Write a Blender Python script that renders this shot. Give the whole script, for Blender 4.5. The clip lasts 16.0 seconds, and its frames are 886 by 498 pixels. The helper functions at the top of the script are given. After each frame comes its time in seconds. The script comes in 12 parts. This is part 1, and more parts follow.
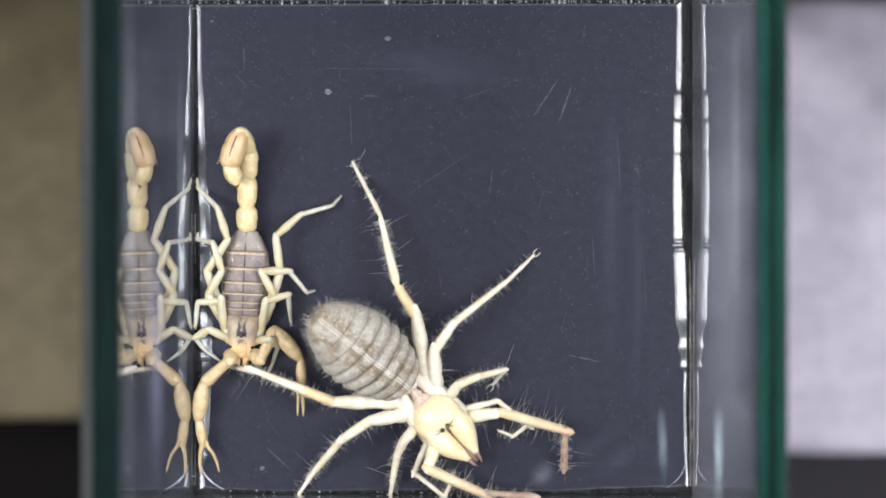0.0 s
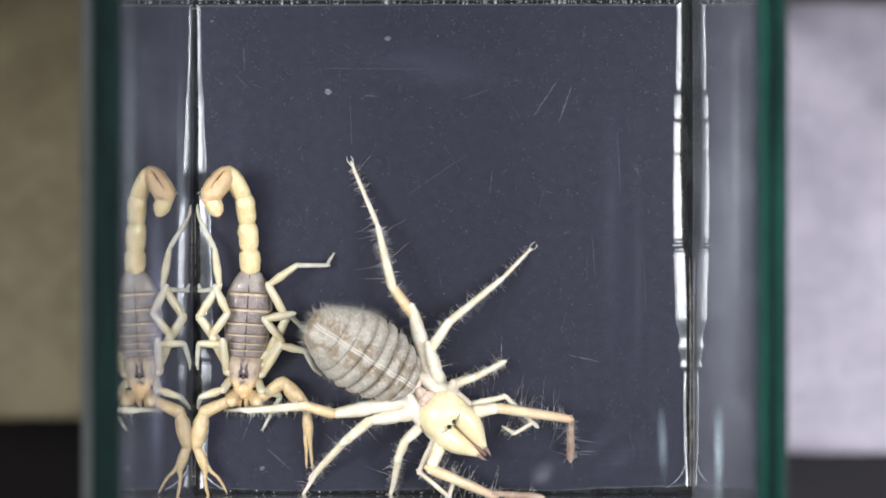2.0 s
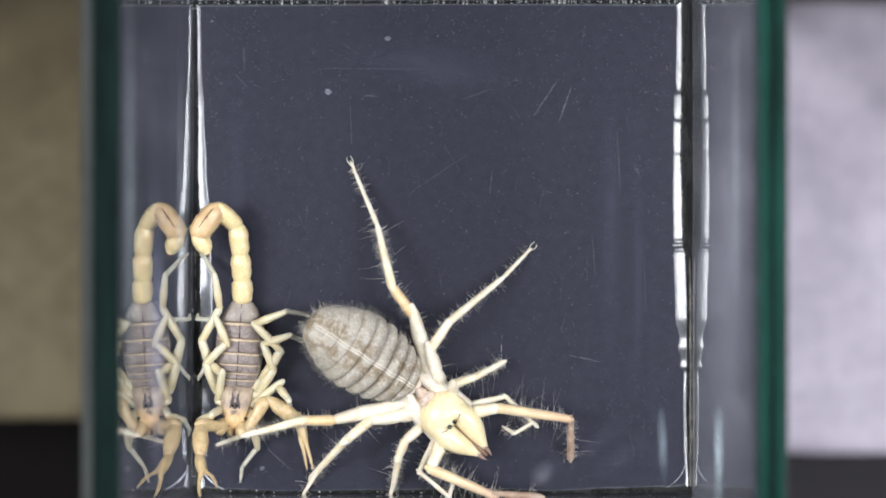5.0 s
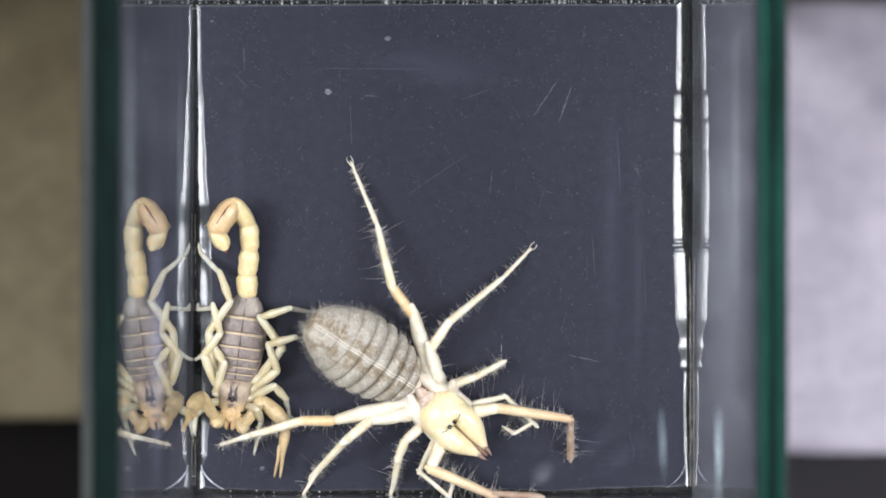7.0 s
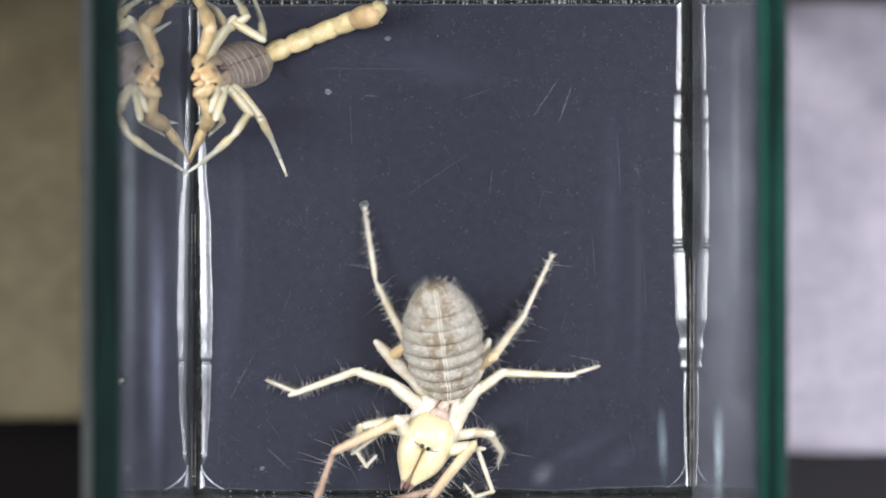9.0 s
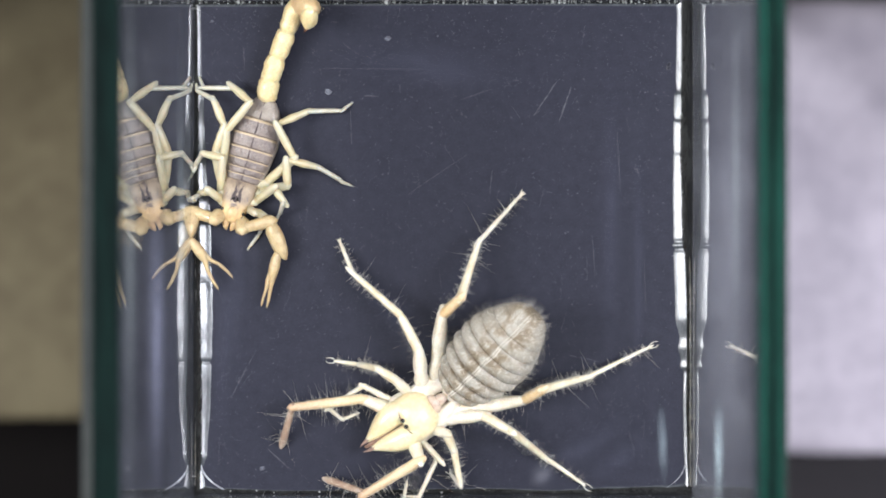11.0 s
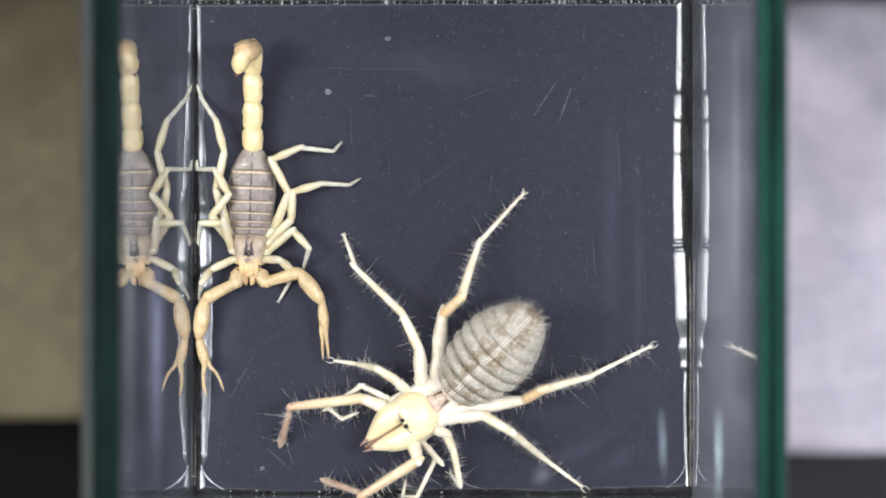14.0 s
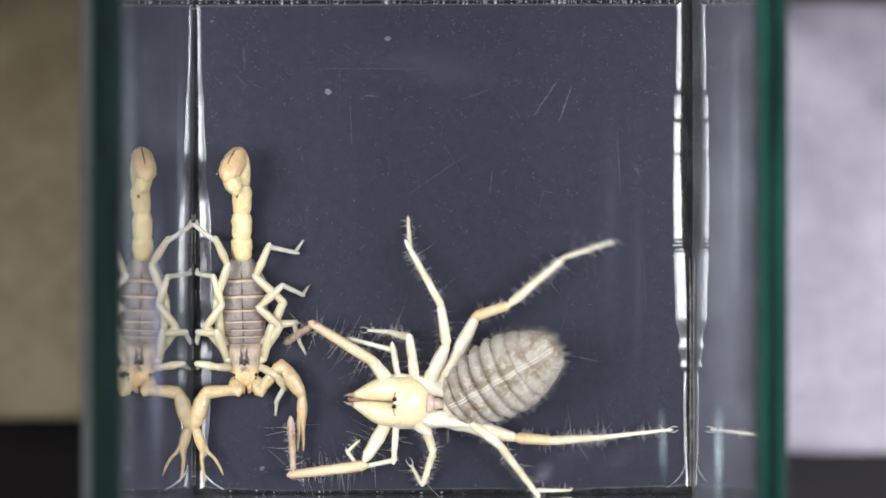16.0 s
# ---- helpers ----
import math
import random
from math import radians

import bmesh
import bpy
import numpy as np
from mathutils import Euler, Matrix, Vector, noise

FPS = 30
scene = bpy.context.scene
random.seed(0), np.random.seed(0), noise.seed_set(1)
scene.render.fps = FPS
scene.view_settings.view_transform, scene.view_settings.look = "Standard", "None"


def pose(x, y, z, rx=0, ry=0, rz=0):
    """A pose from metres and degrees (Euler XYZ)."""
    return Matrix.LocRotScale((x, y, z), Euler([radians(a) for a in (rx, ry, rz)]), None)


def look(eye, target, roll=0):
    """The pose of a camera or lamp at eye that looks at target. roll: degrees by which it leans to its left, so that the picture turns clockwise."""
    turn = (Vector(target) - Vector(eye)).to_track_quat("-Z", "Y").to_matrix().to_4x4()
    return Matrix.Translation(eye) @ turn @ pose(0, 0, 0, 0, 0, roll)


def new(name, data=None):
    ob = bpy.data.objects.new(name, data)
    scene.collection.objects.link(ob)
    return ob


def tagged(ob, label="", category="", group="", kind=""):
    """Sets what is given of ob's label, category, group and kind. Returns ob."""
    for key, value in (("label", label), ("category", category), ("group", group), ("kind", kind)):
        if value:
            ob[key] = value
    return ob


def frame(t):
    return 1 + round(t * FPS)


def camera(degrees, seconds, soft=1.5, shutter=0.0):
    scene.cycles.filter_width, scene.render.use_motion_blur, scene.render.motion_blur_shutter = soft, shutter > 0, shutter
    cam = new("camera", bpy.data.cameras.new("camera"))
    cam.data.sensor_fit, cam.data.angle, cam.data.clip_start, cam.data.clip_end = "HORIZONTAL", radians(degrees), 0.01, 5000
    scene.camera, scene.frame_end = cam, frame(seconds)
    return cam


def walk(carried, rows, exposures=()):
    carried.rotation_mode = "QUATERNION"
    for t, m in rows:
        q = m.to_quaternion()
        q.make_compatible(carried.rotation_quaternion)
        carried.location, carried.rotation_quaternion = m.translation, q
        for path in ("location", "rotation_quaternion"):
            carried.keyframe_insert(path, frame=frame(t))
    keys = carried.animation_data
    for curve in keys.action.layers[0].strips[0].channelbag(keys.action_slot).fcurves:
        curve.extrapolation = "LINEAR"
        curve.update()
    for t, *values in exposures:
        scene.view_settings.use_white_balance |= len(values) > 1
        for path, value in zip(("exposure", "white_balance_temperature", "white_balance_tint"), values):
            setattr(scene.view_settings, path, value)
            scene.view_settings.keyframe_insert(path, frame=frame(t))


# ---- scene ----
MM = 0.001
# ---- camera: it stands still over the open tank and looks straight down ----
cam = camera(27.54, 16.0, 1.8, 0.32)
cam.data.dof.use_dof = True
cam.data.dof.focus_distance = 0.395
cam.data.dof.aperture_fstop = 7.5
EYE = pose(0.0045, 0.0, 0.40, 0, 0.644, 0)
walk(cam, [(0.0, EYE), (16.0, EYE)], [(0.0, 0.0), (8.9, 0.0), (11.3, 0.08), (14.6, 0.08), (15.4, 0.0), (16.0, 0.0)])

# ---- light: a lamp over either side of the tank, an added soft fill over the bench ----
world = bpy.data.worlds.new("room_air")
world.use_nodes = True
world.node_tree.nodes["Background"].inputs[0].default_value = (0.55, 0.55, 0.65, 1)
world.node_tree.nodes["Background"].inputs[1].default_value = 0.05
scene.world = world
scene.view_settings.exposure = 0.0


def area(name, m, sx, sy, watts, colour):
    data = bpy.data.lights.new(name, "AREA")
    data.shape, data.size, data.size_y, data.energy, data.color = "RECTANGLE", sx, sy, watts, colour
    ob = new(name, data)
    ob.matrix_world = m
    return ob


area("bench_lamp_light", look((-0.36, 0.015, 0.46), (-0.01, 0, 0)), 0.17, 0.24, 3.55, (0.94, 0.96, 1.0))
area("side_lamp_light", look((0.36, 0.025, 0.46), (0.01, 0, 0)), 0.17, 0.24, 3.9, (0.885, 0.915, 1.0))
# Unseen fill lamp, added to lift the shadows.
area("overhead_fill_light", look((0.0, 0.0, 1.95), (0, 0.001, 0)), 1.2, 1.2, 17.0, (0.92, 0.94, 1.0))


# ---- materials ----
def mat(name, a, b=None, rough=0.5, scale=400.0, bump=0.0, bump_scale=None, coat=0.0, along=None, spec=0.5, sss=0.0, fine=0.42, span=(0.38, 0.62), stretch=(1, 1, 1), stripe=None, veins=None):
    """A surface of two mottled tones; along: a third tone reached towards the far end of a part; stripe: one that keeps to the middle of the back, in patches."""
    m = bpy.data.materials.new(name)
    m.use_nodes = True
    nt = m.node_tree
    p = nt.nodes["Principled BSDF"]
    tc = nt.nodes.new("ShaderNodeTexCoord")
    grain = nt.nodes.new("ShaderNodeMapping")
    grain.inputs["Scale"].default_value = stretch
    nt.links.new(tc.outputs["Object"], grain.inputs["Vector"])
    b = b or tuple(c * 0.8 for c in a)

    def noise_tex(s, detail=4):
        n = nt.nodes.new("ShaderNodeTexNoise")
        n.inputs["Scale"].default_value, n.inputs["Detail"].default_value = s, detail
        nt.links.new(grain.outputs[0], n.inputs["Vector"])
        return n

    big, small = noise_tex(scale), noise_tex(scale * 7, 2)
    add = nt.nodes.new("ShaderNodeMix")
    add.inputs[0].default_value = fine
    nt.links.new(big.outputs["Fac"], add.inputs[2])
    nt.links.new(small.outputs["Fac"], add.inputs[3])
    ramp = nt.nodes.new("ShaderNodeValToRGB")
    ramp.color_ramp.elements[0].position, ramp.color_ramp.elements[1].position = span
    ramp.color_ramp.elements[0].color, ramp.color_ramp.elements[1].color = (*b, 1), (*a, 1)
    nt.links.new(add.outputs[0], ramp.inputs[0])
    out = ramp.outputs[0]
    if along:
        colour, start, end = along
        sep = nt.nodes.new("ShaderNodeSeparateXYZ")
        nt.links.new(tc.outputs["Generated"], sep.inputs[0])
        r2 = nt.nodes.new("ShaderNodeMapRange")
        r2.inputs[1].default_value, r2.inputs[2].default_value = start, end
        nt.links.new(sep.outputs[0], r2.inputs[0])
        mix = nt.nodes.new("ShaderNodeMix")
        mix.data_type = "RGBA"
        nt.links.new(r2.outputs[0], mix.inputs[0])
        nt.links.new(out, mix.inputs[6])
        mix.inputs[7].default_value = (*colour, 1)
        out = mix.outputs[2]
    if stripe:
        colour, inner, outer, patch = stripe
        sep = nt.nodes.new("ShaderNodeSeparateXYZ")
        nt.links.new(tc.outputs["Object"], sep.inputs[0])
        side = nt.nodes.new("ShaderNodeMath")
        side.operation = "ABSOLUTE"
        nt.links.new(sep.outputs[1], side.inputs[0])
        fade = nt.nodes.new("ShaderNodeMapRange")
        fade.inputs[1].default_value, fade.inputs[2].default_value = outer, inner
        nt.links.new(side.outputs[0], fade.inputs[0])
        spots = noise_tex(patch, 2)
        hard = nt.nodes.new("ShaderNodeMapRange")
        hard.inputs[1].default_value, hard.inputs[2].default_value = 0.43, 0.56
        nt.links.new(spots.outputs["Fac"], hard.inputs[0])
        both = nt.nodes.new("ShaderNodeMath")
        both.operation = "MULTIPLY"
        nt.links.new(fade.outputs[0], both.inputs[0])
        nt.links.new(hard.outputs[0], both.inputs[1])
        mix = nt.nodes.new("ShaderNodeMix")
        mix.data_type = "RGBA"
        nt.links.new(both.outputs[0], mix.inputs[0])
        nt.links.new(out, mix.inputs[6])
        mix.inputs[7].default_value = (*colour, 1)
        out = mix.outputs[2]
    if veins:
        colour, size, width, share = veins
        web = noise_tex(size, 3)
        shift = nt.nodes.new("ShaderNodeMath")
        shift.operation = "SUBTRACT"
        shift.inputs[1].default_value = 0.5
        nt.links.new(web.outputs["Fac"], shift.inputs[0])
        size_of = nt.nodes.new("ShaderNodeMath")
        size_of.operation = "ABSOLUTE"
        nt.links.new(shift.outputs[0], size_of.inputs[0])
        thin = nt.nodes.new("ShaderNodeMapRange")
        thin.inputs[1].default_value, thin.inputs[2].default_value, thin.inputs[3].default_value, thin.inputs[4].default_value = 0.0, width, share, 0.0
        nt.links.new(size_of.outputs[0], thin.inputs[0])
        mix = nt.nodes.new("ShaderNodeMix")
        mix.data_type = "RGBA"
        nt.links.new(thin.outputs[0], mix.inputs[0])
        nt.links.new(out, mix.inputs[6])
        mix.inputs[7].default_value = (*colour, 1)
        out = mix.outputs[2]
    nt.links.new(out, p.inputs["Base Color"])
    p.inputs["Roughness"].default_value = rough
    p.inputs["Specular IOR Level"].default_value = spec
    p.inputs["Coat Weight"].default_value = coat
    if sss:
        p.inputs["Subsurface Weight"].default_value = sss
        p.inputs["Subsurface Radius"].default_value = (0.0012, 0.0008, 0.0005)
        p.inputs["Subsurface Scale"].default_value = 1.0
    if bump:
        bn = nt.nodes.new("ShaderNodeBump")
        bn.inputs["Strength"].default_value, bn.inputs["Distance"].default_value = bump, 0.0003
        t2 = noise_tex(bump_scale or scale * 4)
        nt.links.new(t2.outputs["Fac"], bn.inputs["Height"])
        nt.links.new(bn.outputs[0], p.inputs["Normal"])
    return m


def sheet_glass(name, gloss, haze, tint):
    """A face of clear glass: it lets light through, mirrors at a low angle and carries a faint smeared film."""
    m = bpy.data.materials.new(name)
    m.use_nodes = True
    nt = m.node_tree
    nt.nodes.remove(nt.nodes["Principled BSDF"])
    clear = nt.nodes.new("ShaderNodeBsdfTransparent")
    clear.inputs[0].default_value = (*tint, 1)
    mirror = nt.nodes.new("ShaderNodeBsdfGlossy")
    mirror.inputs["Roughness"].default_value = 0.0
    film = nt.nodes.new("ShaderNodeBsdfDiffuse")
    film.inputs[0].default_value = (0.62, 0.64, 0.72, 1)
    fres = nt.nodes.new("ShaderNodeFresnel")
    fres.inputs[0].default_value = 1.52
    gain = nt.nodes.new("ShaderNodeMath")
    gain.operation, gain.use_clamp = "MULTIPLY", True
    gain.inputs[1].default_value = gloss
    nt.links.new(fres.outputs[0], gain.inputs[0])
    glass = nt.nodes.new("ShaderNodeMixShader")
    nt.links.new(gain.outputs[0], glass.inputs[0])
    nt.links.new(clear.outputs[0], glass.inputs[1])
    nt.links.new(mirror.outputs[0], glass.inputs[2])
    tc = nt.nodes.new("ShaderNodeTexCoord")
    mp = nt.nodes.new("ShaderNodeMapping")
    mp.inputs["Scale"].default_value = (1, 1, 0.25)
    nt.links.new(tc.outputs["Object"], mp.inputs[0])
    n = nt.nodes.new("ShaderNodeTexNoise")
    n.inputs["Scale"].default_value, n.inputs["Detail"].default_value = 55, 5
    nt.links.new(mp.outputs[0], n.inputs["Vector"])
    ramp = nt.nodes.new("ShaderNodeMapRange")
    ramp.inputs[1].default_value, ramp.inputs[2].default_value, ramp.inputs[3].default_value, ramp.inputs[4].default_value = 0.42, 0.75, haze * 0.3, haze
    nt.links.new(n.outputs["Fac"], ramp.inputs[0])
    last = nt.nodes.new("ShaderNodeMixShader")
    nt.links.new(ramp.outputs[0], last.inputs[0])
    nt.links.new(glass.outputs[0], last.inputs[1])
    nt.links.new(film.outputs[0], last.inputs[2])
    nt.links.new(last.outputs[0], nt.nodes["Material Output"].inputs["Surface"])
    return m


GLASS_IN = sheet_glass("smeared_clear_glass", 1.75, 0.09, (0.90, 0.95, 0.93))
GLASS_FOG = sheet_glass("hazy_clear_glass", 1.75, 0.27, (0.90, 0.95, 0.93))
GLASS_OUT = sheet_glass("clear_glass", 0.25, 0.0, (0.95, 0.98, 0.97))
EDGE = mat("green_glass_edge", (0.0062, 0.040, 0.029), (0.0022, 0.0145, 0.011), rough=0.6, scale=420, spec=0.05, stretch=(1, 0.07, 1), span=(0.38, 0.62))
DARKEDGE = mat("blackish_green_glass_edge", (0.0034, 0.012, 0.010), (0.0016, 0.0050, 0.0045), rough=0.6, scale=420, spec=0.04, stretch=(1, 0.07, 1))
SLATE = mat("slate_tinted_glass_rim", (0.026, 0.032, 0.036), (0.014, 0.018, 0.021), rough=0.6, scale=300, spec=0.05, stretch=(1, 0.1, 1))
PANE_FOOT = mat("ground_pane_foot", (0.024, 0.024, 0.034), (0.018, 0.018, 0.027), rough=0.7, scale=60, spec=0.1)
# Paler grey: the lit look of the chamfer is in this colour.
BEVEL = mat("lit_chamfer_grey", (0.036, 0.039, 0.037), (0.022, 0.025, 0.024), rough=0.7, scale=200, spec=0.1, stretch=(1, 0.15, 1))
# Two tones of one glue: lit outer band, dark steep core.
GLUE = mat("pale_highlit_glue", (0.070, 0.076, 0.084), (0.036, 0.040, 0.045), rough=0.23, scale=300, spec=0.6, coat=0.22, bump=0.2, bump_scale=260, stretch=(1, 0.25, 1))
GLUE_CORE = mat("darkened_glue_core", (0.026, 0.027, 0.026), (0.009, 0.009, 0.009), rough=0.24, scale=300, spec=0.5, bump=0.3, bump_scale=300, stretch=(1, 0.3, 1))
# Pale tone puts the rim's bright line into its colour.
RIM = mat("highlit_glue_rim", (0.52, 0.54, 0.58), (0.20, 0.20, 0.23), rough=0.2, scale=500, coat=0.5)
RESIDUE = mat("brownish_glue_residue", (0.085, 0.072, 0.048), (0.012, 0.011, 0.009), rough=0.35, scale=200, bump=0.5, span=(0.45, 0.62))
GLUE_CRUMB = mat("milky_glue_crumbs", (0.46, 0.47, 0.46), (0.07, 0.065, 0.05), rough=0.3, scale=900, bump=0.4)
BASE = mat("dark_base_glass", (0.0260, 0.0268, 0.0396), (0.0147, 0.0149, 0.0232), rough=0.42, scale=420, spec=0.09, bump=0.04, bump_scale=2600, span=(0.31, 0.69), fine=0.6)
SCRATCH = mat("pale_scratch", (0.075, 0.075, 0.090), rough=0.6)
FLECK = mat("faint_fleck", (0.062, 0.064, 0.076), (0.040, 0.042, 0.052), rough=0.7, scale=300)
DUST = mat("dust_specks", (0.17, 0.18, 0.21), (0.05, 0.05, 0.065), rough=0.8, scale=200)
BLACK = mat("matt_black_board", (0.010, 0.010, 0.012), (0.006, 0.006, 0.007), rough=0.8, scale=60, spec=0.1)
BENCH = mat("dark_bench_top", (0.0072, 0.0052, 0.0049), (0.0046, 0.0035, 0.0033), rough=0.7, scale=20, spec=0.1)
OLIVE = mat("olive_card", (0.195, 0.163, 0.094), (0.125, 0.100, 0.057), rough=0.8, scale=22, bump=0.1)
MAUVE = mat("dusky_mauve_mat", (0.0205, 0.0165, 0.0207), (0.0145, 0.012, 0.015), rough=0.8, scale=25)
SHEET = mat("pale_lilac_sheet", (0.70, 0.635, 0.715), (0.475, 0.43, 0.505), rough=0.7, scale=34, bump=0.1)
FILM = mat("clear_glue_film", (0.019, 0.0195, 0.029), (0.0125, 0.013, 0.02), rough=0.34, scale=110, spec=0.45)


def fading_patch(name, share, milky=False, tone=(0.52, 0.54, 0.74)):
    """A patch that thins out to nothing at its rim; milky ones put glare and haze into the colour."""
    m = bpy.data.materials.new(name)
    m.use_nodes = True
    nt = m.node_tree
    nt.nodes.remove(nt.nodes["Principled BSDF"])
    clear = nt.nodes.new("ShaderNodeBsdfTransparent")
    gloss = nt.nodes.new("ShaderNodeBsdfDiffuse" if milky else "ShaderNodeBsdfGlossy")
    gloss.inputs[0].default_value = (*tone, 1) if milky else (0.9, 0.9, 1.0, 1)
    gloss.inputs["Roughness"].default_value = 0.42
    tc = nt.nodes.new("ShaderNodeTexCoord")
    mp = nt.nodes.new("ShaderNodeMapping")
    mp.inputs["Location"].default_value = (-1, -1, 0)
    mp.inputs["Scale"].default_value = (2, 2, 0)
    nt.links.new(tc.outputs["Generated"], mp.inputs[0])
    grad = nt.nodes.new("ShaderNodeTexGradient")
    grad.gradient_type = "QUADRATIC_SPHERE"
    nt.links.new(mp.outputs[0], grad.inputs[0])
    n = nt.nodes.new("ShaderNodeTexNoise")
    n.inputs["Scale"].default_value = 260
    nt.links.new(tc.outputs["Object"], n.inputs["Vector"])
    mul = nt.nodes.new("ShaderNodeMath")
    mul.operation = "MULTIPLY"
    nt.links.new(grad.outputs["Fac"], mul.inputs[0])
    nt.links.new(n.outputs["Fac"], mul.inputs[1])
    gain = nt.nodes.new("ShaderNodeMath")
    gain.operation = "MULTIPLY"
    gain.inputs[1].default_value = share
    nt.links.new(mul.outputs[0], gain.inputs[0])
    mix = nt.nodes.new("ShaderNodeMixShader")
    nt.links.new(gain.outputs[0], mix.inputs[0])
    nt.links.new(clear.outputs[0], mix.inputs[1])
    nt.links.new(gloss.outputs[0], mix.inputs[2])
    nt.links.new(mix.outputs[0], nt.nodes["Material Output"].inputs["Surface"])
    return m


# Diffuse pale patches: glare and reflections put into the colour of base and panes.
PANE_GLARE = fading_patch("painted_pane_glare", 1.1, True, (0.55, 0.66, 0.70))
# Grey haze that pales the side panes towards the middle of each patch.
GREY_HAZE = fading_patch("grey_haze_patch", 0.42, True, (0.50, 0.56, 0.57))
LILAC_GLARE = fading_patch("painted_lilac_glare", 0.42, True)
FAINT_GLARE = fading_patch("painted_faint_glare", 0.05, True, (0.48, 0.50, 0.72))
STREAK_GLARE = fading_patch("painted_bright_streak", 0.5, True, (0.55, 0.66, 0.72))
PANE_HAZE = fading_patch("pale_pane_haze", 0.30, True, (0.56, 0.55, 0.64))
# Glossy patch added where pale glare lies on the base.
HAZE_FILM = fading_patch("glossy_glare_film", 0.125)
PAINT = mat("room_wall_paint", (0.55, 0.54, 0.55), (0.50, 0.50, 0.50), rough=0.9, scale=3)

YEL = mat("straw_yellow_shell", (0.55, 0.415, 0.225), (0.37, 0.265, 0.14), rough=0.34, scale=500, bump=0.7, bump_scale=1400, sss=0.3, coat=0.2)
PALEW = mat("translucent_leg_tip", (0.53, 0.51, 0.43), (0.38, 0.36, 0.28), rough=0.34, scale=600, bump=0.3, bump_scale=1700, sss=0.4, coat=0.15)
TAILY = mat("cream_yellow_tail_shell", (0.76, 0.625, 0.345), (0.56, 0.43, 0.22), rough=0.30, scale=380, bump=0.9, bump_scale=1100, sss=0.35, coat=0.3)
TAILO = mat("orange_tail_shell", (0.64, 0.455, 0.25), (0.48, 0.325, 0.17), rough=0.34, scale=420, bump=0.7, bump_scale=1500, sss=0.3, coat=0.2)
PALE = mat("pale_straw_leg", (0.555, 0.48, 0.305), (0.42, 0.352, 0.205), rough=0.36, scale=500, bump=0.3, bump_scale=1700, sss=0.4, coat=0.1, along=((0.53, 0.49, 0.365), 0.3, 1.0))
GREYB = mat("grey_brown_back_plate", (0.27, 0.222, 0.195), (0.135, 0.106, 0.098), rough=0.33, scale=430, bump=0.9, bump_scale=2000, coat=0.15, sss=0.1)
REAR = mat("pale_rear_plate", (0.30, 0.255, 0.205), (0.19, 0.155, 0.135), rough=0.33, scale=420, bump=0.6, bump_scale=2000, coat=0.2, sss=0.2)
BAND = mat("pale_plate_border", (0.54, 0.42, 0.275), (0.33, 0.25, 0.165), rough=0.36, scale=700, bump=0.5)
CARA = mat("orange_head_shield", (0.40, 0.31, 0.21), (0.24, 0.18, 0.135), rough=0.35, scale=700, bump=0.5, bump_scale=3000, along=((0.66, 0.45, 0.22), 0.48, 0.72), coat=0.05, stripe=((0.12, 0.088, 0.080), 0.0002, 0.0016, 620.0))
MOUTH = mat("orange_mouth_claw", (0.68, 0.47, 0.24), (0.46, 0.29, 0.14), rough=0.35, scale=700, bump=0.3, sss=0.2)
MARK = mat("dusky_shield_mark", (0.085, 0.060, 0.058), (0.045, 0.032, 0.034), rough=0.65, scale=900, bump=0.4)
EYEB = mat("black_eye", (0.006, 0.006, 0.007), rough=0.08, coat=1.0)
CLAWD = mat("brown_claw_tip", (0.16, 0.060, 0.030), (0.08, 0.03, 0.018), rough=0.25, scale=600, coat=0.4)

FANG = mat("pinkish_brown_fang", (0.40, 0.27, 0.21), (0.18, 0.10, 0.08), rough=0.3, scale=500, coat=0.3)
JAWIN = mat("tawny_inner_jaw", (0.30, 0.175, 0.115), (0.14, 0.075, 0.05), rough=0.5, scale=700, bump=0.3)
CREAM = mat("cream_jaw_shell", (0.84, 0.745, 0.50), (0.74, 0.61, 0.35), rough=0.28, scale=190, bump=0.15, bump_scale=900, sss=0.3, coat=0.3)
WHITE = mat("white_soft_joint", (0.80, 0.74, 0.63), (0.70, 0.60, 0.48), rough=0.45, scale=400, bump=0.3, sss=0.3)
PINK = mat("pinkish_neck_plate", (0.74, 0.61, 0.50), (0.46, 0.33, 0.255), rough=0.45, scale=600, bump=0.3, sss=0.2)
LIMB = mat("cream_limb", (0.80, 0.73, 0.54), (0.62, 0.50, 0.31), rough=0.4, scale=330, bump=0.5, bump_scale=1500, sss=0.25, along=((0.84, 0.78, 0.64), 0.6, 1.0))
LIMBO = mat("tawny_limb", (0.72, 0.53, 0.30), (0.58, 0.39, 0.19), rough=0.42, scale=420, bump=0.15, sss=0.2, along=((0.78, 0.66, 0.45), 0.80, 1.0))
LIMBW = mat("white_limb", (0.77, 0.71, 0.585), (0.60, 0.52, 0.38), rough=0.4, scale=330, bump=0.5, bump_scale=1500, sss=0.3)
PALPO = mat("tawny_feeler", (0.76, 0.61, 0.39), (0.63, 0.46, 0.26), rough=0.42, scale=300, bump=0.3, sss=0.2, along=((0.54, 0.365, 0.23), 0.35, 1.0))
PALPT = mat("brown_feeler_tip", (0.42, 0.30, 0.215), (0.25, 0.155, 0.105), rough=0.5, scale=600, bump=0.4, sss=0.2, along=((0.50, 0.40, 0.31), 0.75, 1.0))
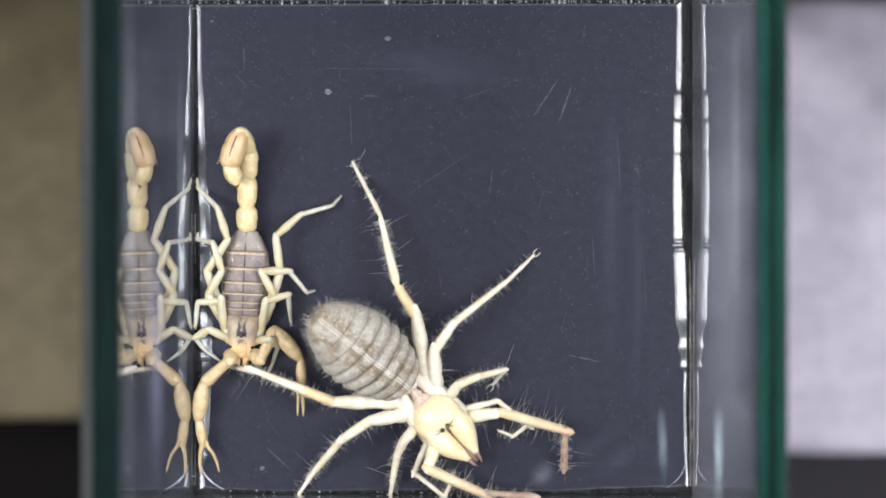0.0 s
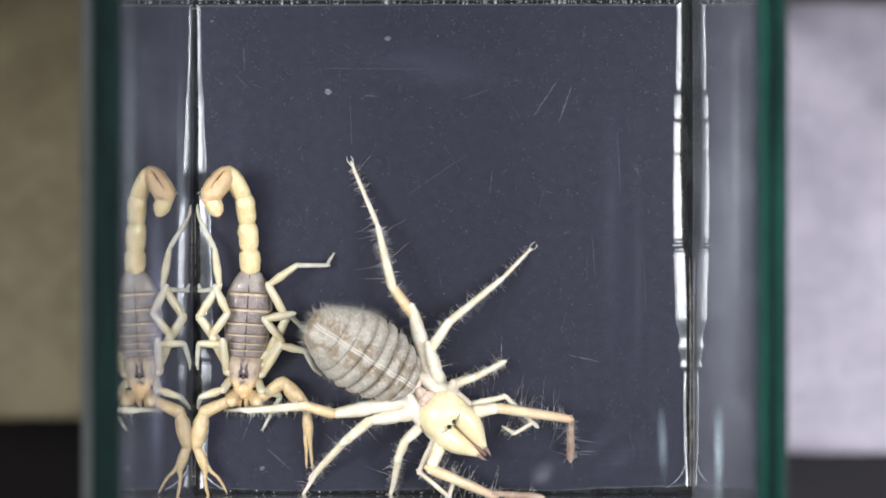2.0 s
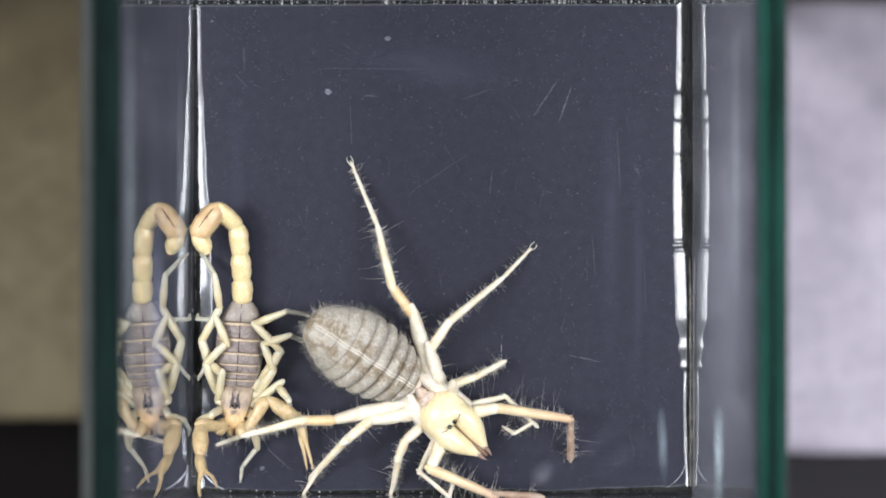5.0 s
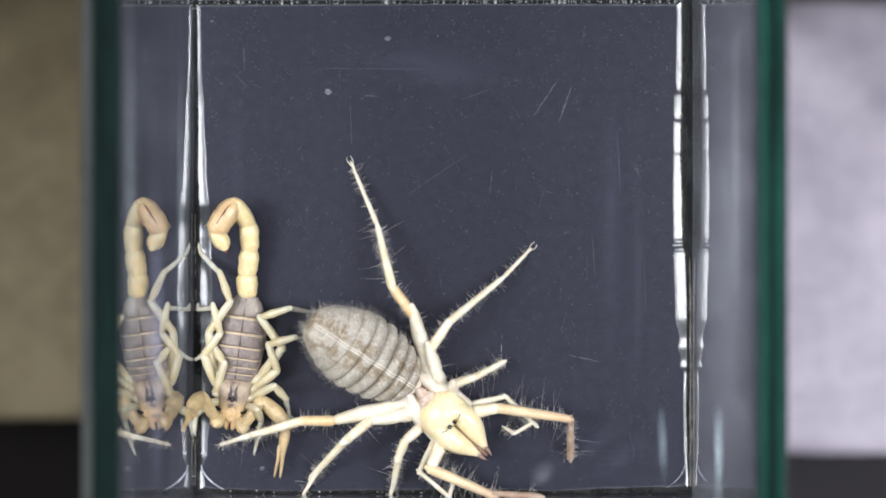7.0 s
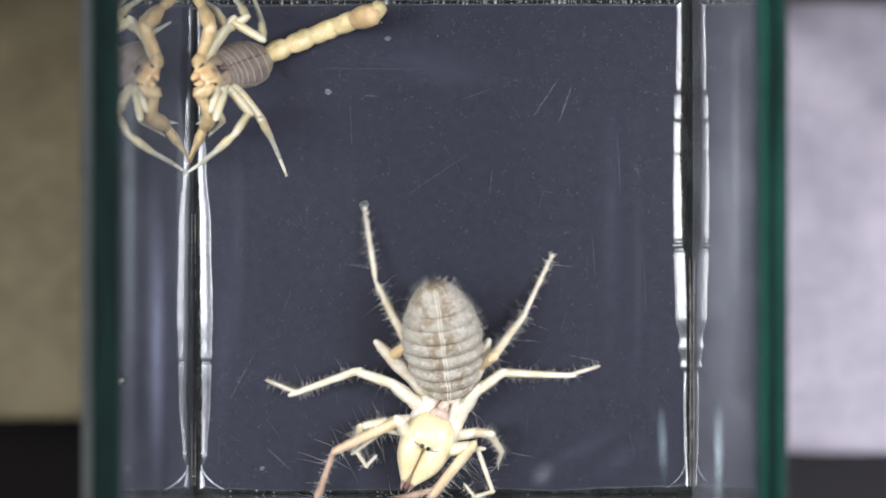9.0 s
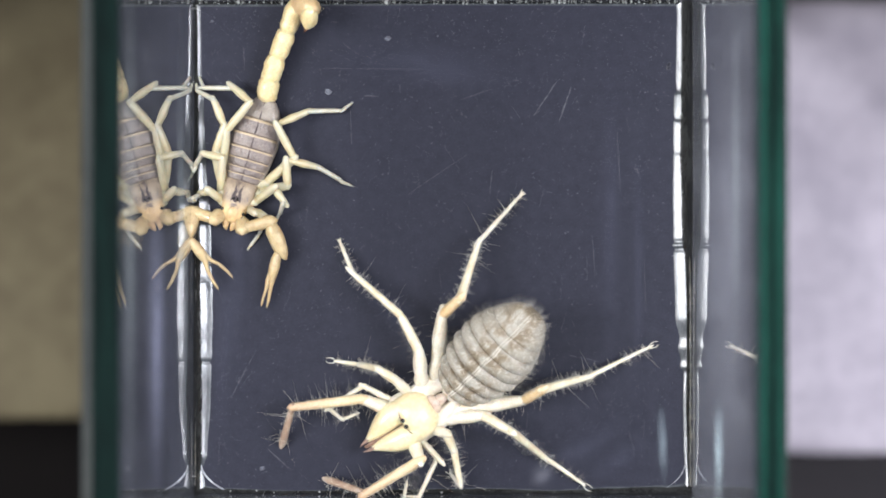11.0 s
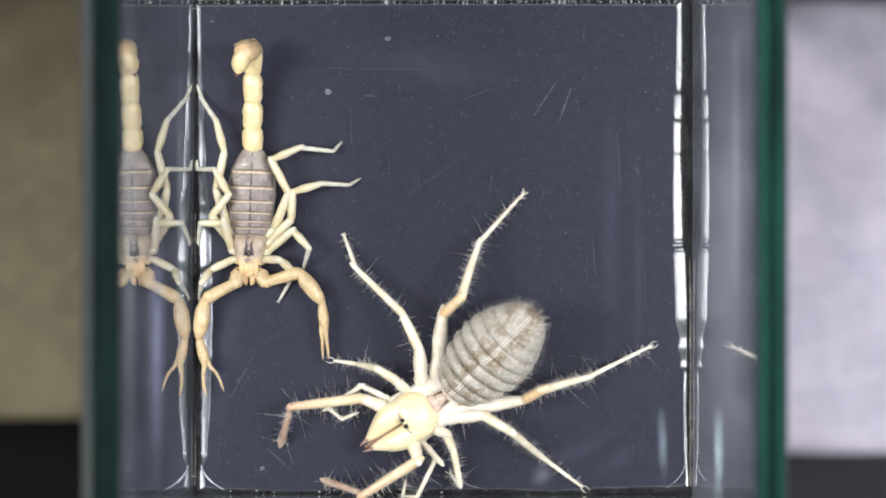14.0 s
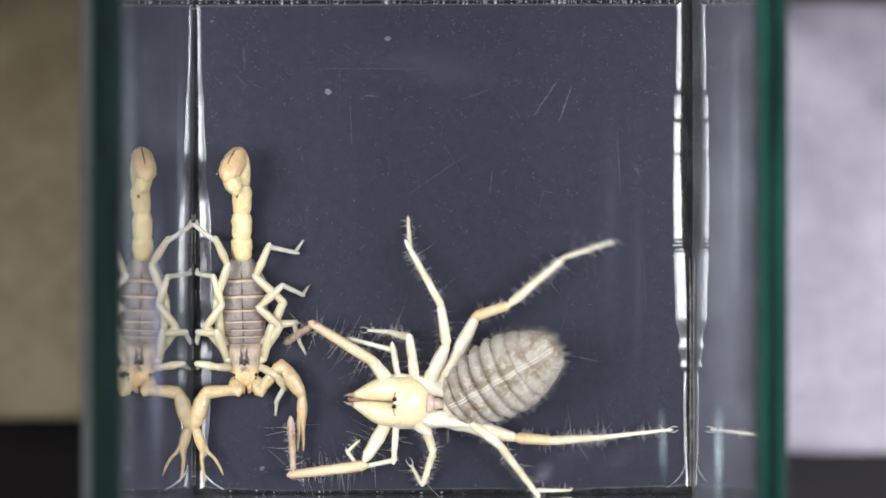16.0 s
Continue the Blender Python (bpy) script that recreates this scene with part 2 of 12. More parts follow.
ABDO = mat("grey_taupe_abdomen", (0.44, 0.40, 0.335), (0.292, 0.26, 0.21), rough=0.5, scale=420, bump=0.55, bump_scale=1300, sss=0.15, fine=0.5, stripe=((0.225, 0.175, 0.115), 0.0030, 0.0062, 330.0), veins=((0.66, 0.61, 0.52), 420.0, 0.022, 0.6))
LINE = mat("whitish_back_line", (0.7, 0.65, 0.56), (0.55, 0.5, 0.42), rough=0.5, scale=900, bump=0.2)
HAIR = mat("fine_pale_bristle", (0.88, 0.80, 0.64), (0.70, 0.60, 0.45), rough=0.4, scale=900, sss=0.5)


# ---- mesh helpers ----
def solid(name, verts, faces, material, parent=None, label="", smooth=True, mats=None, face_mats=None):
    me = bpy.data.meshes.new(name)
    me.from_pydata([tuple(v) for v in verts], [], faces)
    for m in (mats or [material]):
        me.materials.append(m)
    if face_mats:
        me.polygons.foreach_set("material_index", face_mats)
    me.polygons.foreach_set("use_smooth", [smooth] * len(me.polygons))
    me.update()
    ob = new(name, me)
    ob.parent = parent
    if label:
        tagged(ob, label)
    return ob


def loft(rings, n=14, keel=0.0):
    """Verts and faces of a closed body along x. A ring: x, cy, cz, half width, half height above, half height below (mm)."""
    verts, faces = [], []
    for x, cy, cz, w, up, down in rings:
        for k in range(n):
            a = 2 * math.pi * k / n
            c, s = math.cos(a), math.sin(a)
            f = 1 + (keel if k % 2 else 0)
            verts.append((x * MM, (cy + w * c * f) * MM, (cz + (up if s > 0 else down) * s * f) * MM))
    for i in range(len(rings) - 1):
        for k in range(n):
            a, b = i * n + k, i * n + (k + 1) % n
            faces.append((b, a, a + n, b + n))
    faces.append(tuple(range(n)))
    faces.append(tuple(reversed(range((len(rings) - 1) * n, len(rings) * n))))
    return verts, faces


def shaft(length, stops, n=12, flat=1.0, bow=0.0, keel=0.0, rough=0.035):
    """A limb segment from the origin along +x, with slightly uneven flanks. stops: share of the length, radius in mm."""
    rnd = random.Random(int(length * 1000) + len(stops) * 7 + int(stops[2][1] * 100))
    fine = []
    for (s0, r0), (s1, r1) in zip(stops, stops[1:]):
        count = max(1, round((s1 - s0) * length / 0.8))
        for k in range(count):
            g = k / count
            fine.append((s0 + (s1 - s0) * g, r0 + (r1 - r0) * g * g * (3 - 2 * g)))
    fine.append(stops[-1])
    ends = []
    for s, r in fine:
        r *= 1 + rnd.uniform(-rough, rough)
        ends.append(((0.5 + (s - 0.5) * 1.05) * length, bow * math.sin(math.pi * min(max(s, 0), 1)), r))
    x0, z0, r0 = ends[0]
    x1, z1, r1 = ends[-1]
    ends = [(x0 - 0.7 * r0, z0, 0.2 * r0), (x0 - 0.45 * r0, z0, 0.7 * r0)] + ends + [(x1 + 0.45 * r1, z1, 0.7 * r1), (x1 + 0.7 * r1, z1, 0.2 * r1)]
    verts, faces = loft([(x, r * rnd.uniform(-rough, rough), z, r, r * flat, r * flat) for x, z, r in ends], n, keel)
    verts = [(x, y * (1 + rnd.uniform(-rough, rough)), z * (1 + rnd.uniform(-rough, rough))) for x, y, z in verts]
    return verts, faces


def bristles(length, radius, count, low, high, lean, seed, long_every=0):
    """Fine tapering hairs that stand round a limb segment."""
    rnd = random.Random(seed)
    verts, faces = [], []
    for i in range(count):
        s = rnd.uniform(0.05, 0.97) * length
        a = rnd.uniform(0, 2 * math.pi)
        long = long_every and i % long_every == 0
        h = rnd.uniform(low, high) if not long else rnd.uniform(3.0, 8.5)
        base = Vector((s, radius * 0.8 * math.cos(a), radius * 0.8 * math.sin(a)))
        way = Vector((rnd.uniform(-0.2, lean), math.cos(a), math.sin(a))).normalized()
        hair(verts, faces, base, way, h, 0.032 if long else 0.040)
    return verts, faces


def hair(verts, faces, base, way, h, r):
    side = way.orthogonal().normalized()
    other = way.cross(side)
    k = len(verts)
    tip = base + way * h
    for j in range(3):
        a = 2 * math.pi * j / 3
        verts.append((base + (side * math.cos(a) + other * math.sin(a)) * r) * MM)
    verts.append(tip * MM)
    faces.extend([(k, k + 1, k + 3), (k + 1, k + 2, k + 3), (k + 2, k, k + 3)])


def box(name, lo, hi, material, parent=None, label="", bevel=0.0):
    bm = bmesh.new()
    bmesh.ops.create_cube(bm, size=1)
    for v in bm.verts:
        v.co = Vector([(lo[i] + hi[i]) / 2 + v.co[i] * (hi[i] - lo[i]) for i in range(3)]) * MM
    if bevel:
        bmesh.ops.bevel(bm, geom=bm.edges[:], offset=bevel * MM, segments=2, affect="EDGES", profile=0.5)
    me = bpy.data.meshes.new(name)
    bm.to_mesh(me)
    bm.free()
    me.materials.append(material)
    ob = new(name, me)
    ob.parent = parent
    if label:
        tagged(ob, label)
    return ob


# ---- the room and the bench ----
room = [("floor", (-1500, -1500, -1000), (1500, 1500, -980), BENCH), ("ceiling", (-1500, -1500, 2000), (1500, 1500, 2020), PAINT),
        ("wall_west", (-1520, -1500, -980), (-1500, 1500, 2000), PAINT), ("wall_east", (1500, -1500, -980), (1520, 1500, 2000), PAINT),
        ("wall_north", (-1500, 1500, -980), (1500, 1520, 2000), PAINT), ("wall_south", (-1500, -1520, -980), (1500, -1500, 2000), PAINT)]
for nm, lo, hi, m in room:
    tagged(box(nm, lo, hi, m), "plain painted side of the room" if "wall" in nm else "plain " + nm + " of the room", nm.split("_")[0], kind="structure")
tagged(box("workbench", (-600, -450, -979.8), (600, 450, -380), BENCH, bevel=3), "dark closed workbench under the tank stand", "bench")


def curled_sheet(name, x0, x1, y0, bend, radius, turn, crumple, material, label, category):
    """A sheet that lies level, then curls down over its far part to the bench; curl and crumple shape its shade."""
    verts, faces = [], []
    n, m = 48, 60
    flat = bend - y0
    total = flat + radius * math.radians(turn)
    for i in range(n + 1):
        s = total * i / n
        a = max(0, (s - flat) / radius)
        y = y0 + min(s, flat) + radius * math.sin(a)
        z = -250.0 - radius * (1 - math.cos(a))
        for j in range(m + 1):
            g = j / m
            verts.append(Vector((x0 + (x1 - x0) * g, y, z + crumple * (math.sin(g * 11 + s * 0.021) + 0.7 * math.sin(g * 23 - s * 0.047 + 1.1) + 0.5 * math.sin(g * 41 + s * 0.083 + 2.0)))) * MM)
    for i in range(n):
        for j in range(m):
            a = i * (m + 1) + j
            faces.append((a, a + 1, a + m + 2, a + m + 1))
    ob = solid(name, verts, faces, material)
    thick = ob.modifiers.new("thickness", "SOLIDIFY")
    thick.thickness = 0.8 * MM
    return tagged(ob, label, category)


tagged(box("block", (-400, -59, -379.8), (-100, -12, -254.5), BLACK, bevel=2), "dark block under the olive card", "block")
tagged(box("block", (100, -71, -379.8), (400, 8, -254.5), BLACK, bevel=2), "dark block under the lilac sheet", "block")
# Curls added to turn the far parts from the lamps and darken them.
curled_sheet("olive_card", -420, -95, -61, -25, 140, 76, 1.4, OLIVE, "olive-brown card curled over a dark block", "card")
curled_sheet("lilac_sheet", 95, 420, -73, -6, 109, 86, 3.0, SHEET, "pale lilac paper sheet curled over a dark block", "paper sheet")
tagged(box("mauve_mat", (90, -400, -379.8), (430, -72.5, -258.0), MAUVE, bevel=2), "dusky mauve mat block on the bench", "mat")
tagged(box("tank_stand", (-79, -74, -379.8), (75, 74, -6.2), BLACK, bevel=2), "matt black block that carries the tank", "stand")

# ---- the glass tank ----
X0, X1, Y0, Y1, H = -55.0, 54.8, -54.2, 54.6, 87.0
T, TL, TR = 5.2, 6.8, 5.8
tank = new("glass_tank")
tagged(tank, "open square glass tank with green edges and glued corners", "glass tank")
base_pane = box("base_pane", (X0 + 0.02, Y0 - T, -6), (X1 + TR, Y1 + T, 0), BASE, tank, "dark scratched glass base")
sides = [((X0 - TL, Y0 - T, -6), (X0, Y1 + T, H)), ((X1, Y0 - T, 0.02), (X1 + TR, Y1 + T, H)),
         ((X0 + 0.1, Y1, 0.02), (X1 - 0.1, Y1 + T, H)), ((X0 + 0.1, Y0 - T, 0.02), (X1 - 0.1, Y0, H))]
for lo, hi in sides:
    pane = box("side_pane", lo, (hi[0], hi[1], hi[2] - 0.6), GLASS_OUT, tank)
    pane.data.materials.append(GLASS_FOG if lo[0] >= X1 - 0.01 else GLASS_IN)
    middle = Vector(((lo[0] + hi[0]) / 2, (lo[1] + hi[1]) / 2, 0))
    for poly in pane.data.polygons:
        poly.material_index = 1 if abs(poly.normal.z) < 0.5 and poly.normal.dot(-middle.normalized()) > 0.8 else 0
    pane.data.materials.append(PANE_FOOT)
    for poly in pane.data.polygons:
        if poly.normal.z < -0.5:
            poly.material_index = 2
    pane.visible_shadow = False
    west, east = hi[0] <= X0 + 0.01, lo[0] >= X1 - 0.01
    if west or east:
        strips = ((0, 1.9, BEVEL, 0.0), (1.92, TL - 0.3, DARKEDGE, 0.1), (TL - 0.28, TL, SLATE, 0.0)) if west else ((0, 0.8, SLATE, 0.0), (0.82, 2.6, EDGE, 0.1), (2.62, 3.6, DARKEDGE, 0.1), (3.62, 5.3, EDGE, 0.1), (5.32, TR, BEVEL, 0.0))
        for a, c, m, up in strips:
            nm = {BEVEL: "ground_bevel", SLATE: "inner_rim"}.get(m, "polished_edge")
            box(nm, (lo[0] + a, lo[1], hi[2] - 0.58), (lo[0] + c, hi[1], hi[2] + up), m, pane, "dark green polished glass edge" if "edge" in nm else "", bevel=0.12)
    else:
        box("polished_edge", (lo[0], lo[1], hi[2] - 0.58), (hi[0], hi[1], hi[2]), EDGE, pane, "dark green polished glass edge", bevel=0.12)


def bead(name, start, end, inward, sizes, seed, low=0.30, high=0.52, edge=0.38):
    """A fillet of glue along a floor joint. sizes: share of the way, reach over the floor and reach of the steep core in mm."""
    rnd = random.Random(seed)
    a, b, inn = Vector(start), Vector(end), Vector(inward)
    count, outer, core = 320, 9, 6
    verts, faces = [], []
    m = outer + core + 2
    wobble = [rnd.uniform(-1, 1) for _ in range(44)]
    for i in range(count + 1):
        f = i / count
        p = a.lerp(b, f)
        for (f0, r0, c0), (f1, r1, c1) in zip(sizes, sizes[1:]):
            if f0 <= f <= f1:
                g = (f - f0) / (f1 - f0)
                g = g * g * (3 - 2 * g)
                r, c = r0 + (r1 - r0) * g, c0 + (c1 - c0) * g
        k, g = divmod(f * 42, 1)
        wave = wobble[int(k)] * (1 - g) + wobble[int(k) + 1] * g
        r *= 1 + 0.015 * wave
        c *= 1 - 0.05 * wave
        top = 0
        for q in range(outer + 1):
            u = q / outer
            if q:
                mid = (q - 0.5) / outer
                slope = edge + (low - edge) * mid / 0.3 if mid < 0.3 else low + (high - low) * (mid - 0.3) / 0.7
                top += (r - c) * slope / outer
            verts.append((p + inn * (r + (c - r) * u + 0.04) + Vector((0, 0, 0.015 + top))) * MM)
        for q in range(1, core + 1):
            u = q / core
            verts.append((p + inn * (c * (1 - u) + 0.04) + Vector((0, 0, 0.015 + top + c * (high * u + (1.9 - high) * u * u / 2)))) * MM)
        verts.append((p + inn * 0.04 + Vector((0, 0, 0.005))) * MM)
    for i in range(count):
        for k in range(m - 2):
            faces.append((i * m + k, i * m + k + 1, (i + 1) * m + k + 1, (i + 1) * m + k))
    # Paler band and darker core: highlight and dark gap put into the colour.
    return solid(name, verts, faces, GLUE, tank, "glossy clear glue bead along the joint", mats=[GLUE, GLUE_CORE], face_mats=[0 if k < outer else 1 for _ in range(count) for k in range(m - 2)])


def residue(name, start, end, inward, width, seed, label):
    """A ragged thread of old glue in the joint itself."""
    rnd = random.Random(seed)
    a, b, inn = Vector(start), Vector(end), Vector(inward)
    count = 150
    verts, faces = [], []
    for i in range(count + 1):
        p = a.lerp(b, i / count) + inn * (0.35 + rnd.uniform(-0.08, 0.08)) + Vector((0, 0, 1.9))
        w = width * rnd.uniform(0.45, 1.15)
        for k in range(6):
            g = 2 * math.pi * k / 6
            verts.append((p + inn * w * math.cos(g) + Vector((0, 0, w * 0.7 * math.sin(g)))) * MM)
    for i in range(count):
        for k in range(6):
            q, t = i * 6 + k, i * 6 + (k + 1) % 6
            faces.append((q, t, t + 6, q + 6))
    return solid(name, verts, faces, RESIDUE, tank, label)


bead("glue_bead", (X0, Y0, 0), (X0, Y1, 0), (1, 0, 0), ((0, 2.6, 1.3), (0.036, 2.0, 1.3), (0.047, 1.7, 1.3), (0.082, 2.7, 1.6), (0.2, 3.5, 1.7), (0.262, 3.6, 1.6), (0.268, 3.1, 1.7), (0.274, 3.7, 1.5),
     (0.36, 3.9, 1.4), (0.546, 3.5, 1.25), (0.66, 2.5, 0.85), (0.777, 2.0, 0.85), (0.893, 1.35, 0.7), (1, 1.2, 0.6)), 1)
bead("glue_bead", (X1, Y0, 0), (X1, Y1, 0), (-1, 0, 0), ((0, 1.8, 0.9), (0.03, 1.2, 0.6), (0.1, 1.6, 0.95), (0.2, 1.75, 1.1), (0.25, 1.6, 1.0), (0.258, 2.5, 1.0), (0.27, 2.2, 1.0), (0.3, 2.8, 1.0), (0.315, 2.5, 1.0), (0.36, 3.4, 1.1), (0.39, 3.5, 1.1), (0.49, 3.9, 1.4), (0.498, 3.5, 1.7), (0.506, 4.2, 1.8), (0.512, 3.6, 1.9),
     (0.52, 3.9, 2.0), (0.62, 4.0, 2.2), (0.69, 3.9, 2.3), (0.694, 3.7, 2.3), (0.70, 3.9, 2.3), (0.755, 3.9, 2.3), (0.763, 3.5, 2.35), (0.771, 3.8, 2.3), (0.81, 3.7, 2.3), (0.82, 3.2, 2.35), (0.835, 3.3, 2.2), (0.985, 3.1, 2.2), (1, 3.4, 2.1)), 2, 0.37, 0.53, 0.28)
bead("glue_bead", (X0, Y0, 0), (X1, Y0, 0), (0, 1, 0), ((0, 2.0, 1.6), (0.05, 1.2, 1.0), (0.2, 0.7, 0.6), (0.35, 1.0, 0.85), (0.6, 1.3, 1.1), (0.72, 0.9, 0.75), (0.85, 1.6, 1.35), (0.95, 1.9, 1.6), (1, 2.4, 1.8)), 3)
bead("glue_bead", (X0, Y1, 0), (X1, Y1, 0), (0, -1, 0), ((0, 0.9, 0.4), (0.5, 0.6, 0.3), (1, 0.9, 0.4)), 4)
def rim(x, side, seed):
    """The fine raised edge of glue that sweeps out of a corner over the base; its pale colour is the highlight."""
    rnd = random.Random(seed)
    verts, faces, count = [], [], 40
    for i in range(count + 1):
        g = i / count
        p = Vector((x + side * (1.5 + 6.2 * g ** 1.7), Y0 + 5.8 * (1 - g) ** 1.25 + 0.5, 0.05 + 0.25 * (1 - g)))
        w = 0.19 * (0.6 + 0.5 * math.sin(math.pi * g)) * rnd.uniform(0.8, 1.15)
        for k in range(6):
            a = 2 * math.pi * k / 6
            verts.append((p + Vector((w * math.cos(a), w * 0.5 * math.cos(a), w * 0.8 * math.sin(a)))) * MM)
    for i in range(count):
        for k in range(6):
            q, t = i * 6 + k, i * 6 + (k + 1) % 6
            faces.append((q, t, t + 6, q + 6))
    solid("glue_rim", verts, faces, RIM, tank, "thin raised glue edge in the corner with a painted highlight")


rim(X0, 1, 31)
rim(X1, -1, 32)
residue("glue_residue", (X1, Y0 + 2, 0), (X1, Y1 - 0.5, 0), (-1, 0, 0), 0.34, 21, "brownish ragged glue residue in the joint")
residue("glue_residue", (X0, Y0 + 2, 0), (X0, Y0 + 62, 0), (1, 0, 0), 0.15, 22, "brownish ragged glue residue in the joint")


# ---- the scorpion ----
# segment lengths in millimetres, from the body outwards
HIP = ((3.4, 3.2), (1.4, 4.1), (-0.9, 4.7), (-3.4, 5.2))
TAIL = [5.0, 5.9, 6.2, 6.6, 7.4]
PINCER = [3.2, 7, 8.2, 12.5]
LEG = [[5.09, 4.73, 4.32, 3.62], [7.88, 5.46, 4.79, 3.14], [6.65, 6.14, 6.53, 6.02, 2.97], [8.92, 8.23, 7.44, 7.25, 3.56]]
PALP = [9.15, 15.36, 11.86]
SLEG = [[9.25, 9.61, 4.66, 3.53], [6.72, 5.18, 7.75, 4.48], [10.45, 7.93, 15.48, 8.95], [16.32, 7.49, 14.13, 15.22]]


def scorpion_build():
    thing = new("scorpion")
    tagged(thing, "straw-yellow scorpion with grey-brown banded back beside the glass", "scorpion")
    parts = {}
    BZ = 3.3
    # head shield: front at +7.4, rear at -2
    v, f = loft([(-2.0, 0, BZ - 0.3, 3.3, 1.2, 1.6), (-1.6, 0, BZ, 3.75, 1.6, 1.8), (0.5, 0, BZ, 3.6, 1.75, 1.8), (3, 0, BZ, 3.1, 1.7, 1.7), (5.5, 0, BZ - 0.1, 2.65, 1.45, 1.5), (7.0, 0, BZ - 0.3, 2.3, 1.0, 1.2), (7.4, 0, BZ - 0.5, 1.7, 0.5, 0.8)], 18)
    shield = solid("head_shield", v, f, CARA, thing, "orange head shield with dusky middle mark")
    v, f = loft([(4.0, 0, BZ + 1.25, 0.5, 0.3, 0.3), (4.7, 0, BZ + 1.15, 1.15, 0.45, 0.3), (5.8, 0, BZ + 0.9, 1.35, 0.5, 0.3), (6.9, 0, BZ + 0.5, 1.2, 0.4, 0.3), (7.5, 0, BZ + 0.1, 0.6, 0.3, 0.3)], 14)
    solid("shield_front", v, f, MOUTH, shield, "bright orange rounded front of the shield")
    # raised eye mound between two dark ridges
    v, f = loft([(1.5, 0, BZ + 1.55, 0.2, 0.2, 0.2), (1.8, 0, BZ + 1.62, 0.55, 0.4, 0.3), (2.3, 0, BZ + 1.62, 0.7, 0.45, 0.3), (2.8, 0, BZ + 1.52, 0.5, 0.35, 0.3), (3.1, 0, BZ + 1.45, 0.15, 0.15, 0.2)], 12)
    solid("eye_mound", v, f, MARK, shield)
    for sy in (-1, 1):
        v, f = loft([(-1.2, sy * 0.85, BZ + 1.42, 0.08, 0.12, 0.1), (-0.4, sy * 0.65, BZ + 1.58, 0.20, 0.14, 0.1), (0.6, sy * 0.50, BZ + 1.64, 0.34, 0.14, 0.1), (1.6, sy * 0.62, BZ + 1.66, 0.42, 0.16, 0.1), (2.5, sy * 0.80, BZ + 1.55, 0.34, 0.14, 0.1), (3.3, sy * 1.15, BZ + 1.36, 0.20, 0.1, 0.1), (4.4, sy * 1.6, BZ + 1.02, 0.07, 0.08, 0.1)], 10)
        solid("dusky_mark", v, f, MARK, shield)
        v, f = loft([(1.9, sy * 0.46, BZ + 1.9, 0.1, 0.1, 0.1), (2.05, sy * 0.46, BZ + 1.94, 0.30, 0.26, 0.2), (2.35, sy * 0.46, BZ + 1.94, 0.34, 0.30, 0.2), (2.6, sy * 0.46, BZ + 1.88, 0.1, 0.1, 0.1)], 10)
        solid("eye", v, f, EYEB, shield)
        # black side eye and two lesser ones before it
        for x, y, w in ((5.0, 2.42, 0.42), (5.85, 2.3, 0.22), (6.4, 2.15, 0.2)):
            v, f = loft([(x - w, sy * y, BZ + 0.66, 0.06, 0.06, 0.1), (x - 0.6 * w, sy * y, BZ + 0.72, 0.8 * w, 0.8 * w, 0.3), (x, sy * y, BZ + 0.74, w, w, 0.3), (x + 0.6 * w, sy * y, BZ + 0.72, 0.8 * w, 0.8 * w, 0.3), (x + w, sy * y, BZ + 0.66, 0.06, 0.06, 0.1)], 10)
            solid("side_eye", v, f, EYEB, shield)
        # wrinkled granular ridges of the rear shield
        for k in range(3):
            x0 = -1.1 + 1.15 * k
            v, f = loft([(x0, sy * (1.5 + 0.35 * k), BZ + 1.36 - 0.07 * k, 0.10, 0.10, 0.1), (x0 + 0.5, sy * (1.9 + 0.25 * k), BZ + 1.26 - 0.07 * k, 0.22, 0.16, 0.1), (x0 + 1.1, sy * (2.2 + 0.15 * k), BZ + 1.10 - 0.07 * k, 0.10, 0.10, 0.1)], 8)
            solid("shield_ridge", v, f, GREYB, shield)
        v, f = loft([(6.4, sy * 0.9, BZ - 0.3, 0.7, 0.7, 0.6), (7.8, sy * 0.95, BZ - 0.4, 0.85, 0.75, 0.6), (8.8, sy * 0.8, BZ - 0.6, 0.55, 0.5, 0.4), (9.3, sy * 0.5, BZ - 0.8, 0.15, 0.15, 0.15)], 10)
        solid("mouth_claw", v, f, MOUTH, thing)
    # seven back plates, front to rear
    cuts = [-1.9, -3.4, -4.9, -6.8, -9.3, -12.4, -15.9, -20.6]
    half = [3.65, 4.0, 4.35, 4.65, 4.95, 5.0, 4.5, 2.2]
    for i in range(7):
        a, b, wa, wb = cuts[i], cuts[i + 1], half[i], half[i + 1]
        up = 1.75 + 0.25 * math.sin(math.pi * i / 6)
        rings = []
        for s, lift in ((0, -0.25), (0.12, 0.0), (0.5, 0.08), (0.83, 0.12), (0.89, 0.17), (0.97, 0.17), (1.0, -0.12)):
            w = wa + (wb - wa) * (s ** (1.45 if i == 6 else 1))
            u = up * (1 if i < 6 else 1 - 0.35 * s * s)
            rings.append((a + (b - a) * s, 0, BZ - 0.2, w + lift * 0.6, u + lift, 1.2))
        v, f = loft(list(reversed(rings)), 20)
        band = [1 if (j // 20) in (0, 1, 2) and j < 120 and i < 6 else 0 for j in range(len(f))]
        top = GREYB if i < 6 else REAR
        solid("back_plate", v, f, top, thing, mats=[top, BAND], face_mats=band)
        v, f = loft([(b + 0.2, 0, BZ - 0.2 + up - (0.5 if i == 6 else 0), 0.16, 0.17, 0.05), (a - 0.2, 0, BZ - 0.2 + up, 0.16, 0.17, 0.05)], 6)
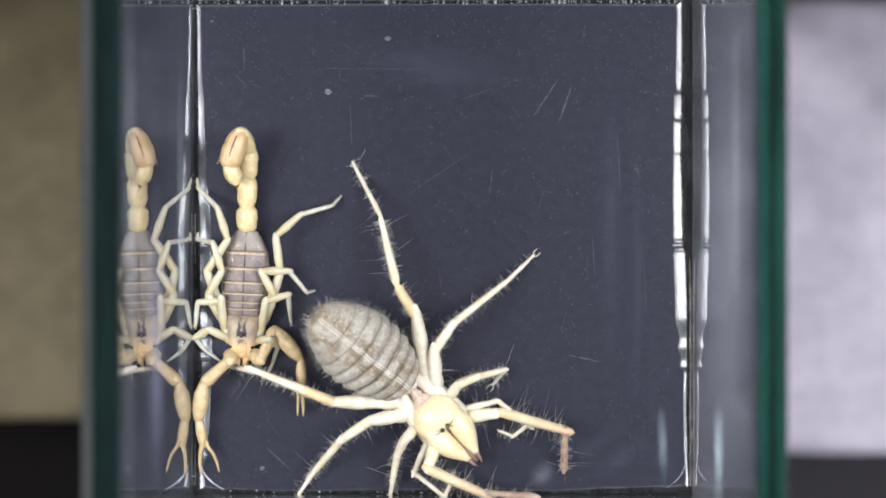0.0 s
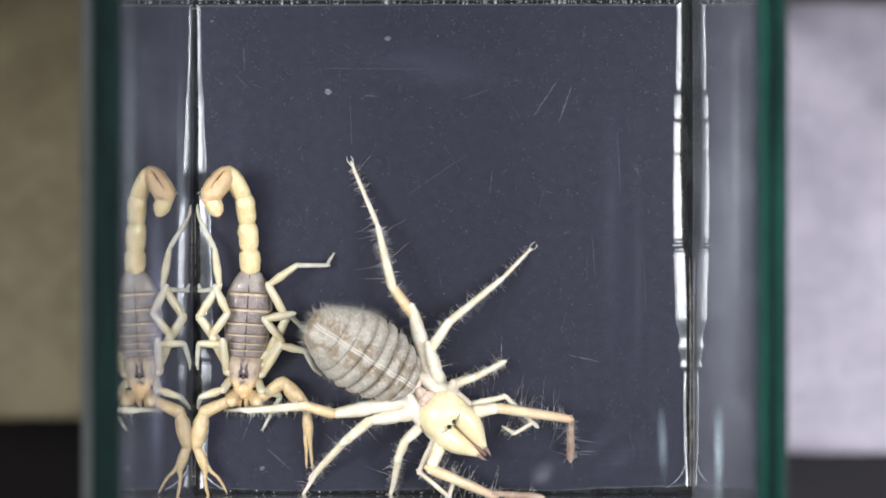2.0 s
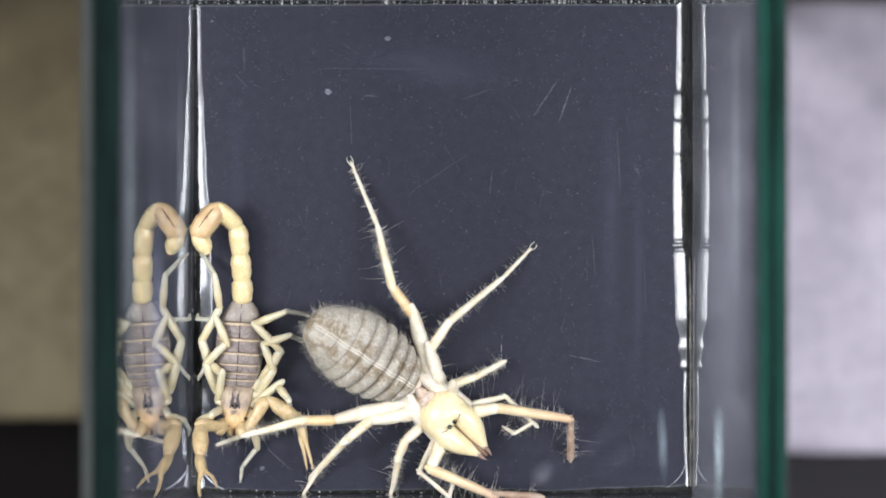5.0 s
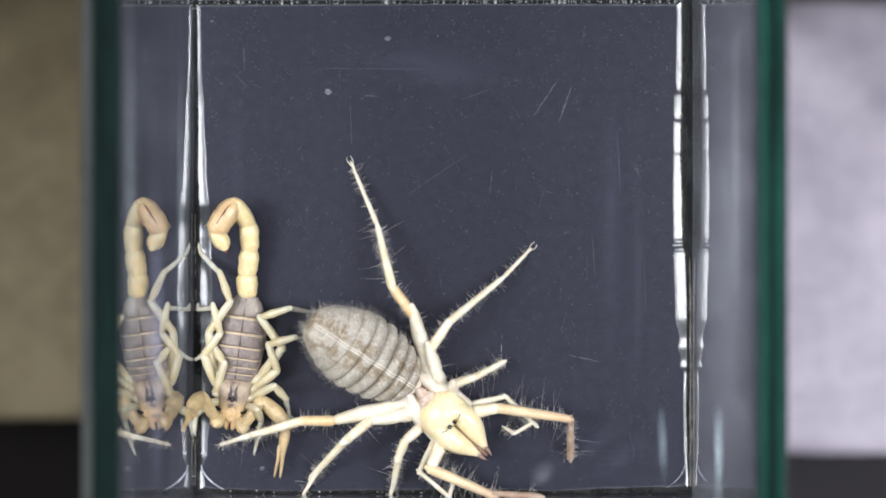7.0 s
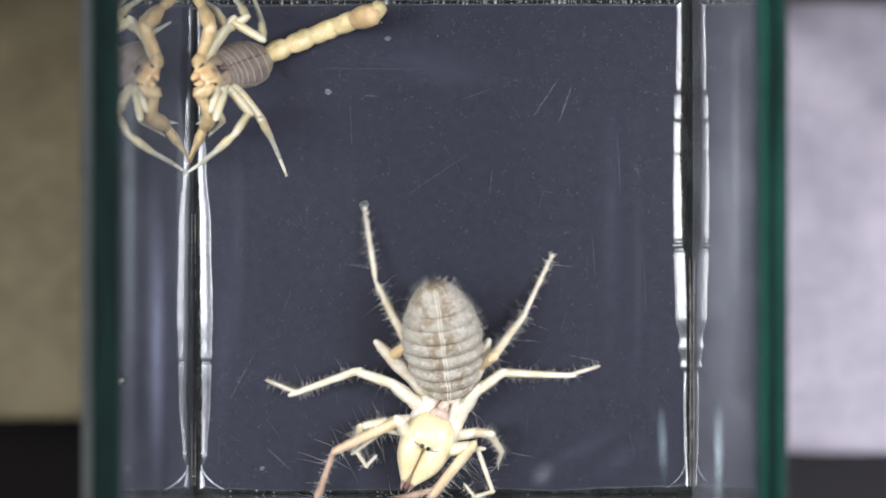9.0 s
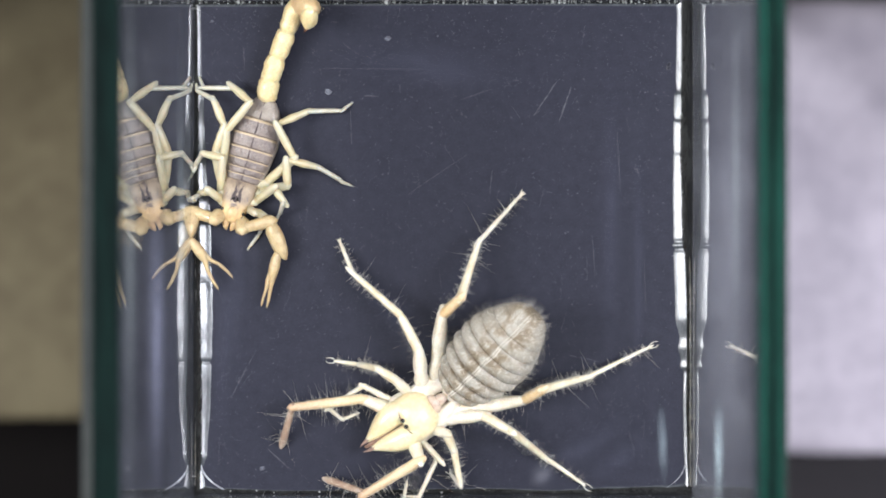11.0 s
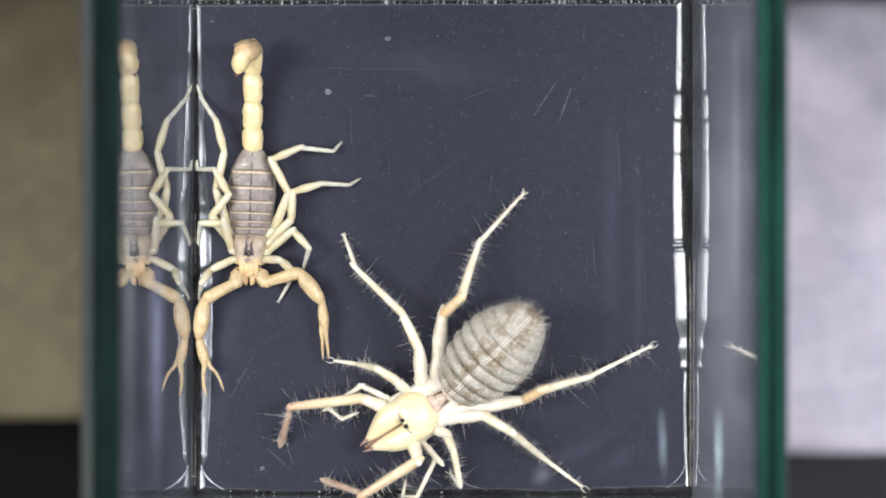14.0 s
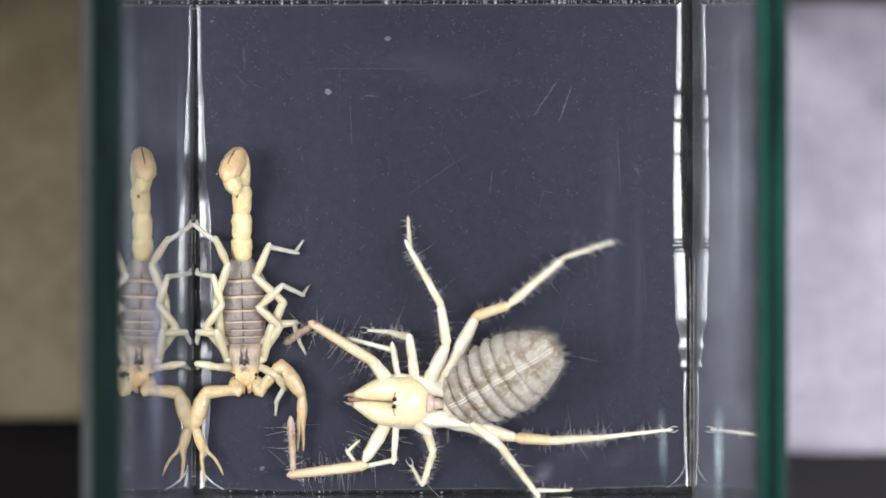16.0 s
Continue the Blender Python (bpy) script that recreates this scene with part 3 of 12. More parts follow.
        solid("middle_ridge", v, f, MARK, thing)
    # pale soft margin that shows beside the plates
    for sy in (-1, 1):
        v, f = loft([(x, sy * (w - 0.02), BZ - 0.65, 0.40, 0.6, 0.6) for x, w in ((-19.5, 2.8), (-16.2, 4.4), (-13, 4.95), (-9.5, 4.9), (-6.5, 4.6), (-3.5, 4.0), (-1.0, 3.6))], 8)
        solid("soft_margin", v, f, REAR, thing)
    # soft flanks and belly
    v, f = loft([(-20.2, 0, BZ - 0.9, 2.2, 0.8, 0.8), (-15.9, 0, BZ - 1.0, 4.95, 1.1, 1.0), (-11, 0, BZ - 1.0, 5.4, 1.1, 1.1), (-6, 0, BZ - 1.0, 4.9, 1.1, 1.1), (-2, 0, BZ - 1.0, 4.0, 1.1, 1.1), (3, 0, BZ - 1.0, 3.0, 1.0, 1.0), (6.5, 0, BZ - 0.9, 1.8, 0.8, 0.8)], 18)
    solid("belly", v, f, PALE, thing)
    # tail: five segments and the sting
    for i, length in enumerate(TAIL):
        w = (2.15, 2.08, 2.02, 1.98, 2.0)[i]
        stops = [(-0.08, 0.5), (-0.02, 0.74), (0.07, 0.85), (0.18, 0.94), (0.34, 0.99), (0.52, 1.03), (0.68, 1.05), (0.82, 1.0), (0.92, 0.9), (1.0, 0.76), (1.06, 0.5)]
        if i == 4:
            stops = [(-0.09, 0.5), (-0.03, 0.78), (0.06, 0.98), (0.2, 1.12), (0.4, 1.2), (0.6, 1.22), (0.78, 1.16), (0.92, 1.0), (1.0, 0.8), (1.05, 0.5)]
        v, f = shaft(length, [(g, w * q) for g, q in stops], 20, 0.92, 0, 0.07, 0.03)
        parts["tail%d" % i] = solid("tail_segment", v, f, TAILY if i < 4 else TAILO, thing)
        if i == 4:
            for sy in (0.22,):
                v, f = loft([(length * 0.04, sy * 0.7, -w * 0.90, 0.06, 0.12, 0.08), (length * 0.2, sy, -w * 1.08, 0.19, 0.14, 0.12), (length * 0.4, sy * 1.1, -w * 1.15, 0.22, 0.14, 0.12), (length * 0.6, sy * 1.15, -w * 1.17, 0.17, 0.14, 0.12), (length * 0.78, sy * 1.2, -w * 1.09, 0.06, 0.1, 0.1)], 8)
                solid("dark_keel", v, f, CLAWD, parts["tail4"])
            verts, faces = [], []
            for sy in (-1, 1):
                for q in range(9):
                    g = Vector((length * (0.35 + 0.085 * q), sy * w * 1.10, -0.6 + 0.5 * (q % 2)))
                    hair(verts, faces, g, Vector((0.2, sy, -0.2)).normalized(), 0.34, 0.24)
            solid("granules", verts, faces, TAILY, parts["tail4"])
    rings = []
    for s, w, z in ((-0.12, 0.8, 0), (0.0, 1.4, 0.1), (0.2, 1.82, 0.25), (0.42, 1.86, 0.3), (0.60, 1.35, 0.25), (0.71, 0.6, 0.0), (0.77, 0.26, -0.6), (0.80, 0.05, -1.3)):
        rings.append((s * 6.6, 0, z, w, w, w))
    v, f = loft(rings, 14, 0.05)
    parts["tail5"] = solid("sting_bulb", v, f, TAILY, thing, "cream sting bulb with curved brown spine", mats=[TAILY, CLAWD], face_mats=[0] * 14 * 5 + [1] * 14 * 2 + [0, 1])
    # claws
    for side in "LR":
        sg = 1 if side == "L" else -1
        q = PINCER
        for i, (nm, stops, flat) in enumerate((("claw_base", [(-0.1, 0.9), (0.2, 1.55), (0.6, 1.6), (1.0, 1.3), (1.15, 0.6)], 0.85),
                                               ("claw_femur", [(-0.06, 0.7), (0.06, 1.15), (0.5, 1.3), (0.85, 1.5), (1.0, 1.25), (1.07, 0.6)], 0.9),
                                               ("claw_patella", [(-0.06, 0.7), (0.06, 1.1), (0.25, 1.6), (0.5, 1.76), (0.8, 1.42), (0.95, 1.0), (1.05, 0.5)], 0.9))):
            v, f = shaft(q[i], stops, 14, flat, 0, 0.04)
            parts["P%s%d" % (side, i)] = solid(nm, v, f, YEL, thing)
        length = q[3]
        gape = 0.5 if side == "L" else 1.6
        rings = []
        for s, cy, w in ((-0.03, 0, 0.55), (0.03, 0, 0.85), (0.12, 0.0, 1.1), (0.25, 0.05, 1.2), (0.38, 0.1, 1.05), (0.45, 0.25, 0.72), (0.6, 0.75 * gape, 0.44), (0.8, 1.1 * gape, 0.36), (0.95, 1.2 * gape, 0.22), (1.0, 1.2 * gape, 0.06)):
            rings.append((s * length, sg * cy, 0, w, w * 0.95, w * 0.95))
        v, f = loft(rings, 14)
        hand = solid("claw_palm", v, f, YEL, thing)
        parts["P%s3" % side] = hand
        rings = []
        for s, cy, w in ((0.34, -0.5, 0.3), (0.40, -0.55, 0.5), (0.5, -0.65, 0.46), (0.65, -1.0 * gape, 0.38), (0.82, -1.25 * gape, 0.30), (0.95, -1.3 * gape, 0.18), (1.0, -1.3 * gape, 0.05)):
            rings.append((s * length, sg * cy, 0.05, w, w, w))
        v, f = loft(rings, 10)
        solid("movable_finger", v, f, YEL, hand)
    # legs: a fixed hip piece and four moving segments each
    for (hx, hy), (kx, ky) in zip(((4.0, 1.6), (2.4, 1.8), (0.6, 2.0), (-1.0, 2.0)), HIP):
        for sg in (-1, 1):
            a, c = Vector((hx, sg * hy, 2.5)), Vector((kx, sg * (ky + 0.35), 2.6))
            v, f = shaft((c - a).length, [(-0.05, 0.7), (0.2, 1.0), (0.7, 1.0), (0.95, 0.85), (1.05, 0.4)], 10)
            turn = (c - a).to_track_quat("X", "Z").to_matrix().to_4x4()
            ob = solid("leg_hip", v, f, PALE, thing)
            ob.matrix_basis = Matrix.Translation(a * MM) @ turn
    for j in range(4):
        q = LEG[j]
        for side in "LR":
            lower = [("leg_patella", [(-0.04, 0.4), (0.05, 0.62), (0.4, 0.85), (0.8, 0.68), (1.0, 0.52), (1.04, 0.3)]),
                     ("leg_tibia", [(-0.04, 0.35), (0.06, 0.52), (0.5, 0.48), (0.93, 0.42), (1.03, 0.25)]),
                     ("leg_foot", [(-0.06, 0.25), (0.1, 0.38), (0.7, 0.3), (1.0, 0.16), (1.1, 0.05)])]
            upper = [("leg_femur", [(-0.05, 0.5), (0.05, 0.74), (0.5, 0.84), (0.92, 0.75), (1.03, 0.5)])]
            if j > 1:
                upper = [("leg_trochanter", [(-0.05, 0.7), (0.1, 0.92), (0.6, 0.95), (0.95, 0.8), (1.03, 0.5)])] + upper
            for i, (nm, stops) in enumerate(upper + lower):
                m = PALEW if nm in ("leg_tibia", "leg_foot") else PALE
                v, f = shaft(q[i], [(g, r * 1.10) for g, r in stops], 12, 0.95, 0, 0.05)
                parts["%s%d%d" % (side, j + 1, i)] = solid(nm, v, f, m, thing)
                if nm == "leg_foot":
                    for sy in (-1, 1):
                        v, f = loft([(q[i] - 0.1, sy * 0.06, 0, 0.10, 0.10, 0.10), (q[i] + 0.3, sy * 0.26, 0, 0.08, 0.08, 0.08), (q[i] + 0.7, sy * 0.36, -0.1, 0.03, 0.03, 0.03)], 6)
                        solid("foot_claw", v, f, PALEW, parts["%s%d%d" % (side, j + 1, i)])
    return thing, parts


# ---- the camel spider ----
def solifuge_build():
    thing = new("camel_spider")
    tagged(thing, "cream camel spider with grey ringed abdomen and long hairy legs", "camel spider")
    parts = {}
    HZ = 6.0
    # rounded head plate, rear at 0, front rim near +9
    v, f = loft([(1.3, 0, HZ - 0.6, 2.2, 1.2, 2.0), (1.7, 0, HZ - 0.2, 3.3, 2.0, 2.4), (2.9, 0, HZ, 4.4, 2.8, 3), (4.6, 0, HZ + 0.1, 5.25, 3.3, 3.3), (6.6, 0, HZ + 0.1, 5.5, 3.5, 3.3), (8.1, 0, HZ, 5.3, 3.35, 3.2), (8.8, 0, HZ - 0.2, 4.3, 2.7, 2.6)], 28)
    head = solid("head_plate", v, f, CREAM, thing, "smooth cream head plate")
    v, f = loft([(7.7, 0, HZ + 3.35, 0.3, 0.2, 0.3), (8.3, 0, HZ + 3.2, 0.55, 0.4, 0.4), (8.8, 0, HZ + 2.9, 0.3, 0.2, 0.4)], 12)
    solid("eye_hump", v, f, CREAM, head)
    for sy in (-1, 1):
        v, f = loft([(7.95, sy * 0.76, HZ + 3.5, 0.12, 0.12, 0.1), (8.08, sy * 0.76, HZ + 3.5, 0.42, 0.40, 0.3), (8.45, sy * 0.76, HZ + 3.5, 0.56, 0.55, 0.4), (8.82, sy * 0.76, HZ + 3.45, 0.42, 0.40, 0.3), (8.95, sy * 0.76, HZ + 3.4, 0.12, 0.12, 0.1)], 12)
        solid("eye", v, f, EYEB, head)
        # dark curved rim beside the eyes
        verts, faces = [], []
        rings = []
        for s in range(7):
            a = s / 6
            rings.append(Vector((8.55 - 0.9 * a * a, sy * (1.3 + 2.1 * a), HZ + 3.56 - 0.85 * a * a)))
        for r0, r1 in zip(rings, rings[1:]):
            k = len(verts)
            for p in (r0, r1):
                for d in ((0.10, 0, 0), (-0.10, 0, 0), (0, 0, 0.10)):
                    verts.append((p + Vector(d)) * MM)
            faces.extend([(k, k + 2, k + 5, k + 3), (k + 2, k + 1, k + 4, k + 5), (k + 1, k, k + 3, k + 4)])
        solid("front_rim", verts, faces, JAWIN, head)
        # jaw: bulb that tapers to dark fangs
        rings = []
        for x, cy, w, up in ((5.6, 2.3, 2.0, 2.5), (7.0, 2.52, 2.6, 3.0), (8.8, 2.68, 2.78, 3.2), (10.8, 2.66, 2.74, 3.1), (12.2, 2.5, 2.52, 2.9), (13.4, 2.26, 2.26, 2.55), (14.5, 1.94, 1.90, 2.1), (15.5, 1.62, 1.50, 1.6), (16.5, 1.32, 1.06, 1.15), (17.5, 1.10, 0.6, 0.7)):
            rings.append((x, sy * cy, HZ + 0.15 - (x - 6.6) * 0.06, w, up, up))
        v, f = loft(rings, 18)
        jaw = solid("jaw", v, f, CREAM, thing, "bulbous cream jaw with dark fang")
        rings = [(16.4, sy * 1.2, HZ - 0.1, 0.72, 0.8, 0.4), (17.6, sy * 1.08, HZ - 0.4, 0.5, 0.6, 0.4), (18.4, sy * 1.0, HZ - 0.6, 0.38, 0.36, 0.3), (19.1, sy * 0.86, HZ - 0.75, 0.2, 0.2, 0.2), (19.7, sy * 0.6, HZ - 0.85, 0.05, 0.08, 0.08)]
        v, f = loft(rings, 10)
        solid("fang", v, f, FANG, jaw)
    v, f = loft([(8.6, 0, HZ + 1.7, 0.06, 0.2, 0.5), (10.5, 0, HZ + 1.25, 0.06, 0.2, 0.5), (12.4, 0, HZ + 0.8, 0.08, 0.2, 0.5), (14.0, 0, HZ + 0.5, 0.14, 0.2, 0.5), (15.6, 0, HZ + 0.2, 0.26, 0.2, 0.4), (17.0, 0, HZ + 0.0, 0.50, 0.2, 0.3), (18.0, 0, HZ - 0.3, 0.42, 0.15, 0.2), (18.8, 0, HZ - 0.6, 0.3, 0.1, 0.1)], 12)
    solid("inner_jaw", v, f, JAWIN, thing, "brown cleft between the jaws")
    # neck plates
    for rings, m in (([(1.9, 0, HZ - 0.3, 2.0, 1.6, 2), (0.9, 0, HZ - 0.2, 2.2, 1.8, 2), (-0.1, 0, HZ - 0.3, 1.5, 1.65, 2), (-0.5, 0, HZ - 0.6, 0.8, 1.2, 2)], PINK),
                     ([(0.0, 0, HZ - 0.5, 0.9, 1.3, 2), (-0.6, 0, HZ - 0.3, 1.35, 1.6, 2), (-1.9, 0, HZ - 0.3, 1.0, 1.6, 2), (-2.6, 0, HZ - 0.5, 0.5, 1.2, 2)], PINK),
                     ([(-2.0, 0, HZ - 0.6, 1.2, 1.2, 2), (-3.0, 0, HZ - 0.5, 2.4, 1.6, 2.2), (-4.6, 0, HZ - 0.4, 2.7, 1.8, 2.4), (-5.4, 0, HZ - 0.6, 1.8, 1.2, 2)], WHITE)):
        v, f = loft(list(reversed(rings)), 18)
        solid("neck_plate", v, f, m, thing)
    for sy in (-1, 1):
        v, f = loft([(-5.2, sy * 1.9, HZ - 0.9, 0.7, 0.9, 1.2), (-4.2, sy * 2.3, HZ - 0.8, 1.35, 1.6, 1.6), (-2.6, sy * 2.5, HZ - 0.8, 1.2, 1.4, 1.5), (-1.4, sy * 2.9, HZ - 0.9, 1.5, 1.6, 1.6), (0.2, sy * 3.1, HZ - 1.2, 1.0, 1.0, 1.2), (1.6, sy * 3.0, HZ - 1.2, 0.8, 0.8, 1.0)], 14)
        solid("soft_fold", v, f, WHITE, thing)
        v, f = loft([(-5, sy * 2.6, HZ - 1.6, 1.2, 1.2, 1.2), (-3, sy * 3.2, HZ - 1.5, 2.0, 1.7, 1.6), (2, sy * 3.6, HZ - 1.6, 2.2, 1.8, 1.6), (8, sy * 4.0, HZ - 2.2, 2.2, 1.6, 1.4), (12, sy * 3.6, HZ - 2.6, 1.4, 1.0, 1.0)], 12)
        solid("hip", v, f, WHITE, thing)
    # abdomen: its own space, from the neck joint along -x
    v, f = loft([(-28.0, 0, 0, 1.4, 1.1, 1.1), (-26, 0, 0, 3.4, 2.4, 2.0), (-20, 0, 0, 5.9, 4.2, 3.4), (-12, 0, 0, 6.7, 4.7, 3.7), (-5, 0, 0, 5.0, 3.5, 3.0), (-1, 0, 0, 3.4, 2.4, 2.4), (0.5, 0, 0, 2.6, 1.8, 2.0)], 22)
    abdomen = solid("abdomen", v, f, ABDO, thing, "soft grey-taupe ringed abdomen")
    parts["A"] = abdomen
    fold = (1.15, 1.5, 1.6, 1.45, 1.0, 0.55, 0.28, 0.2, 0.15)
    cuts = [-0.4, -3.0, -6.2, -9.6, -13.0, -16.4, -19.6, -22.6, -25.4, -28.2]

    def girth(x):
        s = min(max(-x / 28.6, 0), 1)
        table = ((0, 4.4), (0.1, 6.2), (0.25, 7.8), (0.42, 8.6), (0.58, 8.6), (0.74, 7.3), (0.88, 5.4), (0.96, 3.7), (1.0, 1.9))
        for (a, ga), (c, gc) in zip(table, table[1:]):
            if s <= c:
                return ga + (gc - ga) * (s - a) / (c - a)
        return 1.9

    for i in range(9):
        a, b = cuts[i], cuts[i + 1]
        rings = []
        for s in (0, 0.08, 0.25, 0.5, 0.75, 0.92, 1.0):
            x = a + (b - a) * s
            w = girth(x) * (1.03 - 0.15 * fold[i] * (1 - math.sin(math.pi * min(max(s, 0.0), 1)) ** 0.6))
            rings.append((x, 0, 0, w, w * 0.72, w * 0.55))
        v, f = loft(list(reversed(rings)), 30)
        rnd = random.Random(40 + i)
        v = [(p[0] + rnd.uniform(-0.10, 0.10) * MM, p[1] * (1 + rnd.uniform(-0.008, 0.008)), p[2] * (1 + rnd.uniform(-0.012, 0.012))) for p in v]
        ring = solid("abdomen_ring", v, f, ABDO, abdomen)
    for i in range(9):
        a, b = cuts[i], cuts[i + 1]
        rings = []
        for s in (0.02, 0.2, 0.5, 0.8, 0.98):
            x = a + (b - a) * s
            w = girth(x) * (1.03 - 0.15 * fold[i] * (1 - math.sin(math.pi * s) ** 0.6))
            rings.append((x, 0.12 * math.sin(x), w * 0.72 + 0.02, 0.17 if i < 6 else 0.12, 0.12, 0.2))
        for sy in (-0.28, 0.28):
            v, f = loft([(q[0], q[1] + sy, *q[2:]) for q in reversed(rings)], 8)
            solid("back_line", v, f, LINE, abdomen)
    verts, faces = [], []
    rnd = random.Random(7)
    for i in range(1200):
        x = -29.0 * rnd.random() ** 0.6
        a = rnd.uniform(0, 2 * math.pi)
        w = girth(x)
        base = Vector((x, w * math.cos(a) * 0.98, w * (0.72 if math.sin(a) > 0 else 0.55) * math.sin(a) * 0.98))
        way = Vector((-0.35 + (-1.0 if x < -24 else 0) + rnd.uniform(-0.3, 0.2), math.cos(a), math.sin(a) * 0.8)).normalized()
        hair(verts, faces, base, way, rnd.uniform(0.7, 2.4), 0.025)
    tagged(solid("bristles", verts, faces, HAIR, abdomen), kind="stuff")
    # limbs
    kinds = {
        "P": ((("feeler_femur", [(-0.1, 0.8), (0.05, 1.35), (0.5, 1.5), (0.9, 1.25), (1.05, 0.6)], LIMB, 14),
               ("feeler_tibia", [(-0.04, 0.7), (0.03, 1.15), (0.4, 1.1), (0.9, 0.95), (1.0, 0.85), (1.03, 0.4)], PALPO, 60),
               ("feeler_tip", [(-0.05, 0.4), (0.05, 0.62), (0.5, 0.74), (0.82, 0.84), (0.95, 0.7), (1.03, 0.3)], PALPT, 60)), PALP),
        "1": ((("thin_leg_femur", [(-0.05, 0.4), (0.05, 0.7), (0.5, 0.7), (0.95, 0.55), (1.03, 0.3)], LIMBW, 8),
               ("thin_leg_patella", [(-0.04, 0.3), (0.05, 0.52), (0.5, 0.5), (0.95, 0.45), (1.03, 0.2)], LIMBW, 10),
               ("thin_leg_tibia", [(-0.05, 0.3), (0.05, 0.45), (0.5, 0.42), (0.95, 0.38), (1.05, 0.2)], LIMBW, 8),
               ("thin_leg_foot", [(-0.05, 0.25), (0.1, 0.38), (0.7, 0.34), (1.05, 0.1)], LIMBW, 8)), SLEG[0]),
        "2": ((("leg_femur", [(-0.1, 0.7), (0.05, 1.15), (0.5, 1.2), (0.9, 1.0), (1.05, 0.5)], LIMBW, 10),
               ("leg_patella", [(-0.05, 0.6), (0.05, 0.98), (0.5, 0.95), (0.95, 0.8), (1.03, 0.4)], LIMB, 16),
               ("leg_tibia", [(-0.05, 0.5), (0.05, 0.78), (0.5, 0.72), (0.95, 0.55), (1.03, 0.3)], LIMB, 26),
               ("leg_foot", [(-0.05, 0.35), (0.1, 0.5), (0.7, 0.4), (1.0, 0.25), (1.08, 0.08)], LIMBW, 10)), SLEG[1]),
        "3": ((("leg_femur", [(-0.1, 0.9), (0.05, 1.4), (0.22, 1.75), (0.38, 1.42), (0.6, 1.6), (0.9, 1.15), (1.05, 0.6)], LIMBW, 10),
               ("leg_patella", [(-0.05, 0.7), (0.05, 1.12), (0.5, 1.08), (0.95, 0.9), (1.03, 0.5)], LIMB, 20),
               ("leg_tibia", [(-0.05, 0.5), (0.04, 0.86), (0.5, 0.75), (0.95, 0.55), (1.03, 0.3)], LIMB, 40),
               ("leg_foot", [(-0.05, 0.35), (0.1, 0.5), (0.7, 0.4), (1.0, 0.25), (1.05, 0.08)], LIMBW, 14)), SLEG[2]),
        "4": ((("leg_femur", [(-0.1, 0.9), (0.05, 1.45), (0.2, 1.7), (0.36, 1.45), (0.6, 1.68), (0.9, 1.25), (1.05, 0.6)], LIMBW, 12),
               ("leg_patella", [(-0.06, 0.7), (0.05, 1.15), (0.5, 1.15), (0.9, 1.05), (1.04, 0.5)], LIMBO, 20),
               ("leg_tibia", [(-0.04, 0.55), (0.03, 1.0), (0.4, 0.85), (0.95, 0.6), (1.02, 0.3)], LIMB, 60),
               ("leg_foot", [(-0.05, 0.35), (0.1, 0.55), (0.7, 0.42), (1.0, 0.28), (1.05, 0.08)], LIMBW, 30)), SLEG[3]),
    }
    for key, (segs, lengths) in kinds.items():
        for side in "LR":
            for i, (nm, stops, m, hairs) in enumerate(segs):
                v, f = shaft(lengths[i], stops, 12)
                ob = solid(nm, v, f, m, thing)
                parts["%s%s%d" % (side, key, i)] = ob
                v, f = bristles(lengths[i], stops[2][1], int(hairs * ((2.6 if i < 2 else 1.8) if key == "P" else 5.0)), 0.5, 2.3 if key != "P" else (2.8 if i < 2 else 2.0), 0.3, ord(side) * 91 + ord(key) * 7 + i, (4 if i < 2 else 9) if key == "P" else 40)
                tagged(solid("bristles", v, f, HAIR, ob), kind="stuff")
            if key in "234":
                foot = parts["%s%s3" % (side, key)]
                L = lengths[3]
                for sy in (-1, 1):
                    v, f = loft([(L * 0.97, sy * 0.10, 0, 0.13, 0.13, 0.13), (L + 0.6, sy * 0.48, 0.1, 0.11, 0.11, 0.11), (L + 1.3, sy * 0.62, 0.1, 0.09, 0.09, 0.09), (L + 1.9, sy * 0.5, 0, 0.07, 0.07, 0.07), (L + 2.3, sy * 0.3, 0, 0.03, 0.03, 0.03)], 6)
                    solid("foot_claw", v, f, LIMBW, foot)
    return thing, parts


scorpion, scorpion_parts = scorpion_build()
spider, spider_parts = solifuge_build()

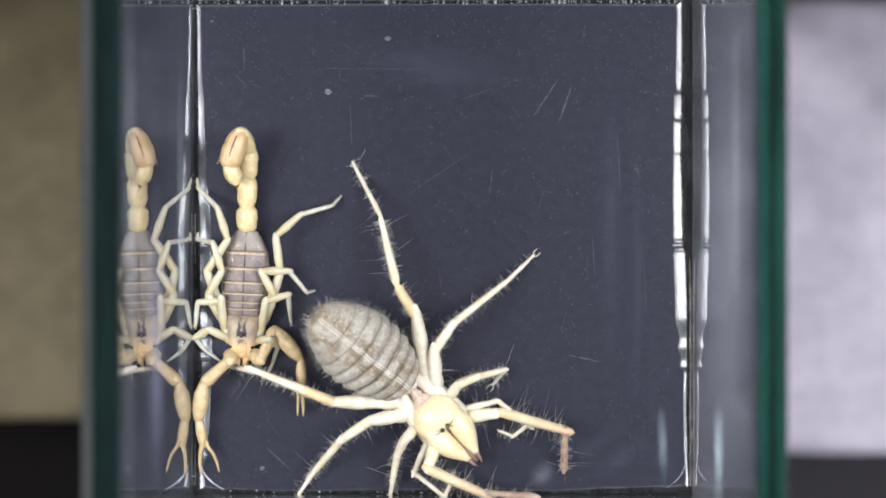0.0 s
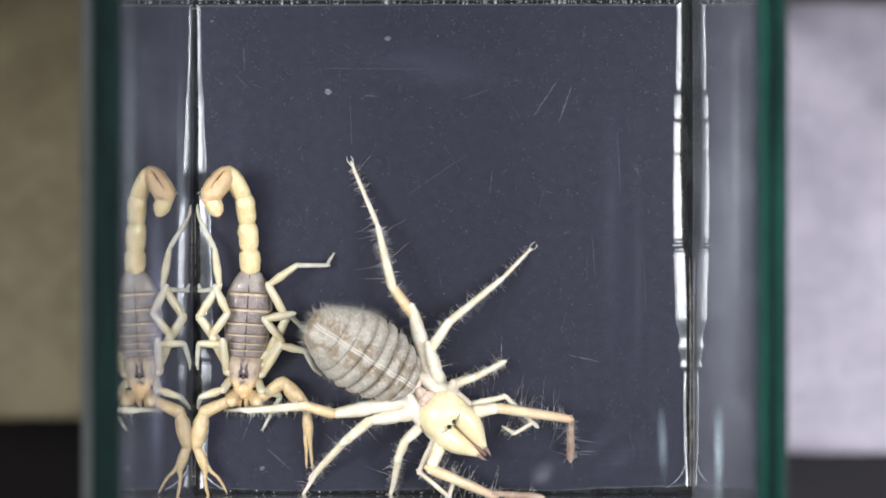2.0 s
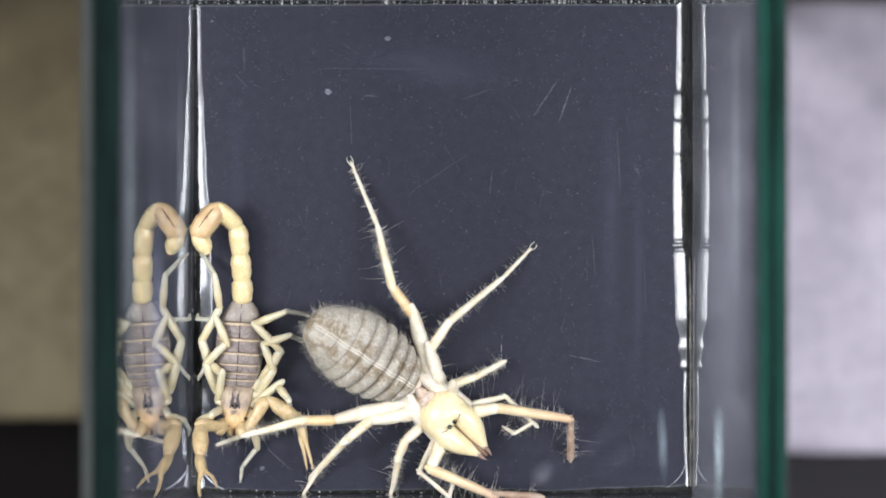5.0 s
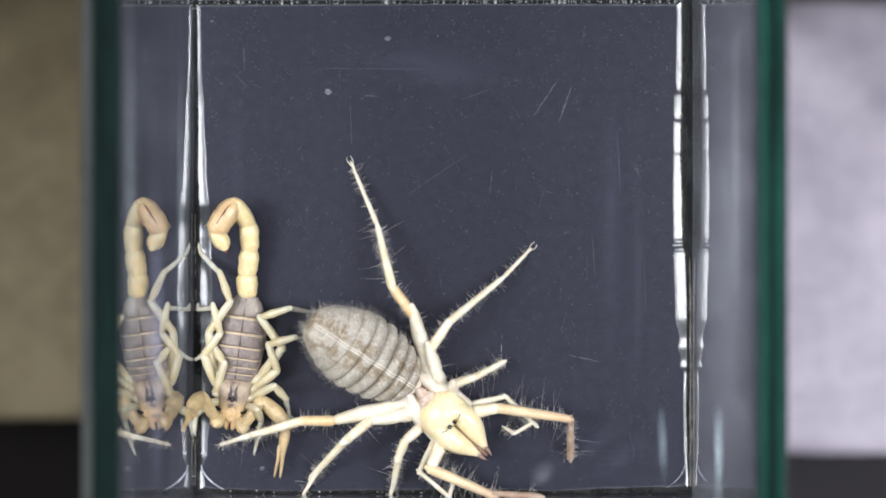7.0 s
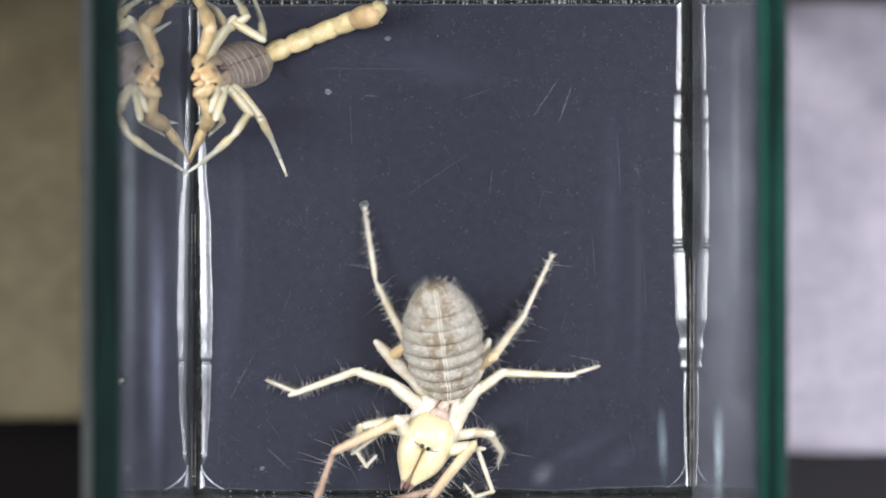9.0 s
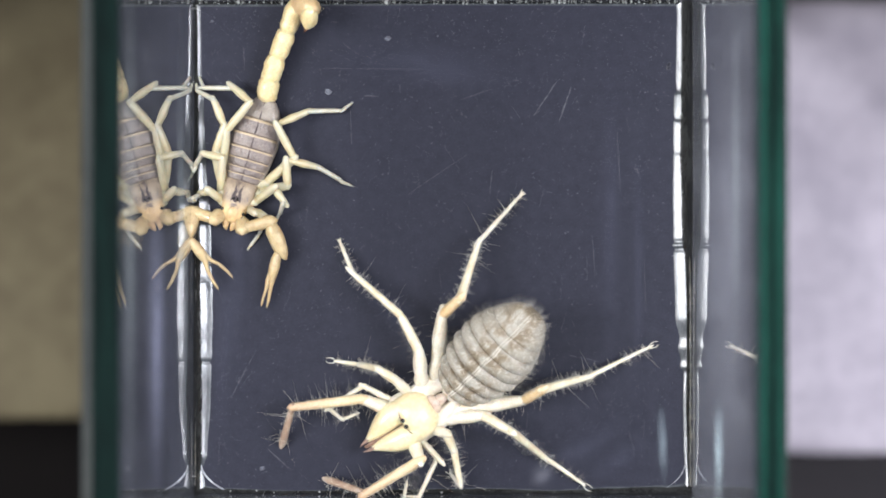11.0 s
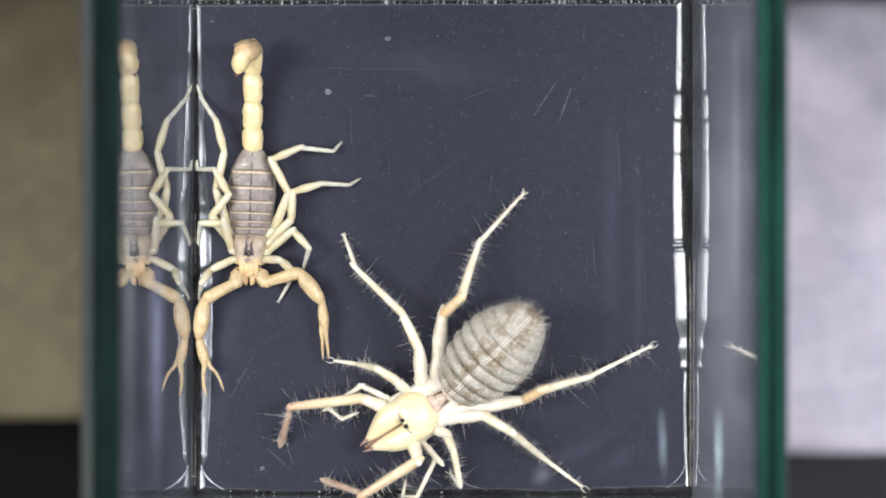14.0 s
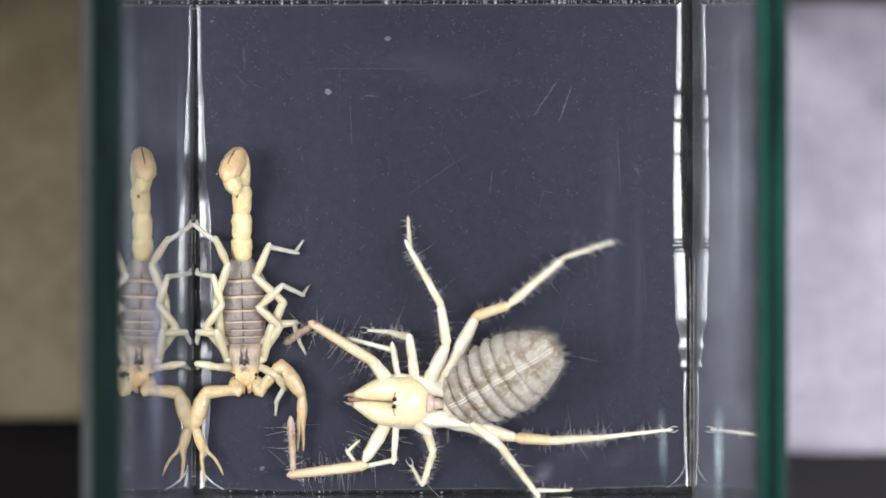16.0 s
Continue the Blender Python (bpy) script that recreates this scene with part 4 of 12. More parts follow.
# ---- dust, scratches, glue marks and painted glare on the base and panes ----
def dust_build():
    rnd = random.Random(11)
    verts, faces = [], []
    for i in range(7000):
        x, y = rnd.uniform(X0 + 1.5, X1 - 4), rnd.uniform(Y0 + 1.5, Y1 - 1)
        r = 0.03 + 0.10 * rnd.random() ** 8
        k = len(verts)
        n = rnd.choice((4, 5, 6))
        turn = rnd.uniform(0, 6.28)
        for j in range(n):
            a = turn + 2 * math.pi * j / n
            q = r * rnd.uniform(0.6, 1.4)
            verts.append(Vector((x + q * math.cos(a), y + q * math.sin(a) * rnd.uniform(0.5, 1), 0.012)) * MM)
        verts.append(Vector((x, y, 0.012 + r * 0.7)) * MM)
        faces.extend([(k + j, k + (j + 1) % n, k + n) for j in range(n)])
    # short faint flecks that lie together in loose patches
    specks = len(faces)
    for c in range(150):
        cx, cy, spread = rnd.uniform(X0 + 3, X1 - 6), rnd.uniform(Y0 + 3, Y1 - 1.5), rnd.uniform(0.5, 2.2)
        if c < 60:
            cy = Y1 - 2 - 24 * rnd.random() ** 1.6
        for i in range(rnd.randint(3, 9)):
            x, y, a = rnd.gauss(cx, spread), rnd.gauss(cy, spread), rnd.gauss(1.6, 0.7)
            if not (X0 + 2 < x < X1 - 4 and Y0 + 2 < y < Y1 - 1):
                continue
            h, w = rnd.uniform(0.08, 0.34), rnd.uniform(0.03, 0.09)
            k = len(verts)
            u, q = Vector((math.cos(a), math.sin(a), 0)), Vector((-math.sin(a), math.cos(a), 0))
            o = Vector((x, y, 0.012))
            for d in (u * h, q * w, u * -h * rnd.uniform(0.5, 1), q * -w):
                verts.append((o + d) * MM)
            verts.append((o + Vector((0, 0, w))) * MM)
            faces.extend([(k + j, k + (j + 1) % 4, k + 4) for j in range(4)])
    ob = solid("dust", verts, faces, DUST, None, smooth=False, mats=[DUST, FLECK], face_mats=[0 if i < specks else 1 for i in range(len(faces))])
    tagged(ob, "fine pale dust specks on the dark base", "dust", kind="stuff")


def flake_build(x, y, size, seed, turn):
    """A crumpled pale flake, a few folds across."""
    rnd = random.Random(seed)
    verts, faces = [], []
    n = 5
    for i in range(n):
        for j in range(n):
            u, w = i / (n - 1) - 0.5, j / (n - 1) - 0.5
            s = size * (1 - 0.5 * abs(u) * rnd.uniform(0.5, 1.5))
            p = Vector((u * size * 1.3 + rnd.uniform(-0.12, 0.12) * size, w * s + rnd.uniform(-0.14, 0.14) * size, 0.05 + rnd.uniform(0, 0.25) * size))
            p.rotate(Euler((0, 0, turn)))
            verts.append((p + Vector((x, y, 0))) * MM)
    for i in range(n - 1):
        for j in range(n - 1):
            if rnd.random() < 0.85:
                faces.append((i * n + j, (i + 1) * n + j, (i + 1) * n + j + 1, i * n + j + 1))
    ob = solid("flake", verts, faces, DUST, None, smooth=False)
    thick = ob.modifiers.new("thickness", "SOLIDIFY")
    thick.thickness = 0.05 * MM
    tagged(ob, "tiny crumpled pale flake on the dark base", "debris", "flakes on the base")


def scratch_build(x0, y0, x1, y1, width, seed):
    """A shallow scratch whose burred rim stands just over the surface."""
    rnd = random.Random(seed)
    a, b = Vector((x0, y0, 0)), Vector((x1, y1, 0))
    side = (b - a).normalized().cross(Vector((0, 0, 1)))
    count = max(6, int((b - a).length * 3))
    verts, faces = [], []
    for i in range(count + 1):
        f = i / count
        w = width * (0.25 + 0.75 * math.sin(math.pi * (0.05 + 0.9 * f))) * rnd.uniform(0.5, 1.1)
        p = a.lerp(b, f) + side * rnd.uniform(-0.3, 0.3) * width
        for q, z in ((-1, 0.005), (0, 0.03), (1, 0.005)):
            verts.append((p + side * q * w / 2 + Vector((0, 0, z))) * MM)
    for i in range(count):
        if rnd.random() < 0.86:
            for k in (0, 1):
                j = i * 3 + k
                faces.append((j, j + 1, j + 4, j + 3))
    solid("scratch", verts, faces, SCRATCH, base_pane, smooth=False)


def smear_build(x, y, long, wide, high, turn, seed, material, wall=None):
    """A shallow smear with a rounded top: clear glue, and pale glare drawn as a patch."""
    rnd = random.Random(seed)
    verts, faces = [], []
    n, m = 20, 10
    waver = [rnd.uniform(0.8, 1.2) for _ in range(n + 1)]
    for i in range(n + 1):
        u = -1 + 2 * i / n
        for j in range(m + 1):
            v = -1 + 2 * j / m
            w = wide * math.sqrt(max(0.02, 1 - u * u)) * (0.9 + 0.1 * waver[i])
            p = Vector((u * long, v * w, 0.004 + high * math.cos(v * math.pi / 2) ** 2 * math.cos(u * math.pi / 2) ** 2))
            verts.append(p * MM)
    for i in range(n):
        for j in range(m):
            a = i * (m + 1) + j
            faces.append((a, a + m + 1, a + m + 2, a + 1))
    ob = solid("glue_glare_smear", verts, faces, material, tank, "smear of glue and painted glare on the base" if wall is None else "painted pale glare and haze on the side pane")
    ob.matrix_basis = pose(x * MM, y * MM, 0, 0, 0, turn) if wall is None else pose(x * MM, y * MM, wall[0] * MM, turn, wall[1], 90)


def crumbs_build(a, b, spread, count, seed):
    rnd = random.Random(seed)
    verts, faces = [], []
    a, b = Vector(a), Vector(b)
    for i in range(count):
        p = a.lerp(b, rnd.random()) + Vector((rnd.uniform(-spread, spread), rnd.uniform(-spread, spread), rnd.uniform(0.0, 1.0)))
        r = 0.06 + 0.30 * rnd.random() ** 3
        k = len(verts)
        for sx, sy, sz in ((1, 0, 0), (-1, 0, 0), (0, 1, 0), (0, -1, 0), (0, 0, 1), (0, 0, -1)):
            verts.append((p + Vector((sx, sy, sz)) * r * rnd.uniform(0.5, 1.4)) * MM)
        for q in ((0, 2, 4), (2, 1, 4), (1, 3, 4), (3, 0, 4), (2, 0, 5), (1, 2, 5), (3, 1, 5), (0, 3, 5)):
            faces.append(tuple(k + t for t in q))
    ob = solid("glue_crumbs", verts, faces, GLUE_CRUMB, tank, "milky crumbs of old glue along the joint", smooth=False)
    tagged(ob, kind="stuff")


dust_build()
flake_build(-12.2, 46.6, 1.0, 1, 0.4)
flake_build(-25.4, 34.8, 1.15, 2, -0.5)
flake_build(-51.2, 50.4, 0.5, 3, 0.1)
flake_build(-40.0, -48.6, 0.8, 4, 0.3)
for x0, y0, x1, y1, w in ((20.1, 29.5, 25.1, 37.0, 0.28), (25.7, 28.2, 28.5, 36.2, 0.24), (-26.5, 40.0, -3.0, 39.8, 0.09), (27.5, -23.4, 34.5, -24.9, 0.2),
                          (-38.8, -44.3, -33.6, -49.0, 0.22), (-44.2, 45.0, -44.0, 39.6, 0.16), (42.6, 18.5, 43.4, 16.2, 0.2), (10.9, 17.5, 10.2, 10.5, 0.12),
                          (-47.0, -33.0, -41.5, -22.5, 0.14), (-17.5, 34.0, -14.2, 33.8, 0.16), (-20.6, 32.6, -20.2, 23.0, 0.10), (33.0, 3.0, 33.6, -6.0, 0.10),
                          (38.5, 26.0, 39.2, 12.0, 0.10), (-8.0, 12.0, 5.5, 21.0, 0.08), (4.0, 33.0, 11.0, 35.5, 0.10), (44.5, -3.0, 44.8, -14.0, 0.10)):
    scratch_build(x0, y0, x1, y1, w, int(100 + x0))
rnd = random.Random(77)
for k in range(46):
    x, y = rnd.uniform(X0 + 5, X1 - 6), rnd.uniform(Y0 + 3, Y1 - 3)
    a, span = math.radians(rnd.gauss(90, 28)), rnd.uniform(1.2, 6.5)
    scratch_build(x, y, x + span * math.cos(a), y + span * math.sin(a), rnd.uniform(0.035, 0.07), 300 + k)
# Pale streaks of reflected light, painted as faint diffuse patches.
smear_build(37.0, 6.0, 50.0, 3.6, 0.04, 90, 21, FAINT_GLARE)
smear_build(43.2, -4.0, 46.0, 1.8, 0.04, 90, 22, FAINT_GLARE)
smear_build(-45.5, 4.0, 52.0, 2.6, 0.04, 90, 23, FAINT_GLARE)
smear_build(8.0, -38.0, 16.0, 5.0, 0.04, 20, 24, FAINT_GLARE)
smear_build(-2.0, 40.0, 30.0, 8.0, 0.04, -8, 25, FAINT_GLARE)
smear_build(31.0, -44.0, 16.0, 4.0, 0.04, 32, 26, FAINT_GLARE)
smear_build(49.9, 40.4, 1.0, 0.5, 0.30, 70, 4, FILM)
smear_build(48.5, -43.0, 11.0, 1.7, 0.25, 93, 5, STREAK_GLARE)
smear_build(21.9, -50.0, 5.0, 3.2, 0.20, 60, 6, HAZE_FILM)
smear_build(39.0, -46.6, 9.5, 3.6, 0.14, 38, 7, FAINT_GLARE)
smear_build(-48.4, -20.0, 34.0, 3.0, 0.10, 87, 8, FAINT_GLARE)
# Glare streaks and pale haze on the side panes, put in as colour.
smear_build(X1 - 0.1, -40.5, 14.0, 10.0, 0.05, 90, 9, PANE_GLARE, (43, 0))
smear_build(X1 - 0.12, 12.0, 44.0, 9.0, 0.05, 90, 12, GREY_HAZE, (66, 0))
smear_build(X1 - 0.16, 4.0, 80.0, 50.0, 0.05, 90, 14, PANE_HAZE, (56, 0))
smear_build(X0 + 0.1, -18.0, 38.0, 15.0, 0.05, 90, 10, LILAC_GLARE, (50, 0))
smear_build(X0 + 0.12, 4.0, 64.0, 9.5, 0.05, 90, 11, GREY_HAZE, (79, 0))
smear_build(X0 + 0.14, 2.0, 50.0, 9.0, 0.05, 90, 13, GREY_HAZE, (20, 0))
crumbs_build((X0 + 1, Y1 - 0.1, 0.2), (X1 - 1, Y1 - 0.1, 0.2), 0.3, 380, 5)
crumbs_build((X0 + 1, Y0 + 0.3, 0.1), (X1 - 1, Y0 + 0.3, 0.1), 0.3, 80, 6)
crumbs_build((X1 - 0.4, Y1 - 3.5, 0.3), (X1 - 0.3, Y1 - 0.2, 0.5), 0.35, 26, 7)
crumbs_build((X0 + 0.3, Y1 - 1.5, 0.3), (X0 + 0.6, Y1 - 0.2, 0.5), 0.9, 16, 8)
crumbs_build((X0 + 0.4, Y0 + 3.5, 0.3), (X0 + 0.4, Y0 + 4.5, 0.5), 0.3, 8, 9)


# ---- motion ----
def rows(*keys):
    """Rows for walk() from seconds, millimetres and degrees."""
    return [(t, pose(x * MM, y * MM, z * MM, rx, ry, rz)) for t, x, y, z, rx, ry, rz in keys]


def motions():
    walk(scorpion, rows((0, -43.97, -16.53, 0, 0, 0, -92.6), (0.5, -43.83, -17.62, 0, 0, 0, -95.7), (1, -43.47, -24.04, 0, 0, 0, -91.5), (1.5, -43.51, -25.38, 0, 0, 0, -95.7), (2, -43.51, -25.58, 0, 0, 0, -93.5), (2.5, -43.51, -25.83, 0, 0, 0, -93.5), (3, -43.51, -25.9, 0, 0, 0, -93.5), (3.5, -45.73, -29.45, 0, 0, 0, -101), (4, -45.84, -32.4, 0, 0, 0, -94.9), (6.3, -44.64, -31.55, 0, 0, 0, -93.5), (6.5, -44.64, -31.55, 0, 0, 0, -93.5), (7, -45.75, -30.63, 0, 0, 0, -97.9), (7.5, -47.56, -30.37, 0, 0, 0, -101.8), (7.8, -44.43, -12.95, 0, 0, 0, -108.8), (8, -45.1, -12.59, 0, 0, 0, -108.7), (8.35, -45.1, -12.59, 0, 0, 0, -108.7), (8.5, -37.1, 15.06, 3, 0, -12, -119.5), (8.7, -48.74, 37.44, 10, 0, -38, -173.3), (8.8, -47.4, 39.82, 16.6, 0, -55.45, -171.72), (9, -49.29, 35.7, 18.42, 0, -61.03, -146.27), (9.2, -50.12, 31.66, 15, 0, -50, -127), (11.3, -44.27, 12.54, 0, 0, 0, -106.3), (12, -44.27, 12.54, 0, 0, 0, -106.3), (12.5, -42.72, 2.57, 0, 0, 0, -96.9), (13, -42.41, 1.23, 0, 0, 0, -92), (14, -42.41, 1.23, 0, 0, 0, -92), (14.5, -42.58, -2.56, 0, 0, 0, -90.8), (15, -42.83, -11.94, 0, 0, 0, -88.7), (15.3, -44.72, -19.08, 0, 0, 0, -90.5), (15.5, -43.27, -23.23, 0, 0, 0, -88.1), (15.8, -43.52, -22.61, 0, 0, 0, -88.2), (16, -43.52, -22.61, 0, 0, 0, -88.2)))
    walk(scorpion_parts["tail0"], rows((0, -20.7, -0.01, 3.12, -0.2, -4.1, -177.7), (0.5, -20.66, -0.01, 3.12, -0.2, -4.1, -177), (1, -20.72, -0.01, 3.12, -0.2, -4.1, -177.5), (1.5, -20.4, 0, 3.1, -0.5, -5, -173.8), (2, -20.4, -0, 3.1, -0.4, -4.8, -174.8), (2.5, -20.4, 0, 3.1, -0.5, -9.3, -176.8), (3, -20.4, 0, 3.1, -0.5, -9.1, -176.9), (3.5, -20.4, 0, 3.1, -0.7, -5, -171.5), (4, -20.4, 0, 3.1, -0.4, -4.8, -174.8), (6.3, -20.4, -0, 3.1, -0.3, -5.1, -176.2), (6.5, -20.4, -0, 3.1, -0.3, -5.1, -176.2), (7, -20.4, 0, 3.1, -0.8, -5.3, -171.3), (7.5, -20.4, -0, 3.1, -0.9, -5.3, -170), (7.8, -20.4, 0, 3.1, -0.1, -0.6, -174.8), (8, -20.6, -0.01, 3.11, -0.2, -4.2, -177.5), (8.35, -20.6, -0.01, 3.11, -0.2, -4.2, -177.5), (8.5, -20.4, 0, 3.1, 9.4, -49.4, 167.6), (8.7, -20.4, -0, 3.1, -56.8, -71.4, -121.8), (8.8, -20.35, -0.08, 2.58, 0, -79.82, 124.7), (9, -20.44, 0.04, 3.29, 0, -71.77, 135.59), (9.2, -20.4, 0, 3.1, 57.3, -52.9, 117.1), (10.25, -20.4, 0, 3.1, 24.2, -34.3, 163.1), (11.3, -20.4, 0, 3.1, 15, -5.7, -171), (12, -20.4, 0, 3.1, -0.9, -5.7, -171), (12.5, -20.4, -0, 3.1, -2.9, -12.6, -167.1), (13, -20.4, -0, 3.1, -0.3, -5, -176.7), (14, -20.4, -0, 3.1, -0.3, -5, -176.7), (14.5, -20.4, 0, 3.1, -0.3, -4.9, -176.3), (15, -20.4, 0, 3.1, 0, -4.7, 179.8), (15.3, -20.4, 0, 3.1, -0, -5.2, -179.8), (15.5, -20.4, 0, 3.1, 0.5, -10.1, 177), (15.8, -20.4, 0, 3.1, 0.5, -10.1, 177.2), (16, -20.4, 0, 3.1, 0.5, -10.1, 177.2)))
    walk(scorpion_parts["tail1"], rows((0, -26.13, -0.23, 3.52, -0.1, -6.5, -179.3), (0.5, -25.91, -0.29, 3.5, -0.6, -10.7, -176.8), (1, -26.03, -0.25, 3.5, -0.1, -8, -179.4), (1.5, -24.96, -0.5, 3.5, -1.5, -10.2, -171.9), (2, -25.28, -0.45, 3.52, -0.8, -6.4, -172.7), (2.5, -25.34, -0.29, 3.87, -0.3, -3, -173.6), (3, -25.4, -0.29, 3.87, -0.3, -3, -173.6), (3.5, -24.94, -0.68, 3.5, -1.2, -6.8, -169.8), (4, -25.14, -0.43, 3.5, -1.4, -10.6, -172.7), (6.3, -24.87, -0.3, 3.5, -1.1, -10.6, -173.9), (6.5, -24.87, -0.3, 3.5, -1.1, -10.6, -173.9), (7, -24.69, -0.66, 3.5, -0.1, -7.1, -179.3), (7.5, -24.65, -0.75, 3.5, -0.6, -7.1, -175.4), (7.8, -25.21, -0.44, 3.15, 3.4, -41.6, 174.9), (8, -25.78, -0.24, 3.5, -0.2, -4.4, -177.7), (8.35, -25.78, -0.24, 3.5, -0.2, -4.4, -177.7), (8.5, -23.3, 0.63, 6.53, 0.1, 5.1, -179.2), (8.7, -21.32, -1.28, 7.47, -8.1, -23, -159.9), (8.8, -20.8, 0.57, 6.99, -6.06, -42.44, -169.65), (9, -21.61, 1.18, 8.23, 6.58, -39.02, 170.88), (9.2, -21.78, 2.61, 6.96, 26.6, -39.4, 141.7), (11.3, -24.4, -0.63, 3.5, 0.2, -10.2, 179.1), (12, -24.4, -0.63, 3.5, 0.2, -10.2, 179.1), (12.5, -23.71, -0.75, 3.85, -0, -6.7, -179.9), (13, -24.96, -0.26, 3.5, 0.1, -10.3, 179.6), (14, -24.96, -0.26, 3.5, 0.1, -10.3, 179.6), (14.5, -25.12, -0.3, 3.52, 0.1, -9.9, 179.6), (15, -25.38, 0.01, 3.52, -0.3, -6.5, -177.5), (15.3, -24.79, -0.02, 3.5, -1.1, -7.1, -171.5), (15.5, -24.76, 0.22, 3.86, -0.1, -3.2, -178.8), (15.8, -24.6, 0.21, 3.85, 0.1, -3.4, 177.8), (16, -24.6, 0.21, 3.85, 0.1, -3.4, 177.8)))
    walk(scorpion_parts["tail2"], rows((0, -32.15, -0.3, 4.2, 0.1, -6.9, 179.3), (0.5, -31.45, -0.59, 4.55, 0.1, -3.6, 178.9), (1, -30.98, -0.3, 4.2, 0.1, -15.9, 179.6), (1.5, -30.91, -1.35, 4.57, -1, -6.1, -170.7), (2, -31.27, -1.22, 4.2, -2.6, -16.8, -171.2), (2.5, -31.53, -0.99, 4.2, -2.9, -16.8, -170), (3, -31.59, -0.98, 4.2, -2.9, -16.8, -170), (3.5, -30.68, -1.71, 4.2, -2.1, -21.6, -174.3), (4, -31.01, -1.2, 4.58, -1, -5.9, -170.7), (6.3, -30.48, -0.9, 4.56, -1.6, -9.6, -170.8), (6.5, -30.48, -0.9, 4.56, -1.6, -9.6, -170.8), (7, -30.32, -0.72, 4.2, -2, -13.6, -171.3), (7.5, -30.26, -1.2, 4.2, -2.9, -17.5, -170.4), (7.8, -28.74, -0.12, 6.3, -1.2, 20.2, 176.5), (8, -30.29, -0.41, 3.85, 0.1, -25.2, 179.8), (8.35, -30.29, -0.41, 3.85, 0.1, -25.2, 179.8), (8.5, -29.21, 0.55, 6, 4.3, -29, 171.3), (8.7, -26.73, -3.29, 9.95, -16.6, -30.9, -149.9), (8.8, -25.44, -0.31, 11.38, -18.66, -53.25, -157.11), (9, -26.01, 1.9, 11.83, 20.36, -58.94, 156.61), (9.2, -25.42, 5.49, 10.78, 26.6, -39.4, 141.7), (11.3, -30.35, -0.53, 4.57, 0.8, -9.4, 174.8), (12, -30.35, -0.53, 4.57, 0.8, -9.4, 174.8), (12.5, -29.63, -0.77, 4.56, -0.2, -13, -179.2), (13, -30.84, -0.22, 4.58, -0.4, -12.5, -178.3), (14, -30.84, -0.22, 4.58, -0.4, -12.5, -178.3), (14.5, -31.04, -0.26, 4.55, -0.1, -13, -179.6), (15, -31.4, -0.25, 4.2, 0.8, -23.8, 178.1), (15.3, -30.35, -0.85, 4.2, -1.5, -20.9, -175.8), (15.5, -30.8, 0.09, 4.2, 0.7, -20.9, 178), (15.8, -30.42, 0.43, 4.2, 1.1, -16.5, 176.1), (16, -30.42, 0.43, 4.2, 1.1, -16.5, 176.1)))
    walk(scorpion_parts["tail3"], rows((0, -37.95, -0.23, 4.9, -17.9, -52.7, -157.9), (0.5, -37.04, -0.49, 4.9, -10.1, -53.9, -167.6), (1, -35.9, -0.26, 5.6, -10, -43.8, -165.7), (1.5, -37.19, -2.38, 5.25, -19.2, -30.5, -145.5), (2, -37, -2.1, 5.95, -13.1, -18.8, -144.1), (2.5, -37.28, -2.02, 5.96, -13, -18.3, -143.8), (3, -37.31, -1.99, 5.95, -13.4, -18.6, -143.2), (3.5, -35.97, -2.23, 6.3, -9.3, -18.7, -153), (4, -37.41, -2.25, 5.25, -33.1, -38.6, -133.7), (6.3, -36.56, -1.88, 5.6, -25.3, -25.1, -131.9), (6.5, -36.56, -1.88, 5.6, -25.3, -25.1, -131.9), (7, -36.06, -1.6, 5.6, -25.3, -33.3, -139.3), (7.5, -35.74, -2.13, 5.95, -23.8, -30.1, -138.6), (7.8, -33.48, 0.17, 4.55, -4.3, -41.1, -173.4), (8, -34.76, -0.4, 5.95, -18.8, -46.7, -154.9), (8.35, -34.76, -0.4, 5.95, -18.8, -46.7, -154.9), (8.5, -34.36, 1.34, 8.89, 0.9, -8.6, 174.1), (8.7, -31.49, -6.05, 13.24, -29.8, -58, -146), (8.8, -29.05, -1.85, 16.67, -27.91, -61.07, -149.65), (9, -28.69, 3.06, 16.67, 124.68, -70.67, 55.43), (9.2, -29.14, 8.42, 14.66, 83.2, -58.2, 95.8), (10.25, -32.86, 4.23, 10.13, 39.8, -37.3, 151.5), (11.3, -36.58, 0.04, 5.6, 30.3, -3.4, 177.3), (12, -36.58, 0.04, 5.6, 0.2, -3.4, 177.3), (12.5, -35.69, -0.85, 5.95, 0.2, 6.8, -178.4), (13, -37.02, -0.4, 5.95, 0.7, -21.5, 178.1), (14, -37.02, -0.4, 5.95, 0.7, -21.5, 178.1), (14.5, -37.1, -0.3, 5.95, 1.2, -21.4, 176.8), (15, -36.94, -0.07, 6.65, -1.1, -16.8, -176.2), (15.3, -36.34, -1.4, 6.4, -2.8, -10.5, -164.8), (15.5, -36.43, 0.27, 6.33, -1.9, -11.8, -170.7), (15.8, -36.65, 0.82, 6, -0.3, -8.3, -178), (16, -36.65, 0.82, 6, -0.3, -8.3, -178)))
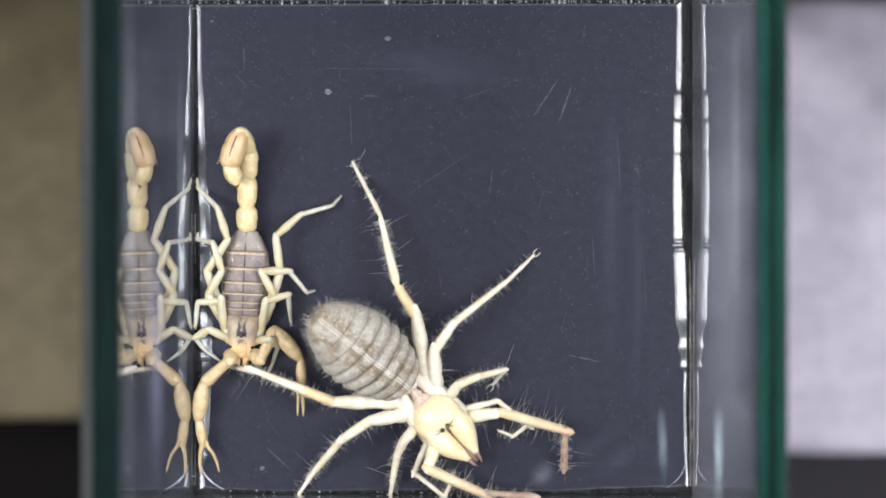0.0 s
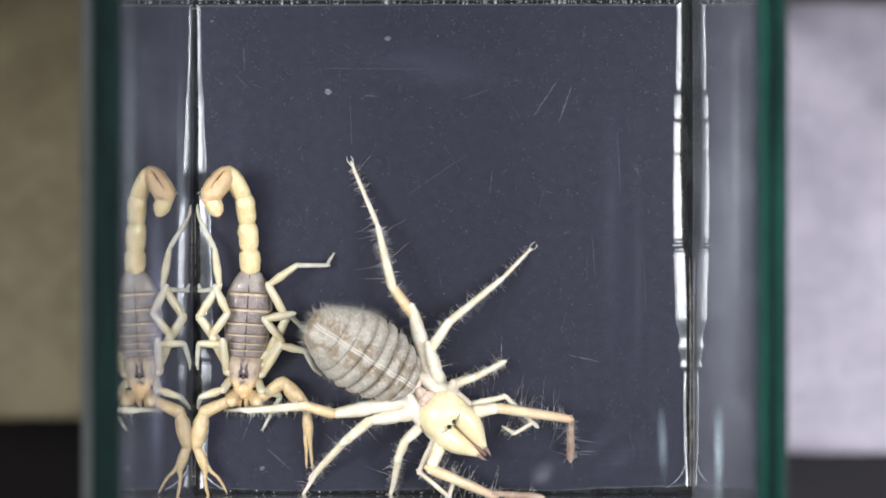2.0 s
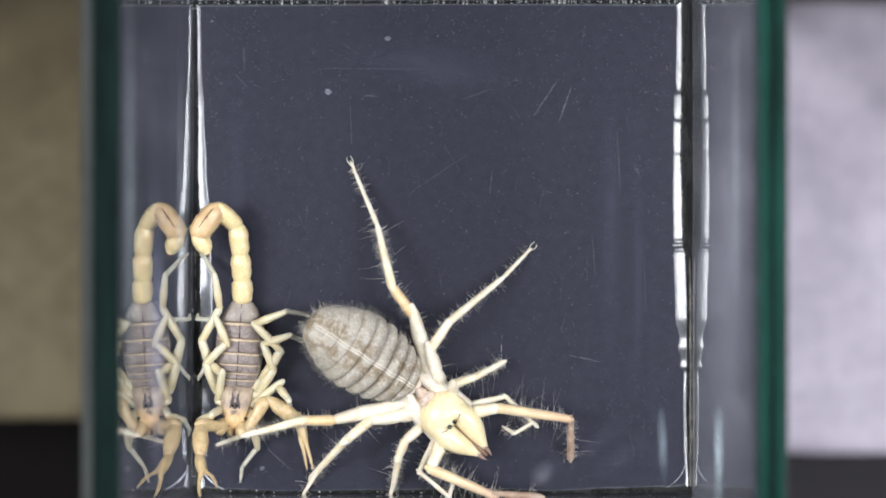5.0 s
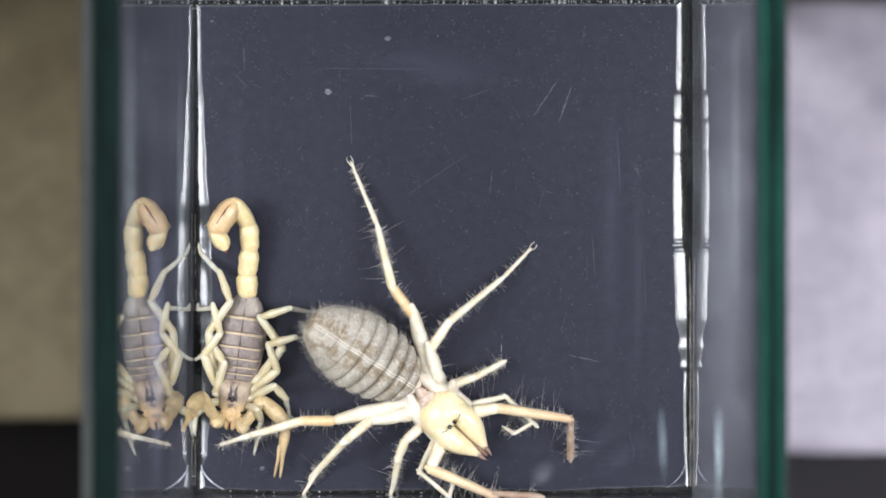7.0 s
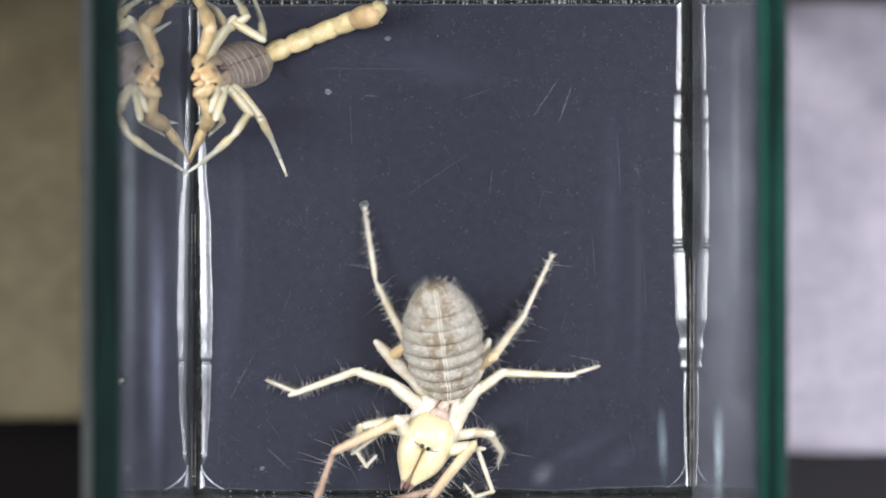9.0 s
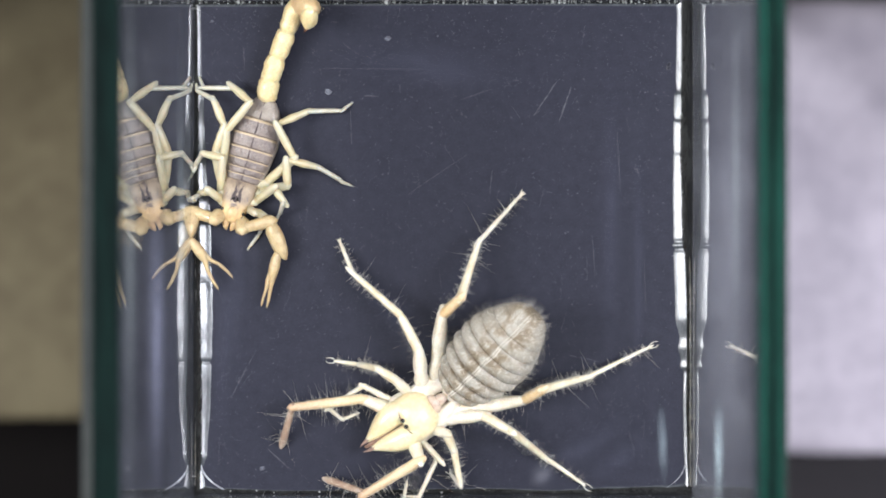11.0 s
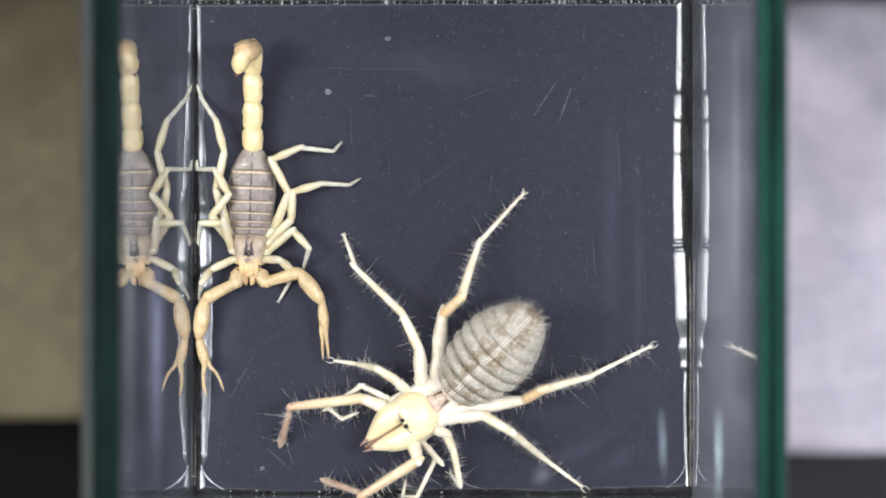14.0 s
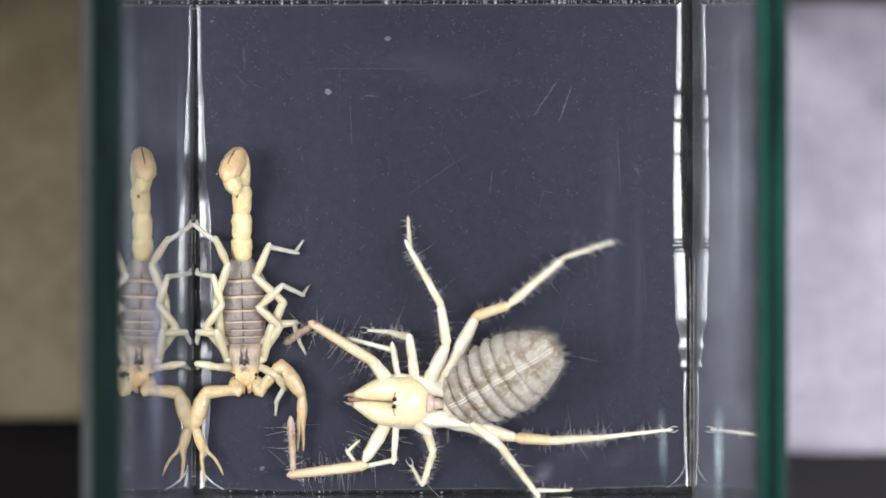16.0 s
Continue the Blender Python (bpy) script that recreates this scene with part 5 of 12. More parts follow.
    walk(scorpion_parts["tail4"], rows((0, -41.41, -1.64, 9.8, -179.1, -2.8, -17), (0.5, -40.53, -1.26, 9.8, -178.5, -6, -14), (1, -40.14, -1.34, 9.8, 178.7, 3, -24), (1.5, -41.6, -5.4, 8.4, -171.9, -15.7, -27.9), (2, -42, -5.73, 8.05, -171, -15.1, -31.2), (2.5, -42.37, -5.75, 8.05, -170.7, -17.2, -29), (3, -42.31, -5.73, 8.05, -172.7, -14.5, -27.1), (3.5, -41.48, -5.06, 8.41, -174.9, -16.4, -17.5), (4, -40.75, -5.74, 9.1, -176.6, -5.6, -31.2), (6.3, -40.47, -6.38, 8.42, -173.7, -10.6, -30.9), (6.5, -40.47, -6.38, 8.42, -173.7, -10.6, -30.9), (7, -40.1, -5.08, 9.1, -177.4, -5.6, -25.5), (7.5, -39.78, -5.75, 9.1, -177.5, -5.4, -24.7), (7.8, -38.25, -0.38, 8.75, -173.5, -14.3, -24.7), (8, -38.12, -2.16, 10.16, -179, -2.5, -21.6), (8.35, -38.12, -2.16, 10.16, -179, -2.5, -21.6), (8.43, -39.18, -0.11, 9.97, -177.6, -38.5, -25.5), (8.5, -40.23, 1.95, 9.78, -165.1, -74, -39.8), (8.7, -34.19, -7.87, 18.46, -173.2, -14.9, -24.8), (8.8, -31.85, -3.5, 22.58, -155.03, -57.6, -33.47), (9, -27.52, 4.75, 22.52, 147.03, -59.82, 35), (9.2, -29.48, 11.69, 19.96, 150.2, -43.3, 39.9), (11.3, -42.39, 0.31, 5.95, 91.7, -53, 88.6), (12, -42.39, 0.31, 5.95, 91.7, -53, 88.6), (12.5, -41.59, -1.02, 5.25, -8.4, -63.5, -170.7), (13, -42.34, -0.06, 8.09, -175, -71.35, -40.62), (14, -42.34, -0.06, 8.09, -175, -71.35, -40.62), (14.5, -42.55, 0.01, 8.09, -175, -72.59, -28.84), (15, -42.72, -0.46, 8.4, -162.4, -67, -19.1), (15.3, -43.12, -3.23, 7.7, -171.9, -25.4, -18.3), (15.5, -42.93, -0.8, 7.7, -170.7, -27, -19.9), (15.8, -43.53, 0.58, 7, -166.1, -38.5, -21.7), (16, -43.53, 0.58, 7, -166.1, -38.5, -21.7)))
    walk(scorpion_parts["tail5"], rows((0, -34.58, -3.73, 10.15, -163.1, 14.9, 24.1), (0.5, -34.08, -2.86, 10.5, -170.7, 14.5, 13.8), (1, -34.09, -4.04, 9.45, -173.3, 8.3, 16.1), (1.5, -36.08, -8.32, 10.15, -167.5, 9.5, 25.8), (2, -36.46, -9.08, 9.8, -168.2, 8.1, 28), (2.5, -36.45, -9.03, 10.15, -162.3, 11.2, 31), (3, -36.29, -8.81, 9.79, -165.7, 9.4, 29.4), (3.5, -34.69, -7.21, 10.5, -150.2, 16.6, 37.9), (4, -34.66, -9.42, 9.8, -158, 11.2, 37.5), (6.3, -34.16, -10.16, 9.8, -161.3, 11.2, 32.6), (6.5, -34.16, -10.16, 9.8, -161.3, 11.2, 32.6), (7, -33.61, -8.17, 9.8, -159, 9.9, 39.1), (7.5, -33.04, -8.85, 9.8, -154.8, 9.6, 45.6), (7.8, -32.02, -3.24, 10.5, -155.7, 17.2, 30.8), (8, -31.04, -4.98, 10.5, -152.8, 17, 34.4), (8.35, -31.04, -4.98, 10.5, -152.8, 17, 34.4), (8.5, -38.73, 0.7, 16.62, 160.3, 44.5, -27.1), (8.7, -27.99, -10.74, 20.28, -154.2, 50.3, 32.1), (8.8, -28.54, -5.69, 28.84, 39.94, 67.5, -141.55), (8.9, -26.44, 0.44, 28.58, 13.04, 35.53, -161.91), (9, -24.56, 6.82, 28.73, 2.4, 1.45, -163.29), (9.2, -25.42, 15.08, 24.93, -22.7, 52.2, 152.1), (10.25, -33.85, 9.67, 18.06, -125.9, 74.5, 43.8), (11.3, -42.27, 4.26, 11.18, -165.8, 35.3, -1.7), (12, -42.27, 4.26, 11.18, 179, 35.3, -1.7), (12.5, -43.9, -1.59, 10.72, 175.8, 16, -15), (13, -40.54, -1.6, 15.1, 180, 27.81, -15.62), (14, -40.54, -1.6, 15.1, 180, 27.81, -15.62), (14.5, -40.62, -1.06, 15.15, 180, 24.42, -19.43), (15, -40.06, -1.39, 15.05, 179.4, 23, -1.6), (15.3, -36.82, -5.32, 10.85, -161.1, 20.8, 21.7), (15.5, -37.11, -2.91, 10.85, -174.8, 19.2, 6.4), (15.8, -38.62, -1.37, 11.2, -162.8, 18.2, 21.4), (16, -38.62, -1.37, 11.2, -162.8, 18.2, 21.4)))
    walk(scorpion_parts["L10"], rows((0, 3.38, 3.31, 2.73, 0, -48.3, 100.5), (0.5, 3.42, 3.3, 2.74, -0, -54, 78.6), (1, 3.4, 3.2, 2.61, 0, -68.6, 91.6), (1.5, 3.4, 3.2, 2.6, 0, -50.6, 52.7), (2, 3.4, 3.2, 2.6, -0, -64.5, 35.1), (2.5, 3.4, 3.2, 2.6, 0, -68.9, 41.6), (3, 3.4, 3.2, 2.6, 0, -71.3, 34.9), (3.5, 3.4, 3.2, 2.6, 0, -77.2, 86.2), (4, 3.4, 3.2, 2.6, 0, -39.4, 29.7), (6.3, 3.6, 3.25, 2.69, 0, -24.6, 15.3), (6.5, 3.6, 3.25, 2.69, 0, -24.6, 15.3), (7, 3.4, 3.2, 2.6, -51.6, -56.5, 86.5), (7.5, 3.4, 3.2, 2.6, 0, -52.6, 7.5), (7.8, 3.4, 3.2, 2.6, -0, -66.1, -35.9), (8, 3.4, 3.2, 2.6, 0, -70.1, -12), (8.35, 3.4, 3.2, 2.6, 0, -70.1, -12), (8.5, 3.4, 3.2, 2.6, 161, -69.1, -174.1), (8.7, 3.4, 3.22, 2.62, -105.8, -34.2, 81.6), (8.8, 3.42, 3.08, 2.66, 0, 26.78, 101.98), (9, 3.18, 2.82, 2.99, 0, 41.22, 59.52), (9.2, 3.4, 3.2, 2.6, -86.2, 6, 0.3), (10.25, 3.4, 3.2, 2.6, -92.5, -37.5, 21.5), (11.3, 3.4, 3.2, 2.6, -151.2, -67.3, 90.4), (12, 3.4, 3.2, 2.6, -151.2, -67.3, 90.4), (12.5, 3.4, 3.2, 2.6, -161.8, -49.1, 102.7), (13, 3.4, 3.2, 2.6, -153.6, -41.6, 91.2), (14, 3.4, 3.2, 2.6, -153.6, -41.6, 91.2), (14.5, 3.4, 3.2, 2.6, -143.2, -53.5, 77.2), (15, 3.4, 3.2, 2.6, -133.2, -50.4, 64.6), (15.3, 3.49, 3.41, 2.7, -134.3, -24.3, 66.2), (15.5, 3.4, 3.2, 2.6, -136.3, -47.7, 69.6), (15.8, 3.47, 3.35, 2.73, -133.3, -37.4, 65.2), (16, 3.47, 3.35, 2.73, -133.3, -37.4, 65.2)))
    walk(scorpion_parts["L11"], rows((0, 2.74, 6.75, 6.65, -0, 60.2, 36.5), (0.25, 3.39, 6.54, 6.82, -4.9, 66.1, 68.2), (0.5, 4.03, 6.34, 7, 0, 72.2, 108.8), (1, 3.35, 5.06, 7.35, -0, 44, 107.5), (1.5, 5.09, 5.49, 5.85, 0, 44.3, 75), (2, 4.91, 4.44, 6.13, 0, 36.4, 73.2), (2.5, 4.64, 4.46, 6.48, 0, 36.5, 73.2), (3, 4.59, 4.2, 6.48, 0, 36.5, 73.1), (3.5, 3.47, 4.28, 7.35, 0, 64.7, 101.4), (4, 6.64, 5.02, 5.55, -80.6, 34.9, 7.3), (6.3, 8.25, 4.53, 4.9, -80.2, 42.4, 7.9), (6.5, 8.25, 4.53, 4.9, -80.2, 42.4, 7.9), (6.75, 5.92, 5.2, 5.76, -42.7, 48.9, 9), (7, 3.58, 5.88, 6.62, 0, 53.4, 16.5), (7.5, 6.47, 3.6, 6.65, -0, 20.2, -20.5), (7.65, 5.72, 2.83, 6.82, -5.8, 36.5, 7.6), (7.8, 4.98, 2.06, 7, 0, 53.2, 42.6), (8, 5.08, 2.84, 7.35, 0, 53.2, 42.5), (8.35, 5.08, 2.84, 7.35, 0, 53.2, 42.5), (8.5, 1.61, 3.02, 7.33, -0, 63.6, 67.6), (8.7, 4.02, 7.41, 5.49, 71.8, 49.6, 149.1), (8.8, 2.51, 7.41, 0.43, 11.43, 36.63, 147.69), (9, 4.9, 5.74, 0.03, 6.34, 40.47, 163.37), (9.2, 8.37, 3.23, 2.08, 0, 58.1, 149.7), (11.3, 3.39, 5.04, 6.99, 0, 62.3, 81.9), (12, 3.39, 5.04, 6.99, 0, 62.3, 81.9), (12.5, 2.74, 6.4, 6.26, 0, 25.3, 59), (13, 3.32, 6.97, 5.95, 0, 34.2, 48.3), (14, 3.32, 6.97, 5.95, 0, 34.2, 48.3), (14.5, 4.19, 6.25, 6.19, 0, 14.5, 63.4), (15, 4.71, 5.96, 6.3, 0, 39.2, 86.8), (15.3, 5.45, 7.86, 4.9, 0, 42.1, 31.1), (15.5, 4.57, 6.35, 6.3, 0, 43.9, 48.7), (15.8, 5.24, 7.17, 5.95, 0, 43.1, 24.5), (16, 5.24, 7.17, 5.95, 0, 43.1, 24.5)))
    walk(scorpion_parts["L12"], rows((0, 4.36, 7.94, 3.15, 0, 33.5, -17.5), (0.5, 3.63, 7.5, 3.15, 0, 45.6, -8.4), (1, 2.48, 7.83, 4.55, -0, 35.9, 36.4), (1.5, 6.37, 8.68, 2.39, 0, 7.8, -24.4), (2, 6.38, 8.16, 3.06, 0, 16.3, -24.6), (2.5, 6.15, 8.15, 3.36, 0, 19.9, -24.8), (3, 6.07, 7.93, 3.38, 0, 20.3, -22.2), (3.25, 4.57, 7.08, 3.26, -0.8, 22.5, 12.8), (3.5, 3.08, 6.23, 3.15, 0, 24.8, 48.3), (3.75, 6.98, 5.8, 2.96, -3.5, 14.4, 11.4), (4, 10.87, 5.38, 2.78, -0, 4, -23.8), (6.3, 12.17, 4.65, 1.79, 0, -3.6, -35), (6.5, 12.17, 4.65, 1.79, 0, -3.6, -35), (7, 6.43, 6.68, 2.78, 0, 8.8, -4.3), (7.5, 10.04, 2.27, 5.25, 0, 38.8, -34.2), (7.8, 6.9, 3.83, 3.5, 0, 31.7, -43), (8, 7.01, 4.61, 3.85, 0, 35.4, -43.2), (8.35, 7.01, 4.61, 3.85, 0, 35.4, -43.2), (8.5, 2.4, 4.89, 3.2, -0, 45.2, -22.6), (8.7, 1.54, 8.89, 2.09, 162.2, 74.3, 141.5), (8.8, -0.67, 9.42, -2.37, 168.93, 62.18, 142.26), (9, 1.39, 6.76, -3.12, -151.2, 59, -169.9), (9.2, 6.22, 4.48, -1.98, -159, 78.3, -176.9), (10.25, 5.1, 5.84, 0.37, 8.8, 59, -8.4), (11.3, 3.97, 7.19, 2.72, 10.4, 16.6, -6), (12, 3.97, 7.19, 2.72, 0, 16.6, -6), (12.5, 4.98, 10.13, 4.2, 0, 29.2, -26.6), (13, 5.72, 9.66, 3.5, 0, 35.9, -19.3), (14, 5.72, 9.66, 3.5, 0, 35.9, -19.3), (14.5, 6.44, 10.71, 4.89, 0, 46.5, -30.1), (15, 4.9, 9.39, 3.5, 0, 24.3, 9.2), (15.3, 8.1, 9.46, 2.1, -0, 5.2, -9.4), (15.5, 6.74, 8.81, 3.15, -0, 25.2, -30.8), (15.8, 7.96, 8.41, 3.15, 0, 16.1, -30.2), (16, 7.96, 8.41, 3.15, 0, 16.1, -30.2)))
    walk(scorpion_parts["L13"], rows((0, 7.39, 6.99, 1.05, 0, 11.5, -20.1), (0.5, 6.37, 7.09, 0.35, -0, -0, -29.6), (0.75, 5.59, 8.32, 1.4, -6, 21.2, -2.6), (1, 4.81, 9.55, 2.45, 0, 42.6, 28.9), (1.5, 11.03, 6.57, 1.68, -0, 9, -24.3), (2, 10.74, 6.15, 1.7, 0, 9.4, -25.9), (2.5, 10.49, 6.14, 1.7, 0, 9.4, -25.9), (3, 10.43, 6.13, 1.7, 0, 9.4, -25.9), (3.25, 8.03, 7.61, 1.54, 9.2, 16.7, 13.2), (3.5, 5.62, 9.08, 1.39, 21.2, 16.6, 53.6), (4, 15.22, 3.48, 2.41, 0, 27.3, -5.1), (6.3, 16.2, 1.83, 2.1, 0, 29.3, -5), (6.5, 16.2, 1.83, 2.1, 0, 29.3, -5), (7, 10.82, 6.35, 2.1, 0, 28.9, -7.2), (7.5, 12.56, 0.56, 2.8, 0, 53.4, -48.9), (7.8, 9.39, 1.51, 1.4, 0, 16.9, -42), (8, 9.53, 2.25, 1.4, 0, 16.9, -42.1), (8.35, 9.53, 2.25, 1.4, 0, 16.9, -42.1), (8.5, 5.42, 3.42, 0.1, -0, 1.9, -56.9), (8.6, 3.02, 6.52, -0.99, -1.9, 54.8, -60.5), (8.7, 0.63, 9.62, -2.07, -169, 72, 131.1), (8.8, -2.29, 10.66, -6.25, -141.19, 61.85, 154.71), (9, -0.84, 6.37, -6.9, -88.9, 58.6, -143.89), (9.2, 5.32, 4.42, -6.32, -93.6, 67.4, -149.8), (10.25, 7.09, 5.49, -2.5, 7.6, 53.4, -41.2), (11.3, 8.86, 6.56, 1.32, 19.8, 8.6, -19.6), (12, 8.86, 6.56, 1.32, 0, 8.6, -19.6), (12.5, 8.34, 8.45, 2.1, -0, 30.4, -36.7), (13, 9.26, 8.35, 1.02, 0, 4.6, -29.3), (14, 9.26, 8.35, 1.02, 0, 4.6, -29.3), (14.5, 9.02, 9.21, 1.75, -0, 22.8, -16.9), (15, 8.77, 9.99, 1.73, 0, 22.2, -22.8), (15.3, 11.87, 8.84, 1.75, 0, 23.1, -8.6), (15.5, 10.02, 6.89, 1.37, 0, 16, -13.4), (15.8, 11.1, 6.59, 2.1, -0, 30.8, -10.3), (16, 11.1, 6.59, 2.1, -0, 30.8, -10.3)))
    walk(scorpion_parts["R10"], rows((0, 3.39, -3.22, 2.61, 0, -31.1, -117.9), (0.5, 3.4, -3.2, 2.6, 0, -49, -111.2), (1, 3.4, -3.2, 2.6, 0, -42.3, -78.3), (1.5, 3.4, -3.2, 2.6, -0, -44.7, -91.8), (1.75, 3.4, -3.2, 2.6, 4.8, -53.7, -60.9), (2, 3.4, -3.2, 2.6, 0, -62.8, -22.3), (2.5, 3.4, -3.2, 2.6, 0, -65.3, -25.6), (3, 3.42, -3.21, 2.65, 0, -66.3, -40), (3.5, 3.4, -3.2, 2.6, 118.9, -85.8, -159.6), (4, 3.4, -3.23, 2.7, -0, -74.2, -86.2), (6.3, 3.4, -3.2, 2.61, 0, -68.4, -25.7), (6.5, 3.4, -3.2, 2.61, 0, -68.4, -25.7), (7, 3.4, -3.2, 2.6, 0, -62.1, -77.2), (7.25, 3.06, -3.31, 2.63, 50.3, -40.5, -138.4), (7.5, 2.72, -3.41, 2.66, 60.3, -4.8, -162.6), (7.8, 3.4, -3.2, 2.6, 0, -13.2, -119.4), (8, 3.31, -3.29, 2.81, 0, -58.3, -134.1), (8.35, 3.31, -3.29, 2.81, 0, -58.3, -134.1), (8.5, 3.18, -3.73, 2.72, 0, -11.6, -112.2), (8.7, 3.4, -3.2, 2.61, -0, -68.7, -110.2), (8.8, 4.05, -2.55, 2.64, 0, 2.44, -135.13), (9, 2.97, -3.38, 3.06, 0, -23.09, -156.96), (9.2, 2.48, -3.62, 3.9, 0, -52.2, -155.6), (11.3, 3.4, -3.2, 2.6, 0, -43.8, -111.5), (12, 3.4, -3.2, 2.6, 0, -43.8, -111.5), (12.25, 3.4, -3.2, 2.6, -6, -20.8, -82), (12.5, 3.4, -3.2, 2.6, 0, 2, -56.8), (13, 3.61, -3.61, 2.64, 0, -5.3, -62.8), (14, 3.61, -3.61, 2.64, 0, -5.3, -62.8), (14.5, 3.42, -3.26, 2.67, 0, -50.2, -72.4), (15, 3.4, -3.2, 2.6, 0, -65.7, -44.5), (15.3, 3.4, -3.2, 2.6, 0, -20.4, -93.7), (15.5, 3.4, -3.2, 2.6, 0, -28.1, -127), (15.8, 3.4, -3.2, 2.6, 0, -61.1, -101.3), (16, 3.4, -3.2, 2.6, 0, -61.1, -101.3)))
    walk(scorpion_parts["R11"], rows((0, 1.34, -7.08, 5.25, 0, 28.1, -57.5), (0.5, 2.24, -6.19, 6.3, -0, 37.4, -76.3), (1, 4.14, -6.8, 5.95, -0, 13.8, -47.7), (1.5, 3.29, -6.58, 5.95, 0, -4.5, -36.9), (2, 5.41, -4.21, 6.65, -0, -0, -68.5), (2.5, 5.13, -4.13, 6.64, 0, 4, -68.8), (3, 5, -4.54, 7.35, 0, 29.9, -64), (3.5, 3.1, -3.34, 7.34, -0, 17, -34.8), (4, 3.49, -4.64, 7.7, -0, 39.8, -68.5), (6.3, 5.1, -4.02, 7.35, 0, 34.6, -59.9), (6.5, 5.1, -4.02, 7.35, 0, 34.6, -59.9), (7, 3.89, -5.3, 6.63, -0, 35.8, -37.5), (7.5, -2.7, -5.15, 3.19, 0, -25.2, -8.6), (7.8, 1.52, -6.53, 3.5, 0, -56.9, -58.3), (7.9, 1.44, -5.92, 5.43, 0.1, -13.5, -58.4), (8, 1.36, -5.31, 7.35, 0.1, 29.9, -58.5), (8.35, 1.36, -5.31, 7.35, 0, 29.9, -58.5), (8.5, 1.08, -8.88, 3.83, -0, 54.5, -93.7), (8.7, 2.75, -4.96, 7.34, 0, 48.4, -110.2), (8.8, 1.1, -5.48, 2.46, -6.77, 37.88, -138.6), (9, -1.5, -5.28, 5.13, -3.16, 3.14, -149.69), (9.2, -1.28, -5.32, 9.23, 0, 13.2, -145.3), (10.25, 0.61, -5.62, 7.12, 15.9, 41.8, -112.5), (11.3, 2.49, -5.93, 5.01, 60.8, 52, -53.8), (12, 2.49, -5.93, 5.01, 0, 52, -53.8), (12.25, 4.15, -6.4, 3.73, 1.2, -4.8, -51), (12.5, 5.81, -6.88, 2.45, -1, -61.6, -47.5), (13, 6.13, -8.52, 3.15, 0, -46.2, -25.7), (14, 6.13, -8.52, 3.15, 0, -46.2, -25.7), (14.25, 5.28, -7.47, 4.9, 14.2, -5, -55.9), (14.5, 4.42, -6.41, 6.65, 6.3, 37.3, -81.8), (15, 4.74, -4.63, 6.55, -0, 33.4, -76.1), (15.15, 3.96, -5.59, 5.2, 1.1, -12.2, -70.5), (15.3, 3.18, -6.55, 3.85, -4.3, -57.6, -61.8), (15.5, 1.2, -6.12, 4.55, 0, -43.5, -95.2), (15.8, 2.92, -5.58, 7, 0, 5.3, -100.8), (16, 2.92, -5.58, 7, 0, 5.3, -100.8)))
    walk(scorpion_parts["R12"], rows((0, 3.45, -10.4, 3.15, 0, 24.7, 38.6), (0.5, 3.11, -9.75, 3.5, -0, 30.4, 31.6), (1, 7.03, -9.97, 4.9, 0, 60.2, 83.8), (1.5, 6.88, -9.27, 6.3, 0, 64.3, 31.3), (2, 7.23, -8.82, 6.65, 0, 60.4, -22.9), (2.5, 6.88, -8.64, 6.3, 0, 52.2, -19.5), (3, 6.6, -7.82, 5.25, 0, 43.2, -34.2), (3.5, 6.84, -5.94, 5.95, 0, 47.6, 26.8), (4, 4.57, -7.37, 5.25, 0, 49.8, -21.1), (6.3, 6.88, -7.1, 4.9, 0, 33.6, -18.2), (6.5, 6.88, -7.1, 4.9, 0, 33.6, -18.2), (7, 6.95, -7.65, 3.85, 0, 24, 0.4), (7.5, 1.63, -5.81, 5.25, 0, 44, -9.2), (7.8, 2.72, -8.47, 7, 0, 62.7, -27.6), (8, 2.94, -7.9, 5.6, 0, 56.5, -25.2), (8.35, 2.94, -7.9, 5.6, 0, 56.5, -25.2), (8.43, 1.92, -9.77, 2.78, 5.2, 9.5, -16.4), (8.5, 0.9, -11.64, -0.04, 3.6, -37.6, -10.3), (8.57, 1.15, -10.41, 1.21, 13, -0.3, -37.3), (8.63, 1.4, -9.18, 2.46, 4, 37, -64.1), (8.7, 1.64, -7.96, 3.72, -45.1, 59.3, -126.2), (8.8, -1.63, -7.89, -0.37, -8.98, 48.66, -137.72), (9, -5.36, -7.54, 4.88, -5.6, 30.33, -140.85), (9.2, -4.96, -7.88, 8.17, 0, 20.4, -137.5), (9.9, -1.87, -8.06, 5.8, 0.1, -19.3, -123.4), (10.6, 1.23, -8.24, 3.42, -16.4, -57.2, -98.3), (11.3, 4.33, -8.42, 1.05, -106.7, -66.3, -1), (12, 4.33, -8.42, 1.05, -106.7, -66.3, -1), (12.17, 5.29, -8.42, 2.8, -99.6, -24.8, -10.2), (12.33, 6.25, -8.42, 4.55, -99.3, 16.9, -14.1), (12.5, 7.21, -8.42, 6.3, -103.8, 58.5, -20.9), (13, 8.86, -9.84, 6.3, -102.1, 54.8, -18.9), (14, 8.86, -9.84, 6.3, -102.1, 54.8, -18.9), (14.5, 4.88, -9.6, 4.2, -110.6, 35.3, -30.7), (15, 5.83, -8.68, 3.77, -113.4, 32, -35.8), (15.3, 4.23, -8.51, 7.35, -93.8, 68.7, -11.7), (15.5, 0.93, -9.05, 7.35, -114.4, 65.6, -34), (15.8, 2.21, -9.31, 6.65, -127.5, 70.8, -48.1), (16, 2.21, -9.31, 6.65, -127.5, 70.8, -48.1)))
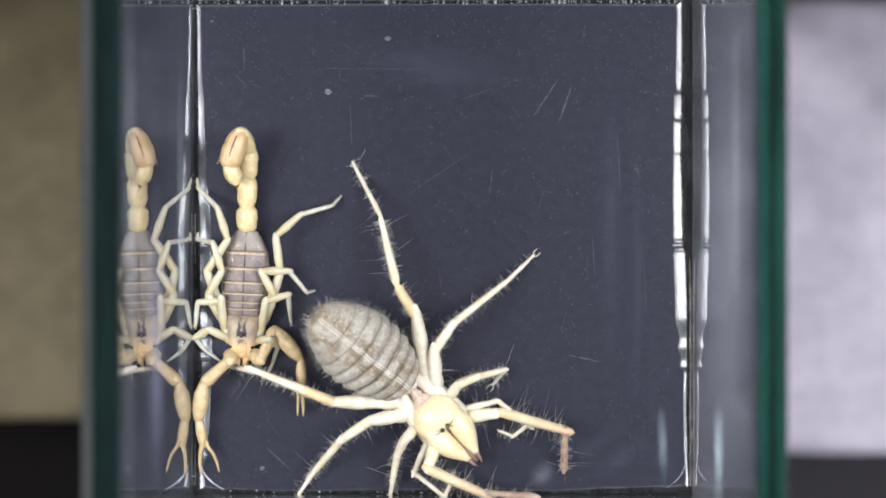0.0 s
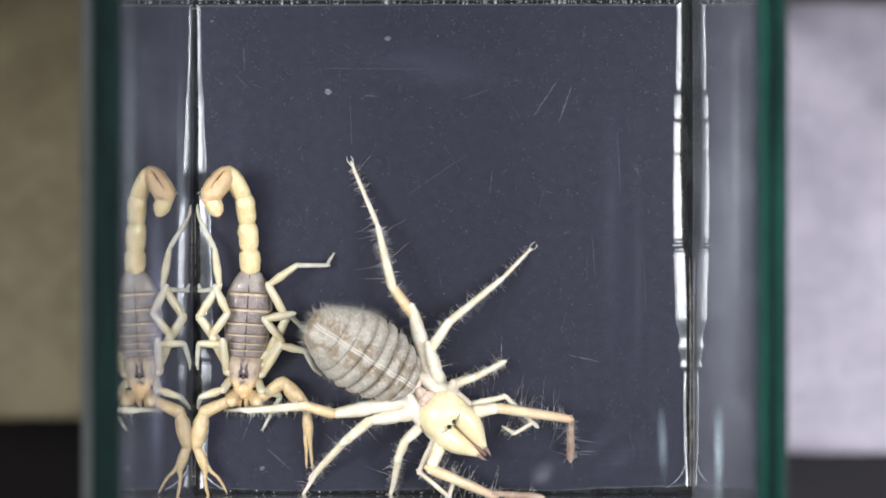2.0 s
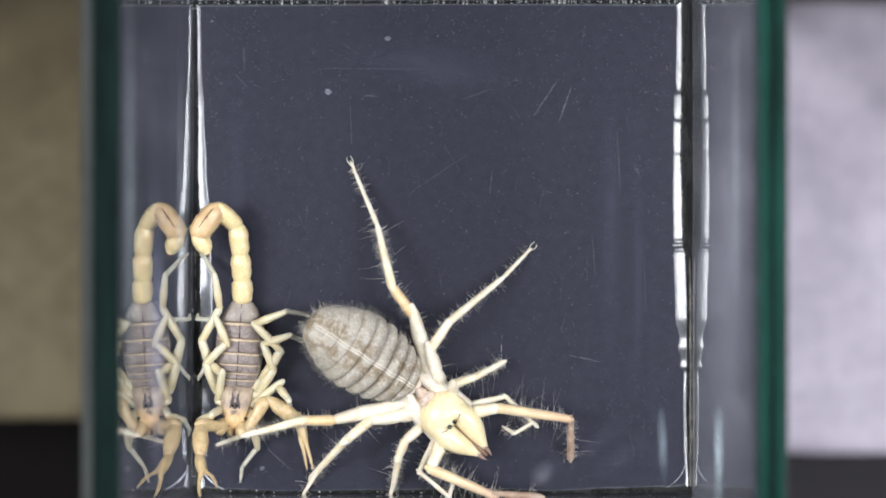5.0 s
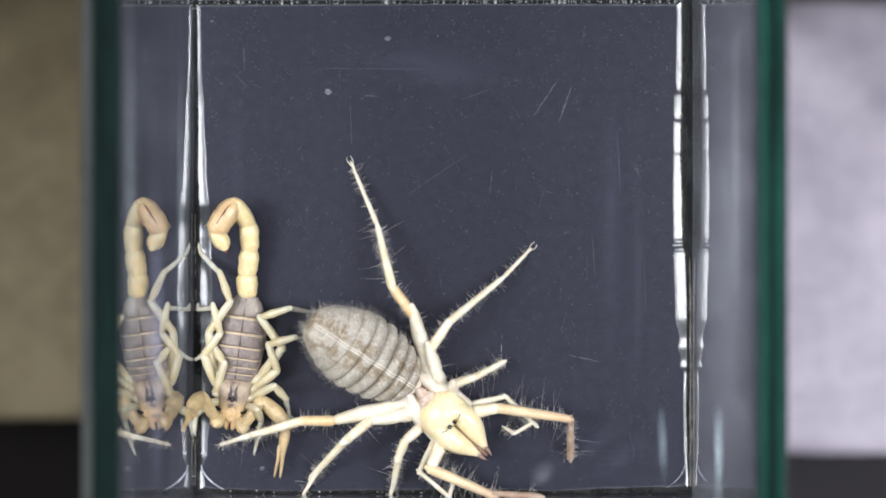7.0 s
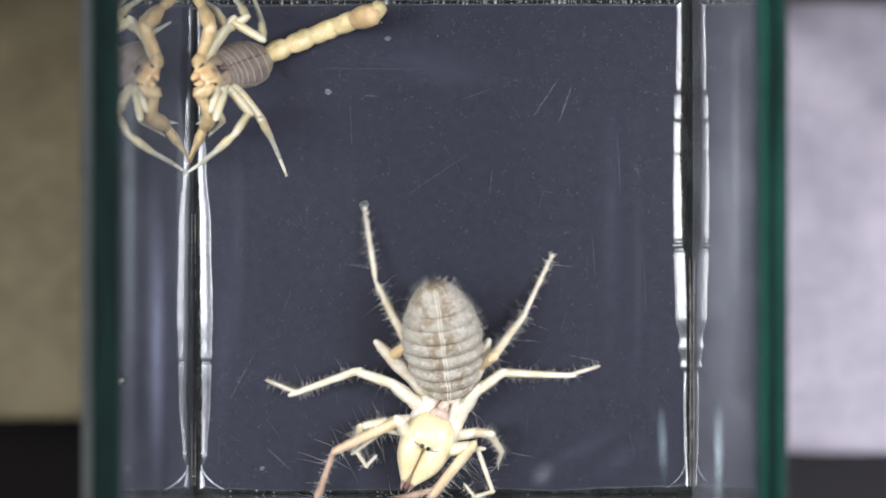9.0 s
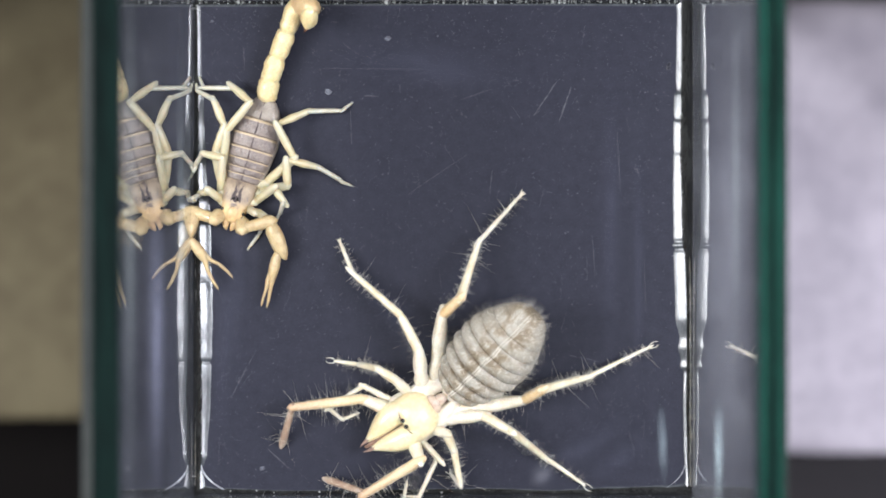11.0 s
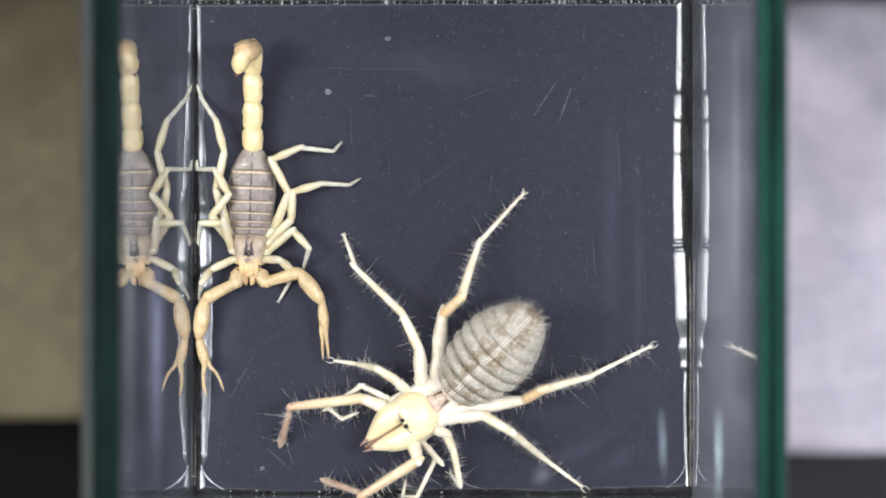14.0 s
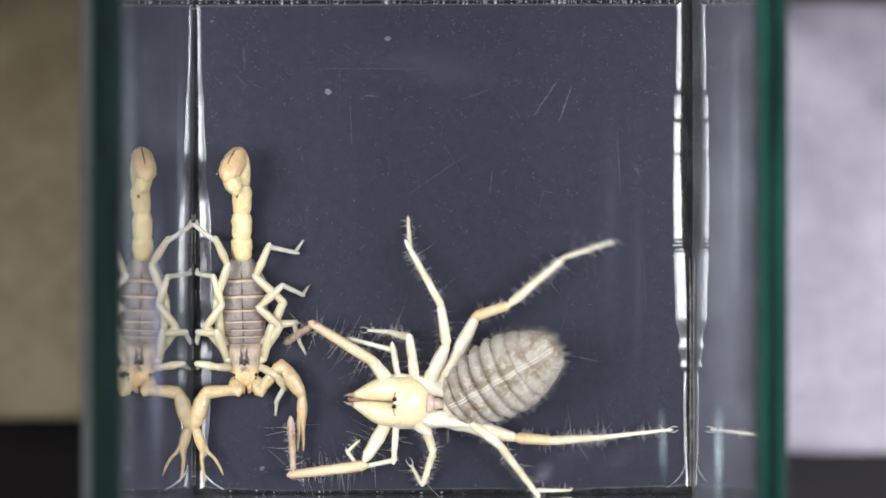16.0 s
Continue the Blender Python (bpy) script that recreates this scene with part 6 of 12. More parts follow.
    walk(scorpion_parts["R13"], rows((0, 6.54, -7.84, 1.36, 0, 9.9, 57.7), (0.5, 6.26, -7.66, 1.36, 0, 9.8, 63.3), (1, 7.25, -7.98, 1.4, 0, 19.1, 65.6), (1.5, 8.32, -8.4, 2.8, 0, 49.3, 52.1), (2, 9.06, -9.59, 3.15, 0, 56.4, -17.3), (2.5, 9.18, -9.46, 3.15, 0, 58.9, -24.2), (3, 8.76, -9.29, 2.8, 0, 49.6, -24.7), (3.5, 9.4, -4.64, 2.8, 0, 46.9, 34.2), (4, 6.78, -8.23, 2.45, -0, 45, -3.7), (6.3, 9.89, -8.08, 2.8, 0, 54.5, 34.4), (6.5, 9.89, -8.08, 2.8, 0, 54.5, 34.4), (7, 10.95, -7.62, 2.07, 0, 27.7, 1.2), (7.5, 4.49, -6.27, 2.45, -0, 37.5, -0.1), (7.8, 4.47, -9.39, 3.15, 0, 60.8, -11.7), (8, 4.62, -8.69, 2.8, -0, 58, -10.3), (8.35, 4.62, -8.69, 2.8, -0, 58, -10.3), (8.5, 4.14, -12.22, 2.49, 0, 28.9, 1.4), (8.6, 2.23, -10.99, 1.22, -28.6, 59.4, -37.5), (8.7, 0.32, -9.77, -0.06, -99.3, 56.1, -117.5), (8.8, -3.69, -9.77, -3.54, -111.3, 49.03, -130.31), (9, -8.19, -9.83, 2.76, -115.65, 29.53, -135.33), (9.2, -7.88, -10.54, 6.7, -117.8, 24.7, -147.2), (10.25, -1.07, -9.5, 5.41, -101.4, 57.2, -123.3), (11.3, 5.73, -8.46, 4.13, -23.5, 68.3, -39), (12, 5.73, -8.46, 4.13, 0, 68.3, -39), (12.5, 9.21, -9.18, 2.8, 0, 48, -23.2), (13, 11.19, -10.64, 2.8, 0, 47.2, -13.5), (14, 11.19, -10.64, 2.8, 0, 47.2, -13.5), (14.5, 7.43, -11.11, 2.1, 0, 34, -10.5), (15, 9.61, -10.97, 1.35, 0, 4, -6.2), (15.3, 5.71, -8.81, 3.5, 0, 64.9, 11.9), (15.5, 2.38, -10.03, 3.5, -0, 65, -36.5), (15.8, 3.03, -10.22, 3.15, 0, 66.5, -50.2), (16, 3.03, -10.22, 3.15, 0, 66.5, -50.2)))
    walk(scorpion_parts["L20"], rows((0, 1.4, 4.1, 2.6, -0, -25.9, 171.9), (0.5, 1.4, 4.1, 2.6, 0, -15, 159.8), (1, 1.38, 4.11, 2.61, 0, -27.8, 161.5), (1.5, 1.4, 4.1, 2.6, 0, -20.2, 152.7), (2, 1.36, 4.13, 2.62, 0, -22.1, 149.4), (2.5, 1.34, 4.13, 2.62, 0, -19.3, 150.6), (3, 1.4, 4.1, 2.6, 0, -19.7, 149.8), (3.5, 1.34, 4.19, 2.7, 0, -41.9, 123.1), (4, 1.4, 4.1, 2.6, -0, -11, 132.2), (6.3, 1.4, 4.1, 2.6, 0, -17.2, 128.6), (6.5, 1.4, 4.1, 2.6, 0, -17.2, 128.6), (7, 1.4, 4.1, 2.6, -0, -40.4, 126.4), (7.5, 1.4, 4.1, 2.6, 0, -35.3, 120), (7.8, 1.37, 4.12, 2.64, -0, -46.5, 140.1), (8, 1.37, 4.14, 2.65, 0, -42.9, 133.6), (8.35, 1.37, 4.14, 2.65, 0, -42.9, 133.6), (8.5, 1.4, 4.1, 2.6, -0, -64.1, 171.3), (8.7, 1.4, 4.1, 2.6, 71.4, -37.7, 87.1), (8.8, 1.49, 2.83, 2.49, 0, -4.89, 93.88), (9, 0.54, 3.32, 3.09, 0, 22.82, 42.27), (9.2, 1.4, 4.1, 2.6, 106.4, -7.9, 5.7), (9.9, 1.4, 4.1, 2.6, 93.4, -39, 36.4), (10.6, 1.4, 4.1, 2.6, 49.3, -53.6, 94.6), (11.3, 1.4, 4.1, 2.6, 9.6, -35.2, 148.6), (12, 1.4, 4.1, 2.6, 0, -35.2, 148.6), (12.5, 1.39, 4.11, 2.6, 0, -19.6, 129.5), (13, 1.4, 4.1, 2.6, 0, -22.9, 130.1), (14, 1.4, 4.1, 2.6, 0, -22.9, 130.1), (14.5, 1.39, 4.1, 2.6, 0, -19.6, 149.7), (15, 1.4, 4.1, 2.6, 0, -19, 151.7), (15.3, 1.4, 4.1, 2.6, -0, -19.7, 155.3), (15.5, 1.4, 4.1, 2.6, 0, -27.5, 160.5), (15.8, 1.25, 4.15, 2.66, 0, -21.4, 161.7), (16, 1.25, 4.15, 2.66, 0, -21.4, 161.7)))
    walk(scorpion_parts["L21"], rows((0, -5.42, 5.07, 5.95, 0, 15.7, 108), (0.5, -5.43, 6.62, 4.55, 0, -20.5, 64.7), (1, -5.24, 6.32, 6.3, -0, 25.6, 85.4), (1.5, -5.02, 7.41, 5.25, 0, -7.7, 110), (2, -4.97, 7.87, 5.6, 0, 7.4, 79.9), (2.5, -5.2, 7.82, 5.25, 0, 7.4, 79.9), (3, -5.01, 7.83, 5.25, 0, 3.7, 82.7), (3.5, -1.92, 9.2, 8.05, -0, 38.3, 32.7), (3.75, -2.42, 9.03, 5.95, 2.8, 0.3, 40.7), (4, -2.92, 8.85, 3.85, 0.1, -37.7, 48.7), (6.3, -2.53, 9.03, 4.55, 0, -36.4, 44.7), (6.5, -2.53, 9.03, 4.55, 0, -36.4, 44.7), (6.75, -2.35, 8.98, 6.12, 0.1, 2.2, 44.3), (7, -2.16, 8.92, 7.7, -0, 40.7, 43.8), (7.5, -1.71, 9.49, 7, 0, 48.9, 37.3), (7.8, -2.82, 7.63, 8.4, -0, 38.3, 34.2), (8, -2.65, 8.36, 8.05, 0, 34.6, 34.7), (8.35, -2.65, 8.36, 8.05, 0, 34.6, 34.7), (8.43, -2.19, 6.48, 8.56, -6.2, 48, 64.1), (8.5, -1.73, 4.6, 9.07, 0, 61.7, 102.8), (8.7, 1.7, 10.17, 7.3, 0, 53.1, 126.4), (8.8, 1.04, 9.39, 3.05, 16.53, 47.91, 118.12), (9, 5.06, 7.42, 0.52, 5.7, 31.74, 162.05), (9.2, 8.44, 4.83, 3.54, 0, 54.1, 142.5), (10.25, 2.47, 5.96, 5.09, -49.2, 38.7, 78.4), (11.3, -3.5, 7.09, 6.65, -61.6, 4.1, 46.5), (12, -3.5, 7.09, 6.65, -0, 4.1, 46.5), (12.5, -3.31, 9.86, 5.25, 0, 3.6, 40.7), (13, -3.19, 9.54, 5.6, 0, -0, 44.3), (14, -3.19, 9.54, 5.6, 0, -0, 44.3), (14.5, -5.02, 7.86, 5.25, 0, -11.7, 67.8), (15, -4.48, 7.26, 4.9, 0, -17.3, 81.2), (15.3, -5.31, 7.18, 5.25, 0, 3.9, 97.2), (15.5, -4.66, 6.25, 5.95, 0, -0, 116.7), (15.8, -5.87, 6.5, 5.6, 0, 21.1, 92), (16, -5.87, 6.5, 5.6, 0, 21.1, 92)))
    walk(scorpion_parts["L22"], rows((0, -6.93, 9.81, 4.54, -0, 30.4, 4.5), (0.5, -3.44, 10.84, 6.3, 0, 54.6, -9.9), (1, -4.89, 10.7, 4.2, 0, 26.9, 10.9), (1.5, -6.77, 12.28, 5.93, -0, 52.8, 28.9), (2, -4, 13.2, 4.88, 0, 30.2, 26.6), (2.5, -4.22, 13.16, 4.53, 0, 30.2, 26.6), (3, -4.3, 13.18, 4.88, -0, 35.1, 27.5), (3.5, 1.07, 11.12, 5.25, 0, 58.3, 8.3), (4, -0.5, 11.58, 6.61, -0, 59.5, 9.7), (6.3, 0.17, 11.7, 7.35, 0, 64.8, 10), (6.5, 0.17, 11.7, 7.35, 0, 64.8, 10), (7, 0.48, 11.46, 4.55, 0, 51.3, 13.6), (7.5, 0.96, 11.53, 3.15, 0, 26.3, 34.7), (7.8, 0.12, 9.62, 5.6, 0, 53.1, 20.1), (8, 0.27, 10.38, 5.6, 0, 53.1, 20), (8.35, 0.27, 10.38, 5.6, 0, 53.1, 20), (8.5, -2.31, 7.14, 4.21, 0, 70.5, 46.2), (8.7, -0.21, 12.76, 3.02, 0, 75.9, 111.5), (8.8, -0.72, 12.68, -1.11, 50.65, 78.1, 123.07), (9, 0.64, 8.85, -2.34, 103.64, 64.92, -179.59), (9.2, 5.85, 6.81, -1, 95.9, 71.4, 174.2), (11.3, -0.17, 10.6, 6.3, -93, 57.2, -14), (12, -0.17, 10.6, 6.3, -93, 57.2, -14), (12.5, 0.84, 13.43, 4.9, -89.6, 47.1, -9.6), (13, 0.63, 13.26, 5.6, -95.6, 43.6, -18.1), (14, 0.63, 13.26, 5.6, -95.6, 43.6, -18.1), (14.5, -3.11, 12.55, 6.3, -91.2, 48.9, -12), (15, -3.79, 11.71, 6.3, -87.5, 47.6, -7), (15.15, -4.88, 12.02, 5.6, -41.9, 47.6, 6.6), (15.3, -5.96, 12.34, 4.9, 0, 41.2, 15.9), (15.5, -6.75, 10.39, 5.95, 0, 48.9, 8.3), (15.8, -6.02, 11.04, 3.85, 0, 25.9, 12.2), (16, -6.02, 11.04, 3.85, 0, 25.9, 12.2)))
    walk(scorpion_parts["L23"], rows((0, -2.79, 10.13, 2.1, 0, 35.6, 7.4), (0.5, -0.74, 10.37, 2.45, -0, 46.9, -23.2), (1, -0.82, 11.48, 2.1, 0, 34, 26.4), (1.5, -4.22, 13.68, 2.1, 0, 34, 30.8), (2, -0.27, 15.07, 2.45, 0, 43.8, 45.1), (2.5, -0.49, 15.03, 2.1, 0, 35.5, 48.4), (3, -0.79, 15.02, 2.09, -0, 33.6, 44.6), (3.5, 3.2, 11.43, 1.75, 0, 30.2, 1.6), (4, 1.94, 11.99, 2.43, 0, 41, -12.1), (6.3, 2.12, 12.04, 3.13, 0, 61.6, -6.4), (6.5, 2.12, 12.04, 3.13, 0, 61.6, -6.4), (7, 3.2, 12.11, 1.05, 0, 13.3, 13.9), (7.5, 4.84, 14.18, 1.01, 0, 5, 31.3), (7.8, 2.34, 10.44, 2.45, 0, 52.5, 11.3), (8, 2.49, 11.19, 2.45, 0, 52.5, 11.2), (8.35, 2.49, 11.19, 2.45, 0, 52.5, 11.2), (8.43, 0.66, 9.75, 1.08, -1.6, 7.4, 8.3), (8.5, -1.17, 8.3, -0.28, -0.9, -37.8, 6), (8.6, -0.89, 11.07, -0.92, -0.4, 3.3, 4.4), (8.7, -0.61, 13.83, -1.55, -1.2, 44.3, 2.6), (8.8, -1.26, 13.51, -5.84, 173.37, 80.25, 175.55), (9, -1.38, 8.84, -6.65, 175.08, 66.47, 179.54), (9.2, 4.3, 6.96, -5.66, 178, 81, -175.9), (11.3, 2.24, 10, 2.45, 0, 47.5, -18.2), (12, 2.24, 10, 2.45, 0, 47.5, -18.2), (12.5, 4.21, 12.89, 1.37, 0, 11.6, -0.5), (13, 3.78, 12.23, 2.45, -0, 45.6, -21.1), (14, 3.78, 12.23, 2.45, -0, 45.6, -21.1), (14.5, -0.12, 11.92, 2.8, 0, 53.8, -22.8), (15, -0.6, 11.31, 2.78, 0, 50.3, -18.4), (15.3, -2.45, 13.35, 1.72, -0, 25.3, 30.9), (15.5, -3.73, 10.83, 2.45, 0, 46.1, 10.4), (15.8, -1.8, 11.95, 1.75, 0, 26.5, 21.8), (16, -1.8, 11.95, 1.75, 0, 26.5, 21.8)))
    walk(scorpion_parts["R20"], rows((0, 1.4, -4.1, 2.6, -0, -25.2, -175.5), (0.5, 1.4, -4.1, 2.6, 0, -34.3, -176.2), (1, 1.4, -4.1, 2.6, -0, -30.4, -177.9), (1.5, 1.4, -4.1, 2.6, 0, -26.1, -172.2), (2, 1.4, -4.1, 2.6, 0, -32.1, -174.8), (2.5, 1.4, -4.1, 2.6, 0, -28.6, -174.4), (3, 1.4, -4.1, 2.6, -0, -26.2, -176.7), (3.5, 1.19, -4.08, 2.69, 0, -23.7, 175), (4, 1.3, -4.08, 2.66, 0, -32.8, 167.6), (6.3, 1.4, -4.1, 2.6, -0, -32.6, 174.1), (6.5, 1.4, -4.1, 2.6, -0, -32.6, 174.1), (7, 1.4, -4.1, 2.6, -0, -28.7, 167.2), (7.5, 1.4, -4.1, 2.6, -0, -25.7, 157.2), (7.8, 0.74, -4.33, 2.87, 0, -20.9, -161.1), (8, 0.81, -4.25, 2.87, -0, -23.7, -166.1), (8.35, 0.81, -4.25, 2.87, -0, -23.7, -166.1), (8.5, 1.4, -4.1, 2.6, 0, -72.5, -118), (8.7, 1.21, -4.16, 2.79, 0, -44.4, -163.6), (8.8, 2.05, -3.88, 2.2, 0, -33, -160.24), (9, 1.03, -4.3, 3.14, 0, -39.18, -151.05), (9.2, 0.75, -4.52, 3.59, 0, -52.1, -147.1), (11.3, 1.39, -4.1, 2.6, 0, -27.9, -172.8), (12, 1.39, -4.1, 2.6, 0, -27.9, -172.8), (12.5, 1.4, -4.1, 2.6, -0, -34.7, -168.3), (13, 1.4, -4.1, 2.6, 0, -35, -167.8), (14, 1.4, -4.1, 2.6, 0, -35, -167.8), (14.5, 1.4, -4.1, 2.6, -0, -26.9, -168.6), (15, 1.4, -4.1, 2.6, 0, -38, -172.3), (15.3, 1.4, -4.1, 2.6, 0, -38.3, 176), (15.5, 1.4, -4.1, 2.6, -0, -34.8, -176.9), (15.8, 1.4, -4.1, 2.6, -0, -36.3, -168), (16, 1.4, -4.1, 2.6, -0, -36.3, -168)))
    walk(scorpion_parts["R21"], rows((0, -4.96, -4.66, 5.58, 0, 14.5, -84.3), (0.5, -3.95, -4.7, 6.24, 0, 13.6, -77.7), (1, -4.31, -4.49, 5.92, 0, 10.4, -87.9), (1.5, -4.66, -5.13, 5.54, 0, 17.4, -89.7), (2, -4.48, -4.75, 6.27, 0, 14.2, -88.3), (2.5, -4.7, -4.82, 5.92, 0, 14.2, -88.3), (3, -5.4, -4.5, 5.95, -0, 15.2, -85.7), (3.5, -6.22, -3.43, 5.95, 0, 42, -127.4), (4, -5.26, -2.63, 7, -0, 51.4, -131.3), (6.3, -4.41, -3.62, 6.26, 0, 17.8, -119.5), (6.5, -4.41, -3.62, 6.26, 0, 17.8, -119.5), (7, -5.18, -2.6, 6.3, 0, 23.8, -138.4), (7.5, -5.02, -1.41, 5.95, 0, -0, -145.2), (7.8, -6.89, -6.94, 5.95, 0, 46.6, -129.9), (8, -6.79, -6.13, 6.3, 0, 46.6, -130), (8.35, -6.79, -6.13, 6.3, 0, 46.6, -130), (8.5, 0.34, -6.09, 9.74, 0, 60.2, -121.4), (8.7, -4.38, -5.8, 8.5, -0, 37.8, -136.9), (8.8, -3.47, -5.87, 6.01, -7.45, 25.39, -129), (9, -4.38, -7.3, 8.18, -7.49, 12.68, -118.79), (9.2, -3.99, -7.59, 10.79, 0, 12.8, -138.2), (11.3, -5.52, -4.97, 6.3, 0, 23.3, -86.7), (12, -5.52, -4.97, 6.3, 0, 23.3, -86.7), (12.5, -4.33, -5.31, 6.64, 0, 22.5, -93.4), (13, -4.25, -5.32, 6.65, 0, 11.1, -88.1), (14, -4.25, -5.32, 6.65, 0, 11.1, -88.1), (14.5, -5.08, -5.41, 5.95, 0, 15, -78.4), (15, -4.18, -4.85, 7, 0, 3.8, -119.4), (15.3, -4.15, -3.73, 6.99, 0, 18.6, -70.7), (15.5, -4.42, -4.42, 6.65, 0, 22.7, -97.8), (15.8, -4.46, -5.35, 7, -0, 29, -93.5), (16, -4.46, -5.35, 7, -0, 29, -93.5)))
    walk(scorpion_parts["R22"], rows((0, -4.21, -10, 4.14, 0, 15.5, -5.4), (0.5, -2.59, -10.14, 4.82, 0, 23.9, -4.1), (1, -4.09, -10.03, 4.89, -0, 35.5, -8.1), (1.5, -4.39, -10.55, 3.78, 0, 15.3, -3.6), (2, -4.2, -10.17, 4.83, 0, 33.6, -7.2), (2.5, -4.52, -10.22, 4.54, -0, 30.4, -6.6), (3, -4.97, -9.64, 4.52, -0, 34.9, -11.4), (3.5, -8.48, -6.57, 2.41, 0, 20.3, -24.6), (4, -7.29, -4.95, 3.15, 0, 27.6, -39.2), (6.3, -7, -8.27, 4.53, 0, 30.2, -18.8), (6.5, -7, -8.27, 4.53, 0, 30.2, -18.8), (7, -8.69, -5.8, 4.18, -0, 16.6, -43.5), (7.5, -9.42, -4.47, 5.95, 0, 42.9, -108.4), (7.8, -9.01, -9.48, 2.45, 0, -4.6, -63), (8, -8.91, -8.67, 2.8, -0, -0, -63.2), (8.35, -8.91, -8.67, 2.8, -0, -0, -63.2), (8.43, -4.99, -8.53, 3.92, 3.4, 40.1, -53.9), (8.5, -1.06, -8.39, 5.03, 43.3, 76.5, -9.7), (8.7, -7.29, -8.9, 5.05, -0, 24.2, -36.2), (8.75, -5.89, -9.7, 5.69, 5, 36.9, -67.6), (8.8, -6.55, -9.66, 3.7, -12.34, 42.74, -116.72), (9, -6.94, -11.95, 6.97, -7.81, 32.97, -128.62), (9.2, -7.98, -11.16, 9.58, -0, 13.1, -125.8), (10.25, -6.59, -10.5, 6.87, 23.6, 42.5, -79), (11.3, -5.2, -9.84, 4.17, 71.7, 40.1, -10.8), (11.65, -5.2, -9.84, 4.17, 35.9, 40.1, -10.8), (12, -5.2, -9.84, 4.17, 0, 40.1, -10.8), (12.5, -4.63, -10.35, 4.55, 0, 47.6, -26.4), (13, -4.08, -10.65, 5.6, -0, 47.7, -14), (14, -4.08, -10.65, 5.6, -0, 47.7, -14), (14.5, -3.99, -10.54, 4.53, 0, 35.1, -1.5), (15, -6.74, -9.4, 6.65, 0, 58.9, -35.5), (15.3, -2.44, -8.63, 5.25, 0, 42.6, -18), (15.5, -5.1, -9.39, 4.55, 0, 42.5, -20.2), (15.8, -4.73, -9.77, 4.55, 0, 48.6, -21), (16, -4.73, -9.77, 4.55, 0, 48.6, -21)))
    walk(scorpion_parts["R23"], rows((0, 0.63, -10.46, 2.77, 0, 49.8, -14.7), (0.5, 1.99, -10.47, 2.77, 0, 49.6, -11.4), (1, -0.2, -10.58, 2.09, 0, 33.6, -6.8), (1.5, 0.49, -10.86, 2.44, 0, 33.4, -5.4), (2, -0.12, -10.68, 2.09, -0, 26.2, -0.6), (2.5, -0.37, -10.7, 2.09, 0, 26.2, -0.6), (3, -1.07, -10.42, 1.75, 0, 27.2, -14.3), (3.5, -3.9, -8.69, 0.7, -0, -0, -27.7), (4, -4.13, -7.53, 1.03, 0, 12.3, -39.2), (6.3, -3.01, -9.62, 2.07, -0, 32.6, -12.6), (6.5, -3.01, -9.62, 2.07, -0, 32.6, -12.6), (7, -5.32, -9, 2.8, 0, 55.3, -64.1), (7.5, -10.49, -7.68, 2.8, 0, 59.4, -98.9), (7.8, -7.04, -13.36, 2.8, 0, 57.1, -122.5), (8, -6.92, -12.59, 2.8, 0, 57.1, -122.6), (8.35, -6.92, -12.59, 2.8, 0, 57.1, -122.6), (8.5, 0, -8.57, 0.51, 176.1, 62.2, 54), (8.7, -3.54, -11.66, 2.93, -0, 57.6, -89), (8.8, -8.14, -12.82, 0.43, -12.48, 43.25, -116.7), (9, -9.46, -15.12, 4.34, -11.46, 49.38, -124.58), (9.2, -10.73, -14.97, 8.48, 0, 28.2, -133.2), (9.9, -7.53, -13.5, 5.99, 26.5, 37.2, -86.2), (10.6, -4.33, -12.04, 3.5, 52.1, 26.9, -40), (11.3, -1.13, -10.57, 1.01, 62.3, 5, -4.7), (12, -1.13, -10.57, 1.01, 0, 5, -4.7), (12.5, -1.22, -11.83, 1, -0, 4.7, -5.8), (13, -0.98, -11.42, 2.1, 0, 34.5, -9.5), (14, -0.98, -11.42, 2.1, 0, 34.5, -9.5), (14.5, 0.07, -10.67, 1.71, 0, 18, -13.1), (15, -4.85, -10.75, 2.8, -0, 57.6, -34.9), (15.3, 0.82, -9.69, 2.1, 0, 33.8, -7.9), (15.5, -1.81, -10.58, 1.39, 0, 12.4, -8.2), (15.8, -1.8, -10.88, 1.04, -0, 12.4, -6), (16, -1.8, -10.88, 1.04, -0, 12.4, -6)))
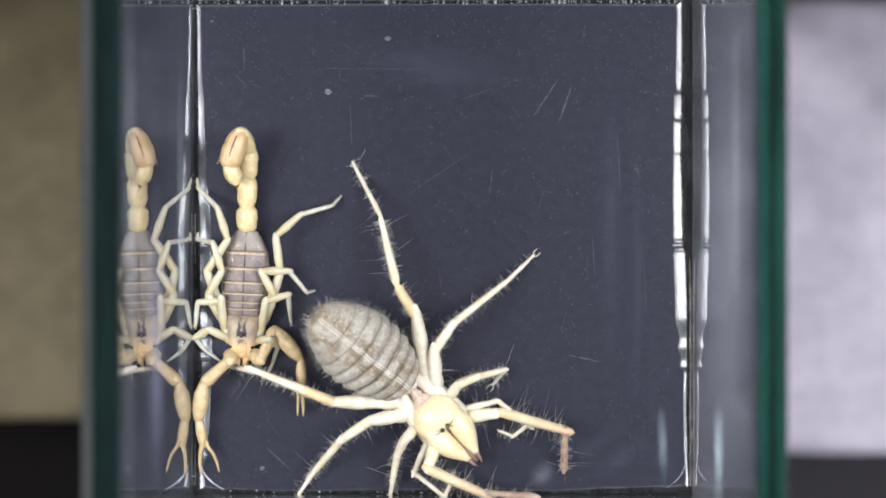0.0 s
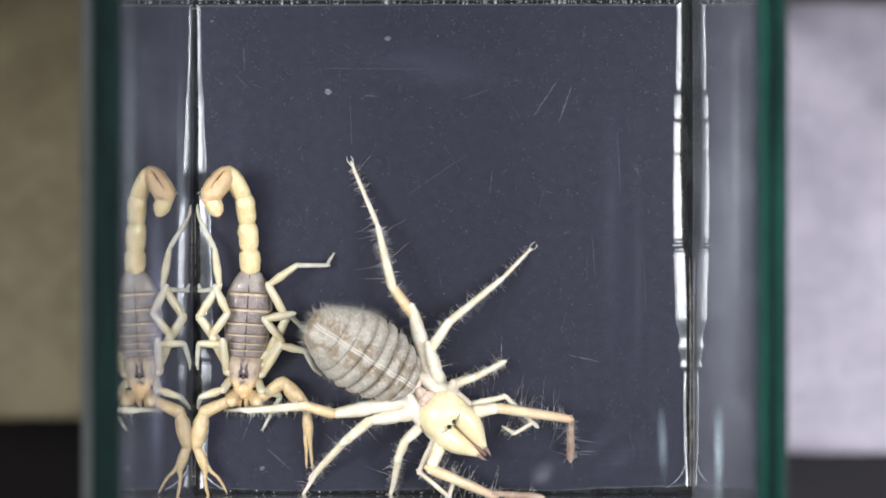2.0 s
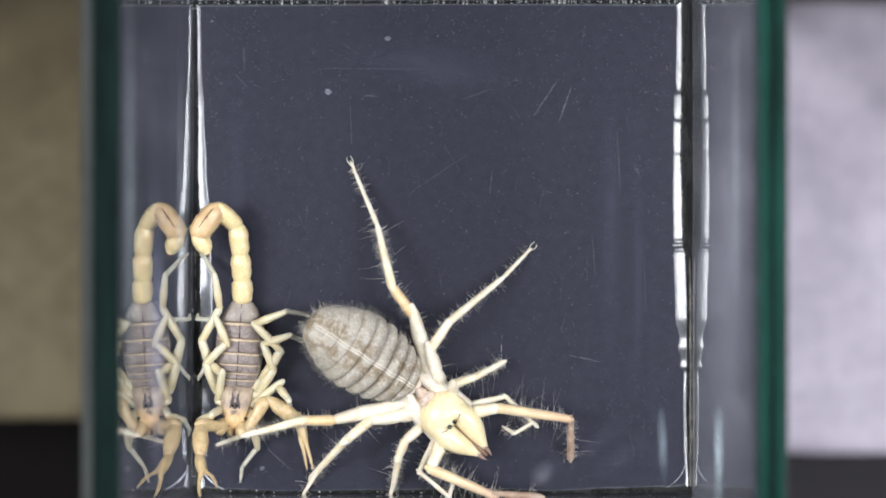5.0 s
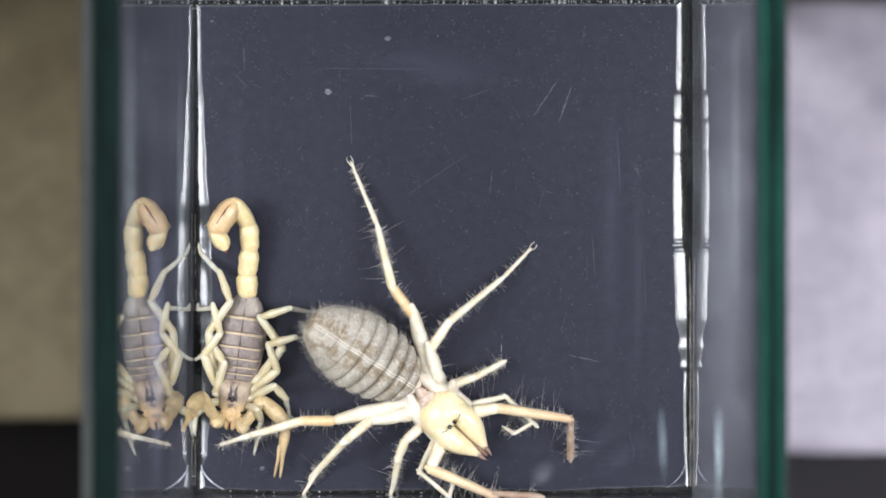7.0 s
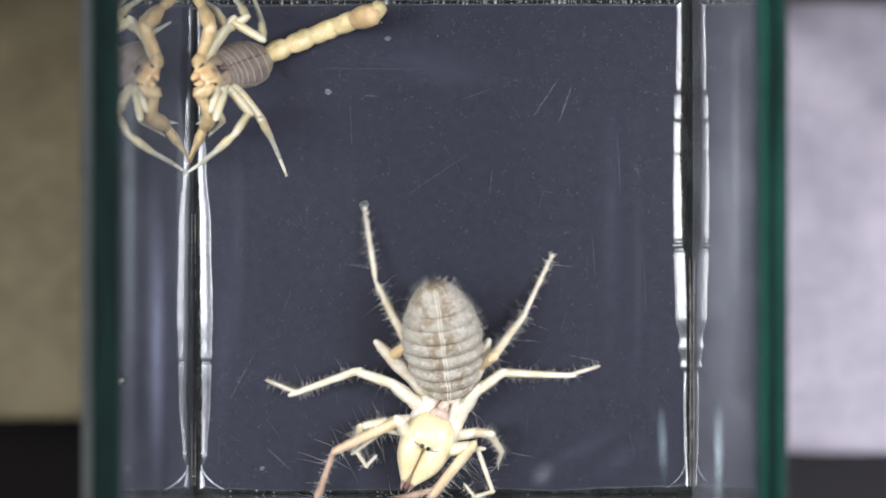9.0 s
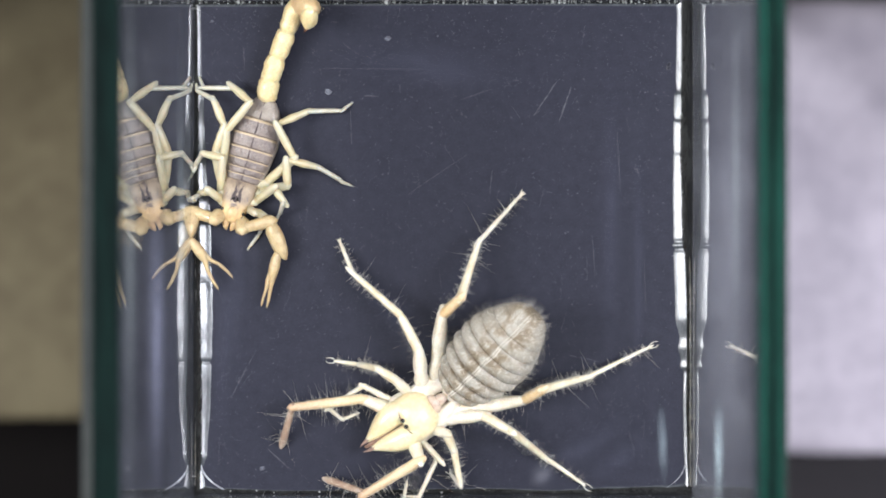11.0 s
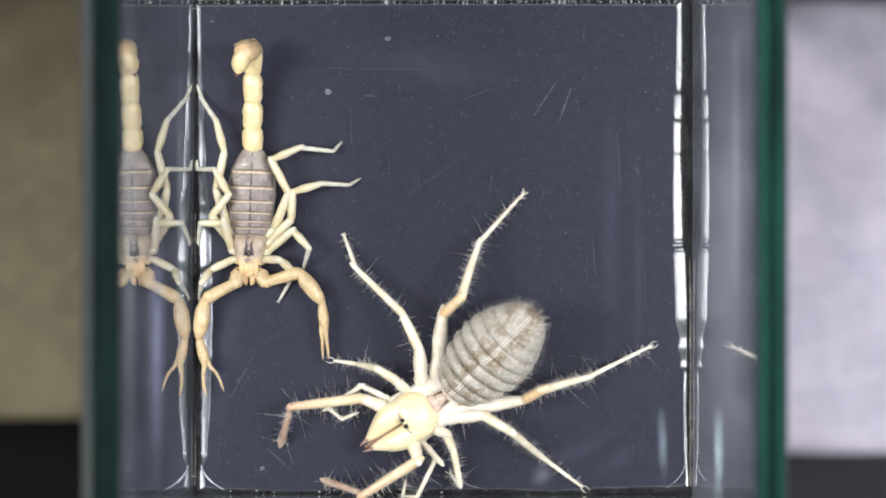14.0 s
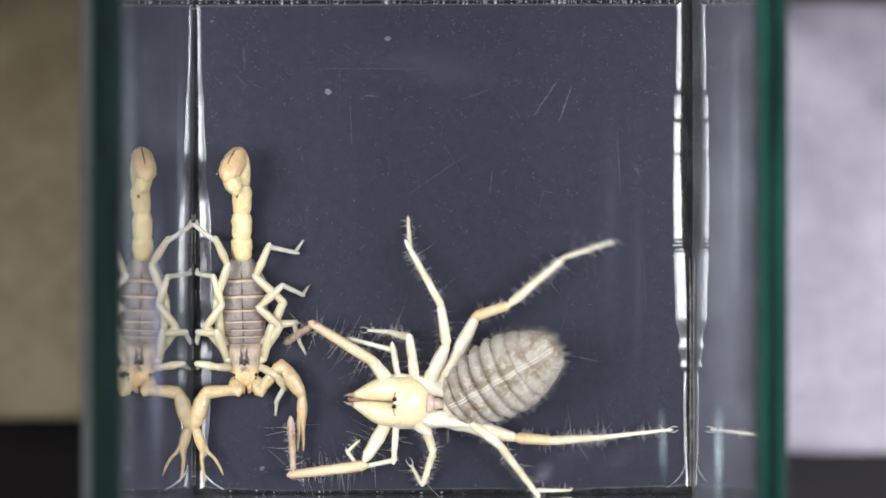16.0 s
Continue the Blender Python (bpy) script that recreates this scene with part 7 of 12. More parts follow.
    walk(scorpion_parts["L30"], rows((0, -0.9, 4.7, 2.6, 0, -22.8, 159.9), (0.5, -0.9, 4.7, 2.6, -0, -23.4, 160.7), (1, -0.9, 4.7, 2.6, -0, -23.3, 149.1), (1.5, -0.9, 4.7, 2.6, 0, -31.6, 153.9), (2, -0.9, 4.7, 2.6, -0, -23.9, 146.9), (2.5, -0.9, 4.7, 2.6, 0, -23.5, 148.8), (3, -0.9, 4.7, 2.6, -0, -23.7, 144.9), (3.5, -0.9, 4.7, 2.6, 0, -22.7, 142.5), (4, -0.9, 4.7, 2.6, 0, -19.1, 152.3), (6.3, -0.9, 4.7, 2.6, -0, -22.5, 141), (6.5, -0.9, 4.7, 2.6, -0, -22.5, 141), (7, -0.9, 4.7, 2.6, 0, -22.5, 136.3), (7.5, -0.9, 4.7, 2.6, 0, -29.9, 147.9), (7.8, -0.9, 4.7, 2.6, 0, -25.9, 154.7), (8, -0.9, 4.7, 2.6, 0, -25.5, 148.7), (8.35, -0.9, 4.7, 2.6, 0, -25.5, 148.7), (8.5, -0.9, 4.7, 2.6, 0, -37.8, 105.4), (8.7, -0.9, 4.7, 2.6, 0, -14.3, 90.2), (8.8, -0.88, 4.64, 2.61, 0, 8.98, 105.54), (9, -0.78, 4.41, 2.64, 0, 6.38, 111.81), (9.2, -0.9, 4.7, 2.6, 0, -10.5, 62.9), (11.3, -0.9, 4.7, 2.6, 0, -19.5, 121.9), (12, -0.9, 4.7, 2.6, 0, -19.5, 121.9), (12.5, -0.9, 4.7, 2.6, -0, -15.5, 148.2), (13, -0.9, 4.7, 2.6, 0, -16.6, 136.8), (14, -0.9, 4.7, 2.6, 0, -16.6, 136.8), (14.5, -0.9, 4.7, 2.6, 0, -20.9, 156.8), (15, -0.9, 4.7, 2.6, 0, -19.6, 151.4), (15.3, -0.9, 4.7, 2.6, -0, -29.2, 152.7), (15.5, -0.9, 4.7, 2.6, 0, -27.4, 147.2), (15.8, -0.9, 4.7, 2.6, 0, -29.7, 143.1), (16, -0.9, 4.7, 2.6, 0, -29.7, 143.1)))
    walk(scorpion_parts["L31"], rows((0, -6.66, 6.8, 5.17, 0, -10.6, -150.5), (0.5, -6.66, 6.72, 5.24, 0, -10, -147.2), (1, -6.14, 7.84, 5.23, -0, -10.1, -149.8), (1.5, -5.99, 7.19, 6.08, 0, -15.3, -140.3), (2, -5.99, 8.02, 5.29, -0, -6.2, -138.4), (2.5, -6.12, 7.86, 5.25, -0, -6.5, -140.3), (3, -5.88, 8.2, 5.27, 0, -6.3, -139.4), (3.5, -5.77, 8.43, 5.17, -0, -10.6, -153.2), (4, -6.46, 7.62, 4.77, 0, -7.7, -156.2), (6.3, -5.68, 8.56, 5.15, 0, -10.8, -154.4), (6.5, -5.68, 8.56, 5.15, 0, -10.8, -154.4), (7, -5.34, 8.94, 5.14, -0, -10.9, -154.4), (7.5, -5.78, 7.76, 5.91, 0, -13.6, -140.3), (7.8, -6.31, 7.25, 5.51, 0, -10.7, -143.7), (8, -6.03, 7.81, 5.46, 0, -11.2, -146.1), (8.35, -6.03, 7.81, 5.46, 0, -11.2, -146.1), (8.5, -2.29, 9.77, 6.67, 0, -47.8, -129.9), (8.7, -0.92, 11.14, 4.25, 0, -62.9, 168.2), (8.8, -2.63, 10.9, 1.58, 39.52, -86.46, 145.67), (8.87, -2.79, 10.58, 1.66, 153.89, -50.93, 30.73), (8.93, -2.95, 10.4, 1.71, 155.77, -10.12, 28.18), (9, -3.12, 10.25, 1.93, 155.88, 30.46, 26.94), (9.2, 2.08, 10.52, 3.81, 139.7, 9.3, -20.2), (9.9, -0.02, 10.36, 4.14, 137.5, -4.6, -70.4), (10.6, -2.11, 10.19, 4.48, 147.1, -15.2, -122.2), (11.3, -4.21, 10.02, 4.82, 161.7, -14, -176.1), (12, -4.21, 10.02, 4.82, 161.7, -14, -176.1), (12.5, -6.34, 8.08, 4.37, 169.5, -14.9, 153), (13, -5.54, 9.06, 4.5, 163.9, -10.3, 178.3), (14, -5.54, 9.06, 4.5, 163.9, -10.3, 178.3), (14.5, -6.61, 7.14, 4.98, 159, -9.1, -152.8), (15, -6.4, 7.69, 4.83, 160.7, -10.5, -163.1), (15.3, -6.06, 7.36, 5.84, 155.4, -7.6, -130.3), (15.5, -5.86, 7.9, 5.65, 156.5, -9.3, -137.3), (15.8, -5.52, 8.16, 5.89, 155.9, -10.4, -133.9), (16, -5.52, 8.16, 5.89, 155.9, -10.4, -133.9)))
    walk(scorpion_parts["L32"], rows((0, -11.91, 3.83, 6.3, 0, 16.3, 92.4), (0.5, -11.74, 3.44, 6.3, 0, 13.2, 103.8), (1, -11.36, 4.8, 6.3, 0, 13, 133.1), (1.5, -10.54, 3.41, 7.7, -0, 29.2, 94.5), (2, -10.56, 3.97, 5.95, 0, -3.6, 103.9), (2.5, -10.8, 3.96, 5.95, -0, -3.6, 103.9), (3, -10.51, 4.22, 5.95, 0, -7, 107.6), (3.5, -11.15, 5.72, 6.3, 0, -12.7, 118.9), (4, -12.02, 5.16, 5.6, 0, -13.3, 117.7), (6.3, -11.11, 5.96, 6.3, 0, -15.9, 108.3), (6.5, -11.11, 5.96, 6.3, 0, -15.9, 108.3), (7, -10.77, 6.34, 6.3, 0, -15.8, 113.7), (7.5, -10.38, 3.95, 7.35, 0, 27.4, 59.7), (7.8, -11.17, 3.68, 6.65, -0, 26.8, 108.5), (8, -11.03, 4.46, 6.65, 0, 26.8, 108.4), (8.35, -11.03, 4.46, 6.65, 0, 26.8, 108.4), (8.5, -5.02, 6.66, 11.15, -0, 36.5, 146.9), (8.7, -3.64, 11.75, 9.63, -67.9, 62, 65.1), (8.8, -2.94, 11.12, 7.71, 10.56, 35, 151.54), (9, 1.6, 12.65, -1.24, -61.97, 85.94, 79.75), (9.2, 7.75, 8.45, 2.67, -35.8, 83, 108.1), (11.3, -10.15, 9.61, 6.3, -47.7, 19.7, 95.1), (12, -10.15, 9.61, 6.3, 0, 19.7, 95.1), (12.5, -11.63, 10.77, 5.95, 0, 16.8, 117.5), (13, -11.6, 9.32, 5.59, 0, 9, 108.6), (14, -11.6, 9.32, 5.59, 0, 9, 108.6), (14.5, -12, 4.37, 5.95, -0, 12.7, 104.9), (15, -12.17, 5.94, 5.95, 0, 6.2, 123.9), (15.3, -9.99, 2.73, 6.65, -0, 6.4, 113.7), (15.5, -10.31, 3.8, 6.65, 0, 3.2, 129.2), (15.8, -9.9, 4.03, 6.96, 0, 8.5, 132.2), (16, -9.9, 4.03, 6.96, 0, 8.5, 132.2)))
    walk(scorpion_parts["L33"], rows((0, -12.07, 9.9, 4.52, -0, 16.2, 40.4), (0.5, -13.16, 9.25, 4.9, 0, 23.9, 38.7), (1, -15.51, 9.28, 4.88, 0, 27.2, 80.3), (1.5, -10.94, 8.41, 4.9, 0, 27.3, 53.2), (2, -11.89, 9.37, 6.3, -0, 47.2, 42.7), (2.5, -12.14, 9.35, 6.3, -0, 47.2, 42.7), (3, -12.23, 9.63, 6.65, 0, 52.2, 41.6), (3.5, -14.16, 11.17, 7.7, 0, 77.6, 89.2), (4, -14.77, 10.4, 7, 0, 54.6, 60.4), (6.3, -13.05, 11.81, 8.05, -0, 76.8, 69.4), (6.5, -13.05, 11.81, 8.05, -0, 76.8, 69.4), (7, -13.27, 12.01, 8.05, 0, 76.2, 68.8), (7.5, -7.66, 8.62, 4.55, -0, 16.9, 67.9), (7.8, -12.79, 9.06, 3.81, -0, 12.6, 44.8), (8, -12.62, 9.86, 3.79, 0, 15.7, 44.4), (8.35, -12.62, 9.86, 3.79, 0, 15.7, 44.4), (8.5, -9.1, 10.22, 6.99, 0, 14.5, 58.1), (8.7, -2.32, 14.57, 3.75, 0, 70.9, 32.2), (8.8, -7.6, 13.65, 3.99, 90.39, 52.56, 122.14), (9, 1.64, 13.1, -7.94, 146.96, 72.04, -173.31), (9.2, 7.47, 9.21, -4.08, 148.8, 72.6, -170.2), (10.25, -1.57, 12.43, 0.03, 54.9, 56.4, 90.7), (11.3, -10.61, 15.65, 4.13, 43.1, 19, 72.5), (12, -10.61, 15.65, 4.13, -0, 19, 72.5), (12.5, -14.31, 15.99, 4.17, 0, 19.8, 98.9), (13, -13.69, 15.64, 4.5, -0, 22.9, 89.2), (14, -13.69, 15.64, 4.5, -0, 22.9, 89.2), (14.5, -13.51, 10.48, 4.51, -0, 19.5, 40.6), (15, -15.76, 11.27, 5.25, 0, 32.2, 68.7), (15.3, -12.5, 8.42, 5.95, 0, 38.2, 45.1), (15.5, -14.21, 8.57, 6.3, 0, 55.2, 55.2), (15.8, -14.44, 9.03, 5.95, 0, 37.5, 59.6), (16, -14.44, 9.03, 5.95, 0, 37.5, 59.6)))
    walk(scorpion_parts["L34"], rows((0, -7.58, 13.72, 2.8, -0, 59.4, 105.2), (0.5, -8.85, 12.69, 2.45, -0, 46.5, 120.1), (1, -14.62, 14.62, 2.09, 0, 35.4, 127.9), (1.5, -8.1, 12.2, 2.45, -63.5, 50.7, 44), (1.75, -8.56, 12.11, 2.28, -30.4, 43.2, 40.6), (2, -9.03, 12.01, 2.1, 0, 38, 32.8), (2.5, -9.28, 11.99, 2.1, -0, 38, 32.8), (3, -9.57, 11.98, 2.09, -0, 35.5, 30), (3.5, -14.14, 12.32, 2.45, 0, 48.8, 77.9), (4, -13.17, 13.21, 2.45, 0, 51.2, 91.2), (6.3, -12.61, 12.97, 2.8, 0, 60, 88.6), (6.5, -12.61, 12.97, 2.8, 0, 60, 88.6), (7, -12.8, 13.21, 2.8, 0, 60, 93), (7.5, -5.49, 13.96, 2.8, -0, 56.4, 132.5), (7.8, -8.5, 13.33, 2.45, -0, 44.8, 97.3), (8, -8.32, 14.08, 2.09, 0, 35.6, 92.9), (8.35, -8.32, 14.08, 2.09, 0, 35.6, 92.9), (8.5, -5.14, 16.55, 5.11, 0, 11, 56.5), (8.7, -0.61, 15.64, -2, -0, 39.3, 36.3), (8.8, -9.49, 16.66, -0.66, 20.43, 65.05, 85.46), (9, -0.17, 12.88, -13.88, -2.49, 61, 0.94), (9.2, 5.66, 8.9, -9.93, -131.3, 80.1, -129.6), (11.3, -8.83, 21.32, 2.06, 86.3, 34.3, 84.9), (12, -8.83, 21.32, 2.06, 86.3, 34.3, 84.9), (12.5, -15.23, 21.71, 2.06, 105.5, 34.2, 118.3), (13, -13.61, 21.31, 2.1, 109.4, 36, 125.1), (14, -13.61, 21.31, 2.1, 109.4, 36, 125.1), (14.5, -9.11, 14.25, 2.45, 104.2, 45.8, 117.2), (15, -13.96, 15.95, 2.08, 109.9, 35, 125.9), (15.3, -9.36, 11.58, 2.45, 107.2, 49.1, 121.9), (15.5, -12.41, 11.18, 1.75, 115.3, 28.9, 134.6), (15.8, -12.13, 12.97, 2.45, 122.4, 46.3, 146.1), (16, -12.13, 12.97, 2.45, 122.4, 46.3, 146.1)))
    walk(scorpion_parts["R30"], rows((0, -0.9, -4.7, 2.6, -0, -23.1, -151.3), (0.5, -0.9, -4.7, 2.6, 0, -22.4, -139.3), (1, -0.9, -4.7, 2.6, 0, -36.1, -169), (1.5, -0.9, -4.7, 2.6, 0, -25, -155.1), (2, -0.9, -4.7, 2.6, -0, -25.3, -154), (2.5, -0.9, -4.7, 2.6, 0, -22, -153), (3, -0.9, -4.7, 2.6, 0, -21.6, -150.6), (3.5, -0.9, -4.7, 2.6, 0, -13.6, -175.3), (4, -0.9, -4.7, 2.6, 0, -29.5, -168.9), (6.3, -0.9, -4.7, 2.6, 0, -16.1, -157.1), (6.5, -0.9, -4.7, 2.6, 0, -16.1, -157.1), (7, -0.9, -4.7, 2.6, 0, -20.1, -152.9), (7.5, -0.9, -4.7, 2.6, -0, -21.5, -175.1), (7.8, -1.03, -4.73, 2.61, -0, -3.9, -167), (8, -0.96, -4.71, 2.6, 0, -4, -170.2), (8.35, -0.96, -4.71, 2.6, 0, -4, -170.2), (8.5, -0.97, -4.73, 2.63, 0, -18.3, -157.1), (8.7, -0.9, -4.7, 2.6, 0, -49.4, -127.5), (8.8, -0.31, -4.29, 2.24, 0, -26.5, -145.51), (9, -0.72, -4.59, 2.39, 0, -44.64, -149.99), (9.2, -0.9, -4.7, 2.6, 0, -56.1, 163), (11.3, -0.9, -4.7, 2.6, -0, -17.6, -153.6), (12, -0.9, -4.7, 2.6, -0, -17.6, -153.6), (12.5, -0.9, -4.7, 2.6, -0, -29.4, -160), (13, -0.9, -4.7, 2.6, 0, -26.2, -143.3), (14, -0.9, -4.7, 2.6, 0, -26.2, -143.3), (14.5, -0.9, -4.7, 2.6, 0, -19.3, -150.1), (15, -0.9, -4.7, 2.6, 0, -35.5, -154.9), (15.3, -0.9, -4.7, 2.6, 0, -14.1, -149.8), (15.5, -0.9, -4.7, 2.6, -0, -35.7, -156.7), (15.8, -0.9, -4.7, 2.6, 0, -26.5, -146.4), (16, -0.9, -4.7, 2.6, 0, -26.5, -146.4)))
    walk(scorpion_parts["R31"], rows((0, -6.26, -7.64, 5.21, -0, -10.3, 150.6), (0.5, -5.56, -8.71, 5.14, 0, -10.9, 155), (1, -6.17, -5.73, 6.52, 0, -1.2, 111.4), (1.5, -6.37, -7.23, 5.41, 0, -8.4, 140.5), (2, -6.3, -7.34, 5.44, 0, -11.3, 146.6), (2.5, -6.39, -7.5, 5.09, 0, -8.1, 147.7), (3, -6.28, -7.74, 5.04, 0, -8.5, 150.5), (3.5, -7.35, -5.24, 4.16, 0, -13.6, -175.3), (4, -6.58, -5.81, 5.88, -0, -7.2, 127.9), (6.3, -6.78, -7.19, 4.45, 0, -4.2, 153.3), (6.5, -6.78, -7.19, 4.45, 0, -4.2, 153.3), (7, -6.46, -7.54, 4.88, 0, -6.7, 149.8), (7.5, -7.06, -5.22, 5.04, -0, -8.5, 143.1), (7.8, -7.74, -6.28, 3.08, -0, -3.9, -167), (8, -7.61, -5.86, 3.07, -0, -4, -170.2), (8.35, -7.61, -5.86, 3.07, -0, -4, -170.2), (8.5, -6.92, -7.25, 4.76, 0, -18.3, -157.1), (8.7, -3.53, -8.14, 7.65, 0, -47.2, 141), (8.8, -4.62, -7.25, 4.85, 21.37, -66.36, 127.63), (9, -4.63, -6.86, 6.85, 9.43, -75.41, 166.67), (9.2, -4.45, -3.62, 8.12, 0, -29.9, 119.1), (11.3, -6.57, -7.52, 4.62, 0, -12.6, 178.2), (12, -6.57, -7.52, 4.62, 0, -12.6, 178.2), (12.5, -6.34, -6.68, 5.86, -0, -0.8, 117.6), (13, -5.68, -8.27, 5.54, -0, -10.4, 142), (14, -5.68, -8.27, 5.54, -0, -10.4, 142), (14.5, -6.34, -7.83, 4.79, 0, -7.5, 155.5), (15, -5.8, -7, 6.46, 0, -8.3, 122.2), (15.3, -6.47, -7.94, 4.22, 0, 0.2, 148.9), (15.5, -5.86, -6.84, 6.48, -0, -4.9, 117.1), (15.8, -5.85, -8, 5.56, 0, -10.2, 141.2), (16, -5.85, -8, 5.56, 0, -10.2, 141.2)))
    walk(scorpion_parts["R32"], rows((0, -11.52, -4.67, 6.3, 0, 3.1, -159.2), (0.5, -11.35, -6.27, 6.3, 0, -0, -160.5), (1, -8.43, -0.04, 6.64, 0, 18.6, -132.8), (1.5, -11.05, -3.37, 6.3, 0, 6.2, -148.4), (2, -11.32, -4.03, 6.65, 0, 6.8, -150.6), (2.5, -11.53, -4.25, 5.95, -0, -6.7, -150.3), (3, -11.57, -4.75, 5.95, -0, -6.6, -153.4), (3.5, -13.3, -5.73, 5.6, 0, -9.4, -155.8), (4, -10.32, -1.01, 6.65, -0, 12.9, -149.3), (6.3, -12.25, -4.43, 4.9, -0, -18.4, -158.6), (6.5, -12.25, -4.43, 4.9, -0, -18.4, -158.6), (7, -11.73, -4.48, 5.6, 0, -10.4, -158.7), (7.5, -11.91, -1.58, 5.95, -0, 26.6, -155.5), (7.8, -13.82, -7.68, 3.5, 0, -31.6, -142.1), (8, -13.7, -6.9, 3.5, 0, -31.6, -142.2), (8.35, -13.7, -6.9, 3.5, 0, -31.6, -142.2), (8.5, -12.36, -9.55, 6.71, 0, 33.5, -152.3), (8.7, -6.78, -5.51, 12.15, -0, 21.3, -138.2), (8.8, -6.12, -5.3, 10.47, -4.33, 13.99, -142), (9, -6.13, -6.49, 12.79, -5.12, 23.3, -140.94), (9.2, -7.06, 1.01, 11.19, 0, -22.5, -142.9), (11.3, -12.56, -7.33, 5.95, 0, 3.3, -140.5), (12, -12.56, -7.33, 5.95, 0, 3.3, -140.5), (12.5, -9.38, -1.43, 5.91, 0, 8.5, -136.1), (13, -10.44, -4.56, 6.65, 0, 9.2, -147.9), (14, -10.44, -4.56, 6.65, 0, 9.2, -147.9), (14.5, -12.19, -5.46, 5.6, 0, -0, -153.9), (15, -9.03, -1.86, 7.35, 0, 16.5, -134.7), (15.3, -11.72, -4.77, 4.2, 0, -37.8, -165), (15.5, -8.7, -1.42, 6.98, 0, 15.3, -150.8), (15.8, -10.56, -4.22, 6.65, 0, 3.1, -164.7), (16, -10.56, -4.22, 6.65, 0, 3.1, -164.7)))
    walk(scorpion_parts["R33"], rows((0, -17.59, -6.97, 5.95, -0, 46.2, -98.3), (0.5, -17.84, -8.58, 6.3, -0, 50.3, -105.8), (1, -12.6, -4.75, 4.49, -0, 19.3, -68.4), (1.5, -16.52, -6.74, 5.6, 0, 35.9, -83.4), (2, -16.43, -6.91, 5.95, 0, 43.6, -80), (2.5, -16.68, -7.2, 6.65, 0, 48.7, -85), (3, -16.98, -7.46, 6.65, 0, 50.5, -80.9), (3.5, -19.1, -8.34, 6.65, -0, 52.3, -83.4), (4, -15.55, -4.12, 5.25, -0, 28.7, -83.8), (6.3, -17.15, -6.36, 6.65, 0, 49.4, -93.2), (6.5, -17.15, -6.36, 6.65, 0, 49.4, -93.2), (7, -17.08, -6.57, 6.65, -0, 47.4, -74.5), (7.5, -17.3, -4.58, 3.08, 0, 5.4, -113.7), (7.8, -17.41, -10.48, 6.3, 0, 39.7, -75.1), (8, -17.29, -9.69, 6.3, 0, 39.7, -75.2), (8.35, -17.29, -9.69, 6.3, 0, 39.7, -75.2), (8.5, -17.2, -12.09, 3.09, 0, -10.8, -29.4), (8.6, -14.2, -10.78, 6.46, -2.3, 18.1, -63.6), (8.7, -11.2, -9.48, 9.83, -25.3, 39.1, -108.9), (8.8, -11, -9.12, 8.92, -5.18, 35.33, -143.85), (9, -10.73, -10.23, 10.24, -5.38, 27.71, -141.02), (9.2, -11.93, -2.71, 13.7, -0, 10.5, -121.5), (11.3, -17.25, -11.19, 5.6, 0, 38.4, -103), (12, -17.25, -11.19, 5.6, 0, 38.4, -103), (12.5, -14.16, -6.27, 4.82, 0, 22.4, -65.9), (13, -15.91, -7.98, 5.59, 0, 44.1, -90.4), (14, -15.91, -7.98, 5.59, 0, 44.1, -90.4), (14.5, -18.37, -8.49, 5.6, 0, 50.2, -115.6), (14.75, -15.78, -7.28, 5.6, 4.2, 39.8, -78.4), (15, -13.19, -6.07, 5.6, 0, 29.6, -46.5), (15.3, -16.08, -5.94, 7.7, 0, 55.2, -110.3), (15.5, -14.25, -4.53, 5.25, 0, 24.2, -56.4), (15.8, -16.77, -5.92, 6.3, 0, 43.5, -99.8), (16, -16.77, -5.92, 6.3, 0, 43.5, -99.8)))
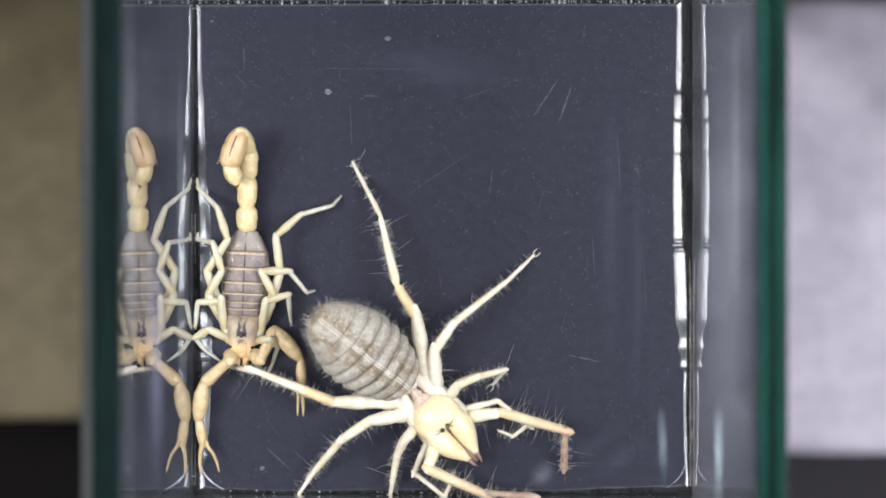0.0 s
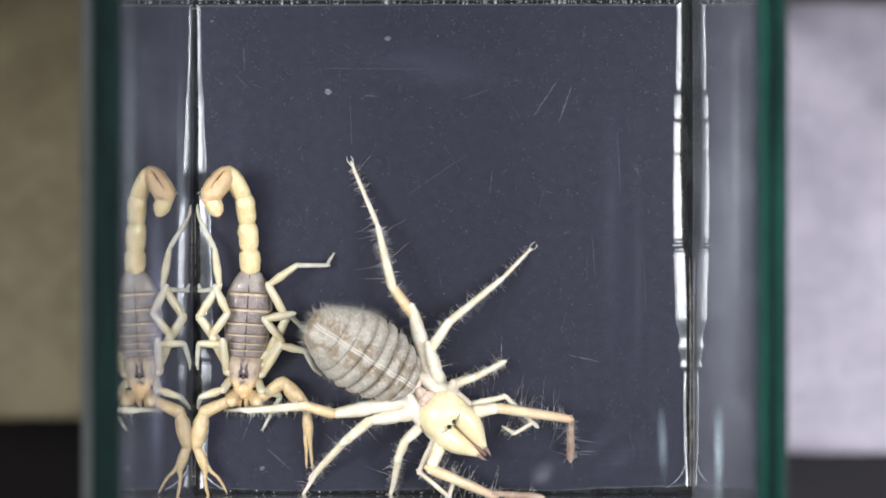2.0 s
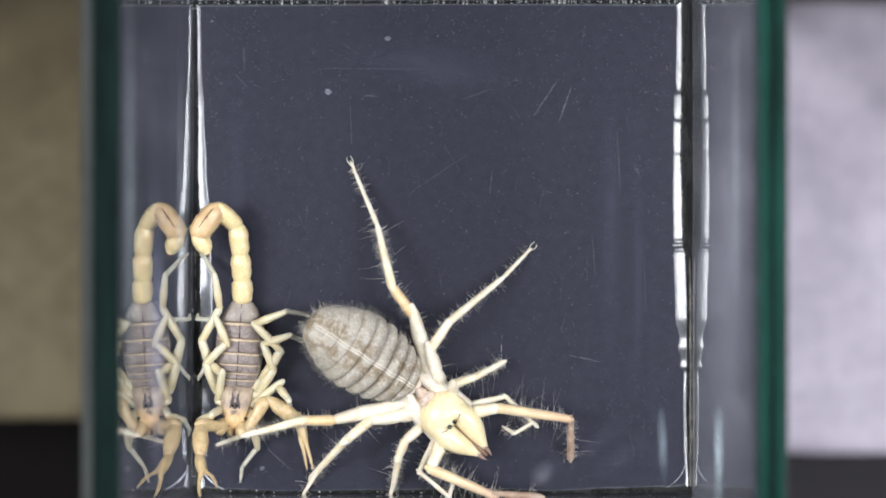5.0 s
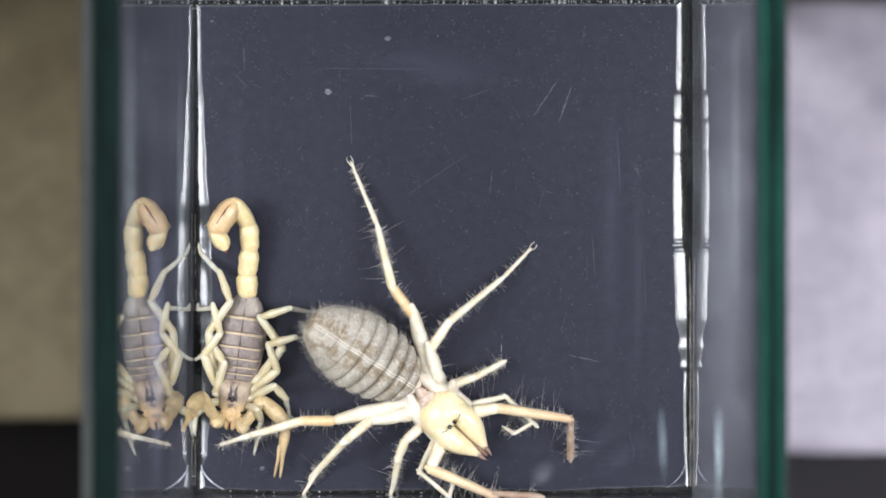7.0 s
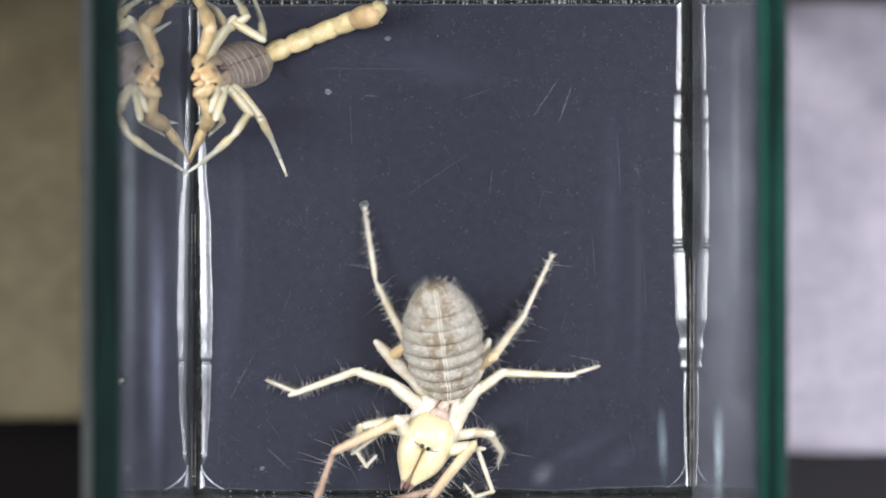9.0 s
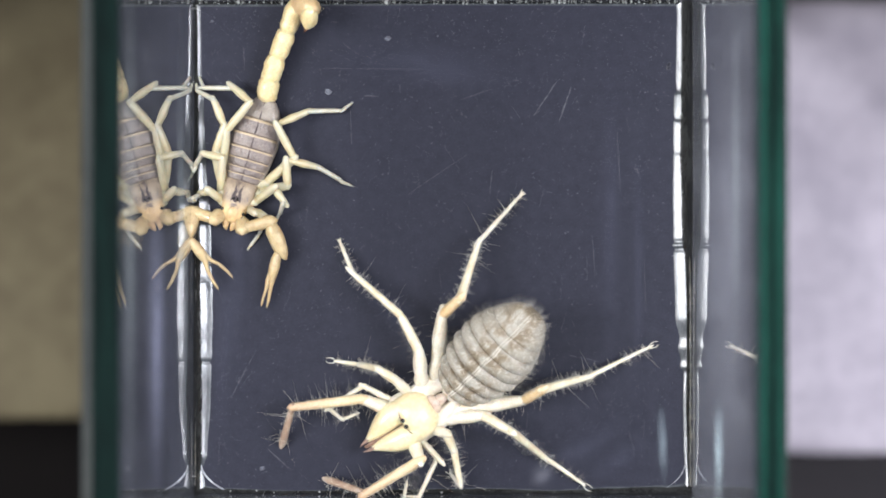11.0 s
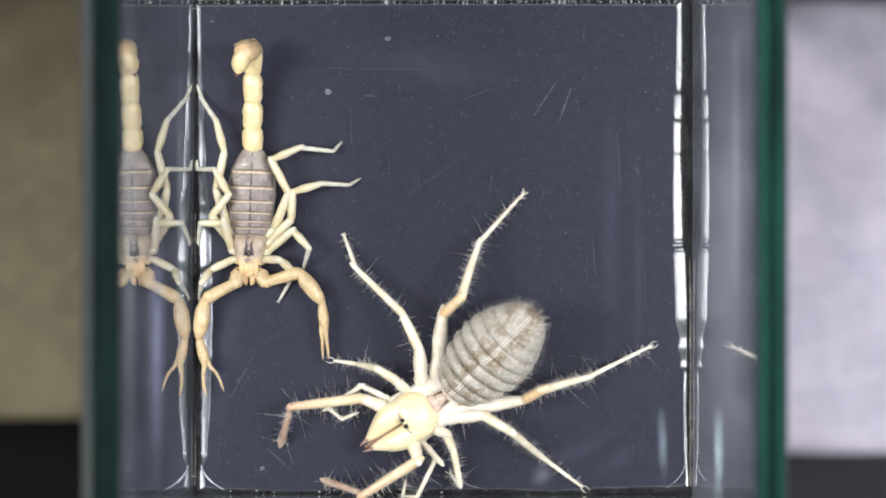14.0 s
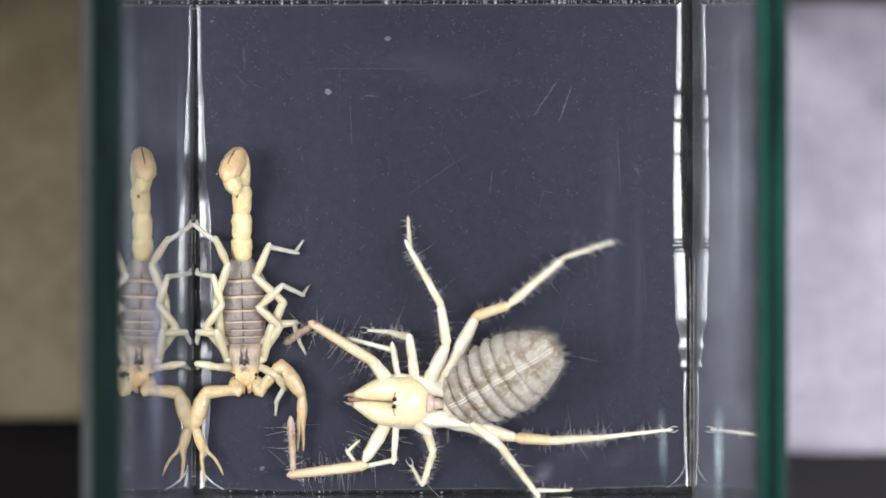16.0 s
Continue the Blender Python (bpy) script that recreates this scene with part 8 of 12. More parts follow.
    walk(scorpion_parts["R34"], rows((0, -18.19, -10.96, 1.74, 0, 27.6, -167.6), (0.5, -18.87, -12.21, 1.75, -0, 28.9, -166.8), (1, -10.49, -10.22, 2.4, -0, 42.5, -131.2), (1.5, -15.97, -11.54, 2.1, -0, 37.6, -161.5), (2, -15.73, -10.89, 2.1, 0, 37.7, -153.6), (2.5, -16.36, -10.88, 2.45, -0, 47.2, -147.8), (3, -16.43, -10.88, 2.45, -0, 47.2, -147.8), (3.5, -18.7, -11.83, 2.1, -0, 38.7, -152.2), (4, -15, -9.2, 2.45, 0, 47.6, -154.2), (6.3, -17.37, -10.25, 2.1, 0, 37.9, -163.4), (6.5, -17.37, -10.25, 2.1, 0, 37.9, -163.4), (7, -16.05, -10.28, 2.45, -0, 45.1, -149.4), (7.5, -20.01, -10.73, 2.45, 0, 36.8, -149.3), (7.8, -16.22, -14.96, 2.45, 0, 47.7, -132), (8, -16.11, -14.18, 2.45, 0, 47.7, -132.1), (8.35, -16.11, -14.18, 2.45, 0, 47.7, -132.1), (8.43, -13.98, -14.66, 3.3, 44.2, 36.5, -70), (8.5, -11.85, -15.14, 4.14, 58, 4.8, -33.4), (8.6, -12.27, -14.47, 5.12, 34.9, 26.4, -59.4), (8.7, -12.68, -13.81, 6.1, 0, 32.9, -96.7), (8.8, -14.97, -12.02, 5.43, -8.03, 30.1, -128.44), (9, -14.79, -13.53, 7.48, -6.25, 22.78, -133.37), (9.2, -15.06, -7.81, 12.59, -0, 7.2, -111), (11.3, -18.24, -15.5, 2.1, 0, 39.5, -146.4), (12, -18.24, -15.5, 2.1, 0, 39.5, -146.4), (12.5, -11.84, -11.58, 2.39, -0, 41.8, -117.7), (13, -15.97, -12.32, 1.39, 0, 20.2, -167.2), (14, -15.97, -12.32, 1.39, 0, 20.2, -167.2), (14.5, -20.12, -11.92, 1.04, 0, 6.3, -169.2), (14.75, -14.96, -10.78, 1.92, -7.5, 32.3, -146.4), (15, -9.8, -9.64, 2.8, -0, 58.8, -115.6), (15.3, -17.25, -9.13, 2.8, 0, 58.4, -144.7), (15.5, -11.23, -9.07, 2.8, 0, 55.3, -110.8), (15.8, -17.46, -9.92, 2.45, 0, 46.8, -161.5), (16, -17.46, -9.92, 2.45, 0, 46.8, -161.5)))
    walk(scorpion_parts["L40"], rows((0, -3.4, 5.2, 2.6, -0, -14.1, 162), (0.5, -3.4, 5.2, 2.6, 0, -15.1, 154.5), (1, -3.4, 5.2, 2.6, -0, -23.1, 155.2), (1.5, -3.4, 5.2, 2.6, -0, -19.1, 155.4), (2, -3.4, 5.2, 2.6, 0, -19.1, 155.1), (2.5, -3.4, 5.2, 2.6, -0, -17.3, 158.4), (3, -3.4, 5.2, 2.6, 0, -18.1, 157.9), (3.5, -3.4, 5.2, 2.6, 0, -20.9, 153), (4, -3.4, 5.2, 2.6, 0, -24.4, 149.9), (6.3, -3.4, 5.2, 2.6, 0, -21.5, 149.5), (6.5, -3.4, 5.2, 2.6, 0, -21.5, 149.5), (7, -3.4, 5.2, 2.6, 0, -21.7, 149.1), (7.5, -3.4, 5.2, 2.6, 0, -21.1, 151.1), (7.8, -3.4, 5.2, 2.6, 0, -19.1, 152.9), (8, -3.4, 5.2, 2.6, 0, -18.9, 149.2), (8.35, -3.4, 5.2, 2.6, 0, -18.9, 149.2), (8.5, -3.4, 5.2, 2.6, 0, -21.2, 155.4), (8.7, -3.4, 5.2, 2.6, 0, -45.9, 119.1), (8.8, -3.31, 4.88, 2.55, 0, -8.88, 105.06), (9, -3.32, 4.96, 2.62, 0, 4.84, 107.32), (9.2, -3.4, 5.2, 2.6, 0, -29.4, 71.9), (10.25, -3.4, 5.2, 2.6, -21.2, -30.4, 113.1), (11.3, -3.4, 5.2, 2.6, -37.7, -19.5, 150.7), (12, -3.4, 5.2, 2.6, 0, -19.5, 150.7), (12.5, -3.4, 5.2, 2.6, 0, -20.6, 157.8), (13, -3.4, 5.2, 2.6, 0, -18.5, 158.1), (14, -3.4, 5.2, 2.6, 0, -18.5, 158.1), (14.5, -3.4, 5.2, 2.6, 0, -17.4, 155.7), (15, -3.4, 5.2, 2.6, 0, -21.8, 155.5), (15.3, -3.4, 5.2, 2.6, 0, -14.7, 169), (15.5, -3.4, 5.2, 2.6, 0, -25, 149.5), (15.8, -3.4, 5.2, 2.6, 0, -21.8, 152.1), (16, -3.4, 5.2, 2.6, 0, -21.8, 152.1)))
    walk(scorpion_parts["L41"], rows((0, -11.63, 7.87, 4.78, -0, -8.2, -171.4), (0.5, -11.18, 8.9, 4.92, 0, -7.2, -168.3), (1, -10.85, 8.64, 6.1, 0, -1.4, -128.5), (1.5, -11.06, 8.71, 5.53, -0, -5.4, -148), (2, -11.04, 8.75, 5.53, 0, -5.4, -148.1), (2.5, -11.32, 8.33, 5.25, 0, -4.9, -151), (3, -11.25, 8.39, 5.37, 0, -6.5, -153.6), (3.5, -10.82, 8.98, 5.78, 0, -3.6, -138.9), (4, -10.43, 9.27, 6.29, 0, -2.5, -128.9), (6.3, -10.55, 9.41, 5.86, -0, -3, -136.7), (6.5, -10.55, 9.41, 5.86, -0, -3, -136.7), (7, -10.51, 9.46, 5.9, -0, -2.8, -135.5), (7.5, -10.69, 9.22, 5.81, -0, -3.4, -138.3), (7.8, -10.9, 9.04, 5.52, 0, -7.9, -156.5), (8, -10.64, 9.53, 5.49, -0, -8.1, -158.7), (8.35, -10.64, 9.53, 5.49, -0, -8.1, -158.7), (8.5, -10.96, 8.67, 5.82, 0, -3, -136.3), (8.7, -6.41, 10.62, 9.01, 0, -42.1, -130.7), (8.8, -5.52, 13.07, 3.87, -13.06, -68.52, -125.71), (8.9, -5.72, 13.02, 2.8, -109.85, -63.77, -22.83), (9, -5.89, 13.2, 1.89, -128.37, -30.58, 3.02), (9.2, -1.01, 12.52, 6.93, -100.5, -32.8, -39.7), (10.25, -5.87, 10.92, 6.26, -66.9, -29.9, -100), (11.3, -10.73, 9.31, 5.58, -51.6, -5, -147.1), (12, -10.73, 9.31, 5.58, 0, -5, -147.1), (12.5, -11.13, 8.35, 5.73, -0, -3.9, -139.6), (13, -11.25, 8.35, 5.43, -0, -6.1, -151), (14, -11.25, 8.35, 5.43, -0, -6.1, -151), (14.5, -11.16, 8.71, 5.27, 0, -7.2, -159.1), (15, -10.94, 8.63, 5.91, 0, -2.7, -134.3), (15.3, -11.87, 6.85, 4.87, 0, -10, -170.8), (15.5, -10.36, 9.3, 6.36, 0, 0.4, -121.6), (15.8, -10.72, 9.07, 5.92, 0, -2.7, -134.5), (16, -10.72, 9.07, 5.92, 0, -2.7, -134.5)))
    walk(scorpion_parts["L42"], rows((0, -19.68, 6.65, 5.95, 0, 8.4, 134), (0.5, -19.27, 7.32, 5.94, -0, 5.2, 142.4), (1, -15.98, 2.21, 6.3, -0, 2.8, 149.4), (1.5, -18.02, 4.37, 6.3, 0, 11.5, 137), (2, -18.03, 4.45, 6.29, 0, 8, 128.9), (2.5, -18.49, 4.35, 5.95, 0, 5.5, 127.2), (3, -18.58, 4.76, 6.3, 0, 11.4, 129.1), (3.5, -17.01, 3.58, 6.3, 0, 5.8, 159.4), (4, -15.59, 2.87, 6.65, -0, -8.2, 122.2), (6.3, -16.53, 3.77, 6.3, 0, -16.7, 112.6), (6.5, -16.53, 3.77, 6.3, 0, -16.7, 112.6), (7, -16.38, 3.7, 6.3, 0, -16.9, 115), (7.5, -16.82, 3.74, 6.3, 0, -13.6, 117.1), (7.8, -18.38, 5.78, 6.65, 0, 20.8, 131.5), (8, -18.24, 6.57, 6.65, 0, 20.8, 131.4), (8.35, -18.24, 6.57, 6.65, 0, 20.8, 131.4), (8.5, -17.01, 3.07, 6.27, -0, -6.8, 141), (8.7, -10.41, 6.01, 14.53, 0, 2.7, 141), (8.8, -7.28, 10.62, 11.54, 14.13, 39.2, 123.4), (9, 1.11, 13.62, 6.02, 8.07, 30.5, 145.9), (9.2, 4.14, 8.1, 11.2, 0, 50.3, -155.5), (11.3, -17.62, 4.87, 6.3, -46.7, 14.1, 129.3), (12, -17.62, 4.87, 6.3, 0, 14.1, 129.3), (12.5, -17.38, 3.02, 6.3, 0, 8.3, 111.3), (13, -18.41, 4.37, 6.3, 0, 14.9, 116.1), (14, -18.41, 4.37, 6.3, 0, 14.9, 116.1), (14.5, -18.79, 5.8, 6.3, 0, 11.2, 125.5), (15, -16.68, 2.75, 6.3, 0, -0, 157.6), (15.3, -19.87, 5.55, 6.3, 0, 12.1, 162), (15.5, -14.66, 2.29, 6.3, -0, -8.9, 154.4), (15.8, -16.48, 3.21, 6.3, 0, 2.8, 155), (16, -16.48, 3.21, 6.3, 0, 2.8, 155)))
    walk(scorpion_parts["L43"], rows((0, -24.64, 11.83, 4.88, -0, 16.5, 109.2), (0.5, -25.23, 11.92, 5.25, 0, 22.8, 121.6), (1, -22.11, 5.83, 5.95, 0, 36.2, 106.4), (1.5, -23.05, 9.06, 4.9, -0, 17.5, 95.5), (2, -22.67, 10.21, 5.25, -0, 23.8, 93.3), (2.5, -22.92, 10.2, 5.25, 0, 23, 93.3), (3, -22.97, 10.17, 4.9, 0, 16.9, 95.4), (3.5, -23.5, 6.02, 5.6, 0, 27.6, 112.3), (4, -19.49, 9.08, 7.7, -0, 50.9, 84.7), (6.3, -19.23, 10.23, 8.4, 0, 59.6, 78.6), (6.5, -19.23, 10.23, 8.4, 0, 59.6, 78.6), (7, -19.31, 9.97, 8.4, 0, 59.6, 83), (7.5, -20.11, 10.16, 8.05, -0, 62.3, 82.4), (7.8, -22.76, 11.02, 4.15, -0, 7.5, 104.4), (8, -22.61, 11.82, 4.15, 0, 7.5, 104.3), (8.35, -22.61, 11.82, 4.15, 0, 7.5, 104.3), (8.5, -22.85, 7.8, 7.16, 0, 7.5, 94.9), (8.7, -16.2, 10.7, 14.18, 0, 9.5, 137.9), (8.8, -10.43, 15.42, 6.84, 15.32, 43.97, 112.8), (9, -4.27, 17.27, 2.19, 9.08, 32.8, 139.81), (9.2, -0.35, 6.04, 5.25, 60.9, 58.1, -148.6), (10.25, -11.21, 8.24, 4.86, -0.8, 50.5, 138.9), (11.3, -22.08, 10.43, 4.48, -20.1, 18.6, 106.7), (12, -22.08, 10.43, 4.48, -0, 18.6, 106.7), (12.5, -19.98, 9.7, 5.25, 0, 20.3, 98), (13, -21.3, 10.42, 4.52, 0, 13.4, 86.9), (14, -21.3, 10.42, 4.52, 0, 13.4, 86.9), (14.5, -22.88, 11.53, 4.9, 0, 17.4, 98.1), (15, -23.03, 5.36, 6.3, -0, 36.3, 107.9), (15.3, -26.07, 7.57, 4.9, -0, 17.9, 141), (15.4, -23.41, 6.39, 6.12, 5.2, 32.4, 110.4), (15.5, -20.74, 5.2, 7.35, 0, 47.1, 74.1), (15.8, -22.92, 6.22, 5.95, 0, 31.9, 75.4), (16, -22.92, 6.22, 5.95, 0, 31.9, 75.4)))
    walk(scorpion_parts["L44"], rows((0, -26.97, 18.46, 2.78, 0, 42.5, 143.1), (0.5, -28.72, 17.58, 2.45, -0, 37.5, 153), (1, -23.6, 10.87, 2.1, 0, 30.6, 159.9), (1.5, -23.7, 15.68, 2.8, -0, 43.4, 155.1), (2, -23.04, 16.54, 2.45, 0, 36.7, 155.1), (2.5, -23.3, 16.78, 2.45, 0, 36.7, 155.1), (3, -23.62, 17.04, 2.8, 0, 44.7, 157.9), (3.5, -25.78, 11.59, 2.45, 0, 36.1, 171.7), (4, -19.15, 12.77, 3.15, -69.4, 59.7, 86.9), (6.3, -18.62, 13.25, 3.15, -0, 65.8, 89.1), (6.5, -18.62, 13.25, 3.15, -0, 65.8, 89.1), (7, -18.93, 13.02, 3.15, 0, 65.5, 87.9), (7.5, -19.74, 12.9, 2.8, 0, 51.9, 95.5), (7.8, -24.68, 18.4, 3.13, -0, 50.7, 150.6), (8, -24.51, 19.19, 3.13, -0, 50.7, 150.5), (8.35, -24.51, 19.19, 3.13, -0, 50.7, 150.5), (8.5, -23.49, 14.91, 6.19, -0, 39.5, 155.8), (8.7, -21.5, 15.5, 12.99, 0, 5.8, 177.6), (8.75, -16.51, 17.48, 8.97, -11.5, 18.3, 126.4), (8.8, -12.37, 20.52, 1.66, -19.6, 23.34, 72.7), (9, -8.9, 21.37, -1.76, 9.17, 13.29, 88.47), (9.1, -5.26, 13.09, -0.4, 13.6, 52.8, 111.5), (9.2, -3.69, 4, -1.05, 103.5, 66.5, -150.6), (10.25, -13.92, 10.61, 0.51, 31.8, 54.8, 157.4), (11.3, -24.15, 17.22, 2.08, -0, 28.6, 148), (12, -24.15, 17.22, 2.08, -0, 28.6, 148), (12.5, -20.9, 16.25, 2.8, 0, 44.7, 151), (13, -20.91, 17.6, 2.8, 0, 43.8, 143.9), (14, -20.91, 17.6, 2.8, 0, 43.8, 143.9), (14.5, -23.83, 18.18, 2.79, 0, 43.1, 150.4), (15, -24.64, 10.34, 2.45, 0, 36.4, 170.1), (15.3, -31.12, 11.66, 2.8, -0, 43.5, 177.3), (15.5, -19.59, 9.27, 2.8, -0, 47.8, 151.1), (15.8, -21.51, 11.65, 2.45, 0, 37.2, 147.1), (16, -21.51, 11.65, 2.45, 0, 37.2, 147.1)))
    walk(scorpion_parts["R40"], rows((0, -3.4, -5.2, 2.6, 0, -17.7, -159.8), (0.5, -3.4, -5.2, 2.6, 0, -24.3, -157.1), (1, -3.4, -5.2, 2.6, 0, -12.9, -172.5), (1.5, -3.4, -5.2, 2.6, 0, -17.6, -141.4), (2, -3.4, -5.2, 2.6, -0, -17, -142.3), (2.5, -3.4, -5.2, 2.6, 0, -16.8, -143.9), (3, -3.4, -5.2, 2.6, -0, -16.7, -144.8), (3.5, -3.54, -5.18, 2.64, -0, -14.4, 170.1), (4, -3.4, -5.2, 2.6, -0, -12, -169.8), (6.3, -3.4, -5.2, 2.6, 0, -17.3, -156.8), (6.5, -3.4, -5.2, 2.6, 0, -17.3, -156.8), (7, -3.4, -5.2, 2.6, 0, -19, -167.2), (7.5, -3.44, -5.19, 2.61, -0, -14.7, 170.7), (7.8, -3.4, -5.2, 2.6, 0, -17.4, -165.4), (8, -3.4, -5.2, 2.6, 0, -16.1, -168.7), (8.35, -3.4, -5.2, 2.6, 0, -16.1, -168.7), (8.5, -3.4, -5.2, 2.6, 0, -8.3, -163.6), (8.7, -3.4, -5.2, 2.6, 0, -62.7, -152), (8.8, -2.82, -5.11, 1.78, 0, -54.36, -171.42), (9, -3.26, -5, 2.03, 0, -66.75, -125.51), (9.2, -3.4, -5.2, 2.6, 0, -77.9, -171.4), (11.3, -3.4, -5.2, 2.6, -0, -18.9, -173.7), (12, -3.4, -5.2, 2.6, -0, -18.9, -173.7), (12.5, -3.4, -5.2, 2.6, 0, -16.1, -161.4), (13, -3.4, -5.2, 2.6, -0, -14.4, -163.6), (14, -3.4, -5.2, 2.6, -0, -14.4, -163.6), (14.5, -3.4, -5.2, 2.6, -0, -27, -157.9), (15, -3.4, -5.2, 2.6, -0, -17.4, -155), (15.3, -3.4, -5.2, 2.6, -0, -28.7, -162.2), (15.5, -3.4, -5.2, 2.6, -0, -17.4, -164.6), (15.8, -3.4, -5.2, 2.6, 0, -20.7, -177.3), (16, -3.4, -5.2, 2.6, 0, -20.7, -177.3)))
    walk(scorpion_parts["R41"], rows((0, -11.38, -8.13, 5.31, 0, -4.5, 148.1), (0.5, -10.89, -8.37, 6.26, 0, -0.2, 123.6), (1, -12.02, -6.33, 4.59, 0, -9.5, 173.1), (1.5, -10.05, -10.5, 5.29, 0, -4.6, 155), (2, -10.15, -10.41, 5.21, 0, -2.7, 150.7), (2.5, -10.3, -10.24, 5.17, -0, -3, 152.2), (3, -10.38, -10.13, 5.17, -0, -3, 152.1), (3.5, -12.31, -3.64, 4.92, -0, -14.4, 170.1), (4, -11.98, -6.74, 4.46, 0, -5.5, 164), (6.3, -11.23, -8.55, 5.25, 0, -4.9, 151.8), (6.5, -11.23, -8.55, 5.25, 0, -4.9, 151.8), (7, -11.62, -7.07, 5.5, 0, -8, 151.6), (7.5, -12.04, -3.78, 4.9, -0, -14.7, 170.7), (7.8, -11.63, -7.35, 5.27, 0, -7.2, 154.6), (8, -11.8, -6.87, 5.08, 0, -6.1, 153.2), (8.35, -11.8, -6.87, 5.08, 0, -6.1, 153.2), (8.5, -11.87, -7.7, 3.88, 0, -1, 166.5), (8.7, -7.02, -7.12, 10.52, 0, -33.8, 115.8), (8.8, -7.38, -5.8, 8.21, 14.49, -40.56, 101.87), (9, -5.16, -7.67, 9.65, 10.43, -28.7, 88.68), (9.2, -5.25, -5.48, 11.32, -0, -30.1, 100.1), (11.3, -11.79, -6.13, 5.49, -0, -10.6, 155.9), (12, -11.79, -6.13, 5.49, -0, -10.6, 155.9), (12.5, -11.52, -7.94, 5.07, 0, -8.6, 165.7), (13, -11.69, -7.64, 4.82, 0, -7.9, 168.1), (14, -11.69, -7.64, 4.82, 0, -7.9, 168.1), (14.5, -10.76, -8.18, 6.65, -0, -2.4, 123.8), (15, -11.12, -8.79, 5.26, 0, -4.8, 151.8), (15.3, -10.85, -7.6, 6.88, 0, -10.6, 136.6), (15.5, -11.61, -7.45, 5.27, 0, -4.7, 147.6), (15.8, -11.74, -5.59, 5.75, 0, -13.7, 157.8), (16, -11.74, -5.59, 5.75, 0, -13.7, 157.8)))
    walk(scorpion_parts["R42"], rows((0, -18.35, -3.8, 5.95, 0, 5.4, -159.2), (0.5, -15.69, -1.56, 6.26, 0, 10.2, -169.4), (1, -20.78, -5.54, 6.01, 0, -4.5, -165.4), (1.5, -17.66, -7.08, 5.9, 0, 15.6, -164.5), (2, -17.71, -6.47, 5.53, 0, 9.8, -168.1), (2.5, -17.97, -6.5, 5.53, -0, 9.7, -166.4), (3, -18.59, -6.48, 5.56, 0, 2.1, -167.9), (3.5, -20.29, -2.25, 7, -0, 26.2, -131.7), (4, -19.86, -4.48, 5.25, 0, -21.4, -170.3), (6.3, -18.46, -4.68, 5.95, 0, -2.9, -168.6), (6.5, -18.46, -4.68, 5.95, 0, -2.9, -168.6), (7, -18.79, -3.19, 6.65, 0, 17.7, -150.9), (7.5, -19.94, -2.49, 7, 0, 29.1, -137.6), (7.8, -19.01, -3.85, 6.3, 0, -0, -139.4), (8, -19.22, -3.3, 5.94, 0, 2.6, -132.4), (8.35, -19.22, -3.3, 5.94, 0, 2.6, -132.4), (8.43, -19.55, -4.54, 4.98, -6.4, -23.5, -98.8), (8.5, -19.87, -5.77, 4.02, -31.7, -39.7, -52.8), (8.6, -14.93, -3.37, 9.56, -15.6, -6.9, -90.8), (8.7, -9.99, -0.96, 15.1, -22.1, 28.4, -123.4), (8.8, -8.67, 0.32, 13.56, -5.18, 20.15, -138.99), (9, -5.03, -0.48, 13.6, -4.03, 10.06, -144.78), (9.2, -6.5, 1.53, 15.45, 0, 5.8, -154.7), (11.3, -19.17, -2.83, 7, 0, 25.2, -112.1), (12, -19.17, -2.83, 7, 0, 25.2, -112.1), (12.5, -19.41, -5.92, 6.3, 0, 11.4, -156), (13, -19.67, -5.96, 5.95, 0, 8.4, -162.7), (14, -19.67, -5.96, 5.95, 0, 8.4, -162.7), (14.5, -15.34, -1.35, 7, 0, 8.8, -162.1), (15, -18.35, -4.91, 5.95, 0, 5.4, 179.4), (15.3, -16.73, -2.04, 8.4, 0, 34.6, -147.5), (15.5, -18.53, -3.06, 5.95, -0, -3.1, -162.4), (15.8, -19.14, -2.57, 7.7, -0, 26.7, -154), (16, -19.14, -2.57, 7.7, -0, 26.7, -154)))
